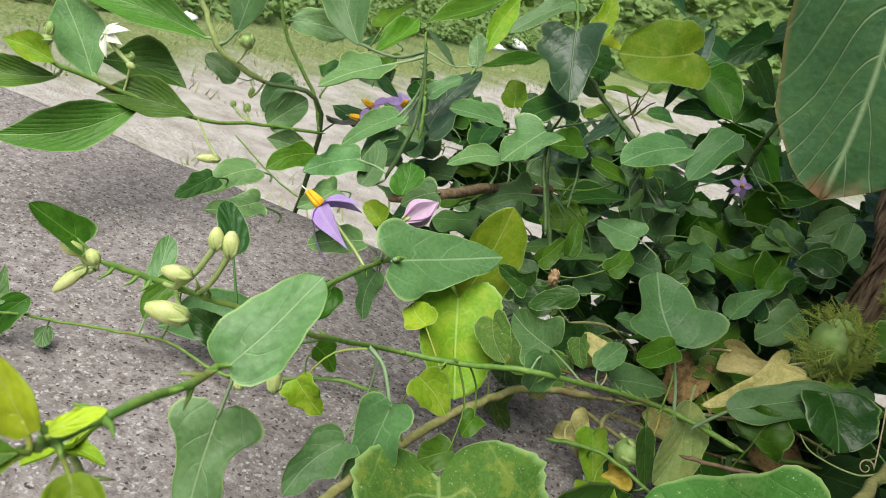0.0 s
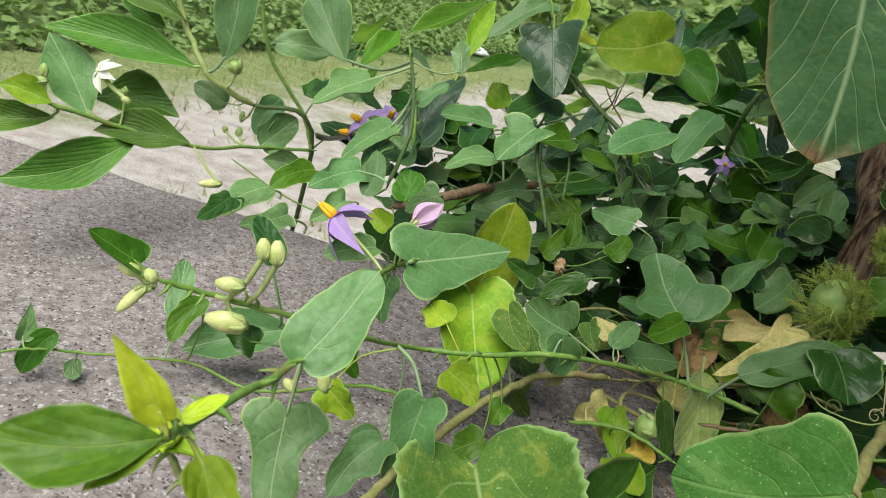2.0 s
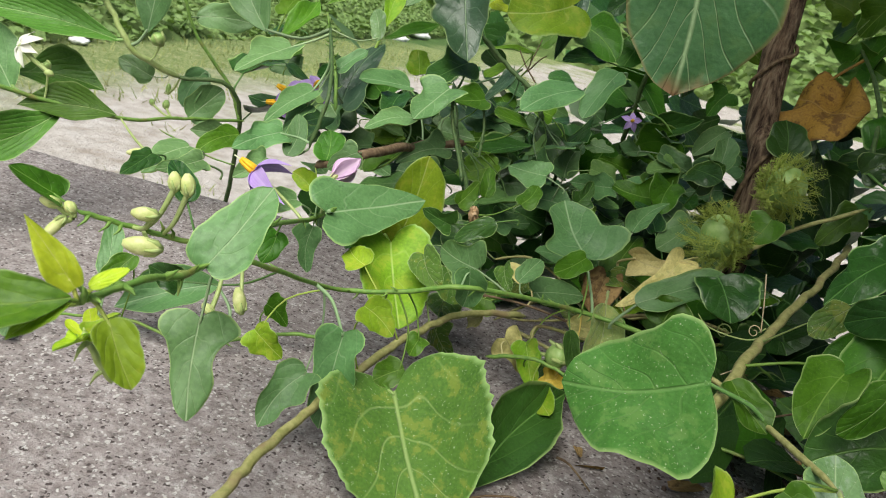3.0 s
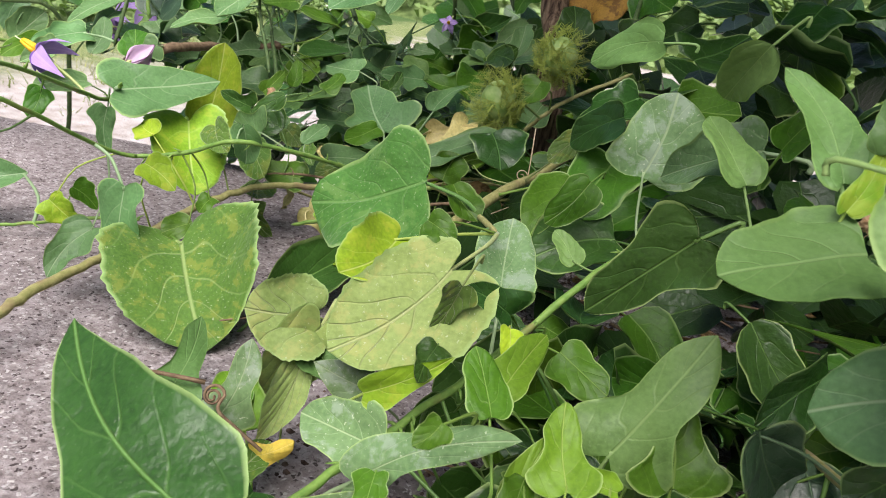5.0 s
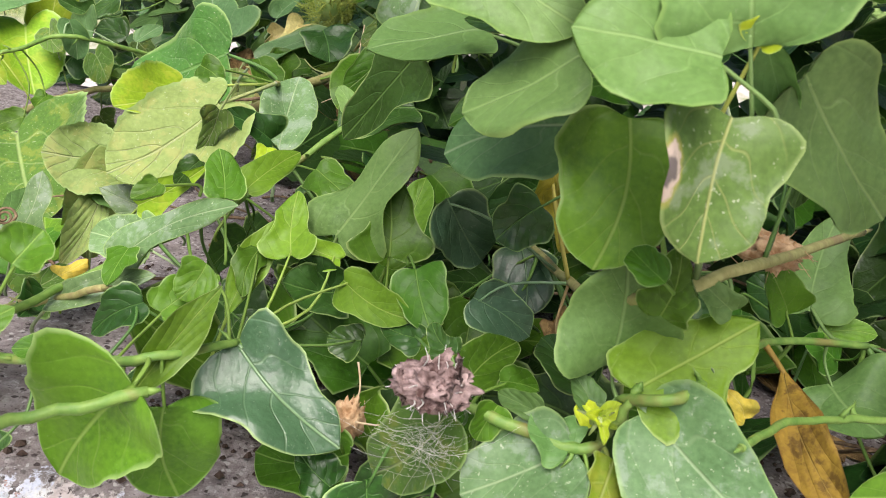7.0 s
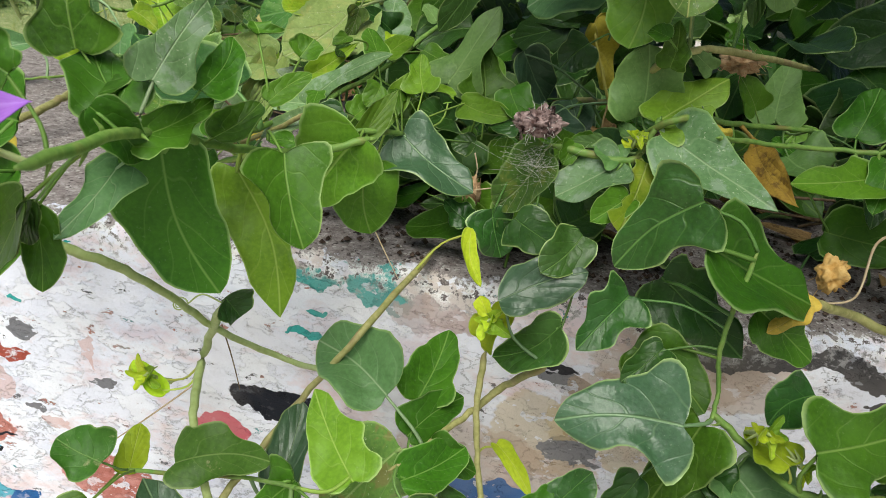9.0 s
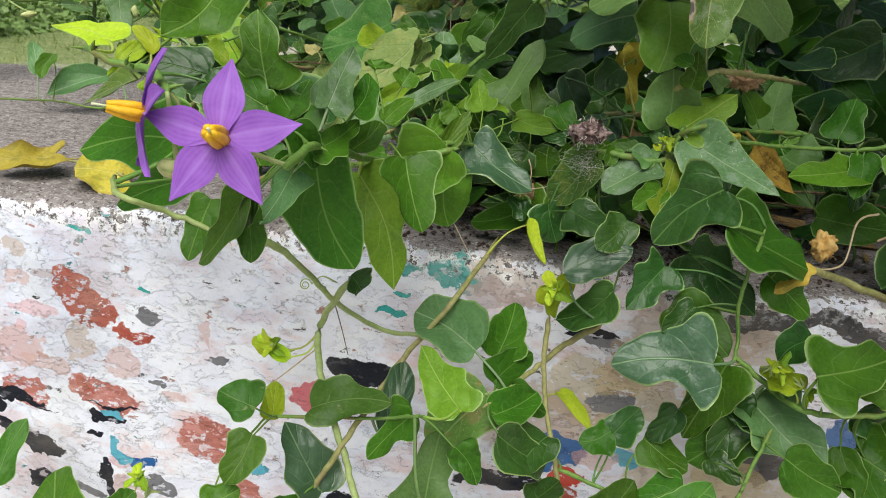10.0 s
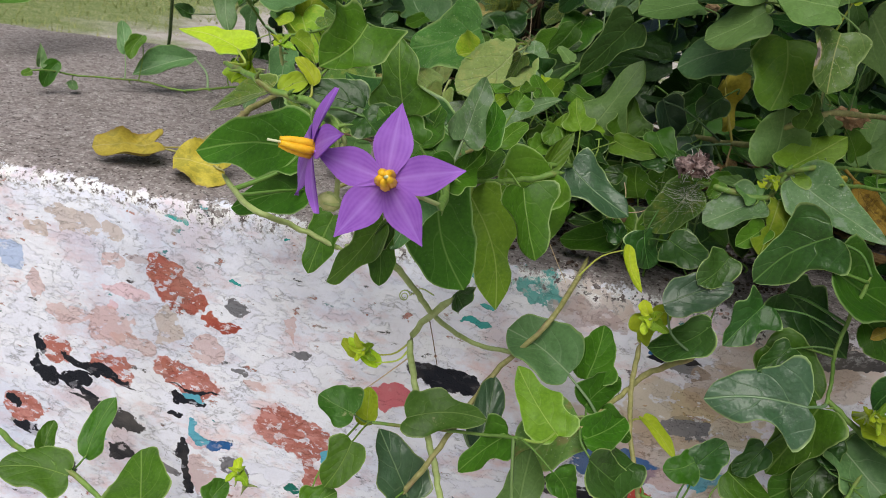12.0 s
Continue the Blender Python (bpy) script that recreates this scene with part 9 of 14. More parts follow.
# joined foliage: many small leaves as one mesh
def simple_leaf(bm, uvl, rim, base, ax, nrm, L, w, rng, rows=5):
    sd = ax.cross(nrm)
    cup, bend = rng.uniform(0.0, 0.35), rng.uniform(-0.3, 0.1)
    shape = OUTLINES[rng.choice(("ov", "rnd", "obl"))]
    grid = []
    for i in range(rows + 1):
        s = i / rows
        v, u = smooth_at(shape, s)
        line = []
        for c in (-1, 0, 1):
            a = s + (v - s) * abs(c)
            p = base + ax * a * L + sd * (c * u * w / 2) + nrm * (cup * w * 0.5 * u * abs(c) + bend * L * a * a)
            line.append((bm.verts.new(p), c * u, s, abs(c)))
        grid.append(line)
    for i in range(rows):
        for j in range(2):
            quad = (grid[i][j], grid[i + 1][j], grid[i + 1][j + 1], grid[i][j + 1])
            f = bm.faces.new([q[0] for q in quad[::-1]])
            lut = {q[0]: q for q in quad}
            for lp in f.loops:
                q = lut[lp.vert]
                lp[uvl].uv = (q[1], q[2])
                lp[rim] = (q[3] * 0.5,) * 3 + (1,)


def foliage(name, parent, origin, mat, leaves, seed, label=""):
    """leaves: (place, axis, normal, length, width)"""
    rng = random.Random(seed)
    bm = bmesh.new()
    uvl = bm.loops.layers.uv.new("UVMap")
    rim = bm.loops.layers.float_color.new("rim")
    for p, ax, nrm, L, w in leaves:
        ax = ax.normalized()
        nrm = (nrm - ax * nrm.dot(ax)).normalized()
        simple_leaf(bm, uvl, rim, p - origin, ax, nrm, L, w, rng)
    ob = mesh_object(name, bm, mat, parent, label)
    if parent is None:
        ob.location = origin
    ob["kind"] = "stuff"
    return ob


def random_leaf(rng, p, lo, hi):
    az, el = rng.uniform(0, 6.283), rng.uniform(-0.8, 0.4)
    ax = Vector((math.cos(az) * math.cos(el), math.sin(az) * math.cos(el), math.sin(el)))
    L = rng.uniform(lo, hi)
    return (p, ax, Vector((rng.gauss(0, 0.4), rng.gauss(-0.2, 0.4), 1.0)), L, L * rng.uniform(0.55, 0.9))


# unseen crown of the tree, added over the bush to shade it
crown = []
for k in range(520):
    pts = rng.choice(limbs)
    p = rng.choice(pts[4:]) + Vector((rng.gauss(0, 0.13), rng.gauss(0, 0.13), rng.gauss(0.05, 0.1)))
    if p.z > 0.6 and p.y > 0.3 and p.x > 0.2:
        crown.append(random_leaf(rng, p, 0.06, 0.11))
# an added limb, out of view, reaching over the ledge bush to darken it
reach = curve_points([path[-20], path[-20] + Vector((0.25, -0.1, 0.16)), Vector((0.55, 0.3, 0.82)), Vector((0.75, -0.1, 0.8)), Vector((0.8, -0.55, 0.76))], 9)
bm = bmesh.new()
tube(bm, [p - tree.location for p in reach], 0.009, 0.003, 7)
part("limb", bm, STEM["brown"], tree)
# side twigs of that limb, and of the stem above the bush, leafed to block light
for count, leaves, spots, (x0, x1), (y0, y1), (z0, z1) in (
        (30, 64, reach[6:], (0.38, 1.2), (-0.72, 0.78), (0.6, 0.94)),
        (9, 52, path[-18:-6] + reach[:8], (0.06, 0.46), (0.04, 0.58), (0.6, 0.8))):
    for k in range(count):
        start = rng.choice(spots)
        tip = Vector((rng.uniform(x0, x1), rng.uniform(y0, y1), rng.uniform(z0, z1)))
        twig = curve_points([start, start.lerp(tip, 0.5) + Vector((0, 0, 0.04)), tip], 6)
        bm = bmesh.new()
        tube(bm, [p - tree.location for p in twig], 0.004, 0.0012, 5)
        part("twig", bm, STEM["brown"], tree)
        for _ in range(leaves):
            p = rng.choice(twig[len(twig) // 3:]) + Vector((rng.gauss(0, 0.085), rng.gauss(0, 0.085), rng.gauss(0.01, 0.05)))
            crown.append(random_leaf(rng, Vector((p.x, p.y, max(p.z, 0.56))), 0.07, 0.12))
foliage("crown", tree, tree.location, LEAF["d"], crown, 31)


# ---- undergrowth that fills the bush behind the wall ----
under = thing("undergrowth", (0.15, 0.7, GROUND_Z), "dense undergrowth of small leaves behind the wall, coloured dark for shade", "undergrowth")
shade_leaves, dimmed_leaves = [], []


def add_leaf(store, bx, by, bz, tx, ty, tz, w, nx, ny, nz):
    p, q = Vector((bx, by, bz)) / 1000, Vector((tx, ty, tz)) / 1000
    store.append((p, q - p, Vector((nx, ny, nz)), (q - p).length, w / 1000))


def Ud(*a):
    add_leaf(shade_leaves, *a)


def Ug(*a):
    add_leaf(dimmed_leaves, *a)


Ud(537, 436, -52, 577, 407, -51, 42, 0.1, 0.2, 1.0)
Ud(382, 600, 39, 405, 613, 12, 35, 0.8, -0.2, 0.6)
Ud(-143, 771, -49, -87, 785, -49, 36, -0.2, 0.7, 0.7)
Ud(276, 896, -244, 282, 861, -252, 28, 0.1, -0.2, 1.0)
Ud(162, 616, -42, 148, 657, -20, 38, -0.3, -0.5, 0.8)
Ud(327, 496, 20, 344, 468, 6, 31, 0.1, -0.4, 0.9)
Ud(400, 683, 113, 433, 659, 88, 30, 0.7, 0.4, 0.6)
Ud(379, 811, 7, 430, 822, 18, 50, -0.3, 0.7, 0.6)
Ud(-49, 925, 99, -13, 933, 117, 31, -0.5, 0.0, 0.9)
Ud(525, 438, 7, 474, 450, 9, 42, -0.2, -0.7, 0.7)
Ud(-247, 667, 63, -274, 701, 84, 38, -0.5, -0.7, 0.5)
Ud(353, 932, -25, 381, 918, -41, 33, 0.2, -0.5, 0.8)
Ud(392, 585, -82, 427, 595, -66, 28, -0.3, -0.5, 0.8)
Ud(250, 908, -259, 274, 953, -248, 41, 0.7, -0.5, 0.5)
Ud(-176, 830, 81, -191, 866, 83, 31, -0.7, -0.3, 0.7)
Ud(587, 514, -48, 565, 473, -75, 40, 0.4, -0.7, 0.6)
Ud(331, 699, -57, 294, 707, -65, 29, -0.2, -0.2, 0.9)
Ud(66, 709, -43, 34, 670, -46, 43, 0.0, -0.1, 1.0)
Ud(138, 911, -178, 171, 926, -193, 25, 0.2, 0.4, 0.9)
Ud(596, 519, -23, 578, 560, -15, 40, 0.4, 0.0, 0.9)
Ud(307, 641, 40, 320, 696, 25, 54, -0.6, 0.3, 0.7)
Ud(244, 935, -129, 216, 897, -108, 36, 0.1, 0.4, 0.9)
Ud(-51, 423, 62, -7, 428, 53, 44, 0.2, -0.6, 0.7)
Ud(593, 537, -37, 549, 534, -65, 36, -0.4, -0.6, 0.7)
Ud(400, 826, -150, 451, 832, -154, 36, 0.1, -0.2, 1.0)
Ud(602, 484, 95, 570, 526, 84, 37, -0.5, -0.2, 0.8)
Ud(118, 496, 73, 158, 525, 90, 41, 0.1, -0.6, 0.8)
Ud(388, 903, -113, 353, 895, -96, 37, 0.4, -0.7, 0.5)
Ud(-152, 819, -81, -183, 808, -109, 39, -0.5, -0.4, 0.7)
Ud(265, 738, -239, 238, 774, -215, 33, -0.1, -0.6, 0.8)
Ud(446, 616, 44, 416, 662, 22, 44, 0.6, 0.6, 0.4)
Ud(548, 781, 55, 594, 786, 66, 44, -0.0, -0.9, 0.5)
Ud(-236, 602, 85, -261, 628, 100, 28, 0.2, -0.4, 0.9)
Ud(15, 506, -11, 47, 467, -23, 38, -0.2, -0.4, 0.9)
Ud(297, 663, -78, 261, 667, -96, 28, -0.4, -0.7, 0.6)
Ud(169, 886, -227, 200, 892, -244, 26, 0.2, -1.0, 0.0)
Ud(29, 845, 132, 67, 850, 100, 41, 0.6, -0.4, 0.7)
Ud(385, 516, -102, 428, 484, -123, 42, 0.3, -0.2, 0.9)
Ud(112, 747, -59, 83, 740, -97, 37, -0.6, -0.6, 0.6)
Ud(383, 899, -274, 421, 880, -289, 38, -0.1, -0.7, 0.7)
Ud(490, 959, -240, 518, 938, -244, 30, -0.1, -0.3, 0.9)
Ud(264, 702, 22, 218, 672, 12, 39, 0.4, -0.8, 0.4)
Ud(-222, 793, -55, -235, 832, -85, 45, -0.8, 0.1, 0.5)
Ud(146, 601, -49, 175, 564, -85, 53, 0.1, -0.7, 0.7)
Ud(-54, 544, 29, -29, 559, 4, 35, 0.2, -0.9, -0.3)
Ud(402, 580, -16, 360, 593, 2, 34, 0.4, -0.1, 0.9)
Ud(202, 734, -232, 216, 776, -220, 38, 0.2, -0.3, 0.9)
Ud(457, 963, 19, 417, 934, 0, 33, -0.4, 0.0, 0.9)
Ud(-79, 696, 14, -44, 701, 33, 34, -0.4, -0.3, 0.9)
Ud(254, 679, -39, 266, 718, -49, 36, -0.1, 0.3, 1.0)
Ud(434, 706, -41, 408, 660, -44, 40, -0.0, -0.1, 1.0)
Ud(352, 835, 29, 358, 795, -2, 38, 0.0, -0.6, 0.8)
Ud(403, 813, -54, 459, 827, -59, 39, 0.2, -0.7, 0.7)
Ud(-166, 736, -57, -161, 687, -73, 47, 0.4, -0.3, 0.9)
Ud(438, 602, 15, 398, 627, -2, 42, -0.6, -0.4, 0.7)
Ud(126, 895, -26, 167, 891, -6, 39, -0.3, -0.8, 0.5)
Ud(596, 823, -47, 565, 800, -82, 42, -0.4, -0.6, 0.7)
Ud(-45, 851, -193, -63, 812, -177, 41, 0.5, 0.1, 0.8)
Ud(538, 545, 50, 566, 521, 13, 36, -0.4, -0.9, 0.2)
Ud(172, 528, 50, 136, 494, 43, 43, 0.1, -0.3, 1.0)
Ud(2, 647, -14, -34, 680, -10, 37, -0.0, -0.2, 1.0)
Ud(501, 517, 63, 491, 550, 34, 34, -0.9, 0.2, 0.5)
Ud(524, 841, 40, 500, 823, 15, 35, -0.2, -0.7, 0.7)
Ud(422, 752, -164, 395, 741, -200, 30, -0.7, -0.4, 0.6)
Ud(-70, 434, 30, -98, 401, 23, 27, 0.3, -0.4, 0.8)
Ud(530, 503, 14, 540, 555, 3, 49, -0.0, 0.2, 1.0)
Ud(572, 876, 85, 612, 853, 84, 29, -0.4, -0.7, 0.6)
Ud(352, 677, 72, 325, 673, 47, 27, -0.2, -0.9, 0.3)
Ud(-84, 936, -122, -40, 926, -144, 45, 0.3, -0.5, 0.8)
Ud(-113, 616, 57, -130, 583, 57, 28, 0.6, -0.3, 0.8)
Ud(161, 690, 107, 169, 732, 95, 35, 0.9, -0.0, 0.5)
Ud(137, 774, 119, 135, 736, 84, 44, 0.2, -0.7, 0.7)
Ud(536, 578, -120, 590, 568, -99, 56, -0.4, -0.7, 0.6)
Ud(522, 728, -51, 531, 773, -32, 40, -0.0, -0.4, 0.9)
Ud(12, 879, -173, 58, 890, -196, 37, 0.5, -0.6, 0.6)
Ud(135, 440, -29, 96, 429, -58, 43, -0.2, -0.8, 0.6)
Ud(38, 651, -49, 22, 624, -71, 28, 0.1, -0.7, 0.7)
Ud(483, 782, 99, 540, 774, 100, 54, -0.0, -0.2, 1.0)
Ud(79, 493, 51, 110, 454, 78, 34, -0.8, -0.5, 0.2)
Ud(118, 932, 63, 81, 921, 64, 31, 0.2, -0.4, 0.9)
Ud(600, 637, -168, 565, 666, -205, 42, -0.8, -0.2, 0.6)
Ud(-82, 521, -5, -115, 534, 3, 25, 0.0, -0.5, 0.9)
Ud(290, 739, -219, 301, 707, -204, 29, 0.5, 0.5, 0.7)
Ud(561, 597, 9, 513, 578, 5, 40, 0.3, -0.8, 0.6)
Ud(228, 853, -119, 239, 907, -108, 46, -0.8, 0.0, 0.6)
Ud(547, 450, 21, 591, 447, 19, 27, 0.0, -0.2, 1.0)
Ud(494, 574, -161, 471, 550, -144, 25, 0.8, -0.3, 0.6)
Ud(405, 727, 103, 366, 720, 116, 36, 0.3, -0.7, 0.6)
Ud(172, 773, 62, 196, 745, 26, 48, 0.2, -0.7, 0.7)
Ud(160, 718, -41, 153, 685, -23, 36, 1.0, -0.1, 0.3)
Ud(157, 885, 118, 158, 850, 112, 32, -0.5, -0.1, 0.8)
Ud(519, 716, 111, 532, 772, 112, 47, 0.1, -0.0, 1.0)
Ud(129, 849, -56, 95, 832, -53, 35, 0.2, -0.2, 1.0)
Ud(-139, 836, -119, -109, 819, -149, 34, 0.2, -0.7, 0.7)
Ud(-212, 771, -38, -237, 818, -37, 41, -0.3, -0.2, 0.9)
Ud(-166, 475, 80, -167, 518, 41, 50, 1.0, 0.2, 0.1)
Ud(233, 465, 43, 230, 423, 39, 35, 0.6, -0.1, 0.8)
Ud(609, 729, 111, 573, 742, 75, 41, -0.1, -1.0, -0.3)
Ud(419, 921, -7, 450, 900, -10, 27, -0.3, -0.5, 0.8)
Ud(67, 670, -79, 30, 691, -66, 36, -0.2, -0.8, 0.5)
Ud(426, 484, 9, 454, 508, -23, 36, 0.8, -0.6, 0.2)
Ud(237, 663, -155, 259, 615, -138, 43, -0.8, -0.1, 0.6)
Ud(243, 743, -199, 224, 698, -231, 55, -0.1, -0.5, 0.8)
Ud(585, 716, 9, 595, 750, 16, 24, 0.6, -0.3, 0.8)
Ud(495, 789, -207, 473, 840, -210, 53, -0.9, -0.4, 0.2)
Ud(178, 817, 114, 142, 830, 115, 29, -0.1, -0.4, 0.9)
Ud(135, 524, 126, 111, 550, 97, 29, -0.5, 0.3, 0.8)
Ud(-251, 774, 28, -265, 745, -3, 37, -0.1, -0.7, 0.7)
Ud(-231, 938, 13, -257, 907, -20, 40, 0.0, -0.7, 0.7)
Ud(389, 622, 116, 373, 656, 94, 28, -0.8, 0.0, 0.7)
Ud(503, 927, -270, 472, 912, -280, 28, 0.0, -0.6, 0.8)
Ud(-6, 839, 5, -15, 808, -12, 34, -0.2, -0.4, 0.9)
Ud(-140, 868, 4, -144, 901, -7, 26, -0.1, 0.3, 0.9)
Ud(239, 635, 99, 231, 679, 102, 42, -0.1, -0.1, 1.0)
Ud(220, 700, -143, 274, 689, -146, 47, -0.1, -0.5, 0.8)
Ud(382, 551, -74, 366, 529, -99, 22, -0.5, -0.5, 0.7)
Ud(565, 704, -109, 621, 724, -108, 50, 0.2, -0.6, 0.8)
Ud(245, 685, -43, 278, 703, -84, 50, 0.5, 0.5, 0.7)
Ud(297, 720, 107, 314, 751, 100, 31, -0.2, 0.3, 0.9)
Ud(-66, 758, -60, -95, 781, -68, 33, -0.3, -0.0, 0.9)
Ud(-45, 946, -206, -1, 949, -220, 33, 0.2, -0.8, 0.6)
Ud(-163, 827, 44, -123, 861, 63, 51, -0.3, -0.2, 0.9)
Ud(138, 894, -101, 174, 882, -113, 31, 0.2, -0.3, 0.9)
Ud(538, 674, -80, 586, 705, -92, 52, 0.5, -0.4, 0.8)
Ud(-67, 477, 80, -84, 438, 68, 27, -0.6, -0.0, 0.8)
Ud(280, 902, -99, 309, 945, -111, 37, 0.7, -0.3, 0.6)
Ud(523, 624, 65, 560, 661, 74, 34, 0.5, -0.6, 0.6)
Ud(-63, 921, 18, -96, 933, -3, 34, -0.4, 0.3, 0.8)
Ud(524, 521, -51, 492, 546, -73, 43, -0.6, -0.0, 0.8)
Ud(-4, 954, -77, -17, 900, -94, 48, 0.1, -0.3, 0.9)
Ud(-35, 923, -37, -6, 944, -52, 27, 0.6, -0.5, 0.6)
Ud(-80, 788, 34, -45, 815, 38, 35, 0.5, -0.7, 0.6)
Ud(363, 427, -95, 369, 394, -113, 25, -0.4, -0.5, 0.8)
Ud(493, 742, 115, 481, 772, 87, 40, -0.6, 0.4, 0.7)
Ud(319, 803, 47, 373, 804, 39, 35, 0.1, -0.7, 0.7)
Ud(352, 718, -187, 319, 690, -180, 38, 0.6, -0.6, 0.6)
Ud(192, 747, -49, 137, 748, -58, 48, -0.1, -0.8, 0.6)
Ud(-65, 920, -170, -41, 911, -196, 26, 0.7, -0.1, 0.7)
Ud(409, 705, -107, 397, 732, -140, 41, -0.2, 0.7, 0.7)
Ud(-236, 938, -16, -282, 954, -32, 42, -0.4, -0.7, 0.6)
Ud(461, 541, -104, 477, 494, -114, 35, -0.2, -0.3, 0.9)
Ud(525, 853, -264, 495, 879, -248, 32, -0.4, -0.8, 0.5)
Ud(287, 860, 54, 316, 878, 23, 40, 0.7, -0.7, 0.2)
Ud(-49, 518, 30, -61, 553, 16, 38, -0.1, 0.4, 0.9)
Ud(266, 469, 67, 235, 438, 46, 42, -0.4, -0.2, 0.9)
Ud(6, 742, -130, -18, 727, -151, 31, -0.1, -0.7, 0.7)
Ud(485, 552, 24, 525, 535, 16, 31, -0.1, -0.6, 0.8)
Ud(227, 822, 60, 199, 778, 52, 34, 0.4, -0.4, 0.8)
Ud(362, 860, -29, 344, 898, -37, 29, 0.2, 0.3, 0.9)
Ud(564, 611, -107, 546, 573, -125, 31, -0.8, 0.1, 0.5)
Ud(1, 847, -71, 50, 871, -87, 50, 0.5, -0.4, 0.8)
Ud(300, 655, -87, 277, 626, -117, 36, 0.1, -0.8, 0.7)
Ud(434, 529, 47, 436, 569, 27, 41, 0.1, 0.4, 0.9)
Ud(1, 853, -78, -1, 817, -74, 32, -0.1, 0.1, 1.0)
Ud(225, 750, 24, 224, 712, 12, 29, 0.3, -0.3, 0.9)
Ud(173, 569, -69, 208, 561, -86, 33, 0.2, -0.6, 0.7)
Ud(429, 459, -11, 412, 492, -47, 40, -0.8, 0.2, 0.6)
Ud(152, 713, -18, 157, 681, -44, 28, -0.3, -0.6, 0.7)
Ud(577, 544, -74, 544, 556, -83, 33, -0.4, -0.7, 0.6)
Ud(-98, 746, -50, -52, 760, -29, 33, 0.1, -0.9, 0.4)
Ud(568, 776, 81, 570, 816, 89, 35, -0.6, -0.1, 0.8)
Ud(114, 740, -26, 136, 713, -45, 37, -0.2, -0.7, 0.7)
Ud(170, 658, -96, 195, 682, -122, 39, 0.8, -0.5, 0.3)
Ud(-114, 851, -24, -84, 845, -61, 41, 0.2, 1.0, -0.0)
Ud(289, 421, -25, 315, 449, -66, 36, 0.7, 0.3, 0.6)
Ud(-49, 897, 6, -11, 913, -25, 44, 0.6, -0.8, 0.3)
Ud(-157, 622, -7, -158, 664, -23, 28, 0.3, 0.3, 0.9)
Ud(470, 575, 19, 478, 623, 28, 39, 0.2, -0.2, 0.9)
Ud(54, 790, -155, 31, 817, -152, 32, -0.2, -0.3, 0.9)
Ud(64, 911, 113, 45, 881, 94, 38, -0.1, -0.5, 0.9)
Ud(33, 736, 16, 16, 707, -18, 42, 0.3, -0.8, 0.5)
Ud(-177, 551, 32, -179, 607, 31, 41, -0.2, 0.0, 1.0)
Ud(-218, 443, 75, -267, 437, 73, 34, 0.0, -0.5, 0.9)
Ud(463, 483, 122, 508, 468, 99, 48, -0.0, -0.8, 0.5)
Ud(286, 689, -87, 281, 648, -107, 40, 0.3, -0.5, 0.8)
Ud(65, 799, -158, 49, 832, -157, 34, -0.6, -0.3, 0.7)
Ud(436, 806, -120, 417, 771, -161, 46, -0.1, -0.7, 0.7)
Ud(580, 631, -121, 532, 645, -111, 33, -0.0, -0.7, 0.7)
Ud(320, 917, -227, 337, 867, -242, 38, -0.1, -0.3, 0.9)
Ud(243, 854, -166, 235, 823, -185, 29, 0.1, -0.5, 0.8)
Ud(124, 719, 81, 172, 718, 79, 35, 0.0, -0.5, 0.9)
Ud(334, 561, 11, 377, 544, -13, 43, -0.0, -0.8, 0.6)
Ud(-209, 959, 106, -227, 928, 126, 35, -0.4, 0.6, 0.6)
Ud(542, 828, -241, 522, 869, -280, 56, -0.3, 0.6, 0.8)
Ud(-40, 505, 0, -16, 472, -29, 36, -0.3, -0.7, 0.6)
Ud(433, 400, 12, 463, 433, -22, 48, 0.8, -0.2, 0.5)
Ud(89, 911, -43, 56, 909, -70, 31, -0.4, -0.8, 0.5)
Ud(-137, 814, 16, -142, 775, -1, 37, 0.2, -0.4, 0.9)
Ud(339, 729, 75, 295, 697, 97, 44, 0.4, 0.1, 0.9)
Ud(153, 806, -156, 151, 838, -169, 26, -0.2, 0.4, 0.9)
Ud(-51, 658, -35, -8, 635, -50, 33, -0.2, -0.8, 0.6)
Ud(96, 944, -23, 123, 918, -23, 27, -0.6, -0.7, 0.4)
Ud(173, 860, -45, 220, 877, -61, 49, 0.4, -0.4, 0.8)
Ud(205, 833, -197, 255, 843, -182, 33, 0.0, -0.9, 0.5)
Ud(552, 921, -110, 586, 898, -114, 32, 0.2, 0.1, 1.0)
Ud(493, 708, 63, 513, 681, 45, 29, 0.2, -0.4, 0.9)
Ud(75, 632, -28, 98, 659, -34, 35, 0.0, 0.2, 1.0)
Ud(-262, 408, 104, -231, 422, 115, 34, -0.2, -0.3, 0.9)
Ud(-235, 847, -88, -277, 867, -93, 38, -0.4, -0.7, 0.5)
Ud(479, 452, -42, 533, 465, -60, 55, 0.4, -0.6, 0.7)
Ud(340, 508, 72, 328, 462, 91, 42, 0.2, 0.3, 0.9)
Ud(-232, 701, -4, -214, 747, 17, 35, 0.1, -0.4, 0.9)
Ud(472, 582, -112, 512, 561, -92, 34, -0.4, 0.1, 0.9)
Ud(508, 692, 110, 491, 660, 101, 27, -0.5, -0.0, 0.9)
Ud(421, 441, -42, 443, 482, -29, 45, 0.6, -0.5, 0.6)
Ud(439, 853, -190, 484, 826, -198, 38, -0.4, -0.8, 0.4)
Ud(130, 753, -121, 148, 707, -98, 51, -0.8, -0.0, 0.6)
Ud(361, 884, -126, 372, 917, -153, 41, 1.0, -0.2, 0.1)
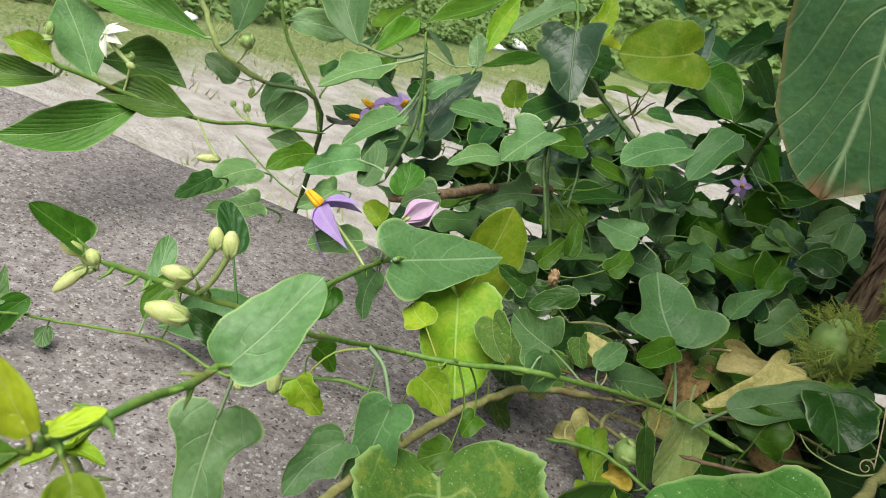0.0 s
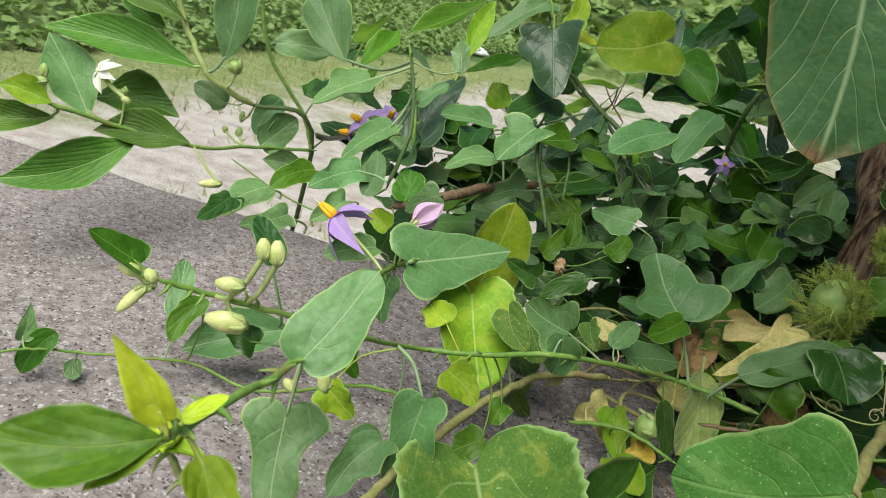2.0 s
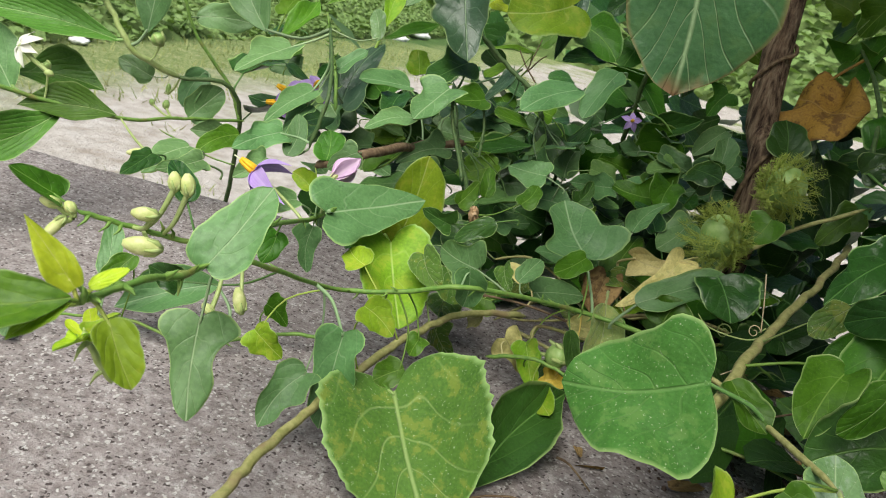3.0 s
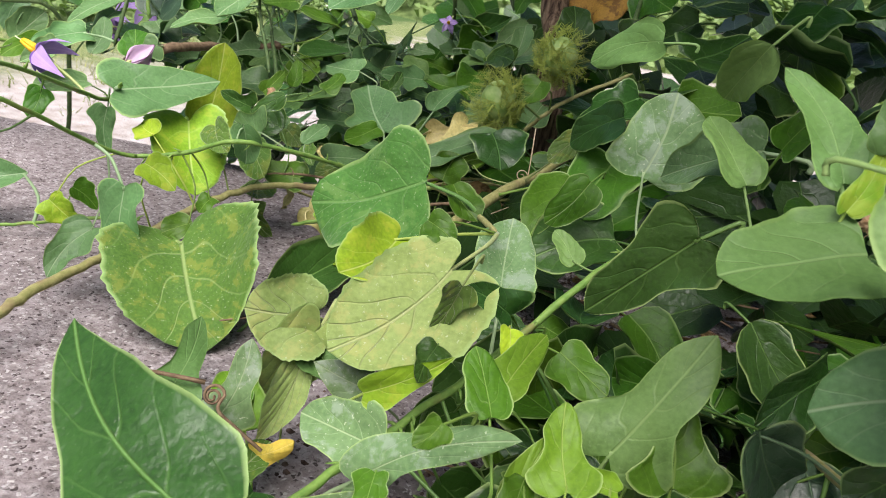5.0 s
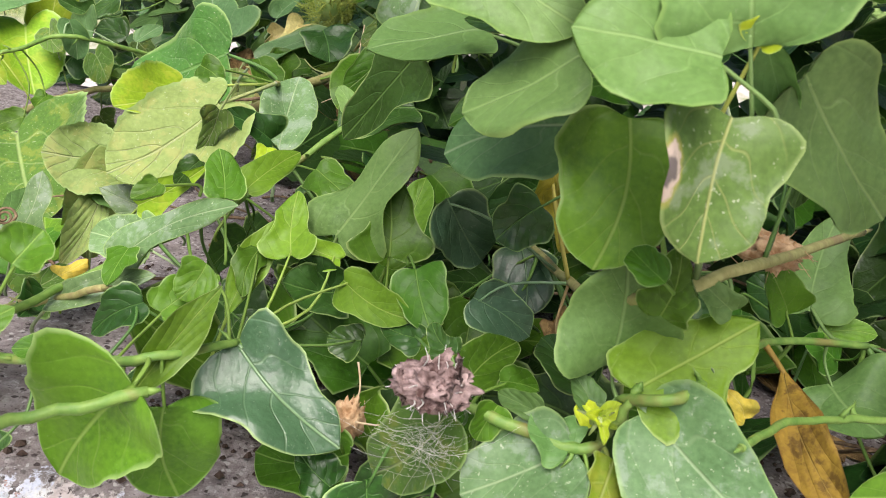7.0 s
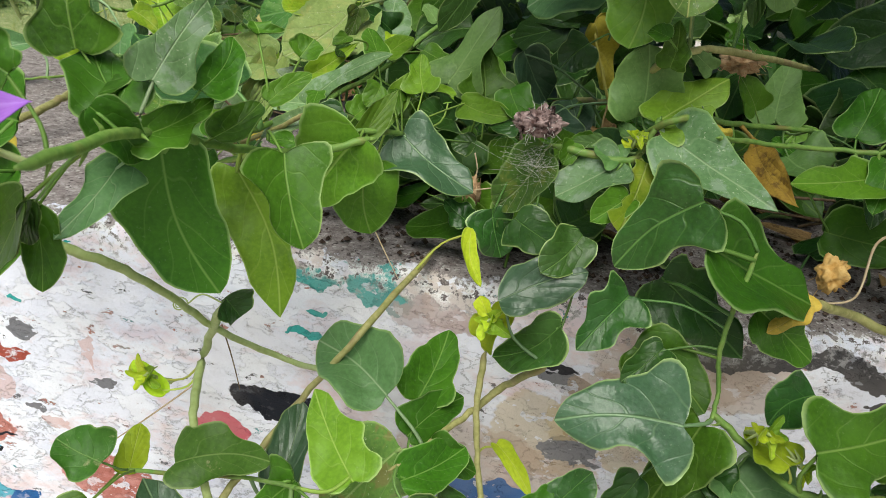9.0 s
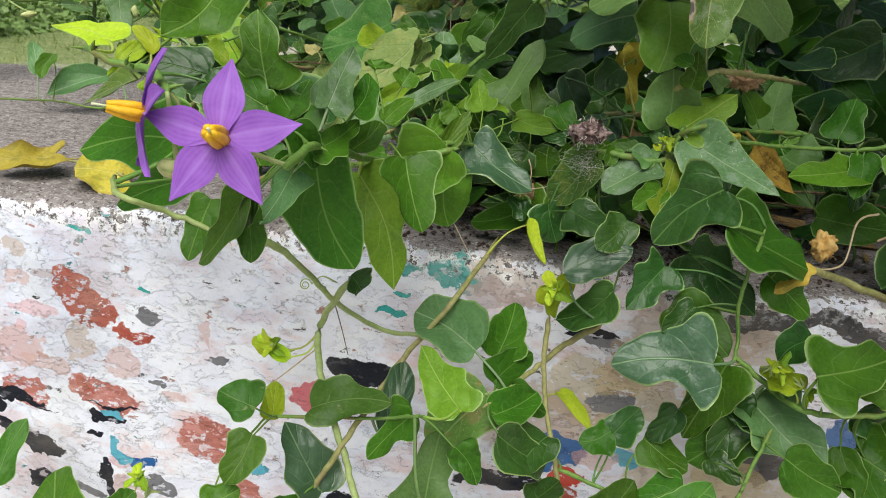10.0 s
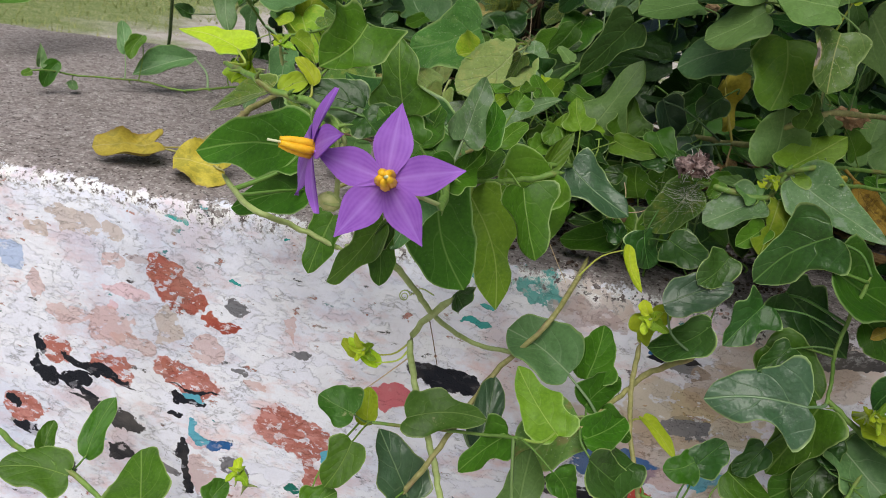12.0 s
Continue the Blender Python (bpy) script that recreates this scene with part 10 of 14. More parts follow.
Ud(-186, 489, 103, -212, 502, 70, 32, -0.7, 0.3, 0.7)
Ud(136, 661, 124, 164, 696, 111, 42, 0.3, 0.1, 0.9)
Ud(44, 425, 74, 8, 408, 33, 35, -0.2, -0.9, 0.5)
Ud(464, 563, 79, 498, 555, 70, 30, 0.1, -0.5, 0.9)
Ud(63, 715, -129, 104, 727, -157, 46, 0.5, -0.8, 0.3)
Ud(-121, 859, -129, -84, 880, -152, 40, 0.5, 0.1, 0.9)
Ud(302, 607, 80, 358, 620, 70, 42, 0.2, -0.1, 1.0)
Ud(-269, 939, -106, -236, 900, -93, 41, -0.1, 0.2, 1.0)
Ud(81, 404, 69, 80, 441, 48, 39, 0.3, 0.5, 0.8)
Ud(42, 875, 66, 12, 876, 43, 34, -0.3, -0.9, 0.4)
Ud(284, 656, -77, 259, 645, -102, 32, -0.2, -0.8, 0.6)
Ud(-154, 670, 19, -185, 630, -10, 48, -0.2, -0.5, 0.9)
Ud(-154, 880, -115, -191, 849, -117, 42, -0.0, -0.1, 1.0)
Ud(358, 703, -40, 358, 651, -69, 47, 0.1, -0.5, 0.9)
Ud(287, 847, -230, 314, 840, -254, 31, 0.4, -0.7, 0.6)
Ud(343, 924, -182, 383, 905, -188, 34, -0.2, -0.6, 0.7)
Ud(538, 888, -266, 556, 850, -250, 31, -0.8, -0.2, 0.6)
Ud(152, 698, -6, 110, 679, -39, 47, -0.5, -0.4, 0.8)
Ud(430, 790, -206, 410, 756, -207, 36, -0.3, 0.1, 0.9)
Ud(382, 942, 96, 405, 915, 100, 31, -0.7, -0.5, 0.5)
Ud(430, 678, -144, 384, 689, -169, 42, -0.5, -0.7, 0.5)
Ud(278, 738, -122, 333, 732, -128, 34, -0.0, -0.9, 0.5)
Ud(446, 875, -217, 447, 906, -239, 31, 0.5, 0.5, 0.7)
Ud(156, 801, -208, 200, 801, -194, 37, -0.3, -0.1, 0.9)
Ud(301, 547, -152, 270, 573, -145, 36, 0.4, 0.2, 0.9)
Ud(204, 748, -12, 235, 782, -16, 30, 0.3, -0.2, 0.9)
Ud(357, 916, 36, 387, 879, 15, 41, 0.1, -0.4, 0.9)
Ud(291, 464, 100, 301, 485, 73, 33, -0.7, 0.7, 0.3)
Ud(515, 876, -273, 566, 886, -255, 46, -0.0, -0.8, 0.5)
Ud(326, 877, -44, 359, 907, -71, 48, 0.5, 0.2, 0.8)
Ud(109, 782, -47, 139, 793, -80, 29, 0.7, -0.6, 0.4)
Ud(528, 835, -140, 565, 848, -139, 36, 0.1, -0.3, 0.9)
Ud(288, 578, 76, 279, 608, 92, 24, -0.3, -0.5, 0.8)
Ud(-29, 821, 51, -77, 812, 69, 40, 0.4, -0.5, 0.8)
Ud(541, 484, 89, 545, 536, 101, 32, -0.8, -0.1, 0.6)
Ud(336, 633, 25, 304, 651, 16, 23, -0.5, -0.7, 0.5)
Ud(237, 917, -293, 278, 878, -283, 42, -0.5, -0.3, 0.8)
Ud(353, 810, -257, 406, 823, -247, 41, -0.2, 0.1, 1.0)
Ud(-72, 783, 51, -121, 765, 25, 35, 0.0, -0.9, 0.5)
Ud(497, 448, 68, 482, 495, 66, 46, -0.8, -0.2, 0.5)
Ud(193, 855, -9, 148, 865, 6, 41, 0.1, -0.7, 0.7)
Ud(205, 928, -181, 213, 894, -165, 28, -0.6, 0.2, 0.8)
Ud(122, 574, 13, 148, 562, -11, 30, 0.3, -0.7, 0.6)
Ud(542, 585, 125, 545, 627, 108, 40, -0.2, 0.4, 0.9)
Ud(475, 967, -152, 451, 928, -188, 39, -0.2, -0.6, 0.8)
Ud(-38, 706, 72, -87, 718, 73, 37, 0.1, 0.4, 0.9)
Ud(-105, 682, 23, -159, 671, 12, 40, -0.1, -0.5, 0.8)
Ud(512, 856, -114, 463, 846, -125, 37, -0.1, -0.5, 0.9)
Ud(205, 942, -3, 257, 925, 0, 46, -0.2, -0.6, 0.7)
Ud(222, 897, -44, 182, 902, -76, 46, -0.6, -0.6, 0.6)
Ud(567, 428, -31, 545, 456, -36, 31, -0.8, -0.6, 0.2)
Ud(255, 923, -60, 223, 962, -69, 40, -0.5, -0.2, 0.8)
Ud(162, 793, 25, 199, 828, 22, 31, -0.4, 0.4, 0.8)
Ud(419, 856, -115, 375, 829, -121, 40, 0.2, -0.6, 0.8)
Ud(548, 602, -20, 556, 645, -13, 40, -0.7, 0.0, 0.7)
Ud(324, 791, 9, 347, 821, 14, 27, 0.6, -0.6, 0.5)
Ud(-188, 595, 44, -212, 568, 47, 27, -0.1, 0.2, 1.0)
Ud(-224, 916, 97, -276, 924, 84, 35, -0.3, -0.3, 0.9)
Ud(369, 488, 23, 331, 519, -4, 43, -0.5, 0.2, 0.9)
Ud(138, 681, 57, 112, 660, 29, 38, 0.1, -0.9, 0.5)
Ud(140, 764, -107, 150, 742, -136, 29, -0.2, -0.8, 0.5)
Ud(561, 889, 59, 541, 836, 50, 45, 0.5, -0.3, 0.8)
Ud(-131, 764, -59, -174, 746, -42, 32, -0.0, 0.7, 0.7)
Ud(476, 798, -25, 460, 768, -48, 31, -0.2, -0.5, 0.8)
Ud(55, 556, -25, 52, 519, -13, 26, -0.5, 0.3, 0.8)
Ud(251, 891, 109, 208, 891, 126, 38, 0.2, -0.9, 0.4)
Ud(355, 928, 85, 318, 954, 99, 31, -0.0, -0.5, 0.9)
Ud(95, 797, -197, 129, 794, -210, 31, 0.2, -0.7, 0.7)
Ud(-113, 469, 62, -139, 434, 56, 37, 0.2, -0.3, 0.9)
Ud(-98, 595, 97, -63, 558, 71, 43, 0.3, -0.4, 0.9)
Ud(166, 490, -29, 193, 437, -32, 36, -0.0, -0.0, 1.0)
Ud(354, 576, 120, 330, 546, 118, 35, 0.4, -0.4, 0.8)
Ud(517, 805, -52, 563, 778, -37, 38, -0.5, -0.5, 0.7)
Ud(123, 829, -113, 103, 868, -109, 34, 0.4, 0.1, 0.9)
Ud(542, 453, -120, 570, 411, -100, 33, -0.7, -0.1, 0.7)
Ud(191, 908, -113, 221, 933, -106, 25, 0.1, -0.4, 0.9)
Ud(-120, 578, 125, -99, 613, 112, 30, 0.4, 0.1, 0.9)
Ud(196, 858, -217, 155, 887, -220, 38, -0.3, -0.3, 0.9)
Ud(626, 939, -120, 571, 948, -118, 36, -0.1, -0.9, 0.4)
Ud(29, 940, -38, 1, 956, -78, 47, -0.6, -0.8, 0.1)
Ud(130, 848, -190, 91, 859, -232, 54, -0.7, -0.0, 0.7)
Ud(105, 843, -97, 95, 798, -126, 42, 0.3, -0.6, 0.8)
Ud(427, 470, -7, 411, 518, 1, 50, -0.1, -0.2, 1.0)
Ud(443, 815, -157, 483, 809, -160, 32, -0.0, -0.6, 0.8)
Ud(77, 898, -201, 88, 942, -209, 43, 0.0, 0.2, 1.0)
Ud(274, 424, -28, 309, 439, -59, 32, 0.6, -0.8, 0.3)
Ud(299, 754, -142, 341, 728, -123, 46, -0.5, -0.3, 0.8)
Ud(502, 671, -68, 466, 645, -76, 43, -0.2, -0.1, 1.0)
Ud(133, 509, 59, 106, 553, 79, 34, 0.5, -0.1, 0.8)
Ud(168, 641, 45, 141, 655, 26, 23, -0.6, -0.2, 0.8)
Ud(537, 524, 15, 500, 532, -7, 28, -0.5, -0.4, 0.8)
Ud(610, 722, -147, 572, 757, -139, 43, -0.1, -0.4, 0.9)
Ud(-200, 710, -3, -224, 681, -49, 40, -0.4, -0.7, 0.6)
Ud(522, 744, -89, 520, 705, -88, 26, 0.5, -0.0, 0.9)
Ud(367, 625, 31, 393, 660, 36, 30, 0.2, -0.3, 1.0)
Ud(380, 662, 129, 382, 698, 88, 48, -1.0, 0.1, 0.1)
Ud(207, 740, 79, 228, 711, 36, 50, -0.1, -0.8, 0.5)
Ud(203, 454, -126, 233, 454, -131, 20, 0.2, 0.4, 0.9)
Ud(84, 478, -13, 85, 497, -37, 28, -0.7, 0.6, 0.4)
Ud(426, 457, -119, 417, 488, -112, 28, 0.2, -0.1, 1.0)
Ud(160, 461, 22, 188, 488, 12, 30, 0.1, 0.3, 1.0)
Ud(254, 461, -138, 300, 455, -122, 46, -0.3, -0.7, 0.6)
Ud(397, 482, -109, 426, 491, -103, 20, -0.2, -0.1, 1.0)
Ud(280, 480, 4, 309, 489, 8, 25, 0.1, -0.7, 0.7)
Ud(39, 467, 21, 87, 478, 17, 44, 0.2, -0.9, 0.4)
Ud(464, 377, -31, 497, 410, -18, 33, 0.3, -0.6, 0.7)
Ud(461, 454, -78, 439, 434, -97, 30, -0.3, -0.5, 0.8)
Ud(246, 462, -26, 217, 442, -9, 34, 0.6, -0.1, 0.8)
Ud(462, 478, 18, 469, 450, -13, 33, -0.5, -0.7, 0.5)
Ud(281, 447, -11, 311, 425, -36, 27, -0.2, -0.8, 0.5)
Ud(-3, 427, 10, -27, 417, -13, 26, -0.7, 0.5, 0.5)
Ud(247, 458, -124, 208, 438, -127, 34, -0.0, -0.1, 1.0)
Ud(157, 397, -30, 111, 393, -35, 34, -0.1, -0.1, 1.0)
Ud(326, 470, -6, 357, 483, 0, 30, 0.1, -0.6, 0.8)
Ud(210, 459, 7, 192, 499, -6, 37, -0.9, -0.4, 0.2)
Ud(446, 466, -100, 422, 452, -113, 26, -0.3, -0.3, 0.9)
Ud(192, 473, -62, 176, 499, -69, 19, -0.8, -0.4, 0.5)
Ud(329, 476, -112, 351, 501, -101, 33, 0.1, -0.5, 0.9)
Ud(462, 483, -74, 421, 493, -68, 27, 0.1, -0.1, 1.0)
Ud(476, 460, -68, 451, 473, -81, 19, -0.5, -0.1, 0.9)
Ud(139, 502, -76, 140, 474, -62, 24, 0.2, 0.5, 0.9)
Ud(443, 475, -55, 401, 465, -50, 39, 0.2, -0.3, 0.9)
Ud(287, 521, -19, 309, 478, -21, 32, -0.5, -0.3, 0.8)
Ud(462, 470, -47, 494, 500, -56, 39, 0.2, 0.1, 1.0)
Ud(226, 480, -48, 198, 447, -56, 29, 0.2, -0.4, 0.9)
Ud(203, 472, 24, 172, 461, -2, 38, -0.5, -0.5, 0.7)
Ud(457, 391, -30, 486, 419, -31, 30, 0.3, -0.3, 0.9)
Ud(487, 435, -30, 503, 447, -55, 21, 0.8, 0.1, 0.6)
Ud(490, 418, -64, 494, 395, -89, 32, -0.2, -0.7, 0.6)
Ud(168, 487, -4, 125, 500, 0, 42, -0.1, -0.6, 0.8)
Ud(387, 470, -44, 372, 494, -58, 27, -0.7, -0.1, 0.7)
Ud(326, 394, -87, 287, 393, -79, 37, 0.1, -0.8, 0.6)
Ud(308, 409, -72, 336, 390, -79, 23, 0.2, -0.1, 1.0)
Ud(276, 442, -43, 296, 410, -26, 34, -0.3, 0.3, 0.9)
Ud(485, 415, -83, 454, 407, -110, 31, -0.5, -0.4, 0.7)
Ud(343, 485, -8, 334, 452, 1, 24, -0.0, 0.3, 1.0)
Ud(142, 453, -11, 116, 464, 2, 25, 0.2, -0.5, 0.8)
Ud(315, 421, -72, 347, 432, -74, 23, 0.3, -0.7, 0.6)
Ud(241, 427, -85, 234, 386, -77, 33, 0.8, -0.0, 0.6)
Ud(290, 469, -135, 276, 496, -123, 20, 0.1, -0.3, 0.9)
Ud(275, 416, -13, 305, 444, -23, 38, 0.7, -0.6, 0.5)
Ud(220, 468, -10, 221, 434, -2, 30, -0.6, 0.2, 0.8)
Ud(174, 484, -55, 138, 497, -71, 31, -0.5, -0.4, 0.8)
Ud(254, 426, -116, 241, 396, -131, 32, -0.6, -0.1, 0.8)
Ud(138, 444, -40, 161, 462, -63, 25, 0.6, -0.8, -0.0)
Ud(453, 502, 30, 427, 488, 8, 24, -0.3, -0.6, 0.7)
Ud(515, 430, -63, 481, 420, -61, 32, 0.0, 0.0, 1.0)
Ud(415, 422, 16, 415, 462, 17, 34, 0.1, -0.0, 1.0)
Ud(197, 464, -103, 219, 484, -116, 26, 0.3, 0.2, 0.9)
Ud(175, 484, -73, 143, 467, -107, 43, -0.4, -0.6, 0.7)
Ud(443, 481, -3, 455, 513, -7, 21, 0.2, 0.0, 1.0)
Ud(347, 503, -14, 344, 476, -40, 35, -0.5, -0.6, 0.7)
Ud(477, 462, -42, 438, 487, -33, 42, 0.1, -0.2, 1.0)
Ud(372, 494, -128, 344, 498, -154, 36, -0.7, -0.2, 0.7)
Ud(143, 479, 20, 133, 445, 9, 32, -0.0, -0.3, 1.0)
Ud(379, 420, -68, 366, 463, -57, 35, 0.6, -0.0, 0.8)
Ud(413, 429, -25, 459, 437, -17, 35, 0.1, -0.9, 0.4)
Ud(194, 444, -13, 220, 418, -46, 41, 0.2, -0.7, 0.7)
Ud(283, 390, -77, 313, 409, -107, 28, 0.8, -0.5, 0.4)
Ud(292, 395, -18, 321, 392, -7, 21, -0.3, 0.1, 0.9)
Ud(297, 487, -119, 330, 466, -123, 35, -0.4, -0.7, 0.6)
Ud(277, 457, -140, 239, 456, -122, 35, 0.2, -0.9, 0.4)
Ud(225, 435, 17, 201, 440, -12, 33, 0.7, 0.6, -0.4)
Ud(349, 426, -80, 377, 463, -96, 38, 0.3, 0.2, 0.9)
Ud(-4, 451, 8, -31, 458, -9, 21, -0.5, -0.8, 0.4)
Ud(310, 402, -99, 281, 386, -119, 33, 0.0, -0.8, 0.6)
Ud(245, 496, -113, 275, 477, -142, 33, 0.5, -0.4, 0.8)
Ud(450, 488, -126, 484, 464, -133, 26, 0.3, 0.1, 0.9)
Ud(294, 397, 14, 263, 392, 24, 28, 0.3, -0.8, 0.5)
Ud(245, 474, -39, 283, 506, -45, 41, 0.4, -0.3, 0.9)
Ud(452, 476, 15, 476, 493, -14, 35, 0.8, 0.0, 0.6)
Ud(362, 454, -42, 389, 466, -59, 22, 0.6, -0.2, 0.8)
Ud(370, 420, -38, 339, 427, -29, 22, 0.0, -0.7, 0.7)
Ud(155, 505, -53, 128, 486, -48, 26, 0.5, -0.6, 0.6)
Ud(-22, 407, 26, 5, 404, 11, 24, 0.3, -0.6, 0.7)
Ud(74, 485, -4, 49, 475, -23, 22, -0.0, -0.9, 0.5)
Ud(54, 391, 22, 78, 404, -10, 29, 0.5, -0.8, 0.1)
Ud(309, 461, -110, 287, 464, -132, 19, -0.7, 0.1, 0.7)
Ud(443, 439, -92, 459, 457, -112, 28, 0.7, 0.2, 0.7)
Ud(387, 461, -125, 410, 461, -149, 20, 0.7, -0.2, 0.7)
Ud(253, 511, 5, 286, 485, 11, 28, -0.3, -0.2, 0.9)
Ud(350, 425, 21, 371, 411, -9, 34, 0.7, -0.3, 0.7)
Ud(494, 408, -91, 473, 380, -80, 31, 0.8, -0.3, 0.6)
Ud(287, 453, -117, 308, 487, -112, 34, 0.1, -0.2, 1.0)
Ud(446, 514, -103, 479, 480, -97, 40, -0.5, -0.4, 0.8)
Ud(431, 474, -17, 471, 489, -31, 36, 0.4, -0.6, 0.6)
Ud(100, 476, -35, 64, 479, -45, 26, -0.2, -0.6, 0.7)
Ud(51, 425, 27, 43, 397, -6, 34, -0.5, -0.6, 0.6)
Ud(152, 415, -11, 128, 426, -34, 27, -0.5, -0.9, 0.1)
Ud(390, 470, -80, 417, 476, -108, 27, 0.6, -0.6, 0.5)
Ud(197, 468, -13, 167, 483, 1, 29, -0.1, -0.7, 0.7)
Ud(239, 427, -14, 193, 432, -31, 31, -0.3, -0.0, 0.9)
Ud(67, 497, 25, 67, 458, 5, 37, -0.2, -0.4, 0.9)
Ud(402, 417, -87, 382, 385, -114, 28, -0.0, -0.6, 0.8)
Ud(337, 421, -85, 373, 406, -78, 27, -0.4, -0.7, 0.6)
Ud(127, 457, -75, 163, 462, -72, 23, 0.1, -0.8, 0.6)
Ud(-13, 476, 25, -11, 509, 13, 23, -0.1, 0.3, 0.9)
Ud(-17, 419, 20, -17, 383, 0, 38, -0.4, -0.5, 0.8)
Ud(331, 435, -63, 311, 465, -74, 31, -0.8, -0.6, -0.1)
Ud(366, 430, -8, 399, 434, -1, 21, -0.0, -0.7, 0.7)
Ud(434, 394, -60, 423, 427, -80, 31, -0.6, 0.2, 0.8)
Ud(120, 478, 12, 133, 514, 6, 32, -0.0, 0.2, 1.0)
Ud(162, 451, -16, 130, 424, -21, 33, -0.1, -0.1, 1.0)
Ud(294, 509, -156, 269, 480, -157, 26, 0.4, -0.4, 0.9)
Ud(302, 395, -68, 302, 416, -94, 23, -0.7, -0.6, -0.5)
Ud(170, 467, -12, 160, 421, 1, 30, 0.1, 0.3, 1.0)
Ud(400, 396, -78, 390, 416, -104, 26, 0.4, 0.8, 0.5)
Ud(259, 407, -54, 227, 422, -49, 29, 0.3, 0.4, 0.9)
Ud(328, 495, 19, 364, 492, -8, 31, 0.2, -0.9, 0.3)
Ud(160, 424, -1, 193, 424, 14, 30, -0.4, -0.2, 0.9)
Ud(336, 438, -153, 306, 456, -138, 25, 0.2, -0.3, 0.9)
Ud(115, 467, 22, 136, 496, -3, 31, 0.9, -0.4, 0.3)
Ud(409, 409, 1, 438, 408, 14, 28, -0.4, -0.5, 0.8)
Ud(338, 450, 23, 312, 475, 8, 25, -0.6, -0.1, 0.8)
Ud(44, 449, -14, 5, 455, -3, 27, 0.1, -0.6, 0.8)
Ud(292, 403, -62, 307, 436, -77, 26, 0.5, 0.1, 0.8)
Ud(391, 479, -29, 410, 467, -56, 24, 0.1, -0.9, 0.5)
Ud(420, 1279, 48, 463, 1236, 21, 42, -0.3, -0.7, 0.7)
Ud(464, 990, 86, 508, 1010, 61, 36, 0.6, -0.2, 0.8)
Ud(346, 736, 90, 376, 787, 72, 40, 0.7, -0.2, 0.7)
Ud(746, 1135, -38, 704, 1169, -66, 47, -0.7, -0.5, 0.5)
Ud(771, 1126, 15, 779, 1168, -5, 39, -0.3, 0.5, 0.8)
Ud(521, 746, 264, 548, 777, 263, 27, -0.3, 0.3, 0.9)
Ud(608, 779, -19, 656, 800, -35, 41, 0.5, -0.8, 0.3)
Ud(774, 852, 221, 815, 810, 230, 44, -0.5, -0.2, 0.9)
Ud(154, 1169, -22, 191, 1160, -50, 37, 0.3, -0.7, 0.7)
Ud(225, 903, -8, 249, 888, -42, 41, 0.2, -0.8, 0.5)
Ud(659, 928, 245, 636, 949, 220, 27, 0.1, 0.8, 0.6)
Ud(765, 728, 233, 705, 697, 237, 44, 0.3, -0.4, 0.9)
Ud(572, 1019, 102, 528, 1031, 93, 32, -0.3, -0.5, 0.8)
Ud(313, 771, 43, 284, 735, 23, 36, -0.4, -0.2, 0.9)
Ud(304, 1000, 209, 334, 950, 176, 45, -0.3, -0.6, 0.7)
Ud(659, 797, 206, 604, 789, 205, 43, 0.0, -0.3, 0.9)
Ud(760, 1027, 98, 783, 1003, 71, 39, 0.2, -0.6, 0.7)
Ud(326, 856, -70, 326, 814, -70, 28, -0.5, -0.0, 0.9)
Ud(22, 1143, -88, 68, 1132, -71, 45, -0.3, 0.2, 0.9)
Ud(515, 1149, 141, 541, 1115, 138, 35, -0.4, -0.4, 0.8)
Ud(341, 768, 66, 325, 726, 24, 44, -0.4, -0.6, 0.7)
Ud(88, 636, 43, 130, 622, 5, 54, 0.3, -0.7, 0.6)
Ud(279, 896, 279, 259, 933, 274, 33, 0.4, 0.3, 0.9)
Ud(621, 942, 100, 645, 982, 105, 39, -0.3, 0.1, 1.0)
Ud(495, 702, 274, 553, 715, 303, 47, -0.5, 0.5, 0.7)
Ud(56, 704, -66, 83, 762, -57, 54, 0.8, -0.4, 0.5)
Ud(26, 739, 34, 61, 730, 1, 42, 0.5, -0.6, 0.7)
Ud(182, 871, 27, 170, 835, 0, 42, -0.1, -0.6, 0.8)
Ud(689, 1134, 142, 710, 1197, 125, 56, 0.2, 0.2, 1.0)
Ud(776, 644, 255, 745, 604, 206, 53, 0.2, -0.8, 0.6)
Ud(570, 739, 234, 546, 754, 201, 36, -0.7, -0.7, 0.2)
Ud(230, 970, -29, 270, 990, -5, 46, -0.2, -0.6, 0.8)
Ud(561, 1235, 53, 519, 1249, 21, 34, -0.5, -0.8, 0.3)
Ud(575, 775, 237, 589, 721, 208, 44, -0.2, -0.5, 0.8)
Ud(60, 897, -32, 35, 866, -76, 38, -0.4, -0.6, 0.7)
Ud(338, 936, 120, 297, 983, 116, 39, -0.6, -0.5, 0.6)
Ud(722, 836, 140, 686, 834, 105, 43, -0.4, -0.8, 0.5)
Ud(635, 580, -9, 659, 531, 10, 36, -0.9, -0.4, 0.2)
Ud(420, 964, 241, 399, 1010, 199, 44, -0.9, -0.3, 0.1)
Ud(723, 1107, 48, 743, 1079, 22, 39, -0.5, -0.8, 0.4)
Ud(581, 811, 126, 566, 771, 107, 38, 0.0, -0.4, 0.9)
Ud(637, 1067, 187, 677, 1039, 151, 55, -0.3, -0.9, 0.4)
Ud(475, 1224, 156, 427, 1221, 111, 60, -0.6, -0.3, 0.7)
Ud(492, 895, 246, 480, 937, 219, 39, -0.7, 0.3, 0.7)
Ud(597, 798, 121, 601, 752, 89, 37, 0.0, -0.6, 0.8)
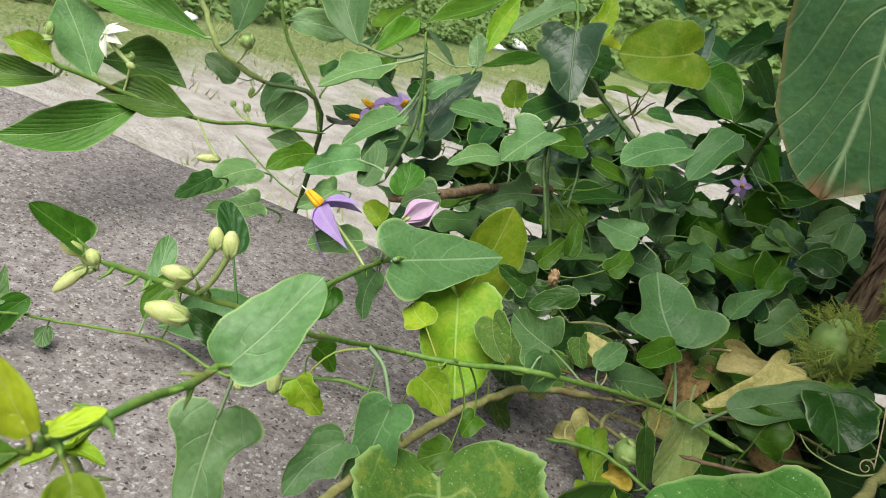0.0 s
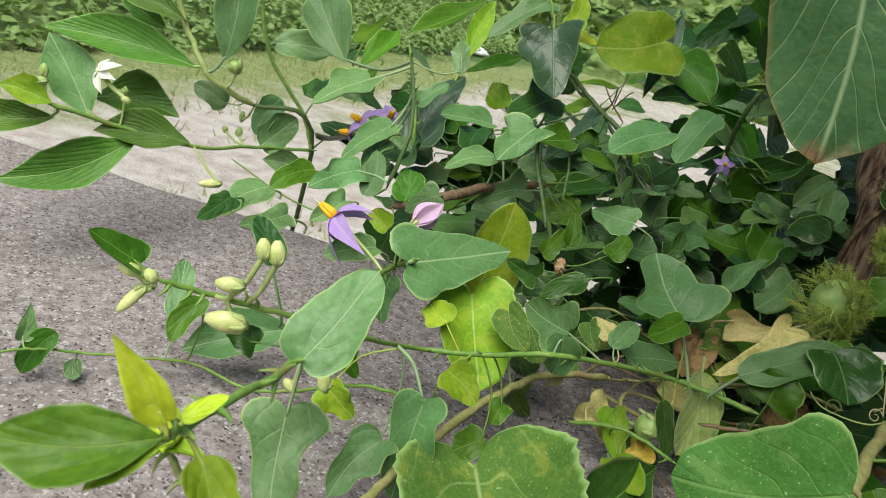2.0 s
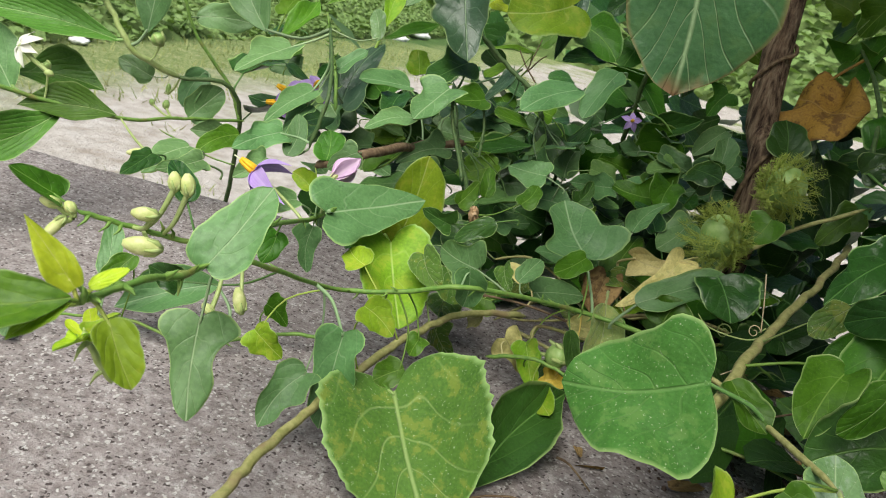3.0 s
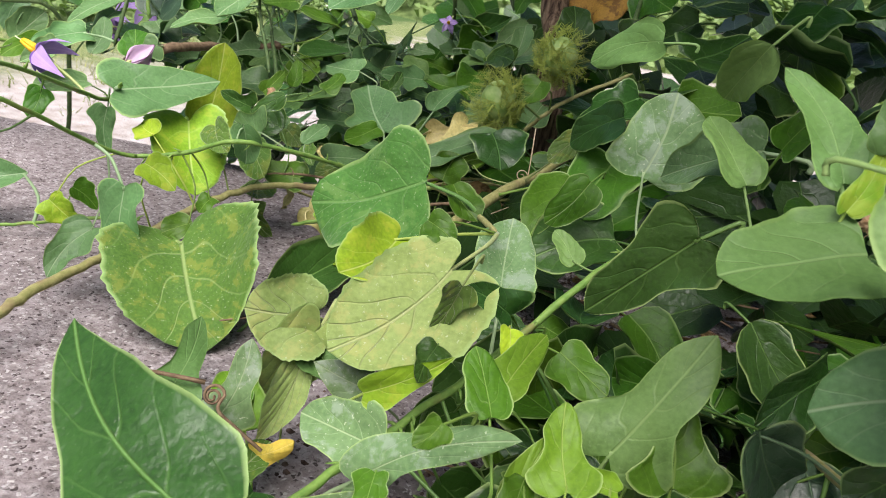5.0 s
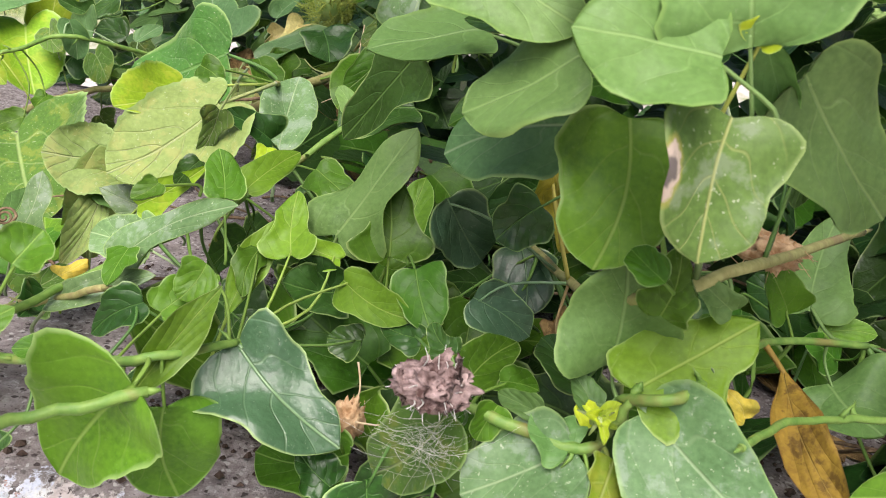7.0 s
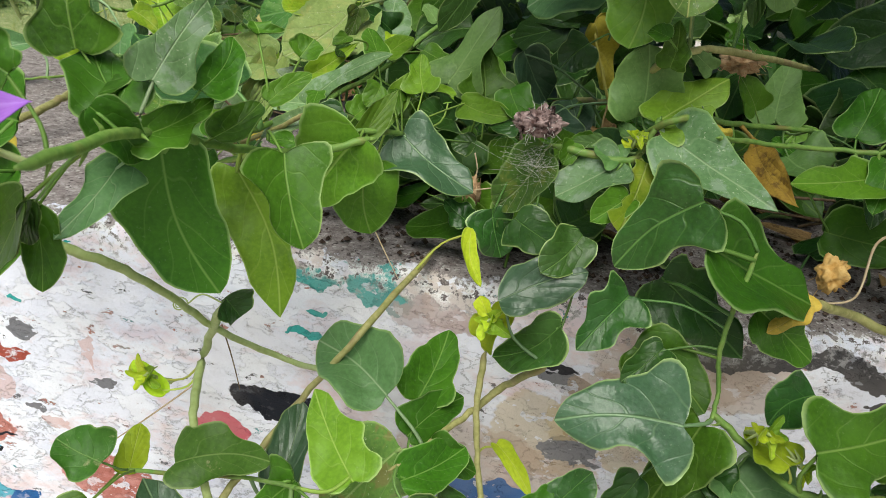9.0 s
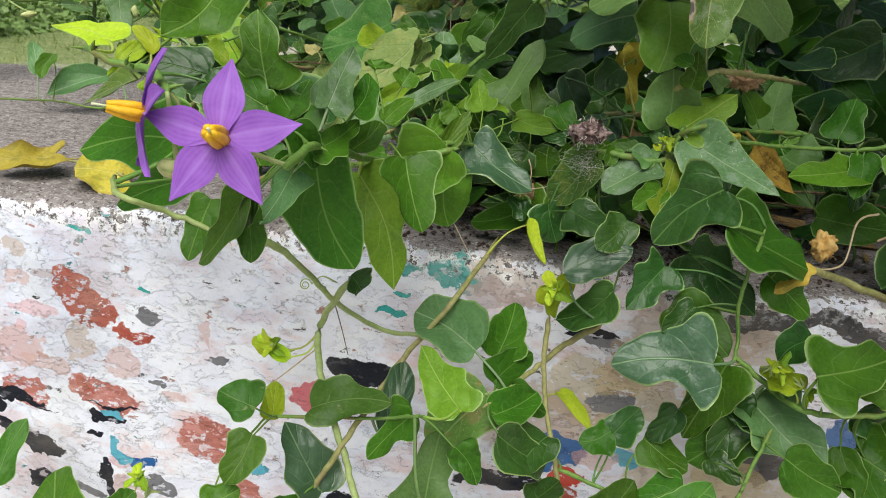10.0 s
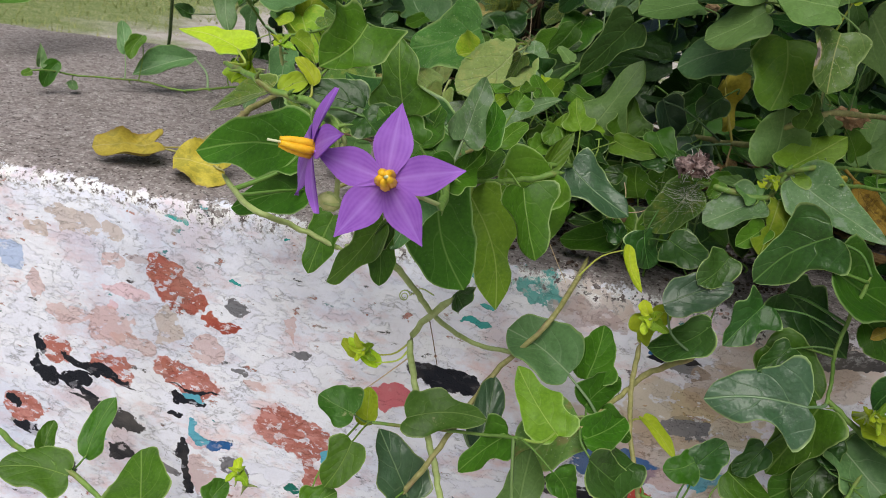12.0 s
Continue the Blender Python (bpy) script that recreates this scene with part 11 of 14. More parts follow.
Ud(39, 635, 12, 10, 603, -29, 46, 0.4, -0.8, 0.3)
Ud(498, 570, 314, 522, 605, 304, 33, -0.4, 0.5, 0.8)
Ud(54, 970, 10, -5, 978, -15, 44, -0.4, -0.6, 0.7)
Ud(732, 827, 205, 687, 842, 215, 33, 0.2, 0.0, 1.0)
Ud(337, 1187, 321, 301, 1228, 339, 40, -0.5, -0.7, 0.6)
Ud(291, 643, 275, 333, 672, 282, 33, 0.2, -0.5, 0.9)
Ud(446, 563, 90, 477, 611, 76, 36, 0.7, -0.2, 0.7)
Ud(519, 603, 88, 464, 598, 106, 50, 0.3, -0.8, 0.5)
Ud(437, 865, -62, 436, 900, -98, 41, -0.7, 0.5, 0.5)
Ud(513, 801, 28, 539, 758, 17, 49, 0.6, 0.1, 0.8)
Ud(743, 605, 149, 714, 637, 142, 38, 0.0, 0.2, 1.0)
Ud(434, 575, 156, 482, 542, 137, 56, -0.0, -0.5, 0.8)
Ud(470, 738, 280, 477, 779, 278, 28, 0.3, -0.0, 1.0)
Ud(429, 1224, -60, 469, 1177, -78, 50, -0.5, -0.7, 0.6)
Ud(200, 581, 233, 231, 575, 196, 30, 0.5, -0.6, 0.5)
Ud(56, 1014, 78, 14, 984, 86, 40, 0.0, 0.2, 1.0)
Ud(16, 878, -82, -28, 900, -97, 32, -0.3, 0.1, 1.0)
Ud(249, 1084, 33, 278, 1137, 7, 57, 0.5, 0.1, 0.9)
Ud(319, 865, 231, 283, 922, 227, 58, 0.2, 0.2, 1.0)
Ud(533, 907, 85, 570, 871, 70, 35, -0.4, -0.7, 0.7)
Ud(18, 1233, 45, -16, 1262, 27, 38, 0.1, 0.6, 0.8)
Ud(443, 915, 11, 481, 866, -9, 56, -0.1, -0.5, 0.9)
Ud(426, 750, -35, 408, 811, -39, 48, 0.2, 0.1, 1.0)
Ud(63, 1089, 15, 71, 1034, 29, 48, -0.3, 0.2, 0.9)
Ud(340, 813, 225, 303, 795, 222, 35, 0.1, -0.4, 0.9)
Ud(536, 1154, 265, 581, 1116, 273, 54, -0.6, -0.6, 0.4)
Ud(-169, 1015, 70, -120, 1037, 28, 56, 0.6, 0.1, 0.8)
Ud(807, 583, 298, 789, 540, 316, 38, 0.8, -0.1, 0.6)
Ud(386, 723, -86, 376, 668, -98, 36, 0.2, -0.2, 1.0)
Ud(-145, 720, 323, -96, 712, 323, 36, -0.0, -0.3, 0.9)
Ud(299, 993, 18, 295, 1043, -15, 50, -0.4, 0.5, 0.8)
Ud(629, 1138, 37, 667, 1132, 55, 39, -0.4, -0.8, 0.5)
Ud(736, 680, -6, 689, 691, 2, 39, 0.2, 0.2, 1.0)
Ud(652, 826, 253, 693, 792, 263, 43, -0.4, -0.2, 0.9)
Ud(356, 560, 12, 316, 564, 23, 38, 0.3, -0.1, 1.0)
Ud(21, 1310, 33, 14, 1283, -1, 39, -0.5, -0.6, 0.6)
Ud(150, 1197, -31, 174, 1252, -11, 47, -0.1, -0.3, 0.9)
Ud(-161, 1192, 16, -189, 1204, -13, 29, -0.6, 0.4, 0.7)
Ud(377, 627, 178, 351, 596, 160, 27, -0.1, -0.5, 0.9)
Ud(-123, 825, 236, -151, 777, 251, 48, 0.7, -0.2, 0.7)
Ud(777, 785, 98, 784, 834, 73, 36, 0.1, 0.4, 0.9)
Ud(405, 774, 177, 409, 713, 163, 46, -0.2, -0.2, 1.0)
Ud(244, 527, 80, 247, 584, 97, 46, -0.5, -0.2, 0.8)
Ud(745, 648, -33, 709, 613, -69, 48, -0.6, -0.2, 0.8)
Ud(-173, 697, 326, -200, 663, 341, 31, 0.0, 0.4, 0.9)
Ud(348, 606, 312, 398, 608, 317, 42, -0.1, -0.2, 1.0)
Ud(563, 1130, -44, 539, 1163, -60, 33, -0.6, -0.0, 0.8)
Ud(459, 927, -10, 428, 956, -51, 51, -0.7, 0.2, 0.7)
Ud(462, 1025, 196, 403, 1004, 179, 54, -0.1, -0.4, 0.9)
Ud(506, 1008, 157, 561, 989, 165, 48, -0.3, -0.6, 0.7)
Ud(594, 898, 32, 528, 909, 47, 47, 0.1, -0.6, 0.8)
Ud(192, 1194, 76, 171, 1216, 49, 33, 0.8, 0.6, -0.2)
Ud(507, 713, 209, 463, 733, 170, 55, -0.7, -0.2, 0.7)
Ud(-33, 875, -32, -2, 862, -59, 39, 0.1, -0.9, 0.5)
Ud(53, 974, 13, 92, 974, -4, 30, 0.3, -0.5, 0.8)
Ud(361, 1119, 56, 313, 1117, 26, 44, -0.3, -0.8, 0.5)
Ud(290, 876, 318, 310, 918, 331, 45, -0.1, -0.2, 1.0)
Ud(162, 740, 41, 139, 776, -8, 47, -0.9, -0.4, 0.1)
Ud(252, 1099, -53, 212, 1110, -76, 45, -0.4, 0.4, 0.8)
Ud(536, 1158, 206, 500, 1180, 227, 40, -0.2, -0.8, 0.5)
Ud(-117, 586, 332, -138, 632, 288, 52, 0.3, 0.7, 0.6)
Ud(686, 685, -46, 638, 735, -54, 49, -0.4, -0.3, 0.9)
Ud(245, 667, 242, 244, 616, 207, 44, 0.2, -0.6, 0.8)
Ud(546, 641, 160, 608, 622, 158, 42, -0.0, -0.3, 1.0)
Ud(531, 1021, 7, 521, 954, 0, 61, 0.3, -0.2, 1.0)
Ud(298, 610, 9, 272, 623, -23, 30, -0.7, 0.3, 0.7)
Ud(741, 908, -49, 687, 918, -44, 37, -0.0, -0.5, 0.9)
Ud(114, 1234, 3, 75, 1251, -8, 37, -0.4, -0.6, 0.7)
Ud(-154, 1034, -28, -201, 1042, -73, 60, -0.5, -0.8, 0.3)
Ud(275, 1271, -56, 288, 1232, -45, 35, 0.3, 0.3, 0.9)
Ud(557, 773, -25, 504, 784, -41, 42, -0.3, -0.8, 0.4)
Ud(659, 912, 357, 692, 877, 320, 41, 0.0, -0.7, 0.7)
Ud(674, 599, -27, 669, 564, -51, 32, -0.6, -0.4, 0.7)
Ud(431, 863, -74, 465, 813, -74, 57, -0.4, -0.3, 0.8)
Ud(236, 923, -92, 225, 982, -91, 56, -0.1, -0.0, 1.0)
Ud(291, 645, 165, 341, 672, 158, 48, 0.4, -0.5, 0.8)
Ud(547, 1183, -79, 577, 1155, -63, 32, -0.6, -0.1, 0.8)
Ud(388, 1176, 329, 353, 1153, 350, 35, 0.5, 0.1, 0.9)
Ud(773, 893, -2, 800, 858, -9, 32, -0.1, -0.3, 0.9)
Ud(564, 860, -10, 513, 864, -19, 44, -0.2, -0.8, 0.6)
Ud(491, 642, 69, 531, 648, 87, 37, -0.3, -0.4, 0.8)
Ud(674, 671, -80, 682, 716, -106, 47, 0.9, 0.1, 0.4)
Ud(736, 828, -62, 703, 881, -49, 51, -0.2, -0.3, 0.9)
Ud(284, 894, 208, 306, 945, 191, 36, -0.0, 0.3, 0.9)
Ud(88, 634, 307, 60, 675, 275, 48, -0.8, -0.0, 0.7)
Ud(184, 849, 57, 230, 877, 57, 35, 0.4, -0.6, 0.7)
Ud(173, 559, 334, 220, 602, 319, 61, 0.4, -0.1, 0.9)
Ud(310, 909, 145, 354, 943, 134, 35, 0.2, 0.0, 1.0)
Ud(490, 1015, 263, 451, 1034, 241, 44, 0.0, 0.8, 0.6)
Ud(310, 1304, 51, 242, 1291, 58, 62, 0.2, -0.6, 0.8)
Ud(-69, 639, 211, -71, 577, 191, 40, -0.2, -0.3, 0.9)
Ud(-33, 981, 175, 17, 961, 202, 37, -0.5, -0.7, 0.5)
Ud(-86, 1192, 97, -36, 1188, 98, 31, -0.1, -0.6, 0.8)
Ud(754, 679, 33, 769, 638, 40, 28, 0.2, 0.2, 0.9)
Ud(671, 971, 109, 649, 991, 79, 36, -0.8, -0.4, 0.3)
Ud(265, 896, 86, 256, 933, 57, 39, -0.1, 0.6, 0.8)
Ud(-66, 922, 37, -107, 936, 51, 34, 0.1, -0.6, 0.8)
Ud(339, 1249, 48, 367, 1300, 57, 49, -0.0, -0.1, 1.0)
Ud(223, 1267, 46, 182, 1319, 34, 44, -0.4, -0.2, 0.9)
Ud(585, 1142, 234, 635, 1163, 198, 56, 0.5, 0.2, 0.8)
Ud(274, 566, 266, 275, 608, 281, 39, -0.2, -0.3, 0.9)
Ud(459, 1256, -46, 483, 1228, -90, 50, 0.0, -0.8, 0.5)
Ud(449, 725, -78, 511, 717, -53, 56, -0.3, -0.8, 0.5)
Ud(258, 1027, 0, 241, 986, -12, 41, 0.1, -0.3, 0.9)
Ud(777, 585, 223, 780, 632, 172, 57, -0.7, 0.6, 0.5)
Ud(611, 1238, 132, 648, 1235, 95, 46, 0.7, -0.2, 0.7)
Ud(-129, 1155, -89, -88, 1143, -68, 39, -0.4, 0.2, 0.9)
Ud(467, 1203, 255, 505, 1215, 212, 52, 0.7, -0.6, 0.5)
Ud(368, 856, 13, 387, 907, 9, 44, 0.2, 0.0, 1.0)
Ud(-120, 1107, 181, -96, 1144, 162, 36, -0.3, 0.6, 0.8)
Ud(141, 1022, -2, 199, 1030, 17, 56, -0.2, -0.6, 0.8)
Ud(-149, 850, -66, -173, 882, -66, 33, -0.1, -0.1, 1.0)
Ud(-163, 687, 100, -131, 732, 86, 39, 0.7, -0.3, 0.7)
Ud(110, 920, -30, 138, 877, -24, 46, -0.1, 0.1, 1.0)
Ud(223, 559, 235, 287, 567, 239, 40, 0.0, -0.6, 0.8)
Ud(-176, 1234, 131, -118, 1252, 132, 50, 0.0, -0.1, 1.0)
Ud(341, 696, 275, 322, 643, 258, 44, 0.1, -0.3, 0.9)
Ud(623, 1067, 184, 593, 1095, 180, 27, -0.1, -0.0, 1.0)
Ud(260, 852, 284, 308, 828, 259, 41, 0.4, -0.2, 0.9)
Ud(732, 631, -73, 715, 598, -89, 37, -0.3, -0.3, 0.9)
Ud(-159, 713, 3, -205, 703, -7, 39, -0.1, -0.5, 0.9)
Ud(214, 1094, 53, 259, 1133, 84, 55, 0.2, -0.7, 0.7)
Ud(443, 772, 275, 407, 782, 241, 43, -0.6, -0.6, 0.5)
Ud(-86, 869, 194, -136, 882, 209, 50, 0.1, -0.5, 0.9)
Ud(593, 550, 105, 591, 590, 110, 25, -0.3, -0.1, 1.0)
Ud(551, 910, 44, 546, 962, 19, 37, -0.5, 0.3, 0.8)
Ud(-140, 1151, 101, -164, 1110, 107, 34, 0.5, -0.2, 0.9)
Ud(755, 1048, -86, 741, 1095, -101, 33, -0.4, 0.2, 0.9)
Ud(80, 828, 30, 123, 803, 56, 46, -0.6, -0.7, 0.3)
Ud(781, 1016, 20, 796, 1051, -14, 40, 0.7, -0.6, -0.3)
Ud(-119, 681, -49, -61, 691, -78, 45, 0.3, -0.9, 0.4)
Ud(633, 1075, 67, 642, 1144, 76, 64, -0.3, -0.1, 0.9)
Ud(591, 720, 31, 657, 711, 27, 46, 0.1, 0.1, 1.0)
Ud(534, 807, 14, 542, 841, -20, 44, 0.2, 0.7, 0.7)
Ud(-74, 572, 19, -82, 538, -1, 26, 0.3, -0.5, 0.8)
Ud(243, 1131, -74, 214, 1077, -104, 47, 0.3, -0.6, 0.8)
Ud(823, 1121, -63, 761, 1102, -74, 57, 0.1, -0.7, 0.7)
Ud(445, 1088, 311, 461, 1125, 264, 43, -0.5, 0.8, 0.4)
Ud(254, 1103, -10, 191, 1087, 13, 52, 0.4, -0.6, 0.7)
Ud(139, 695, -36, 185, 686, -28, 41, -0.2, -0.2, 1.0)
Ud(535, 1154, -98, 503, 1208, -84, 50, -0.1, -0.3, 0.9)
Ud(-50, 907, 323, -11, 936, 314, 36, 0.1, 0.2, 1.0)
Ud(590, 1071, 267, 564, 1038, 255, 40, -0.3, -0.1, 0.9)
Ud(-21, 1237, -55, 0, 1290, -93, 57, 0.9, -0.1, 0.4)
Ud(213, 776, 43, 164, 805, 43, 49, -0.4, -0.7, 0.6)
Ud(428, 1232, 133, 387, 1219, 113, 40, 0.0, -0.9, 0.5)
Ud(700, 825, 321, 729, 823, 294, 36, -0.0, -1.0, 0.1)
Ud(629, 1192, -30, 599, 1219, -9, 36, 0.2, -0.4, 0.9)
Ud(286, 566, 124, 256, 581, 94, 35, 0.4, 0.9, 0.0)
Ud(493, 896, -59, 501, 861, -103, 52, 0.7, -0.5, 0.5)
Ud(646, 1293, 159, 598, 1258, 154, 45, -0.5, 0.6, 0.6)
Ud(98, 1016, 7, 91, 1084, -5, 59, -0.1, 0.2, 1.0)
Ud(623, 807, 226, 622, 846, 196, 35, 0.1, 0.6, 0.8)
Ud(772, 1004, -66, 787, 1036, -91, 35, 0.8, 0.1, 0.6)
Ud(688, 396, 7, 705, 451, 4, 40, 0.4, -0.1, 0.9)
Ud(650, 177, 149, 686, 160, 140, 33, -0.1, -0.6, 0.8)
Ud(345, 354, 163, 370, 328, 133, 33, 0.3, -0.6, 0.7)
Ud(674, 191, 65, 638, 191, 28, 50, -0.7, 0.4, 0.6)
Ud(638, 133, 123, 601, 96, 143, 37, 0.7, -0.3, 0.7)
Ud(896, 134, 64, 889, 106, 40, 30, -0.4, -0.5, 0.7)
Ud(533, 105, 55, 530, 137, 24, 33, -0.2, 0.7, 0.7)
Ud(709, 151, 44, 730, 117, 12, 36, 0.3, -0.6, 0.8)
Ud(473, 362, 237, 490, 395, 202, 45, 0.2, 0.7, 0.7)
Ud(390, 221, 45, 412, 244, 12, 41, 0.7, 0.2, 0.6)
Ud(437, 254, -2, 425, 229, -28, 28, 0.2, -0.7, 0.7)
Ud(773, 240, 61, 799, 219, 45, 32, -0.2, -0.7, 0.7)
Ud(478, 130, 87, 474, 179, 91, 31, 0.1, -0.1, 1.0)
Ud(495, 380, -1, 531, 396, -29, 38, 0.6, -0.8, 0.3)
Ud(450, 399, 115, 494, 375, 106, 41, -0.1, -0.5, 0.8)
Ud(843, 53, 74, 800, 36, 93, 39, 0.2, 0.4, 0.9)
Ud(782, 294, 186, 825, 287, 184, 41, 0.0, -0.3, 1.0)
Ud(625, 127, 95, 578, 113, 94, 33, 0.2, -0.6, 0.8)
Ud(419, 84, 187, 424, 130, 169, 34, 0.8, 0.1, 0.5)
Ud(828, 422, 124, 858, 443, 136, 29, -0.1, -0.4, 0.9)
Ud(621, 17, 15, 615, 60, -18, 41, 1.0, -0.1, -0.3)
Ud(522, 466, 93, 556, 462, 51, 39, 0.3, -0.9, 0.3)
Ud(533, 63, 45, 571, 42, 34, 28, 0.0, -0.4, 0.9)
Ud(585, 72, 38, 627, 105, 13, 42, 0.7, -0.5, 0.6)
Ud(554, 236, 81, 529, 284, 65, 52, -0.6, -0.0, 0.8)
Ud(447, 346, 127, 469, 360, 101, 31, 0.6, -0.8, 0.1)
Ud(379, 17, 123, 415, 30, 109, 25, 0.5, -0.6, 0.6)
Ud(742, -3, 218, 777, 19, 209, 29, -0.1, 0.5, 0.9)
Ud(393, 473, -7, 354, 492, -10, 30, -0.1, 0.1, 1.0)
Ud(670, 444, 129, 714, 438, 152, 32, -0.5, -0.6, 0.7)
Ud(380, 215, 190, 384, 178, 200, 28, 0.6, 0.3, 0.8)
Ud(743, 136, 91, 782, 151, 82, 28, -0.1, 0.6, 0.8)
Ud(621, 342, 16, 621, 304, 26, 30, -0.4, 0.2, 0.9)
Ud(632, 74, 204, 665, 58, 195, 34, -0.1, -0.6, 0.8)
Ud(566, 393, 209, 528, 387, 197, 25, -0.2, -0.5, 0.9)
Ud(561, 129, 15, 578, 172, -2, 32, 0.7, 0.0, 0.7)
Ud(497, 363, 24, 463, 397, 39, 32, -0.2, -0.6, 0.8)
Ud(894, 301, 88, 879, 332, 105, 34, -0.1, -0.5, 0.9)
Ud(657, 387, 110, 635, 374, 83, 23, -0.5, -0.6, 0.7)
Ud(507, 275, 62, 486, 305, 60, 33, -0.6, -0.4, 0.7)
Ud(490, 164, -21, 518, 142, -11, 33, -0.5, -0.3, 0.8)
Ud(867, 419, 34, 894, 439, 18, 26, 0.7, -0.4, 0.6)
Ud(577, 10, 83, 618, 43, 86, 39, 0.2, -0.3, 0.9)
Ud(850, 400, 28, 862, 446, 43, 36, -0.4, -0.2, 0.9)
Ud(507, 290, 140, 533, 291, 111, 37, 0.3, -0.9, 0.2)
Ud(735, 137, 67, 763, 149, 40, 36, 0.6, -0.7, 0.4)
Ud(406, 250, 28, 433, 213, 22, 42, 0.0, -0.2, 1.0)
Ud(728, 480, 202, 728, 428, 227, 38, -0.3, 0.4, 0.9)
Ud(588, 446, 33, 610, 395, 12, 36, 0.2, -0.3, 0.9)
Ud(810, 147, 159, 797, 104, 176, 45, 1.0, -0.3, -0.0)
Ud(893, 223, 17, 867, 255, -4, 34, -0.8, -0.2, 0.6)
Ud(780, 13, 224, 746, 32, 192, 37, -0.7, -0.3, 0.6)
Ud(401, 243, 88, 407, 213, 70, 22, 0.3, -0.4, 0.9)
Ud(492, 165, 35, 542, 154, 9, 52, 0.3, -0.6, 0.8)
Ud(747, 141, 161, 777, 126, 125, 33, 0.3, -0.7, 0.6)
Ud(431, 481, 85, 468, 513, 111, 49, -0.1, -0.5, 0.8)
Ud(451, 436, 87, 482, 461, 79, 39, -0.2, 0.6, 0.8)
Ud(580, 360, 151, 543, 317, 168, 36, 0.5, -0.1, 0.9)
Ud(714, 88, 196, 687, 38, 178, 40, -0.2, -0.3, 1.0)
Ud(834, 153, 1, 815, 108, -25, 45, -0.0, -0.5, 0.9)
Ud(422, -9, 120, 443, 20, 100, 37, 0.7, -0.0, 0.7)
Ud(545, 227, 199, 495, 224, 185, 41, -0.3, -0.1, 1.0)
Ud(858, 368, 204, 837, 396, 173, 39, -0.9, -0.3, 0.3)
Ud(432, 323, 171, 443, 274, 192, 40, 0.3, 0.4, 0.8)
Ud(698, 155, 161, 709, 193, 144, 28, -0.8, 0.4, 0.4)
Ud(490, 49, 101, 444, 53, 90, 29, -0.2, -0.7, 0.7)
Ud(706, 273, 145, 661, 277, 163, 33, 0.2, -0.7, 0.6)
Ud(554, 473, 75, 609, 471, 73, 50, 0.0, -0.6, 0.8)
Ud(768, 481, 101, 724, 502, 112, 40, -0.1, -0.7, 0.7)
Ud(559, 256, 5, 580, 227, -16, 35, 0.5, -0.3, 0.8)
Ud(687, -12, 43, 664, 9, 25, 31, -0.5, 0.2, 0.8)
Ud(541, 3, -18, 581, -10, -1, 35, -0.3, 0.3, 0.9)
Ud(544, 339, 81, 528, 286, 79, 36, -0.2, -0.0, 1.0)
Ud(835, 32, 46, 853, 49, 15, 26, 0.7, -0.8, -0.0)
Ud(371, 270, 151, 348, 267, 122, 23, -0.8, -0.0, 0.6)
Ud(752, 350, 39, 783, 385, 12, 41, 0.3, 0.4, 0.9)
Ud(610, 9, 57, 579, 23, 37, 28, -0.6, -0.7, 0.5)
Ud(910, 339, 151, 879, 360, 142, 34, -0.3, 0.0, 1.0)
Ud(551, 245, 172, 596, 221, 159, 36, -0.0, -0.5, 0.9)
Ud(901, 428, 206, 882, 459, 188, 35, -0.8, -0.1, 0.6)
Ud(894, 102, 208, 876, 141, 222, 38, -0.3, -0.4, 0.9)
Ud(784, 432, 58, 802, 473, 78, 36, 0.1, -0.5, 0.9)
Ud(814, 8, 73, 795, 40, 42, 45, -0.1, 0.7, 0.7)
Ud(826, 44, 121, 869, 35, 102, 43, 0.1, -0.8, 0.6)
Ud(672, 135, 92, 621, 117, 103, 50, 0.4, -0.7, 0.6)
Ud(528, 452, 105, 521, 415, 112, 31, -0.1, 0.2, 1.0)
Ud(591, 277, -14, 637, 315, -12, 49, 0.1, -0.2, 1.0)
Ud(889, 390, 44, 856, 347, 25, 36, 0.1, -0.5, 0.9)
Ud(579, 124, 219, 552, 102, 189, 37, 0.3, -0.9, 0.4)
Ud(488, 215, 89, 443, 188, 69, 43, 0.1, -0.7, 0.7)
Ud(618, 65, 22, 616, 26, 17, 26, -0.4, -0.1, 0.9)
Ud(523, 412, 38, 534, 390, 10, 31, 0.6, -0.5, 0.6)
Ud(750, 384, 68, 762, 417, 43, 38, -0.5, 0.6, 0.6)
Ud(505, 237, -5, 498, 261, -35, 31, -0.9, 0.2, 0.4)
Ud(547, 227, 101, 587, 208, 119, 40, -0.5, -0.1, 0.9)
Ud(624, 260, 105, 597, 268, 84, 34, -0.6, -0.4, 0.7)
Ud(596, 152, -8, 585, 184, -27, 23, -0.2, 0.4, 0.9)
Ud(599, 92, 18, 557, 127, 42, 45, 0.5, 0.1, 0.8)
Ud(785, 369, 230, 803, 409, 207, 43, 0.9, -0.1, 0.5)
Ud(880, 401, 82, 900, 430, 67, 35, 0.7, -0.1, 0.7)
Ud(372, 370, -3, 405, 348, -27, 28, -0.2, -0.8, 0.5)
Ud(495, 153, -16, 544, 150, 6, 35, -0.4, -0.3, 0.9)
Ud(833, 258, 133, 814, 212, 110, 44, 0.3, -0.5, 0.8)
Ud(565, 395, 141, 525, 407, 133, 27, -0.3, -0.6, 0.7)
Ud(670, 359, 167, 713, 382, 144, 34, 0.4, 0.2, 0.9)
Ud(842, 417, 91, 893, 403, 103, 48, -0.3, -0.9, 0.3)
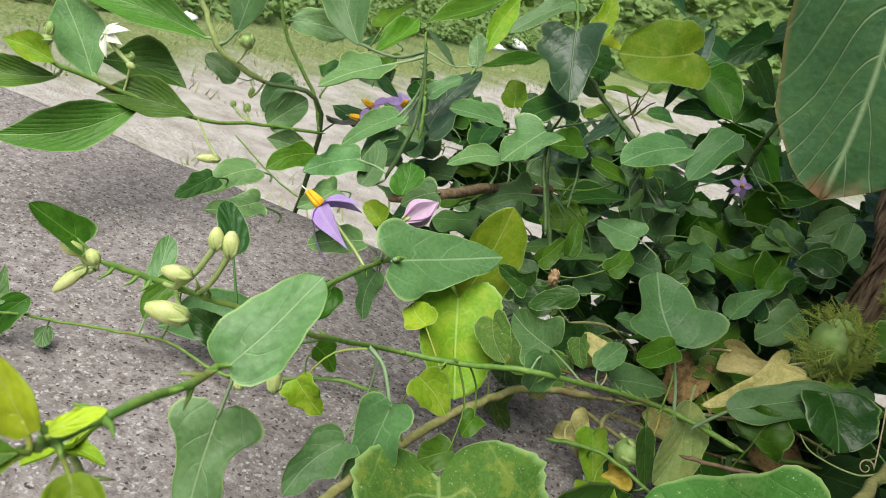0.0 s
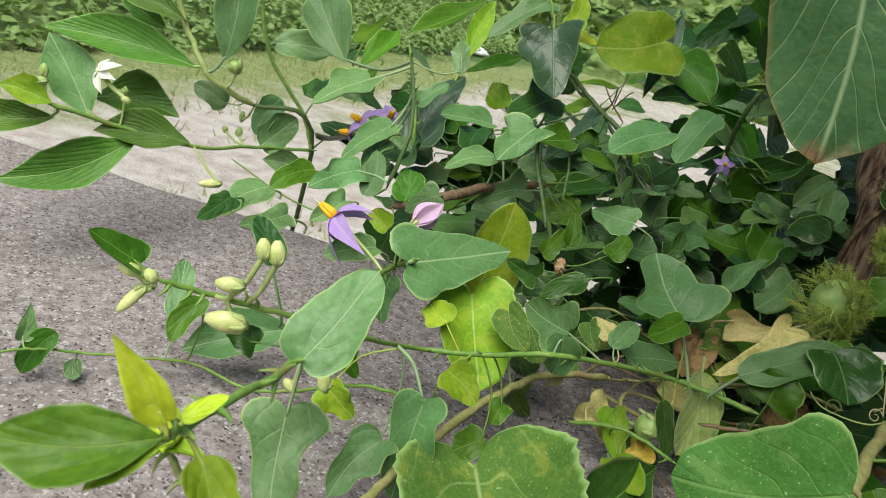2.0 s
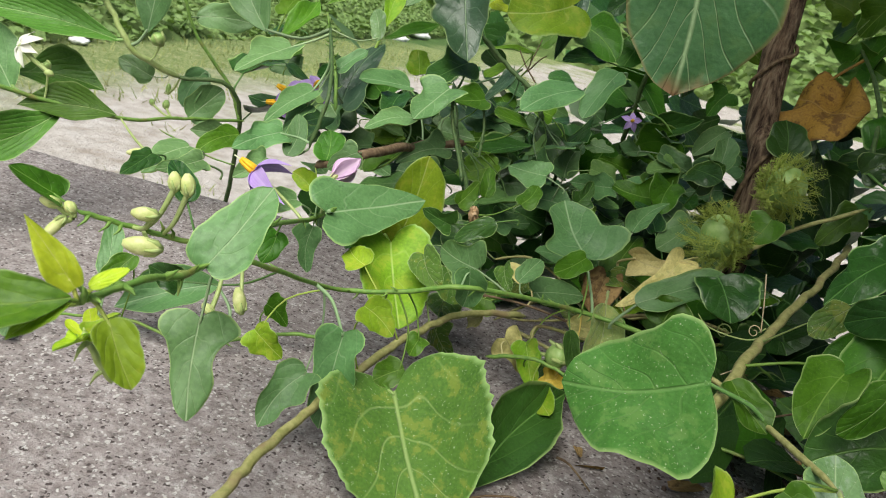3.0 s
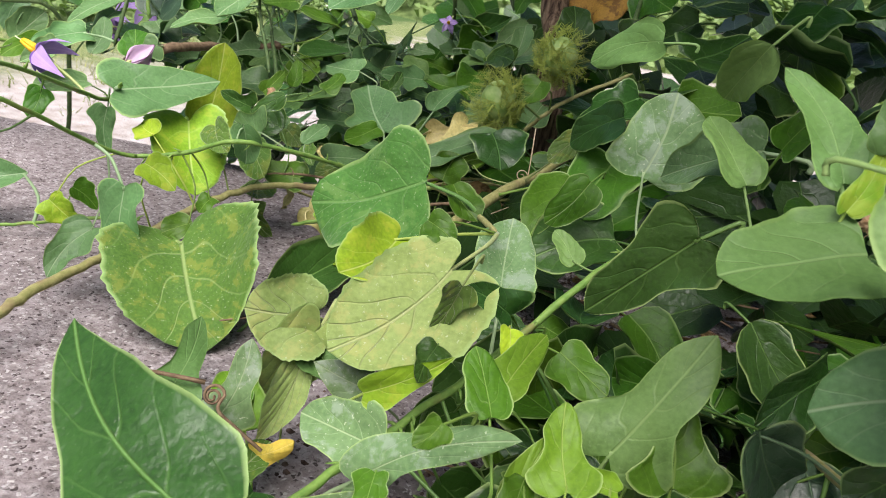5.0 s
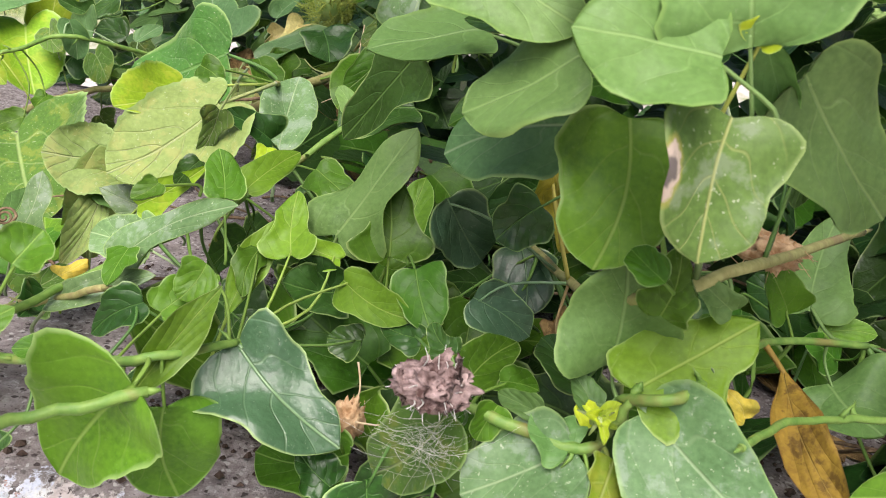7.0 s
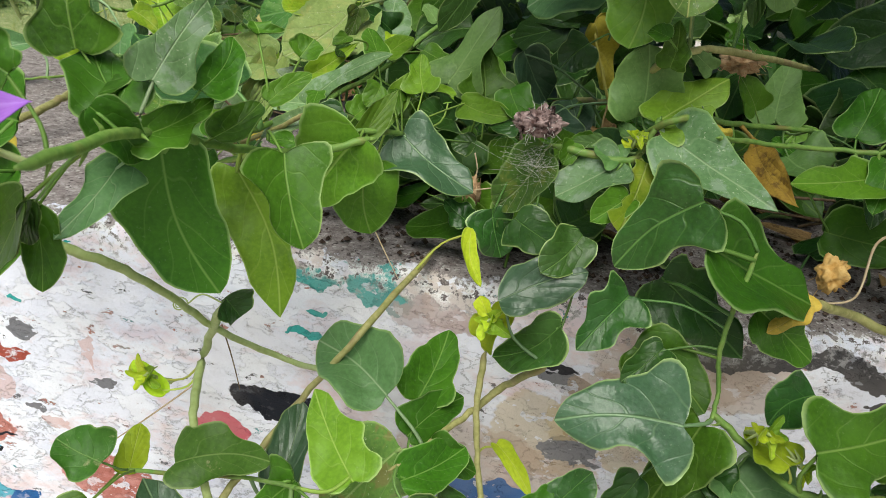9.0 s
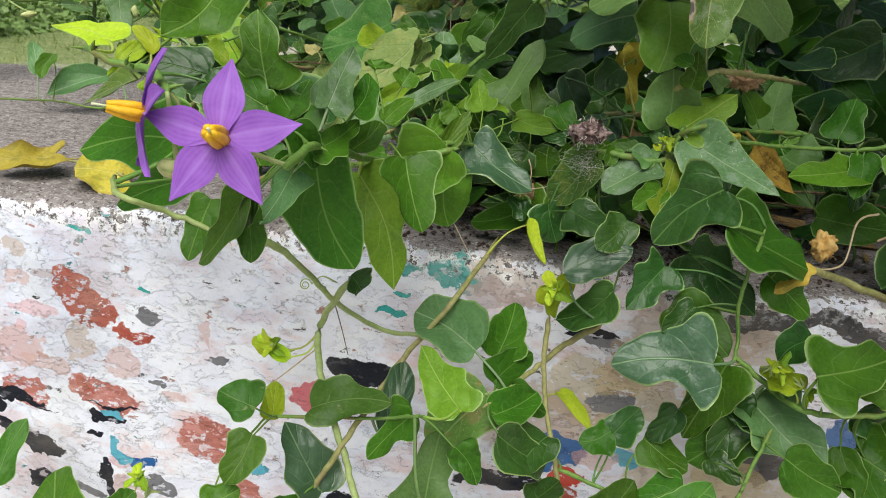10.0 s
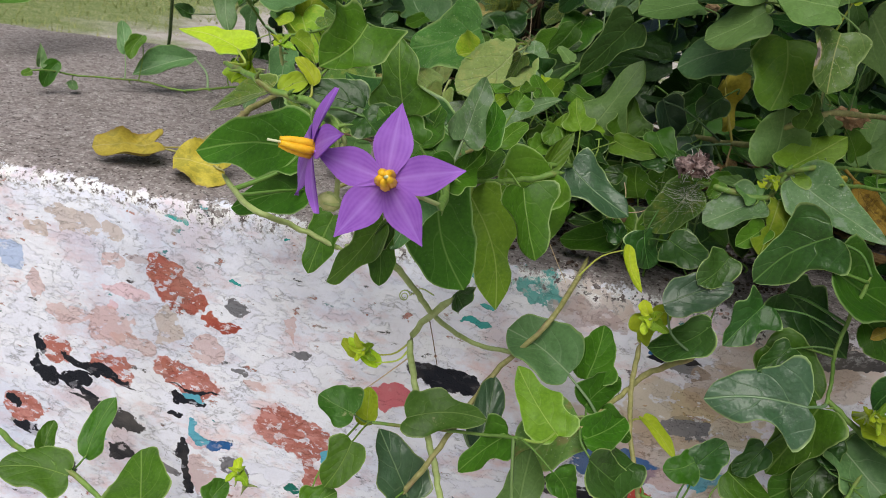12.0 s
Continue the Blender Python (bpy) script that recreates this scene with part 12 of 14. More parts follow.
Ud(883, 88, 176, 887, 138, 162, 47, 0.0, 0.3, 1.0)
Ud(423, 314, 160, 433, 348, 144, 34, 0.6, 0.2, 0.8)
Ud(790, 200, 10, 748, 194, 14, 29, 0.2, -0.9, 0.5)
Ud(827, 491, 188, 872, 509, 179, 42, 0.2, -0.1, 1.0)
Ud(371, 110, 203, 386, 64, 206, 40, 0.1, 0.1, 1.0)
Ud(750, 114, 110, 758, 146, 91, 32, 0.7, 0.2, 0.7)
Ud(485, 369, -12, 533, 368, -16, 42, 0.1, -0.1, 1.0)
Ud(708, 446, 167, 717, 474, 140, 34, -0.7, 0.6, 0.4)
Ud(541, 463, 66, 574, 458, 83, 29, -0.5, -0.2, 0.9)
Ud(449, 100, 152, 486, 116, 168, 32, 0.2, -0.8, 0.5)
Ud(434, 109, 164, 470, 90, 133, 38, -0.2, -0.9, 0.3)
Ud(403, 388, 146, 378, 422, 104, 42, -0.9, 0.0, 0.5)
Ud(573, 185, 155, 529, 197, 166, 41, -0.1, -0.8, 0.6)
Ud(721, 412, -3, 759, 404, 12, 31, -0.4, -0.7, 0.6)
Ud(435, 108, 171, 460, 87, 142, 38, -0.1, -0.8, 0.5)
Ud(911, 62, 202, 861, 49, 195, 40, 0.0, -0.6, 0.8)
Ud(562, 270, 154, 585, 234, 138, 30, -0.2, -0.5, 0.9)
Ud(796, 350, 149, 792, 307, 129, 43, 0.5, -0.4, 0.7)
Ud(568, 26, 0, 609, 17, -3, 26, -0.1, -0.5, 0.8)
Ud(374, 257, 23, 421, 261, -15, 55, 0.4, -0.8, 0.5)
Ud(460, 138, 31, 423, 166, 41, 30, -0.5, -0.8, 0.4)
Ud(833, 205, 86, 793, 215, 86, 38, -0.2, -0.8, 0.6)
Ud(467, 456, 5, 497, 422, -3, 40, -0.5, -0.6, 0.6)
Ud(859, 156, 185, 893, 183, 194, 39, 0.1, -0.4, 0.9)
Ud(438, 306, 157, 473, 266, 156, 38, -0.6, -0.5, 0.6)
Ud(351, 289, 67, 372, 314, 33, 43, 0.6, -0.8, -0.2)
Ud(466, 414, 205, 502, 424, 196, 25, 0.3, -0.3, 0.9)
Ud(834, 79, 230, 787, 95, 209, 41, -0.4, -0.1, 0.9)
Ud(827, 171, 59, 878, 169, 31, 37, 0.4, -0.3, 0.8)
Ud(431, 156, 182, 439, 108, 158, 39, -0.2, -0.5, 0.9)
Ud(706, 484, 125, 752, 474, 106, 44, 0.2, -0.7, 0.7)
Ud(829, 453, 215, 799, 450, 178, 37, -0.7, -0.5, 0.6)
Ud(347, 341, -9, 382, 307, -9, 36, -0.1, -0.1, 1.0)
Ud(371, 85, 177, 407, 63, 142, 35, 0.4, -0.6, 0.7)
Ud(404, 366, 48, 404, 320, 26, 44, -0.6, -0.3, 0.8)
Ud(894, 79, 229, 886, 51, 206, 32, -0.0, -0.7, 0.8)
Ud(792, 140, 92, 745, 157, 90, 43, -0.2, -0.4, 0.9)
Ud(621, 298, 155, 589, 261, 160, 31, 0.4, -0.2, 0.9)
Ud(830, 168, 153, 783, 180, 179, 34, 0.2, -0.6, 0.7)
Ud(468, 399, 42, 470, 349, 39, 43, 0.5, -0.0, 0.9)
Ud(547, 206, 80, 594, 219, 57, 38, 0.4, -0.8, 0.4)
Ud(767, 366, 71, 802, 400, 59, 37, 0.7, -0.5, 0.6)
Ud(696, 298, 101, 657, 303, 69, 33, -0.6, -0.1, 0.8)
Ud(524, 404, 90, 558, 414, 64, 37, 0.5, -0.7, 0.4)
Ug(325, 814, 79, 354, 844, 47, 41, -0.8, 0.2, -0.6)
Ug(461, 814, 201, 512, 786, 220, 48, -0.4, -0.0, 0.9)
Ug(147, 995, -98, 145, 947, -81, 39, 0.5, 0.3, 0.8)
Ug(572, 879, 236, 551, 926, 235, 35, 0.1, 0.1, 1.0)
Ug(186, 908, -217, 213, 936, -264, 53, 0.6, -0.8, -0.1)
Ug(28, 718, 8, 36, 689, -23, 36, -0.4, -0.7, 0.5)
Ug(81, 973, -225, 36, 967, -263, 50, -0.2, -0.9, 0.4)
Ug(427, 649, 23, 406, 612, 1, 36, 0.4, -0.6, 0.6)
Ug(115, 694, -37, 125, 742, -21, 46, -0.1, -0.3, 0.9)
Ug(786, 819, -115, 782, 880, -120, 55, 0.5, 0.1, 0.8)
Ug(-36, 824, -130, -23, 865, -157, 43, 1.0, -0.3, 0.0)
Ug(435, 600, -167, 399, 577, -163, 26, 0.4, -0.4, 0.9)
Ug(212, 886, 50, 229, 932, 6, 52, 0.9, -0.1, 0.3)
Ug(155, 961, -252, 158, 903, -241, 54, 0.8, 0.2, 0.6)
Ug(-80, 833, -121, -34, 843, -101, 35, -0.4, -0.2, 0.9)
Ug(511, 858, 96, 570, 873, 115, 38, -0.2, -0.3, 0.9)
Ug(615, 868, -193, 642, 899, -176, 38, -0.5, -0.0, 0.8)
Ug(-56, 840, 204, -92, 809, 214, 43, 0.5, -0.3, 0.8)
Ug(473, 843, -110, 427, 877, -118, 50, -0.5, -0.4, 0.8)
Ug(151, 637, -138, 122, 612, -123, 28, 0.4, 0.1, 0.9)
Ug(17, 970, -74, -12, 1026, -94, 62, -0.7, -0.1, 0.7)
Ug(717, 730, -192, 776, 742, -211, 44, 0.4, -0.4, 0.9)
Ug(280, 561, -94, 239, 552, -93, 29, 0.1, -0.5, 0.9)
Ug(277, 856, 278, 263, 798, 247, 47, 0.8, -0.4, 0.4)
Ug(480, 700, -35, 469, 659, -19, 39, 0.4, 0.2, 0.9)
Ug(710, 626, 213, 675, 641, 197, 25, -0.5, -0.3, 0.8)
Ug(147, 572, -95, 189, 560, -121, 37, 0.5, -0.1, 0.9)
Ug(280, 734, -190, 271, 681, -204, 49, -0.3, -0.2, 0.9)
Ug(543, 778, 202, 593, 766, 221, 48, -0.4, -0.7, 0.6)
Ug(262, 918, -137, 244, 969, -151, 51, -0.3, 0.2, 0.9)
Ug(732, 796, 188, 749, 737, 198, 52, -0.8, -0.1, 0.6)
Ug(214, 987, 13, 263, 1002, -3, 48, 0.4, -0.7, 0.6)
Ug(-191, 944, -174, -159, 895, -151, 39, -0.6, -0.0, 0.8)
Ug(159, 803, -233, 212, 827, -256, 44, 0.5, -0.5, 0.7)
Ug(479, 670, -42, 504, 717, -16, 36, -0.2, -0.4, 0.9)
Ug(281, 583, 4, 341, 570, -8, 50, 0.1, -0.2, 1.0)
Ug(345, 592, 103, 291, 625, 93, 46, -0.4, -0.4, 0.9)
Ug(144, 612, 48, 138, 644, 16, 42, 0.3, -0.6, -0.7)
Ug(608, 664, 168, 613, 705, 152, 31, 0.7, 0.2, 0.7)
Ug(535, 996, -96, 495, 955, -120, 38, -0.4, -0.1, 0.9)
Ug(-140, 786, -116, -138, 838, -142, 40, -0.5, 0.4, 0.7)
Ug(683, 598, 159, 737, 566, 141, 61, -0.2, -0.7, 0.7)
Ug(651, 625, 276, 598, 619, 234, 43, -0.5, -0.6, 0.7)
Ug(489, 626, 248, 495, 681, 231, 48, -0.5, 0.3, 0.8)
Ug(722, 600, 298, 694, 628, 261, 49, -0.7, 0.2, 0.7)
Ug(-46, 858, -168, 19, 842, -176, 61, 0.0, -0.4, 0.9)
Ug(-103, 879, -38, -71, 910, -55, 43, 0.4, 0.1, 0.9)
Ug(635, 817, 147, 651, 844, 112, 36, 0.8, 0.2, 0.5)
Ug(134, 562, 124, 93, 597, 128, 33, -0.0, -0.2, 1.0)
Ug(-30, 708, 287, 36, 695, 290, 63, -0.2, -0.8, 0.6)
Ug(206, 703, -158, 175, 725, -173, 25, -0.6, -0.4, 0.6)
Ug(231, 837, -228, 249, 808, -268, 34, 0.3, -0.7, 0.6)
Ug(513, 826, -53, 476, 844, -46, 28, -0.2, -0.6, 0.8)
Ug(623, 664, 287, 674, 676, 280, 47, 0.2, -0.6, 0.8)
Ug(695, 658, -28, 736, 612, -23, 40, -0.3, -0.2, 0.9)
Ug(462, 561, 110, 474, 607, 77, 52, -0.6, 0.6, 0.5)
Ug(694, 920, 207, 645, 950, 183, 59, -0.6, -0.5, 0.6)
Ug(756, 840, 195, 808, 810, 200, 46, -0.4, -0.6, 0.7)
Ug(-45, 695, -4, -100, 687, -31, 58, -0.2, -0.7, 0.7)
Ug(649, 699, 191, 610, 733, 156, 41, -0.7, -0.2, 0.6)
Ug(56, 716, -76, 5, 739, -51, 47, -0.1, -0.8, 0.6)
Ug(364, 787, 51, 354, 828, 22, 34, -0.7, 0.3, 0.7)
Ug(453, 845, 246, 505, 876, 232, 47, 0.5, -0.4, 0.8)
Ug(727, 965, 88, 701, 946, 52, 36, -0.5, -0.5, 0.7)
Ug(370, 613, 121, 347, 562, 146, 53, -0.7, 0.5, 0.5)
Ug(224, 581, 32, 259, 587, 11, 29, 0.4, -0.8, 0.5)
Ug(647, 774, -39, 671, 826, -8, 53, 0.3, -0.6, 0.8)
Ug(-40, 618, 296, -63, 602, 265, 35, -0.4, -0.6, 0.7)
Ug(704, 874, -37, 692, 817, -67, 46, -0.1, -0.4, 0.9)
Ug(744, 1004, -285, 774, 964, -271, 43, -0.5, -0.1, 0.9)
Ug(297, 917, -56, 258, 882, -40, 40, -0.1, 0.5, 0.8)
Ug(463, 894, 317, 415, 886, 273, 53, -0.7, 0.3, 0.7)
Ug(509, 840, -70, 505, 800, -84, 35, 0.3, -0.3, 0.9)
Ug(360, 711, -181, 382, 662, -195, 43, -0.4, -0.4, 0.8)
Ug(671, 749, -105, 735, 761, -101, 60, 0.0, -0.4, 0.9)
Ug(535, 952, 235, 581, 977, 228, 50, 0.3, -0.3, 0.9)
Ug(557, 931, -15, 597, 965, -58, 54, 0.8, -0.6, 0.3)
Ug(769, 908, -47, 736, 884, -89, 55, -0.8, -0.0, 0.6)
Ug(355, 553, -135, 348, 581, -170, 33, -0.8, 0.4, 0.5)
Ug(661, 873, 151, 624, 843, 169, 33, 0.6, -0.4, 0.7)
Ug(-179, 940, 30, -136, 938, -7, 49, 0.3, -0.9, 0.4)
Ug(479, 752, 206, 489, 725, 176, 32, 0.1, -0.7, 0.7)
Ug(634, 727, 140, 651, 766, 147, 33, -0.5, 0.1, 0.8)
Ug(394, 924, 66, 350, 945, 30, 55, -0.7, -0.3, 0.7)
Ug(502, 579, 11, 523, 635, -26, 64, 0.9, -0.1, 0.4)
Ug(433, 958, 143, 376, 951, 123, 52, -0.1, -0.8, 0.6)
Ug(722, 900, 186, 685, 903, 165, 39, -0.5, -0.4, 0.8)
Ug(12, 596, -39, -27, 635, -43, 35, 0.3, 0.4, 0.8)
Ug(381, 886, -35, 333, 866, -10, 43, 0.5, -0.3, 0.8)
Ug(274, 890, 8, 313, 892, -13, 32, 0.5, -0.1, 0.9)
Ug(470, 817, -67, 521, 802, -44, 40, -0.5, -0.4, 0.8)
Ug(-158, 916, -76, -182, 883, -101, 36, 0.4, -0.7, 0.6)
Ug(713, 719, 124, 713, 678, 103, 37, -0.7, -0.4, 0.7)
Ug(713, 958, -252, 703, 1001, -244, 38, -0.2, -0.2, 1.0)
Ug(285, 696, 271, 329, 720, 295, 43, 0.0, -0.7, 0.7)
Ug(826, 603, -279, 771, 570, -265, 59, 0.5, -0.7, 0.4)
Ug(678, 729, -88, 713, 784, -68, 54, -0.1, -0.3, 0.9)
Ug(173, 767, -158, 178, 811, -143, 41, -0.0, -0.3, 0.9)
Ug(235, 730, -87, 238, 775, -65, 42, -0.1, -0.4, 0.9)
Ug(301, 766, 16, 284, 727, 8, 31, -0.4, -0.0, 0.9)
Ug(639, 968, 94, 643, 928, 68, 36, -0.4, -0.5, 0.8)
Ug(632, 734, 257, 608, 706, 215, 51, -0.5, -0.6, 0.7)
Ug(209, 896, -99, 150, 885, -129, 47, -0.3, -0.6, 0.7)
Ug(174, 942, -180, 207, 938, -211, 30, 0.5, -0.6, 0.6)
Ug(633, 796, 134, 690, 788, 116, 47, 0.1, -0.7, 0.7)
Ug(376, 819, 102, 372, 860, 97, 32, -0.1, 0.1, 1.0)
Ug(173, 779, 144, 169, 732, 136, 44, -0.4, -0.1, 0.9)
Ug(588, 609, -170, 635, 625, -165, 42, -0.1, 0.0, 1.0)
Ud(-51, 859, 73, -81, 902, 60, 41, 0.0, 0.3, 1.0)
Ud(51, 888, 88, 3, 901, 110, 39, 0.4, -0.1, 0.9)
Ud(-187, 547, 79, -216, 523, 71, 35, 0.2, -0.5, 0.9)
Ud(-24, 784, 130, -41, 809, 93, 43, -0.2, -0.8, -0.5)
Ud(52, 711, 86, 10, 693, 62, 49, -0.2, -0.5, 0.8)
Ud(14, 858, 65, 31, 825, 79, 27, 0.0, 0.4, 0.9)
Ud(91, 755, 75, 108, 793, 93, 31, 0.4, -0.5, 0.7)
Ud(-96, 679, 58, -132, 671, 69, 32, 0.2, 0.4, 0.9)
Ud(88, 890, 79, 125, 850, 79, 43, -0.0, 0.0, 1.0)
Ud(51, 897, 73, 24, 865, 92, 33, -0.6, 0.7, 0.4)
Ud(-92, 948, 62, -142, 940, 37, 44, -0.4, -0.3, 0.9)
Ud(-175, 550, 58, -200, 526, 45, 32, 0.3, -0.7, 0.7)
Ud(112, 969, 111, 111, 917, 129, 45, -0.5, 0.3, 0.8)
Ud(82, 632, 130, 33, 643, 99, 37, -0.5, -0.6, 0.6)
Ud(-61, 926, 72, -35, 944, 34, 32, 0.8, -0.5, 0.3)
Ud(-43, 913, 66, 11, 920, 87, 39, -0.3, -0.3, 0.9)
Ud(55, 929, 74, 37, 884, 84, 47, 0.3, 0.1, 1.0)
Ud(-69, 800, 110, -31, 788, 93, 38, -0.1, -0.9, 0.4)
Ud(-194, 625, 52, -161, 648, 52, 25, 0.5, -0.7, 0.4)
Ud(-121, 831, 70, -116, 872, 48, 35, 0.6, 0.3, 0.7)
Ud(-79, 920, 92, -105, 954, 103, 38, -0.2, -0.5, 0.9)
Ud(26, 1037, 94, 64, 1036, 48, 39, 0.6, -0.6, 0.5)
Ud(4, 850, 330, -39, 880, 349, 53, 0.1, -0.4, 0.9)
Ud(30, 742, 61, 70, 689, 46, 48, -0.2, -0.4, 0.9)
Ud(-57, 1046, 238, -107, 1040, 191, 65, -0.5, -0.6, 0.6)
Ud(85, 1035, 90, 89, 987, 83, 44, -0.3, -0.1, 0.9)
Ud(39, 812, 312, 27, 879, 306, 50, 0.1, 0.1, 1.0)
Ud(88, 876, 343, 38, 884, 305, 59, -0.6, -0.5, 0.7)
Ud(45, 712, 144, 68, 749, 137, 30, 0.8, -0.4, 0.4)
Ud(-154, 909, 49, -97, 919, 41, 39, 0.2, -0.1, 1.0)
Ud(-1, 937, 72, 38, 905, 99, 53, -0.7, -0.4, 0.6)
Ud(35, 603, 188, 54, 637, 158, 44, 0.5, 0.4, 0.8)
Ud(97, 676, 61, 134, 690, 34, 29, 0.6, -0.6, 0.5)
Ud(111, 1145, 61, 87, 1113, 34, 32, -0.5, -0.3, 0.8)
Ud(19, 987, 218, -21, 998, 198, 29, -0.5, -0.1, 0.9)
Ud(112, 1227, 66, 71, 1257, 84, 46, 0.0, -0.5, 0.9)
Ud(27, 554, 307, -23, 595, 286, 42, -0.6, -0.5, 0.6)
Ud(-57, 1029, 246, -43, 1063, 224, 33, -0.1, 0.6, 0.8)
Ud(-37, 1098, 143, 22, 1097, 124, 54, 0.2, -0.8, 0.6)
Ud(37, 706, 115, 49, 757, 119, 43, -0.4, 0.1, 0.9)
Ug(38, 717, 309, 19, 759, 286, 46, 0.1, 0.5, 0.8)
Ug(-4, 920, 308, -15, 881, 283, 30, -0.7, -0.2, 0.7)
Ug(-53, 739, 59, -111, 731, 86, 61, 0.4, -0.6, 0.7)
Ug(118, 673, 303, 182, 660, 283, 46, 0.1, -0.6, 0.8)
Ug(6, 638, 56, 30, 676, 29, 32, 0.8, 0.0, 0.7)
Ug(51, 919, 92, 50, 875, 111, 34, -0.7, 0.3, 0.6)
Ug(102, 701, 74, 70, 645, 62, 44, -0.1, -0.2, 1.0)
Ug(-12, 653, 235, -33, 619, 209, 33, 0.4, -0.7, 0.6)
# leaves that close the back of the bush
Ud(417, 327, 75, 400, 314, 61, 47, 0.2, -0.6, 0.7)
Ud(434, 340, 74, 423, 330, 49, 44, 0.4, -0.6, 0.7)
Ud(410, 311, 67, 399, 301, 48, 49, -0.3, -0.6, 0.7)
Ud(481, 339, 69, 465, 338, 44, 55, 0.3, -0.6, 0.7)
Ud(473, 357, 73, 464, 365, 52, 51, 0.1, -0.6, 0.7)
Ud(469, 324, 79, 485, 311, 52, 46, 0.0, -0.6, 0.7)
Ud(365, 327, 85, 374, 314, 88, 52, -0.2, -0.6, 0.7)
Ud(362, 341, 83, 365, 353, 59, 39, 0.2, -0.6, 0.7)
Ud(370, 388, 84, 351, 401, 65, 38, -0.4, -0.6, 0.7)
Ud(461, 435, 56, 472, 449, 29, 47, -0.1, -0.6, 0.7)
Ud(443, 428, 61, 461, 433, 35, 44, 0.3, -0.6, 0.7)
Ud(439, 409, 70, 422, 411, 54, 52, -0.3, -0.6, 0.7)
Ud(429, 374, 73, 409, 389, 59, 44, -0.3, -0.6, 0.7)
Ud(427, 396, 62, 450, 399, 52, 56, -0.2, -0.6, 0.7)
Ud(440, 397, 75, 454, 394, 79, 53, -0.2, -0.6, 0.7)
Ud(409, 443, 127, 407, 448, 113, 44, -0.0, -0.6, 0.7)
Ud(401, 446, 129, 386, 438, 130, 42, -0.1, -0.6, 0.7)
Ud(415, 437, 131, 418, 451, 125, 39, -0.0, -0.6, 0.7)
Ud(336, 487, 111, 356, 500, 94, 53, 0.2, -0.6, 0.7)
Ud(344, 455, 105, 352, 461, 85, 50, 0.4, -0.6, 0.7)
Ud(339, 490, 98, 348, 476, 100, 42, 0.2, -0.6, 0.7)
Ud(-172, 463, -6, -162, 462, -18, 50, 0.3, -0.6, 0.7)
Ud(-179, 472, 9, -204, 484, -16, 50, 0.3, -0.6, 0.7)
Ud(-132, 414, 8, -124, 409, 10, 53, 0.3, -0.6, 0.7)
Ud(-203, 505, 9, -223, 507, -10, 42, -0.4, -0.6, 0.7)
Ud(-220, 513, -12, -230, 509, -37, 55, -0.0, -0.6, 0.7)
Ud(-190, 475, -3, -177, 485, -18, 40, -0.3, -0.6, 0.7)
Ud(175, 428, 44, 171, 439, 41, 40, 0.1, -0.6, 0.7)
Ud(178, 464, 42, 177, 452, 33, 49, 0.3, -0.6, 0.7)
Ud(163, 430, 54, 155, 431, 56, 43, -0.4, -0.6, 0.7)
Ud(154, 474, 33, 164, 473, 8, 45, -0.1, -0.6, 0.7)
Ud(155, 451, 43, 173, 436, 17, 48, 0.0, -0.6, 0.7)
Ud(168, 481, 30, 189, 481, 17, 52, -0.1, -0.6, 0.7)
Ud(429, 391, 68, 421, 389, 60, 43, -0.2, -0.6, 0.7)
Ud(439, 379, 78, 448, 391, 52, 43, -0.1, -0.6, 0.7)
Ud(428, 385, 77, 433, 386, 74, 40, 0.2, -0.6, 0.7)
Ud(107, 616, 134, 111, 615, 125, 40, 0.2, -0.6, 0.7)
Ud(109, 665, 146, 118, 672, 138, 47, 0.3, -0.6, 0.7)
Ud(104, 622, 134, 104, 613, 118, 48, 0.0, -0.6, 0.7)
Ud(-148, 681, 163, -148, 695, 145, 52, -0.1, -0.6, 0.7)
Ud(-157, 655, 166, -148, 658, 150, 50, 0.1, -0.6, 0.7)
Ud(-164, 692, 168, -140, 705, 160, 47, 0.3, -0.6, 0.7)


inner = {}


def X(key, *a):
    add_leaf(inner.setdefault(key, []), *a)


X("Bc", -111, 551, -8, -82, 535, 7, 23, -0.6, -0.5, 0.6)
X("Bc", -134, 568, 91, -159, 591, 86, 29, -0.4, -0.2, 0.9)
X("Bc", -15, 607, -71, -55, 588, -93, 31, -0.4, -0.3, 0.9)
X("Bc", -15, 625, -33, 3, 600, -27, 25, -0.4, -0.0, 0.9)
X("Bc", -154, 592, -21, -153, 634, -4, 38, -0.2, -0.3, 0.9)
X("Bc", -156, 539, -14, -169, 510, -16, 24, -0.4, 0.1, 0.9)
X("Bc", -170, 623, 16, -183, 598, -1, 29, 0.1, -0.6, 0.8)
X("Bc", -178, 537, 21, -142, 545, 10, 25, 0.0, 0.7, 0.7)
X("Bc", -182, 574, -19, -179, 605, -4, 26, 0.0, -0.4, 0.9)
X("Bc", -244, 564, 127, -257, 522, 144, 30, 0.6, 0.1, 0.8)
X("Bc", -279, 534, 96, -309, 521, 94, 29, 0.2, -0.6, 0.7)
X("Bc", -3, 594, 72, -6, 564, 43, 25, -0.1, -0.7, 0.7)
X("Bc", -4, 615, 187, -1, 570, 192, 33, 0.2, 0.1, 1.0)
X("Bc", -60, 541, -53, -55, 498, -32, 29, 0.6, 0.4, 0.7)
X("Bc", -64, 565, 10, -63, 526, 21, 31, 0.2, 0.3, 0.9)
X("Bc", -68, 603, 106, -104, 573, 104, 44, 0.0, -0.1, 1.0)
X("Bc", -69, 536, -7, -39, 527, -27, 32, 0.4, -0.4, 0.8)
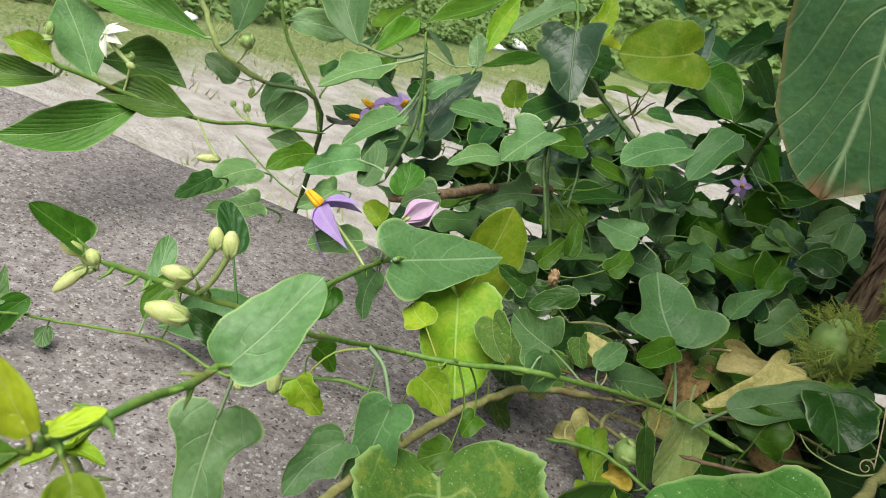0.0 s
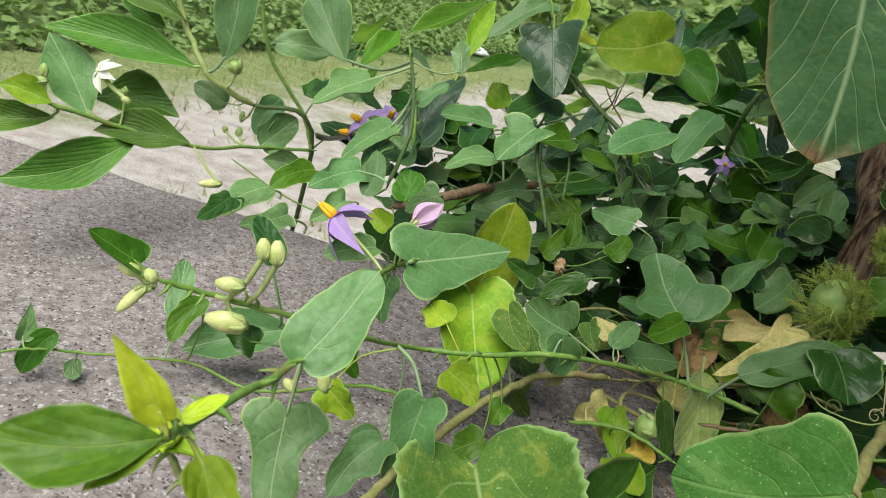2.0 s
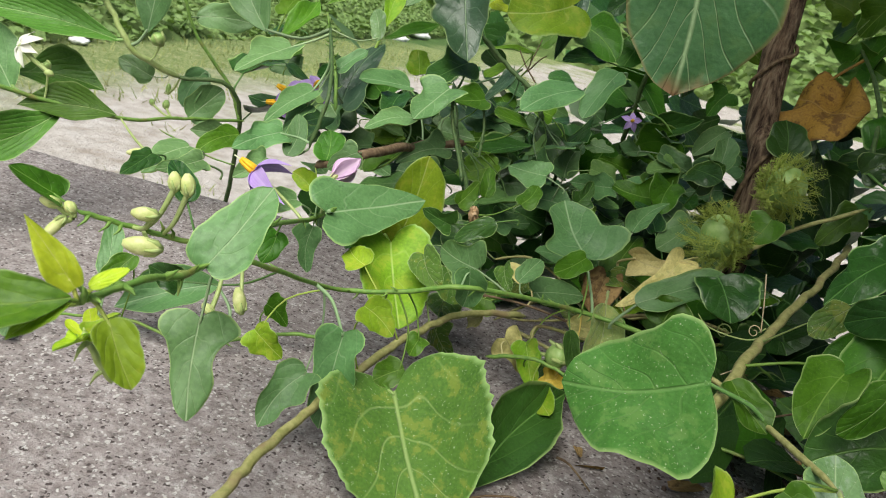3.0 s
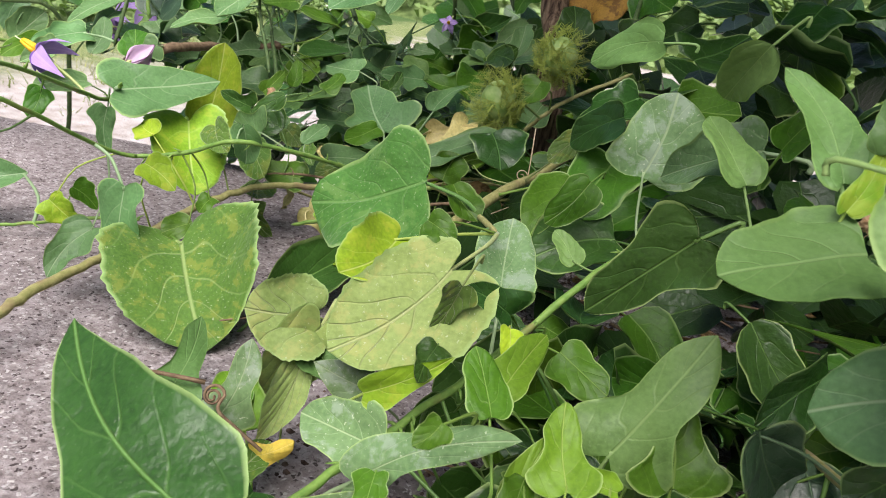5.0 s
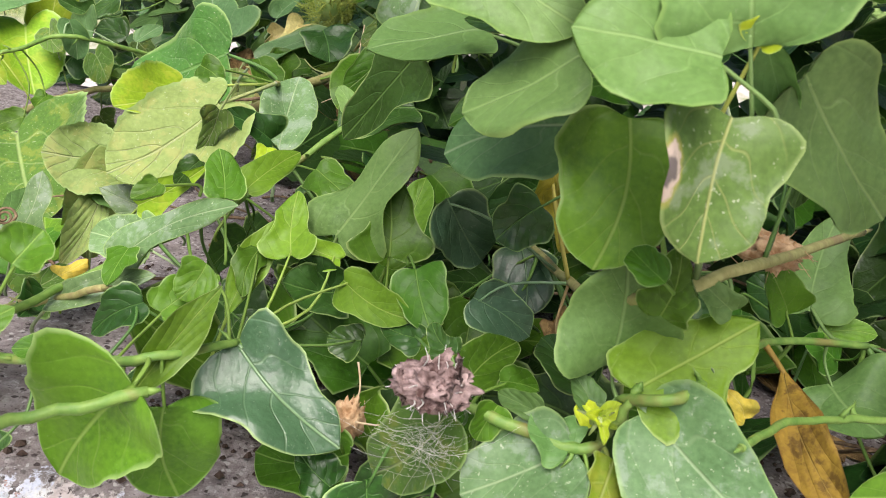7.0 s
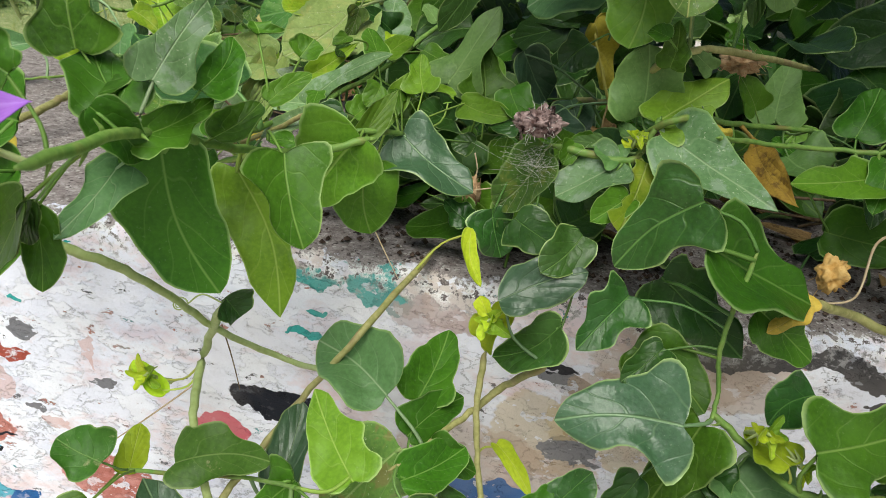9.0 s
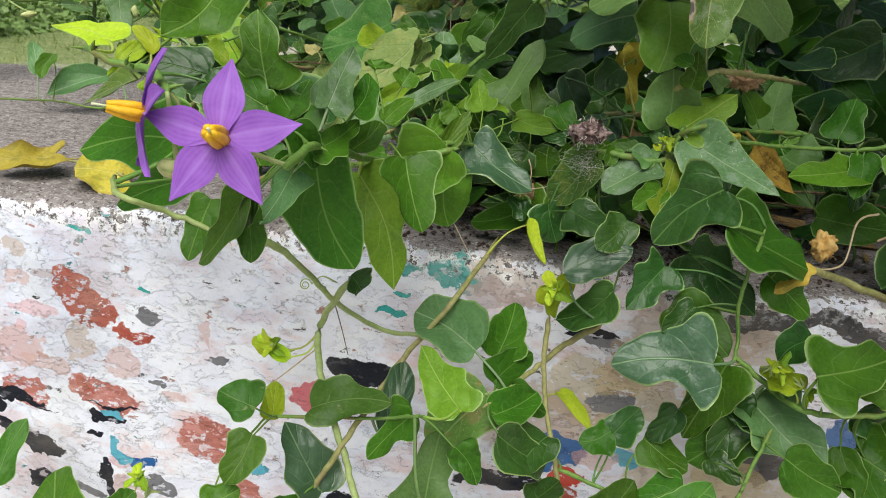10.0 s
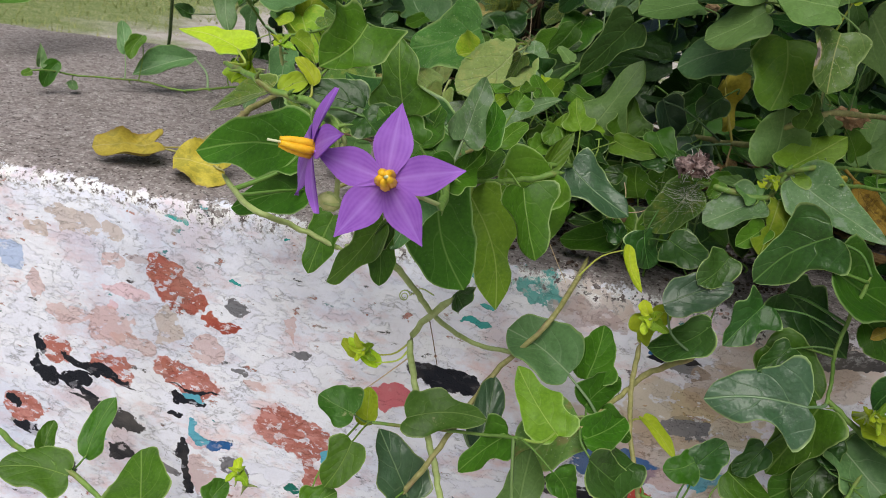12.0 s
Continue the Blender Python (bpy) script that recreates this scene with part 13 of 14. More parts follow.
X("Bc", -76, 610, -5, -59, 621, -31, 22, -0.2, 0.9, 0.3)
X("Bc", 10, 724, 235, -2, 772, 231, 33, -0.0, 0.1, 1.0)
X("Bc", 103, 601, -49, 88, 625, -71, 28, -0.7, 0.2, 0.7)
X("Bc", 11, 626, -79, 45, 601, -86, 39, -0.5, -0.8, 0.4)
X("Bc", 111, 572, -6, 128, 549, -29, 31, -0.2, -0.8, 0.6)
X("Bc", 112, 557, -76, 101, 578, -97, 24, -0.8, 0.1, 0.6)
X("Bc", 117, 594, 113, 104, 641, 120, 41, 0.2, -0.1, 1.0)
X("Bc", 119, 629, -10, 89, 606, -38, 41, -0.5, -0.4, 0.8)
X("Bc", 125, 666, 87, 159, 650, 59, 44, 0.3, -0.6, 0.7)
X("Bc", 131, 567, -51, 158, 554, -40, 29, -0.4, -0.0, 0.9)
X("Bc", 131, 614, 36, 120, 587, 25, 30, 0.2, -0.4, 0.9)
X("Bc", 137, 597, 3, 125, 569, -35, 39, -0.3, -0.7, 0.6)
X("Bc", 139, 628, 149, 156, 673, 157, 31, 0.4, -0.3, 0.8)
X("Bc", 145, 671, 46, 132, 718, 59, 31, -0.2, -0.3, 0.9)
X("Bc", 147, 580, -20, 148, 615, -16, 22, -0.5, -0.1, 0.9)
X("Bc", 149, 734, 110, 118, 746, 124, 29, 0.3, -0.2, 0.9)
X("Bc", 153, 608, 40, 120, 590, 39, 31, 0.2, -0.5, 0.8)
X("Bc", 159, 545, 53, 129, 531, 58, 27, 0.2, -0.2, 1.0)
X("Bc", 161, 733, 41, 187, 729, 10, 25, -0.1, -1.0, 0.1)
X("Bc", 188, 695, 133, 221, 712, 94, 50, 0.8, -0.1, 0.6)
X("Bc", 22, 588, 147, -1, 608, 139, 27, -0.7, -0.6, 0.4)
X("Bc", 240, 556, 172, 244, 610, 180, 33, -0.5, -0.1, 0.8)
X("Bc", 259, 610, 254, 288, 594, 246, 22, -0.3, -0.8, 0.5)
X("Bc", 268, 544, 62, 223, 566, 51, 34, -0.4, -0.6, 0.7)
X("Bc", 277, 680, 112, 322, 678, 130, 32, -0.1, -1.0, 0.2)
X("Bc", 279, 692, 101, 297, 666, 95, 29, -0.5, -0.5, 0.7)
X("Bc", 291, 574, 169, 269, 608, 139, 36, 0.3, 0.7, 0.6)
X("Bc", 298, 655, 141, 303, 699, 127, 40, 0.9, 0.0, 0.4)
X("Bc", 302, 616, 120, 332, 611, 97, 32, 0.6, 0.2, 0.8)
X("Bc", 305, 714, 234, 333, 722, 197, 44, 0.4, -0.9, 0.2)
X("Bc", 313, 595, 199, 290, 557, 221, 31, 0.8, -0.1, 0.6)
X("Bc", 320, 615, 20, 302, 643, 35, 30, 0.1, -0.4, 0.9)
X("Bc", 326, 573, 13, 335, 539, 7, 34, -0.4, -0.3, 0.9)
X("Bc", 348, 721, 243, 367, 684, 241, 30, 0.1, -0.0, 1.0)
X("Bc", 350, 724, 103, 373, 719, 81, 21, 0.3, -0.8, 0.5)
X("Bc", 351, 727, 160, 351, 759, 152, 27, -0.7, 0.2, 0.7)
X("Bc", 356, 717, 24, 330, 691, 41, 29, 0.7, -0.2, 0.7)
X("Bc", 415, 558, 66, 450, 538, 42, 29, 0.4, -0.4, 0.8)
X("Bc", 428, 632, 153, 408, 655, 144, 23, -0.7, -0.4, 0.6)
X("Bc", 433, 691, 54, 429, 649, 55, 40, 0.3, -0.0, 0.9)
X("Bc", 438, 631, 174, 407, 625, 159, 23, -0.2, -0.7, 0.7)
X("Bc", 45, 619, 58, 82, 608, 57, 24, -0.2, -0.8, 0.5)
X("Bc", 59, 601, -75, 94, 598, -107, 30, 0.1, -1.0, 0.2)
X("Bc", 86, 540, 36, 77, 505, 29, 34, 0.2, -0.2, 1.0)
X("Bc", 93, 553, -12, 63, 554, -41, 29, -0.1, -1.0, 0.0)
X("Bd", -101, 607, 30, -67, 608, 37, 28, -0.1, -0.8, 0.5)
X("Bd", -122, 589, -31, -101, 565, -21, 23, -0.6, -0.2, 0.8)
X("Bd", -251, 548, 99, -279, 574, 104, 24, -0.5, -0.7, 0.5)
X("Bd", -251, 591, 86, -270, 550, 97, 28, -0.4, 0.4, 0.8)
X("Bd", -39, 541, 39, -45, 579, 37, 30, -0.0, 0.1, 1.0)
X("Bd", -8, 550, 210, 21, 555, 187, 23, 0.5, -0.7, 0.5)
X("Bd", -88, 607, -15, -89, 566, -19, 32, -0.2, -0.1, 1.0)
X("Bd", 108, 556, -27, 110, 515, -42, 34, 0.2, -0.3, 0.9)
X("Bd", 110, 548, 124, 141, 564, 132, 26, -0.0, -0.3, 0.9)
X("Bd", 129, 631, 146, 105, 665, 158, 33, -0.3, -0.5, 0.8)
X("Bd", 13, 618, 234, 42, 624, 200, 39, 0.4, -0.9, 0.2)
X("Bd", 130, 590, 108, 129, 624, 90, 23, -0.8, 0.2, 0.5)
X("Bd", 131, 707, 137, 135, 744, 114, 39, 0.0, 0.5, 0.9)
X("Bd", 146, 689, 165, 142, 654, 143, 33, 0.3, -0.5, 0.8)
X("Bd", 152, 628, 43, 185, 617, 33, 30, 0.0, -0.6, 0.8)
X("Bd", 156, 680, 80, 184, 646, 53, 36, -0.5, -0.8, 0.5)
X("Bd", 162, 547, 139, 118, 561, 129, 41, -0.4, -0.8, 0.4)
X("Bd", 162, 624, 35, 186, 654, 21, 37, 0.8, -0.5, 0.4)
X("Bd", 179, 572, 122, 188, 537, 89, 38, -0.3, -0.7, 0.6)
X("Bd", 183, 748, 68, 169, 718, 44, 38, -0.3, -0.5, 0.8)
X("Bd", 184, 634, 163, 179, 602, 149, 31, 0.7, -0.4, 0.6)
X("Bd", 185, 751, 134, 180, 708, 119, 37, -0.6, -0.2, 0.8)
X("Bd", 188, 625, 102, 171, 647, 88, 19, -0.7, -0.1, 0.8)
X("Bd", 191, 571, 53, 239, 577, 31, 32, 0.4, -0.7, 0.7)
X("Bd", 207, 617, 11, 248, 627, -6, 39, 0.4, -0.3, 0.8)
X("Bd", 209, 587, 199, 236, 569, 182, 25, 0.1, -0.6, 0.8)
X("Bd", 209, 675, 20, 215, 716, -1, 36, 0.3, 0.4, 0.9)
X("Bd", 219, 576, 230, 207, 604, 231, 22, -0.8, -0.3, 0.5)
X("Bd", 222, 703, 27, 201, 724, 11, 24, -0.5, 0.1, 0.8)
X("Bd", 228, 689, 235, 254, 703, 242, 22, 0.1, -0.5, 0.8)
X("Bd", 241, 755, 127, 247, 719, 117, 34, -0.5, -0.3, 0.8)
X("Bd", 242, 662, 167, 242, 622, 166, 24, -0.6, -0.0, 0.8)
X("Bd", 248, 605, 52, 261, 570, 63, 26, -0.7, -0.1, 0.7)
X("Bd", 249, 553, 120, 259, 504, 117, 44, -0.5, -0.1, 0.9)
X("Bd", 255, 755, -1, 262, 727, 15, 24, -1.0, -0.1, 0.2)
X("Bd", 256, 612, 124, 223, 620, 100, 31, -0.6, -0.1, 0.8)
X("Bd", 257, 551, 117, 301, 545, 112, 42, -0.0, -0.7, 0.7)
X("Bd", 269, 601, 190, 229, 591, 193, 30, 0.2, -0.5, 0.9)
X("Bd", 270, 700, 168, 240, 715, 173, 25, -0.3, -0.8, 0.5)
X("Bd", 285, 614, 240, 284, 647, 248, 21, 0.0, -0.2, 1.0)
X("Bd", 287, 628, -5, 260, 610, 6, 25, 0.5, -0.8, -0.0)
X("Bd", 293, 659, 261, 321, 619, 237, 41, -0.1, -0.5, 0.8)
X("Bd", 3, 572, -33, 23, 543, -48, 26, -0.4, -0.6, 0.6)
X("Bd", 3, 625, 28, 30, 590, 38, 40, -0.6, -0.2, 0.8)
X("Bd", 302, 583, 92, 336, 573, 64, 40, 0.3, -0.7, 0.6)
X("Bd", 306, 656, 84, 329, 687, 74, 33, 0.8, -0.4, 0.5)
X("Bd", 307, 628, 211, 303, 583, 220, 40, 0.2, 0.2, 1.0)
X("Bd", 309, 563, 237, 279, 578, 218, 36, -0.6, -0.4, 0.7)
X("Bd", 309, 753, 239, 311, 711, 242, 29, -0.4, 0.1, 0.9)
X("Bd", 319, 592, 86, 280, 577, 108, 45, 0.6, -0.4, 0.7)
X("Bd", 32, 688, 85, 64, 725, 104, 41, -0.7, 0.2, 0.7)
X("Bd", 322, 554, 260, 348, 577, 222, 38, 0.5, 0.6, 0.7)
X("Bd", 337, 533, 104, 335, 493, 78, 43, -0.0, -0.5, 0.8)
X("Bd", 342, 576, 144, 330, 613, 128, 26, 0.6, 0.5, 0.7)
X("Bd", 347, 563, 188, 321, 579, 183, 28, -0.3, -0.3, 0.9)
X("Bd", 356, 651, 24, 394, 676, 33, 32, 0.3, -0.7, 0.7)
X("Bd", 357, 641, 187, 382, 627, 160, 27, -0.6, -0.8, -0.2)
X("Bd", 358, 593, 127, 325, 615, 118, 30, -0.2, 0.1, 1.0)
X("Bd", 359, 548, 101, 376, 567, 73, 31, -0.2, 0.9, 0.4)
X("Bd", 360, 620, 51, 396, 620, 18, 39, 0.6, 0.4, 0.7)
X("Bd", 369, 556, 31, 370, 530, 15, 21, 0.2, -0.5, 0.9)
X("Bd", 369, 675, 6, 403, 672, 11, 31, -0.2, -0.6, 0.8)
X("Bd", 382, 746, 39, 412, 746, 24, 28, 0.4, 0.4, 0.8)
X("Bd", 385, 670, 40, 355, 686, 14, 29, -0.4, -0.9, -0.1)
X("Bd", 389, 587, 237, 425, 571, 227, 29, -0.2, -0.8, 0.6)
X("Bd", 390, 675, 214, 396, 654, 189, 21, -0.1, -0.8, 0.6)
X("Bd", 392, 636, 141, 361, 637, 155, 24, 0.1, -1.0, 0.3)
X("Bd", 412, 588, 217, 450, 584, 222, 26, -0.2, -0.6, 0.7)
X("Bd", 416, 537, 39, 407, 505, 26, 34, -0.4, -0.3, 0.9)
X("Bd", 42, 629, -44, 19, 610, -36, 25, 0.5, -0.3, 0.8)
X("Bd", 421, 695, 34, 402, 724, -2, 44, -0.6, 0.4, 0.7)
X("Bd", 426, 729, 28, 428, 698, 13, 22, -0.3, -0.4, 0.9)
X("Bd", 429, 623, 216, 456, 622, 187, 33, -0.0, 1.0, -0.0)
X("Bd", 452, 599, 124, 443, 627, 99, 32, -0.6, 0.4, 0.7)
X("Bd", 452, 734, 260, 437, 758, 238, 22, -0.5, 0.4, 0.8)
X("Bd", 453, 557, 69, 417, 551, 49, 33, -0.4, -0.5, 0.8)
X("Bd", 47, 708, 170, 8, 674, 180, 32, 0.4, -0.1, 0.9)
X("Bd", 55, 618, -83, 15, 621, -62, 38, 0.4, -0.4, 0.8)
X("Bd", 69, 633, 56, 35, 624, 56, 26, -0.1, 0.4, 0.9)
X("Bd", 72, 629, 44, 54, 605, 55, 20, 0.5, -0.0, 0.8)
X("Bd", 87, 571, 1, 119, 559, -30, 29, 0.2, -0.8, 0.5)
X("Bg", -1, 606, 252, 29, 605, 236, 22, 0.0, -1.0, 0.2)
X("Bg", -105, 580, 40, -132, 548, 36, 40, 0.3, -0.4, 0.9)
X("Bg", -106, 629, -16, -99, 602, -32, 21, -0.9, -0.4, 0.2)
X("Bg", -115, 606, -67, -155, 609, -48, 38, 0.4, -0.3, 0.9)
X("Bg", -159, 551, 2, -191, 521, 10, 29, -0.3, 0.5, 0.8)
X("Bg", -249, 537, 86, -221, 563, 107, 35, -0.1, -0.5, 0.8)
X("Bg", -76, 598, 6, -106, 606, 4, 29, -0.1, -0.1, 1.0)
X("Bg", -78, 557, 204, -45, 555, 187, 23, 0.2, -0.9, 0.5)
X("Bg", 105, 644, 119, 118, 619, 106, 27, -0.1, -0.5, 0.9)
X("Bg", 110, 603, 112, 150, 599, 99, 29, 0.2, -0.7, 0.7)
X("Bg", 119, 536, 36, 102, 503, 7, 40, 0.0, -0.7, 0.8)
X("Bg", 13, 578, 137, -15, 609, 154, 39, -0.2, -0.6, 0.8)
X("Bg", 132, 558, 32, 121, 590, 9, 34, -0.8, 0.2, 0.6)
X("Bg", 132, 580, 67, 160, 595, 37, 34, 0.7, -0.6, 0.4)
X("Bg", 133, 538, -74, 141, 574, -64, 33, 0.0, -0.3, 1.0)
X("Bg", 135, 575, 62, 98, 580, 78, 31, 0.4, -0.0, 0.9)
X("Bg", 144, 571, 100, 175, 557, 115, 33, -0.3, 0.2, 0.9)
X("Bg", 171, 601, 99, 177, 552, 104, 45, -0.3, 0.1, 1.0)
X("Bg", 19, 536, 158, 49, 519, 138, 27, 0.3, -0.4, 0.8)
X("Bg", 223, 652, 161, 202, 632, 172, 22, 0.6, -0.2, 0.7)
X("Bg", 239, 554, 159, 238, 511, 154, 26, 0.5, -0.1, 0.9)
X("Bg", 252, 672, 8, 243, 706, -3, 32, -0.6, 0.1, 0.8)
X("Bg", 260, 667, 83, 239, 663, 59, 28, -0.1, -1.0, 0.2)
X("Bg", 37, 615, 151, -6, 609, 131, 31, -0.3, -0.6, 0.8)
X("Bg", 41, 721, 15, 52, 685, 15, 26, -0.9, -0.3, 0.5)
X("Bg", 412, 572, 96, 443, 612, 114, 37, -0.0, -0.4, 0.9)
X("Bg", 418, 599, 146, 441, 620, 118, 32, 0.8, -0.6, 0.2)
X("Bg", 431, 533, 154, 420, 572, 153, 30, -0.1, -0.0, 1.0)
X("Bg", 431, 732, 0, 453, 702, 19, 32, -0.1, 0.5, 0.9)
X("Bg", 49, 764, 30, 48, 728, 24, 30, 0.0, -0.2, 1.0)
X("Bg", 56, 579, 30, 54, 619, 50, 32, 0.3, -0.4, 0.9)
X("Bg", 64, 600, 132, 41, 586, 98, 38, -0.1, -0.9, 0.4)
X("Cd", 105, 226, 30, 129, 261, 51, 40, 0.5, -0.7, 0.5)
X("Cd", 107, 258, 64, 127, 276, 53, 19, 0.7, -0.4, 0.6)
X("Cd", 113, 385, 24, 113, 403, 1, 22, 0.0, 0.8, 0.6)
X("Cd", 115, 316, 49, 135, 297, 63, 28, -0.8, -0.4, 0.5)
X("Cd", 117, 410, 46, 124, 374, 40, 32, -0.5, -0.2, 0.8)
X("Cd", 152, 298, 15, 139, 331, 27, 32, -0.2, -0.4, 0.9)
X("Cd", 153, 272, 27, 169, 247, 1, 25, 0.5, -0.5, 0.7)
X("Cd", 153, 387, 50, 148, 347, 64, 39, -0.3, 0.4, 0.9)
X("Cd", 161, 266, 28, 135, 234, 41, 27, 0.2, 0.2, 0.9)
X("Cd", 168, 211, 32, 147, 226, 15, 26, -0.7, -0.4, 0.6)
X("Cd", 200, 262, 40, 158, 261, 48, 30, 0.2, -0.0, 1.0)
X("Cd", 215, 339, 81, 246, 303, 74, 41, -0.2, -0.4, 0.9)
X("Cd", 219, 235, 3, 179, 222, 20, 29, 0.5, -0.5, 0.8)
X("Cd", 220, 228, 14, 197, 208, -3, 31, -0.1, -0.5, 0.8)
X("Cd", 221, 336, 35, 257, 349, 48, 30, 0.0, -0.7, 0.7)
X("Cd", 224, 238, 11, 220, 196, 13, 35, 0.7, -0.0, 0.7)
X("Cd", 226, 396, 48, 235, 372, 26, 29, -0.1, -0.7, 0.7)
X("Cd", 227, 383, 63, 197, 365, 39, 28, -0.2, -0.7, 0.7)
X("Cd", 230, 219, 55, 249, 262, 58, 39, -0.3, 0.1, 1.0)
X("Cd", 237, 268, 41, 204, 267, 18, 37, -0.4, -0.6, 0.7)
X("Cd", 237, 361, 19, 207, 366, 1, 27, -0.5, -0.5, 0.7)
X("Cd", 238, 314, 58, 226, 297, 39, 25, 0.1, -0.8, 0.6)
X("Cd", 239, 241, 20, 270, 237, 10, 26, 0.3, -0.1, 1.0)
X("Cd", 241, 341, 62, 200, 354, 45, 31, -0.5, -0.7, 0.6)
X("Cd", 243, 336, 38, 211, 338, 14, 27, -0.1, -1.0, 0.0)
X("Cd", 245, 307, 79, 195, 313, 63, 34, -0.2, -1.0, 0.2)
X("Cd", 249, 338, 26, 277, 310, 10, 26, 0.4, -0.1, 0.9)
X("Cd", 250, 238, 85, 226, 210, 91, 23, -0.2, 0.3, 0.9)
X("Cd", 252, 332, 48, 271, 366, 43, 34, 0.2, 0.0, 1.0)
X("Cd", 253, 247, 64, 232, 279, 41, 34, 0.2, 0.6, 0.8)
X("Cd", 254, 247, 39, 252, 273, 30, 22, -0.9, 0.1, 0.4)
X("Cd", 256, 258, 49, 281, 256, 37, 21, 0.3, -0.6, 0.7)
X("Cd", 258, 360, 30, 293, 363, 13, 30, 0.4, -0.3, 0.8)
X("Cd", 263, 211, 30, 252, 185, 5, 28, 0.5, -0.7, 0.5)
X("Cd", 273, 343, 97, 282, 318, 72, 32, -0.2, -0.7, 0.7)
X("Cd", 275, 310, 1, 300, 284, 20, 29, -0.7, -0.3, 0.6)
X("Cd", 282, 216, 66, 287, 257, 48, 31, 0.4, 0.3, 0.9)
X("Cd", 289, 347, 37, 320, 335, 25, 24, -0.0, -0.8, 0.6)
X("Cd", 295, 288, 7, 248, 284, 10, 37, 0.1, -0.0, 1.0)
X("Cd", 301, 297, 30, 301, 332, 28, 26, -0.2, 0.1, 1.0)
X("Cd", 302, 396, 52, 261, 376, 62, 32, 0.5, -0.6, 0.7)
X("Cd", 304, 234, 10, 298, 186, 22, 38, 0.3, 0.2, 0.9)
X("Cd", 305, 263, 52, 307, 301, 32, 35, -0.7, 0.4, 0.6)
X("Cd", 307, 238, 33, 331, 207, 38, 34, -0.3, -0.0, 1.0)
X("Cd", 312, 412, 61, 332, 376, 66, 27, -0.3, -0.0, 0.9)
X("Cd", 313, 319, 59, 280, 324, 25, 30, -0.5, -0.8, 0.4)
X("Cd", 315, 338, 59, 344, 328, 45, 26, 0.2, -0.5, 0.8)
X("Cd", 321, 314, 73, 318, 341, 54, 31, 0.9, -0.1, -0.3)
X("Cd", 325, 288, 22, 293, 263, 27, 38, 0.2, -0.1, 1.0)
X("Cd", 330, 322, 45, 296, 308, 60, 32, 0.5, -0.4, 0.8)
X("Cd", 339, 243, 54, 332, 198, 42, 43, -0.4, -0.2, 0.9)
X("Cd", 345, 410, 44, 379, 378, 57, 44, -0.4, -0.0, 0.9)
X("Cd", 347, 244, 57, 372, 260, 61, 26, -0.2, 0.1, 1.0)
X("Cd", 353, 278, 25, 363, 243, 41, 31, 0.2, 0.5, 0.9)
X("Cd", 355, 233, 42, 364, 203, 8, 43, -0.0, -0.7, 0.7)
X("Cd", 361, 388, 18, 325, 369, 1, 33, -0.1, -0.5, 0.8)
X("Cd", 369, 408, 50, 356, 386, 31, 27, -0.4, -0.4, 0.8)
X("Cd", 378, 335, 31, 354, 362, 3, 31, -0.8, -0.3, 0.4)
X("Cd", 379, 314, 32, 339, 341, 44, 36, -0.2, -0.7, 0.7)
X("Cd", 395, 331, 36, 393, 305, 11, 27, -0.2, -0.7, 0.7)
X("Cd", 407, 383, 19, 387, 360, 0, 27, -0.3, -0.4, 0.9)
X("Cd", 411, 212, 16, 384, 236, 28, 30, 0.6, 0.3, 0.7)
X("Cd", 412, 301, 102, 395, 321, 72, 33, -0.7, 0.4, 0.6)
X("Cd", 428, 304, 67, 464, 327, 57, 31, 0.6, -0.8, 0.3)
X("Cd", 442, 331, 18, 401, 323, 21, 36, 0.2, -0.5, 0.9)
X("Cd", 444, 275, 37, 439, 223, 47, 36, -0.3, 0.2, 0.9)
X("Cd", 448, 354, 58, 475, 343, 67, 20, -0.3, 0.1, 1.0)
X("Cd", 458, 209, 98, 481, 173, 77, 35, -0.1, -0.5, 0.8)
X("Cd", 464, 266, 45, 502, 299, 62, 47, 0.1, -0.5, 0.9)
X("Cd", 484, 343, 6, 483, 289, 6, 47, -0.7, 0.0, 0.7)
X("Cd", 486, 251, 18, 521, 267, 6, 33, 0.4, -0.2, 0.9)
X("Cd", 486, 289, 45, 503, 243, 36, 39, 0.0, -0.2, 1.0)
X("Cd", 497, 346, 65, 541, 350, 86, 34, -0.4, 0.1, 0.9)
X("Cd", 509, 269, 74, 487, 255, 56, 25, 0.2, -0.9, 0.4)
X("Cd", 52, 389, 39, 87, 382, 47, 31, -0.3, -0.9, 0.4)
X("Cd", 525, 329, 33, 490, 311, 12, 29, -0.3, -0.5, 0.8)
X("Cd", 525, 345, 106, 512, 384, 87, 38, -0.7, 0.1, 0.7)
X("Cd", 559, 327, 38, 573, 282, 48, 36, 0.6, 0.4, 0.7)
X("Cd", 565, 383, 45, 548, 360, 38, 23, -0.2, -0.2, 1.0)
X("Cd", 572, 268, 82, 601, 306, 102, 46, -0.1, -0.4, 0.9)
X("Cd", 572, 414, 57, 566, 373, 64, 29, 0.4, 0.1, 0.9)
X("Cd", 574, 276, 80, 615, 300, 105, 33, -0.4, -0.3, 0.9)
X("Cd", 576, 223, 18, 568, 194, 17, 21, -0.3, 0.1, 0.9)
X("Cd", 578, 325, 55, 584, 360, 43, 28, 0.4, 0.3, 0.9)
X("Cd", 591, 211, 48, 630, 211, 67, 30, -0.4, 0.4, 0.8)
X("Cd", 591, 277, 23, 620, 272, 11, 23, 0.1, -0.8, 0.6)
X("Cd", 597, 325, 66, 621, 313, 49, 27, -0.2, -0.9, 0.4)
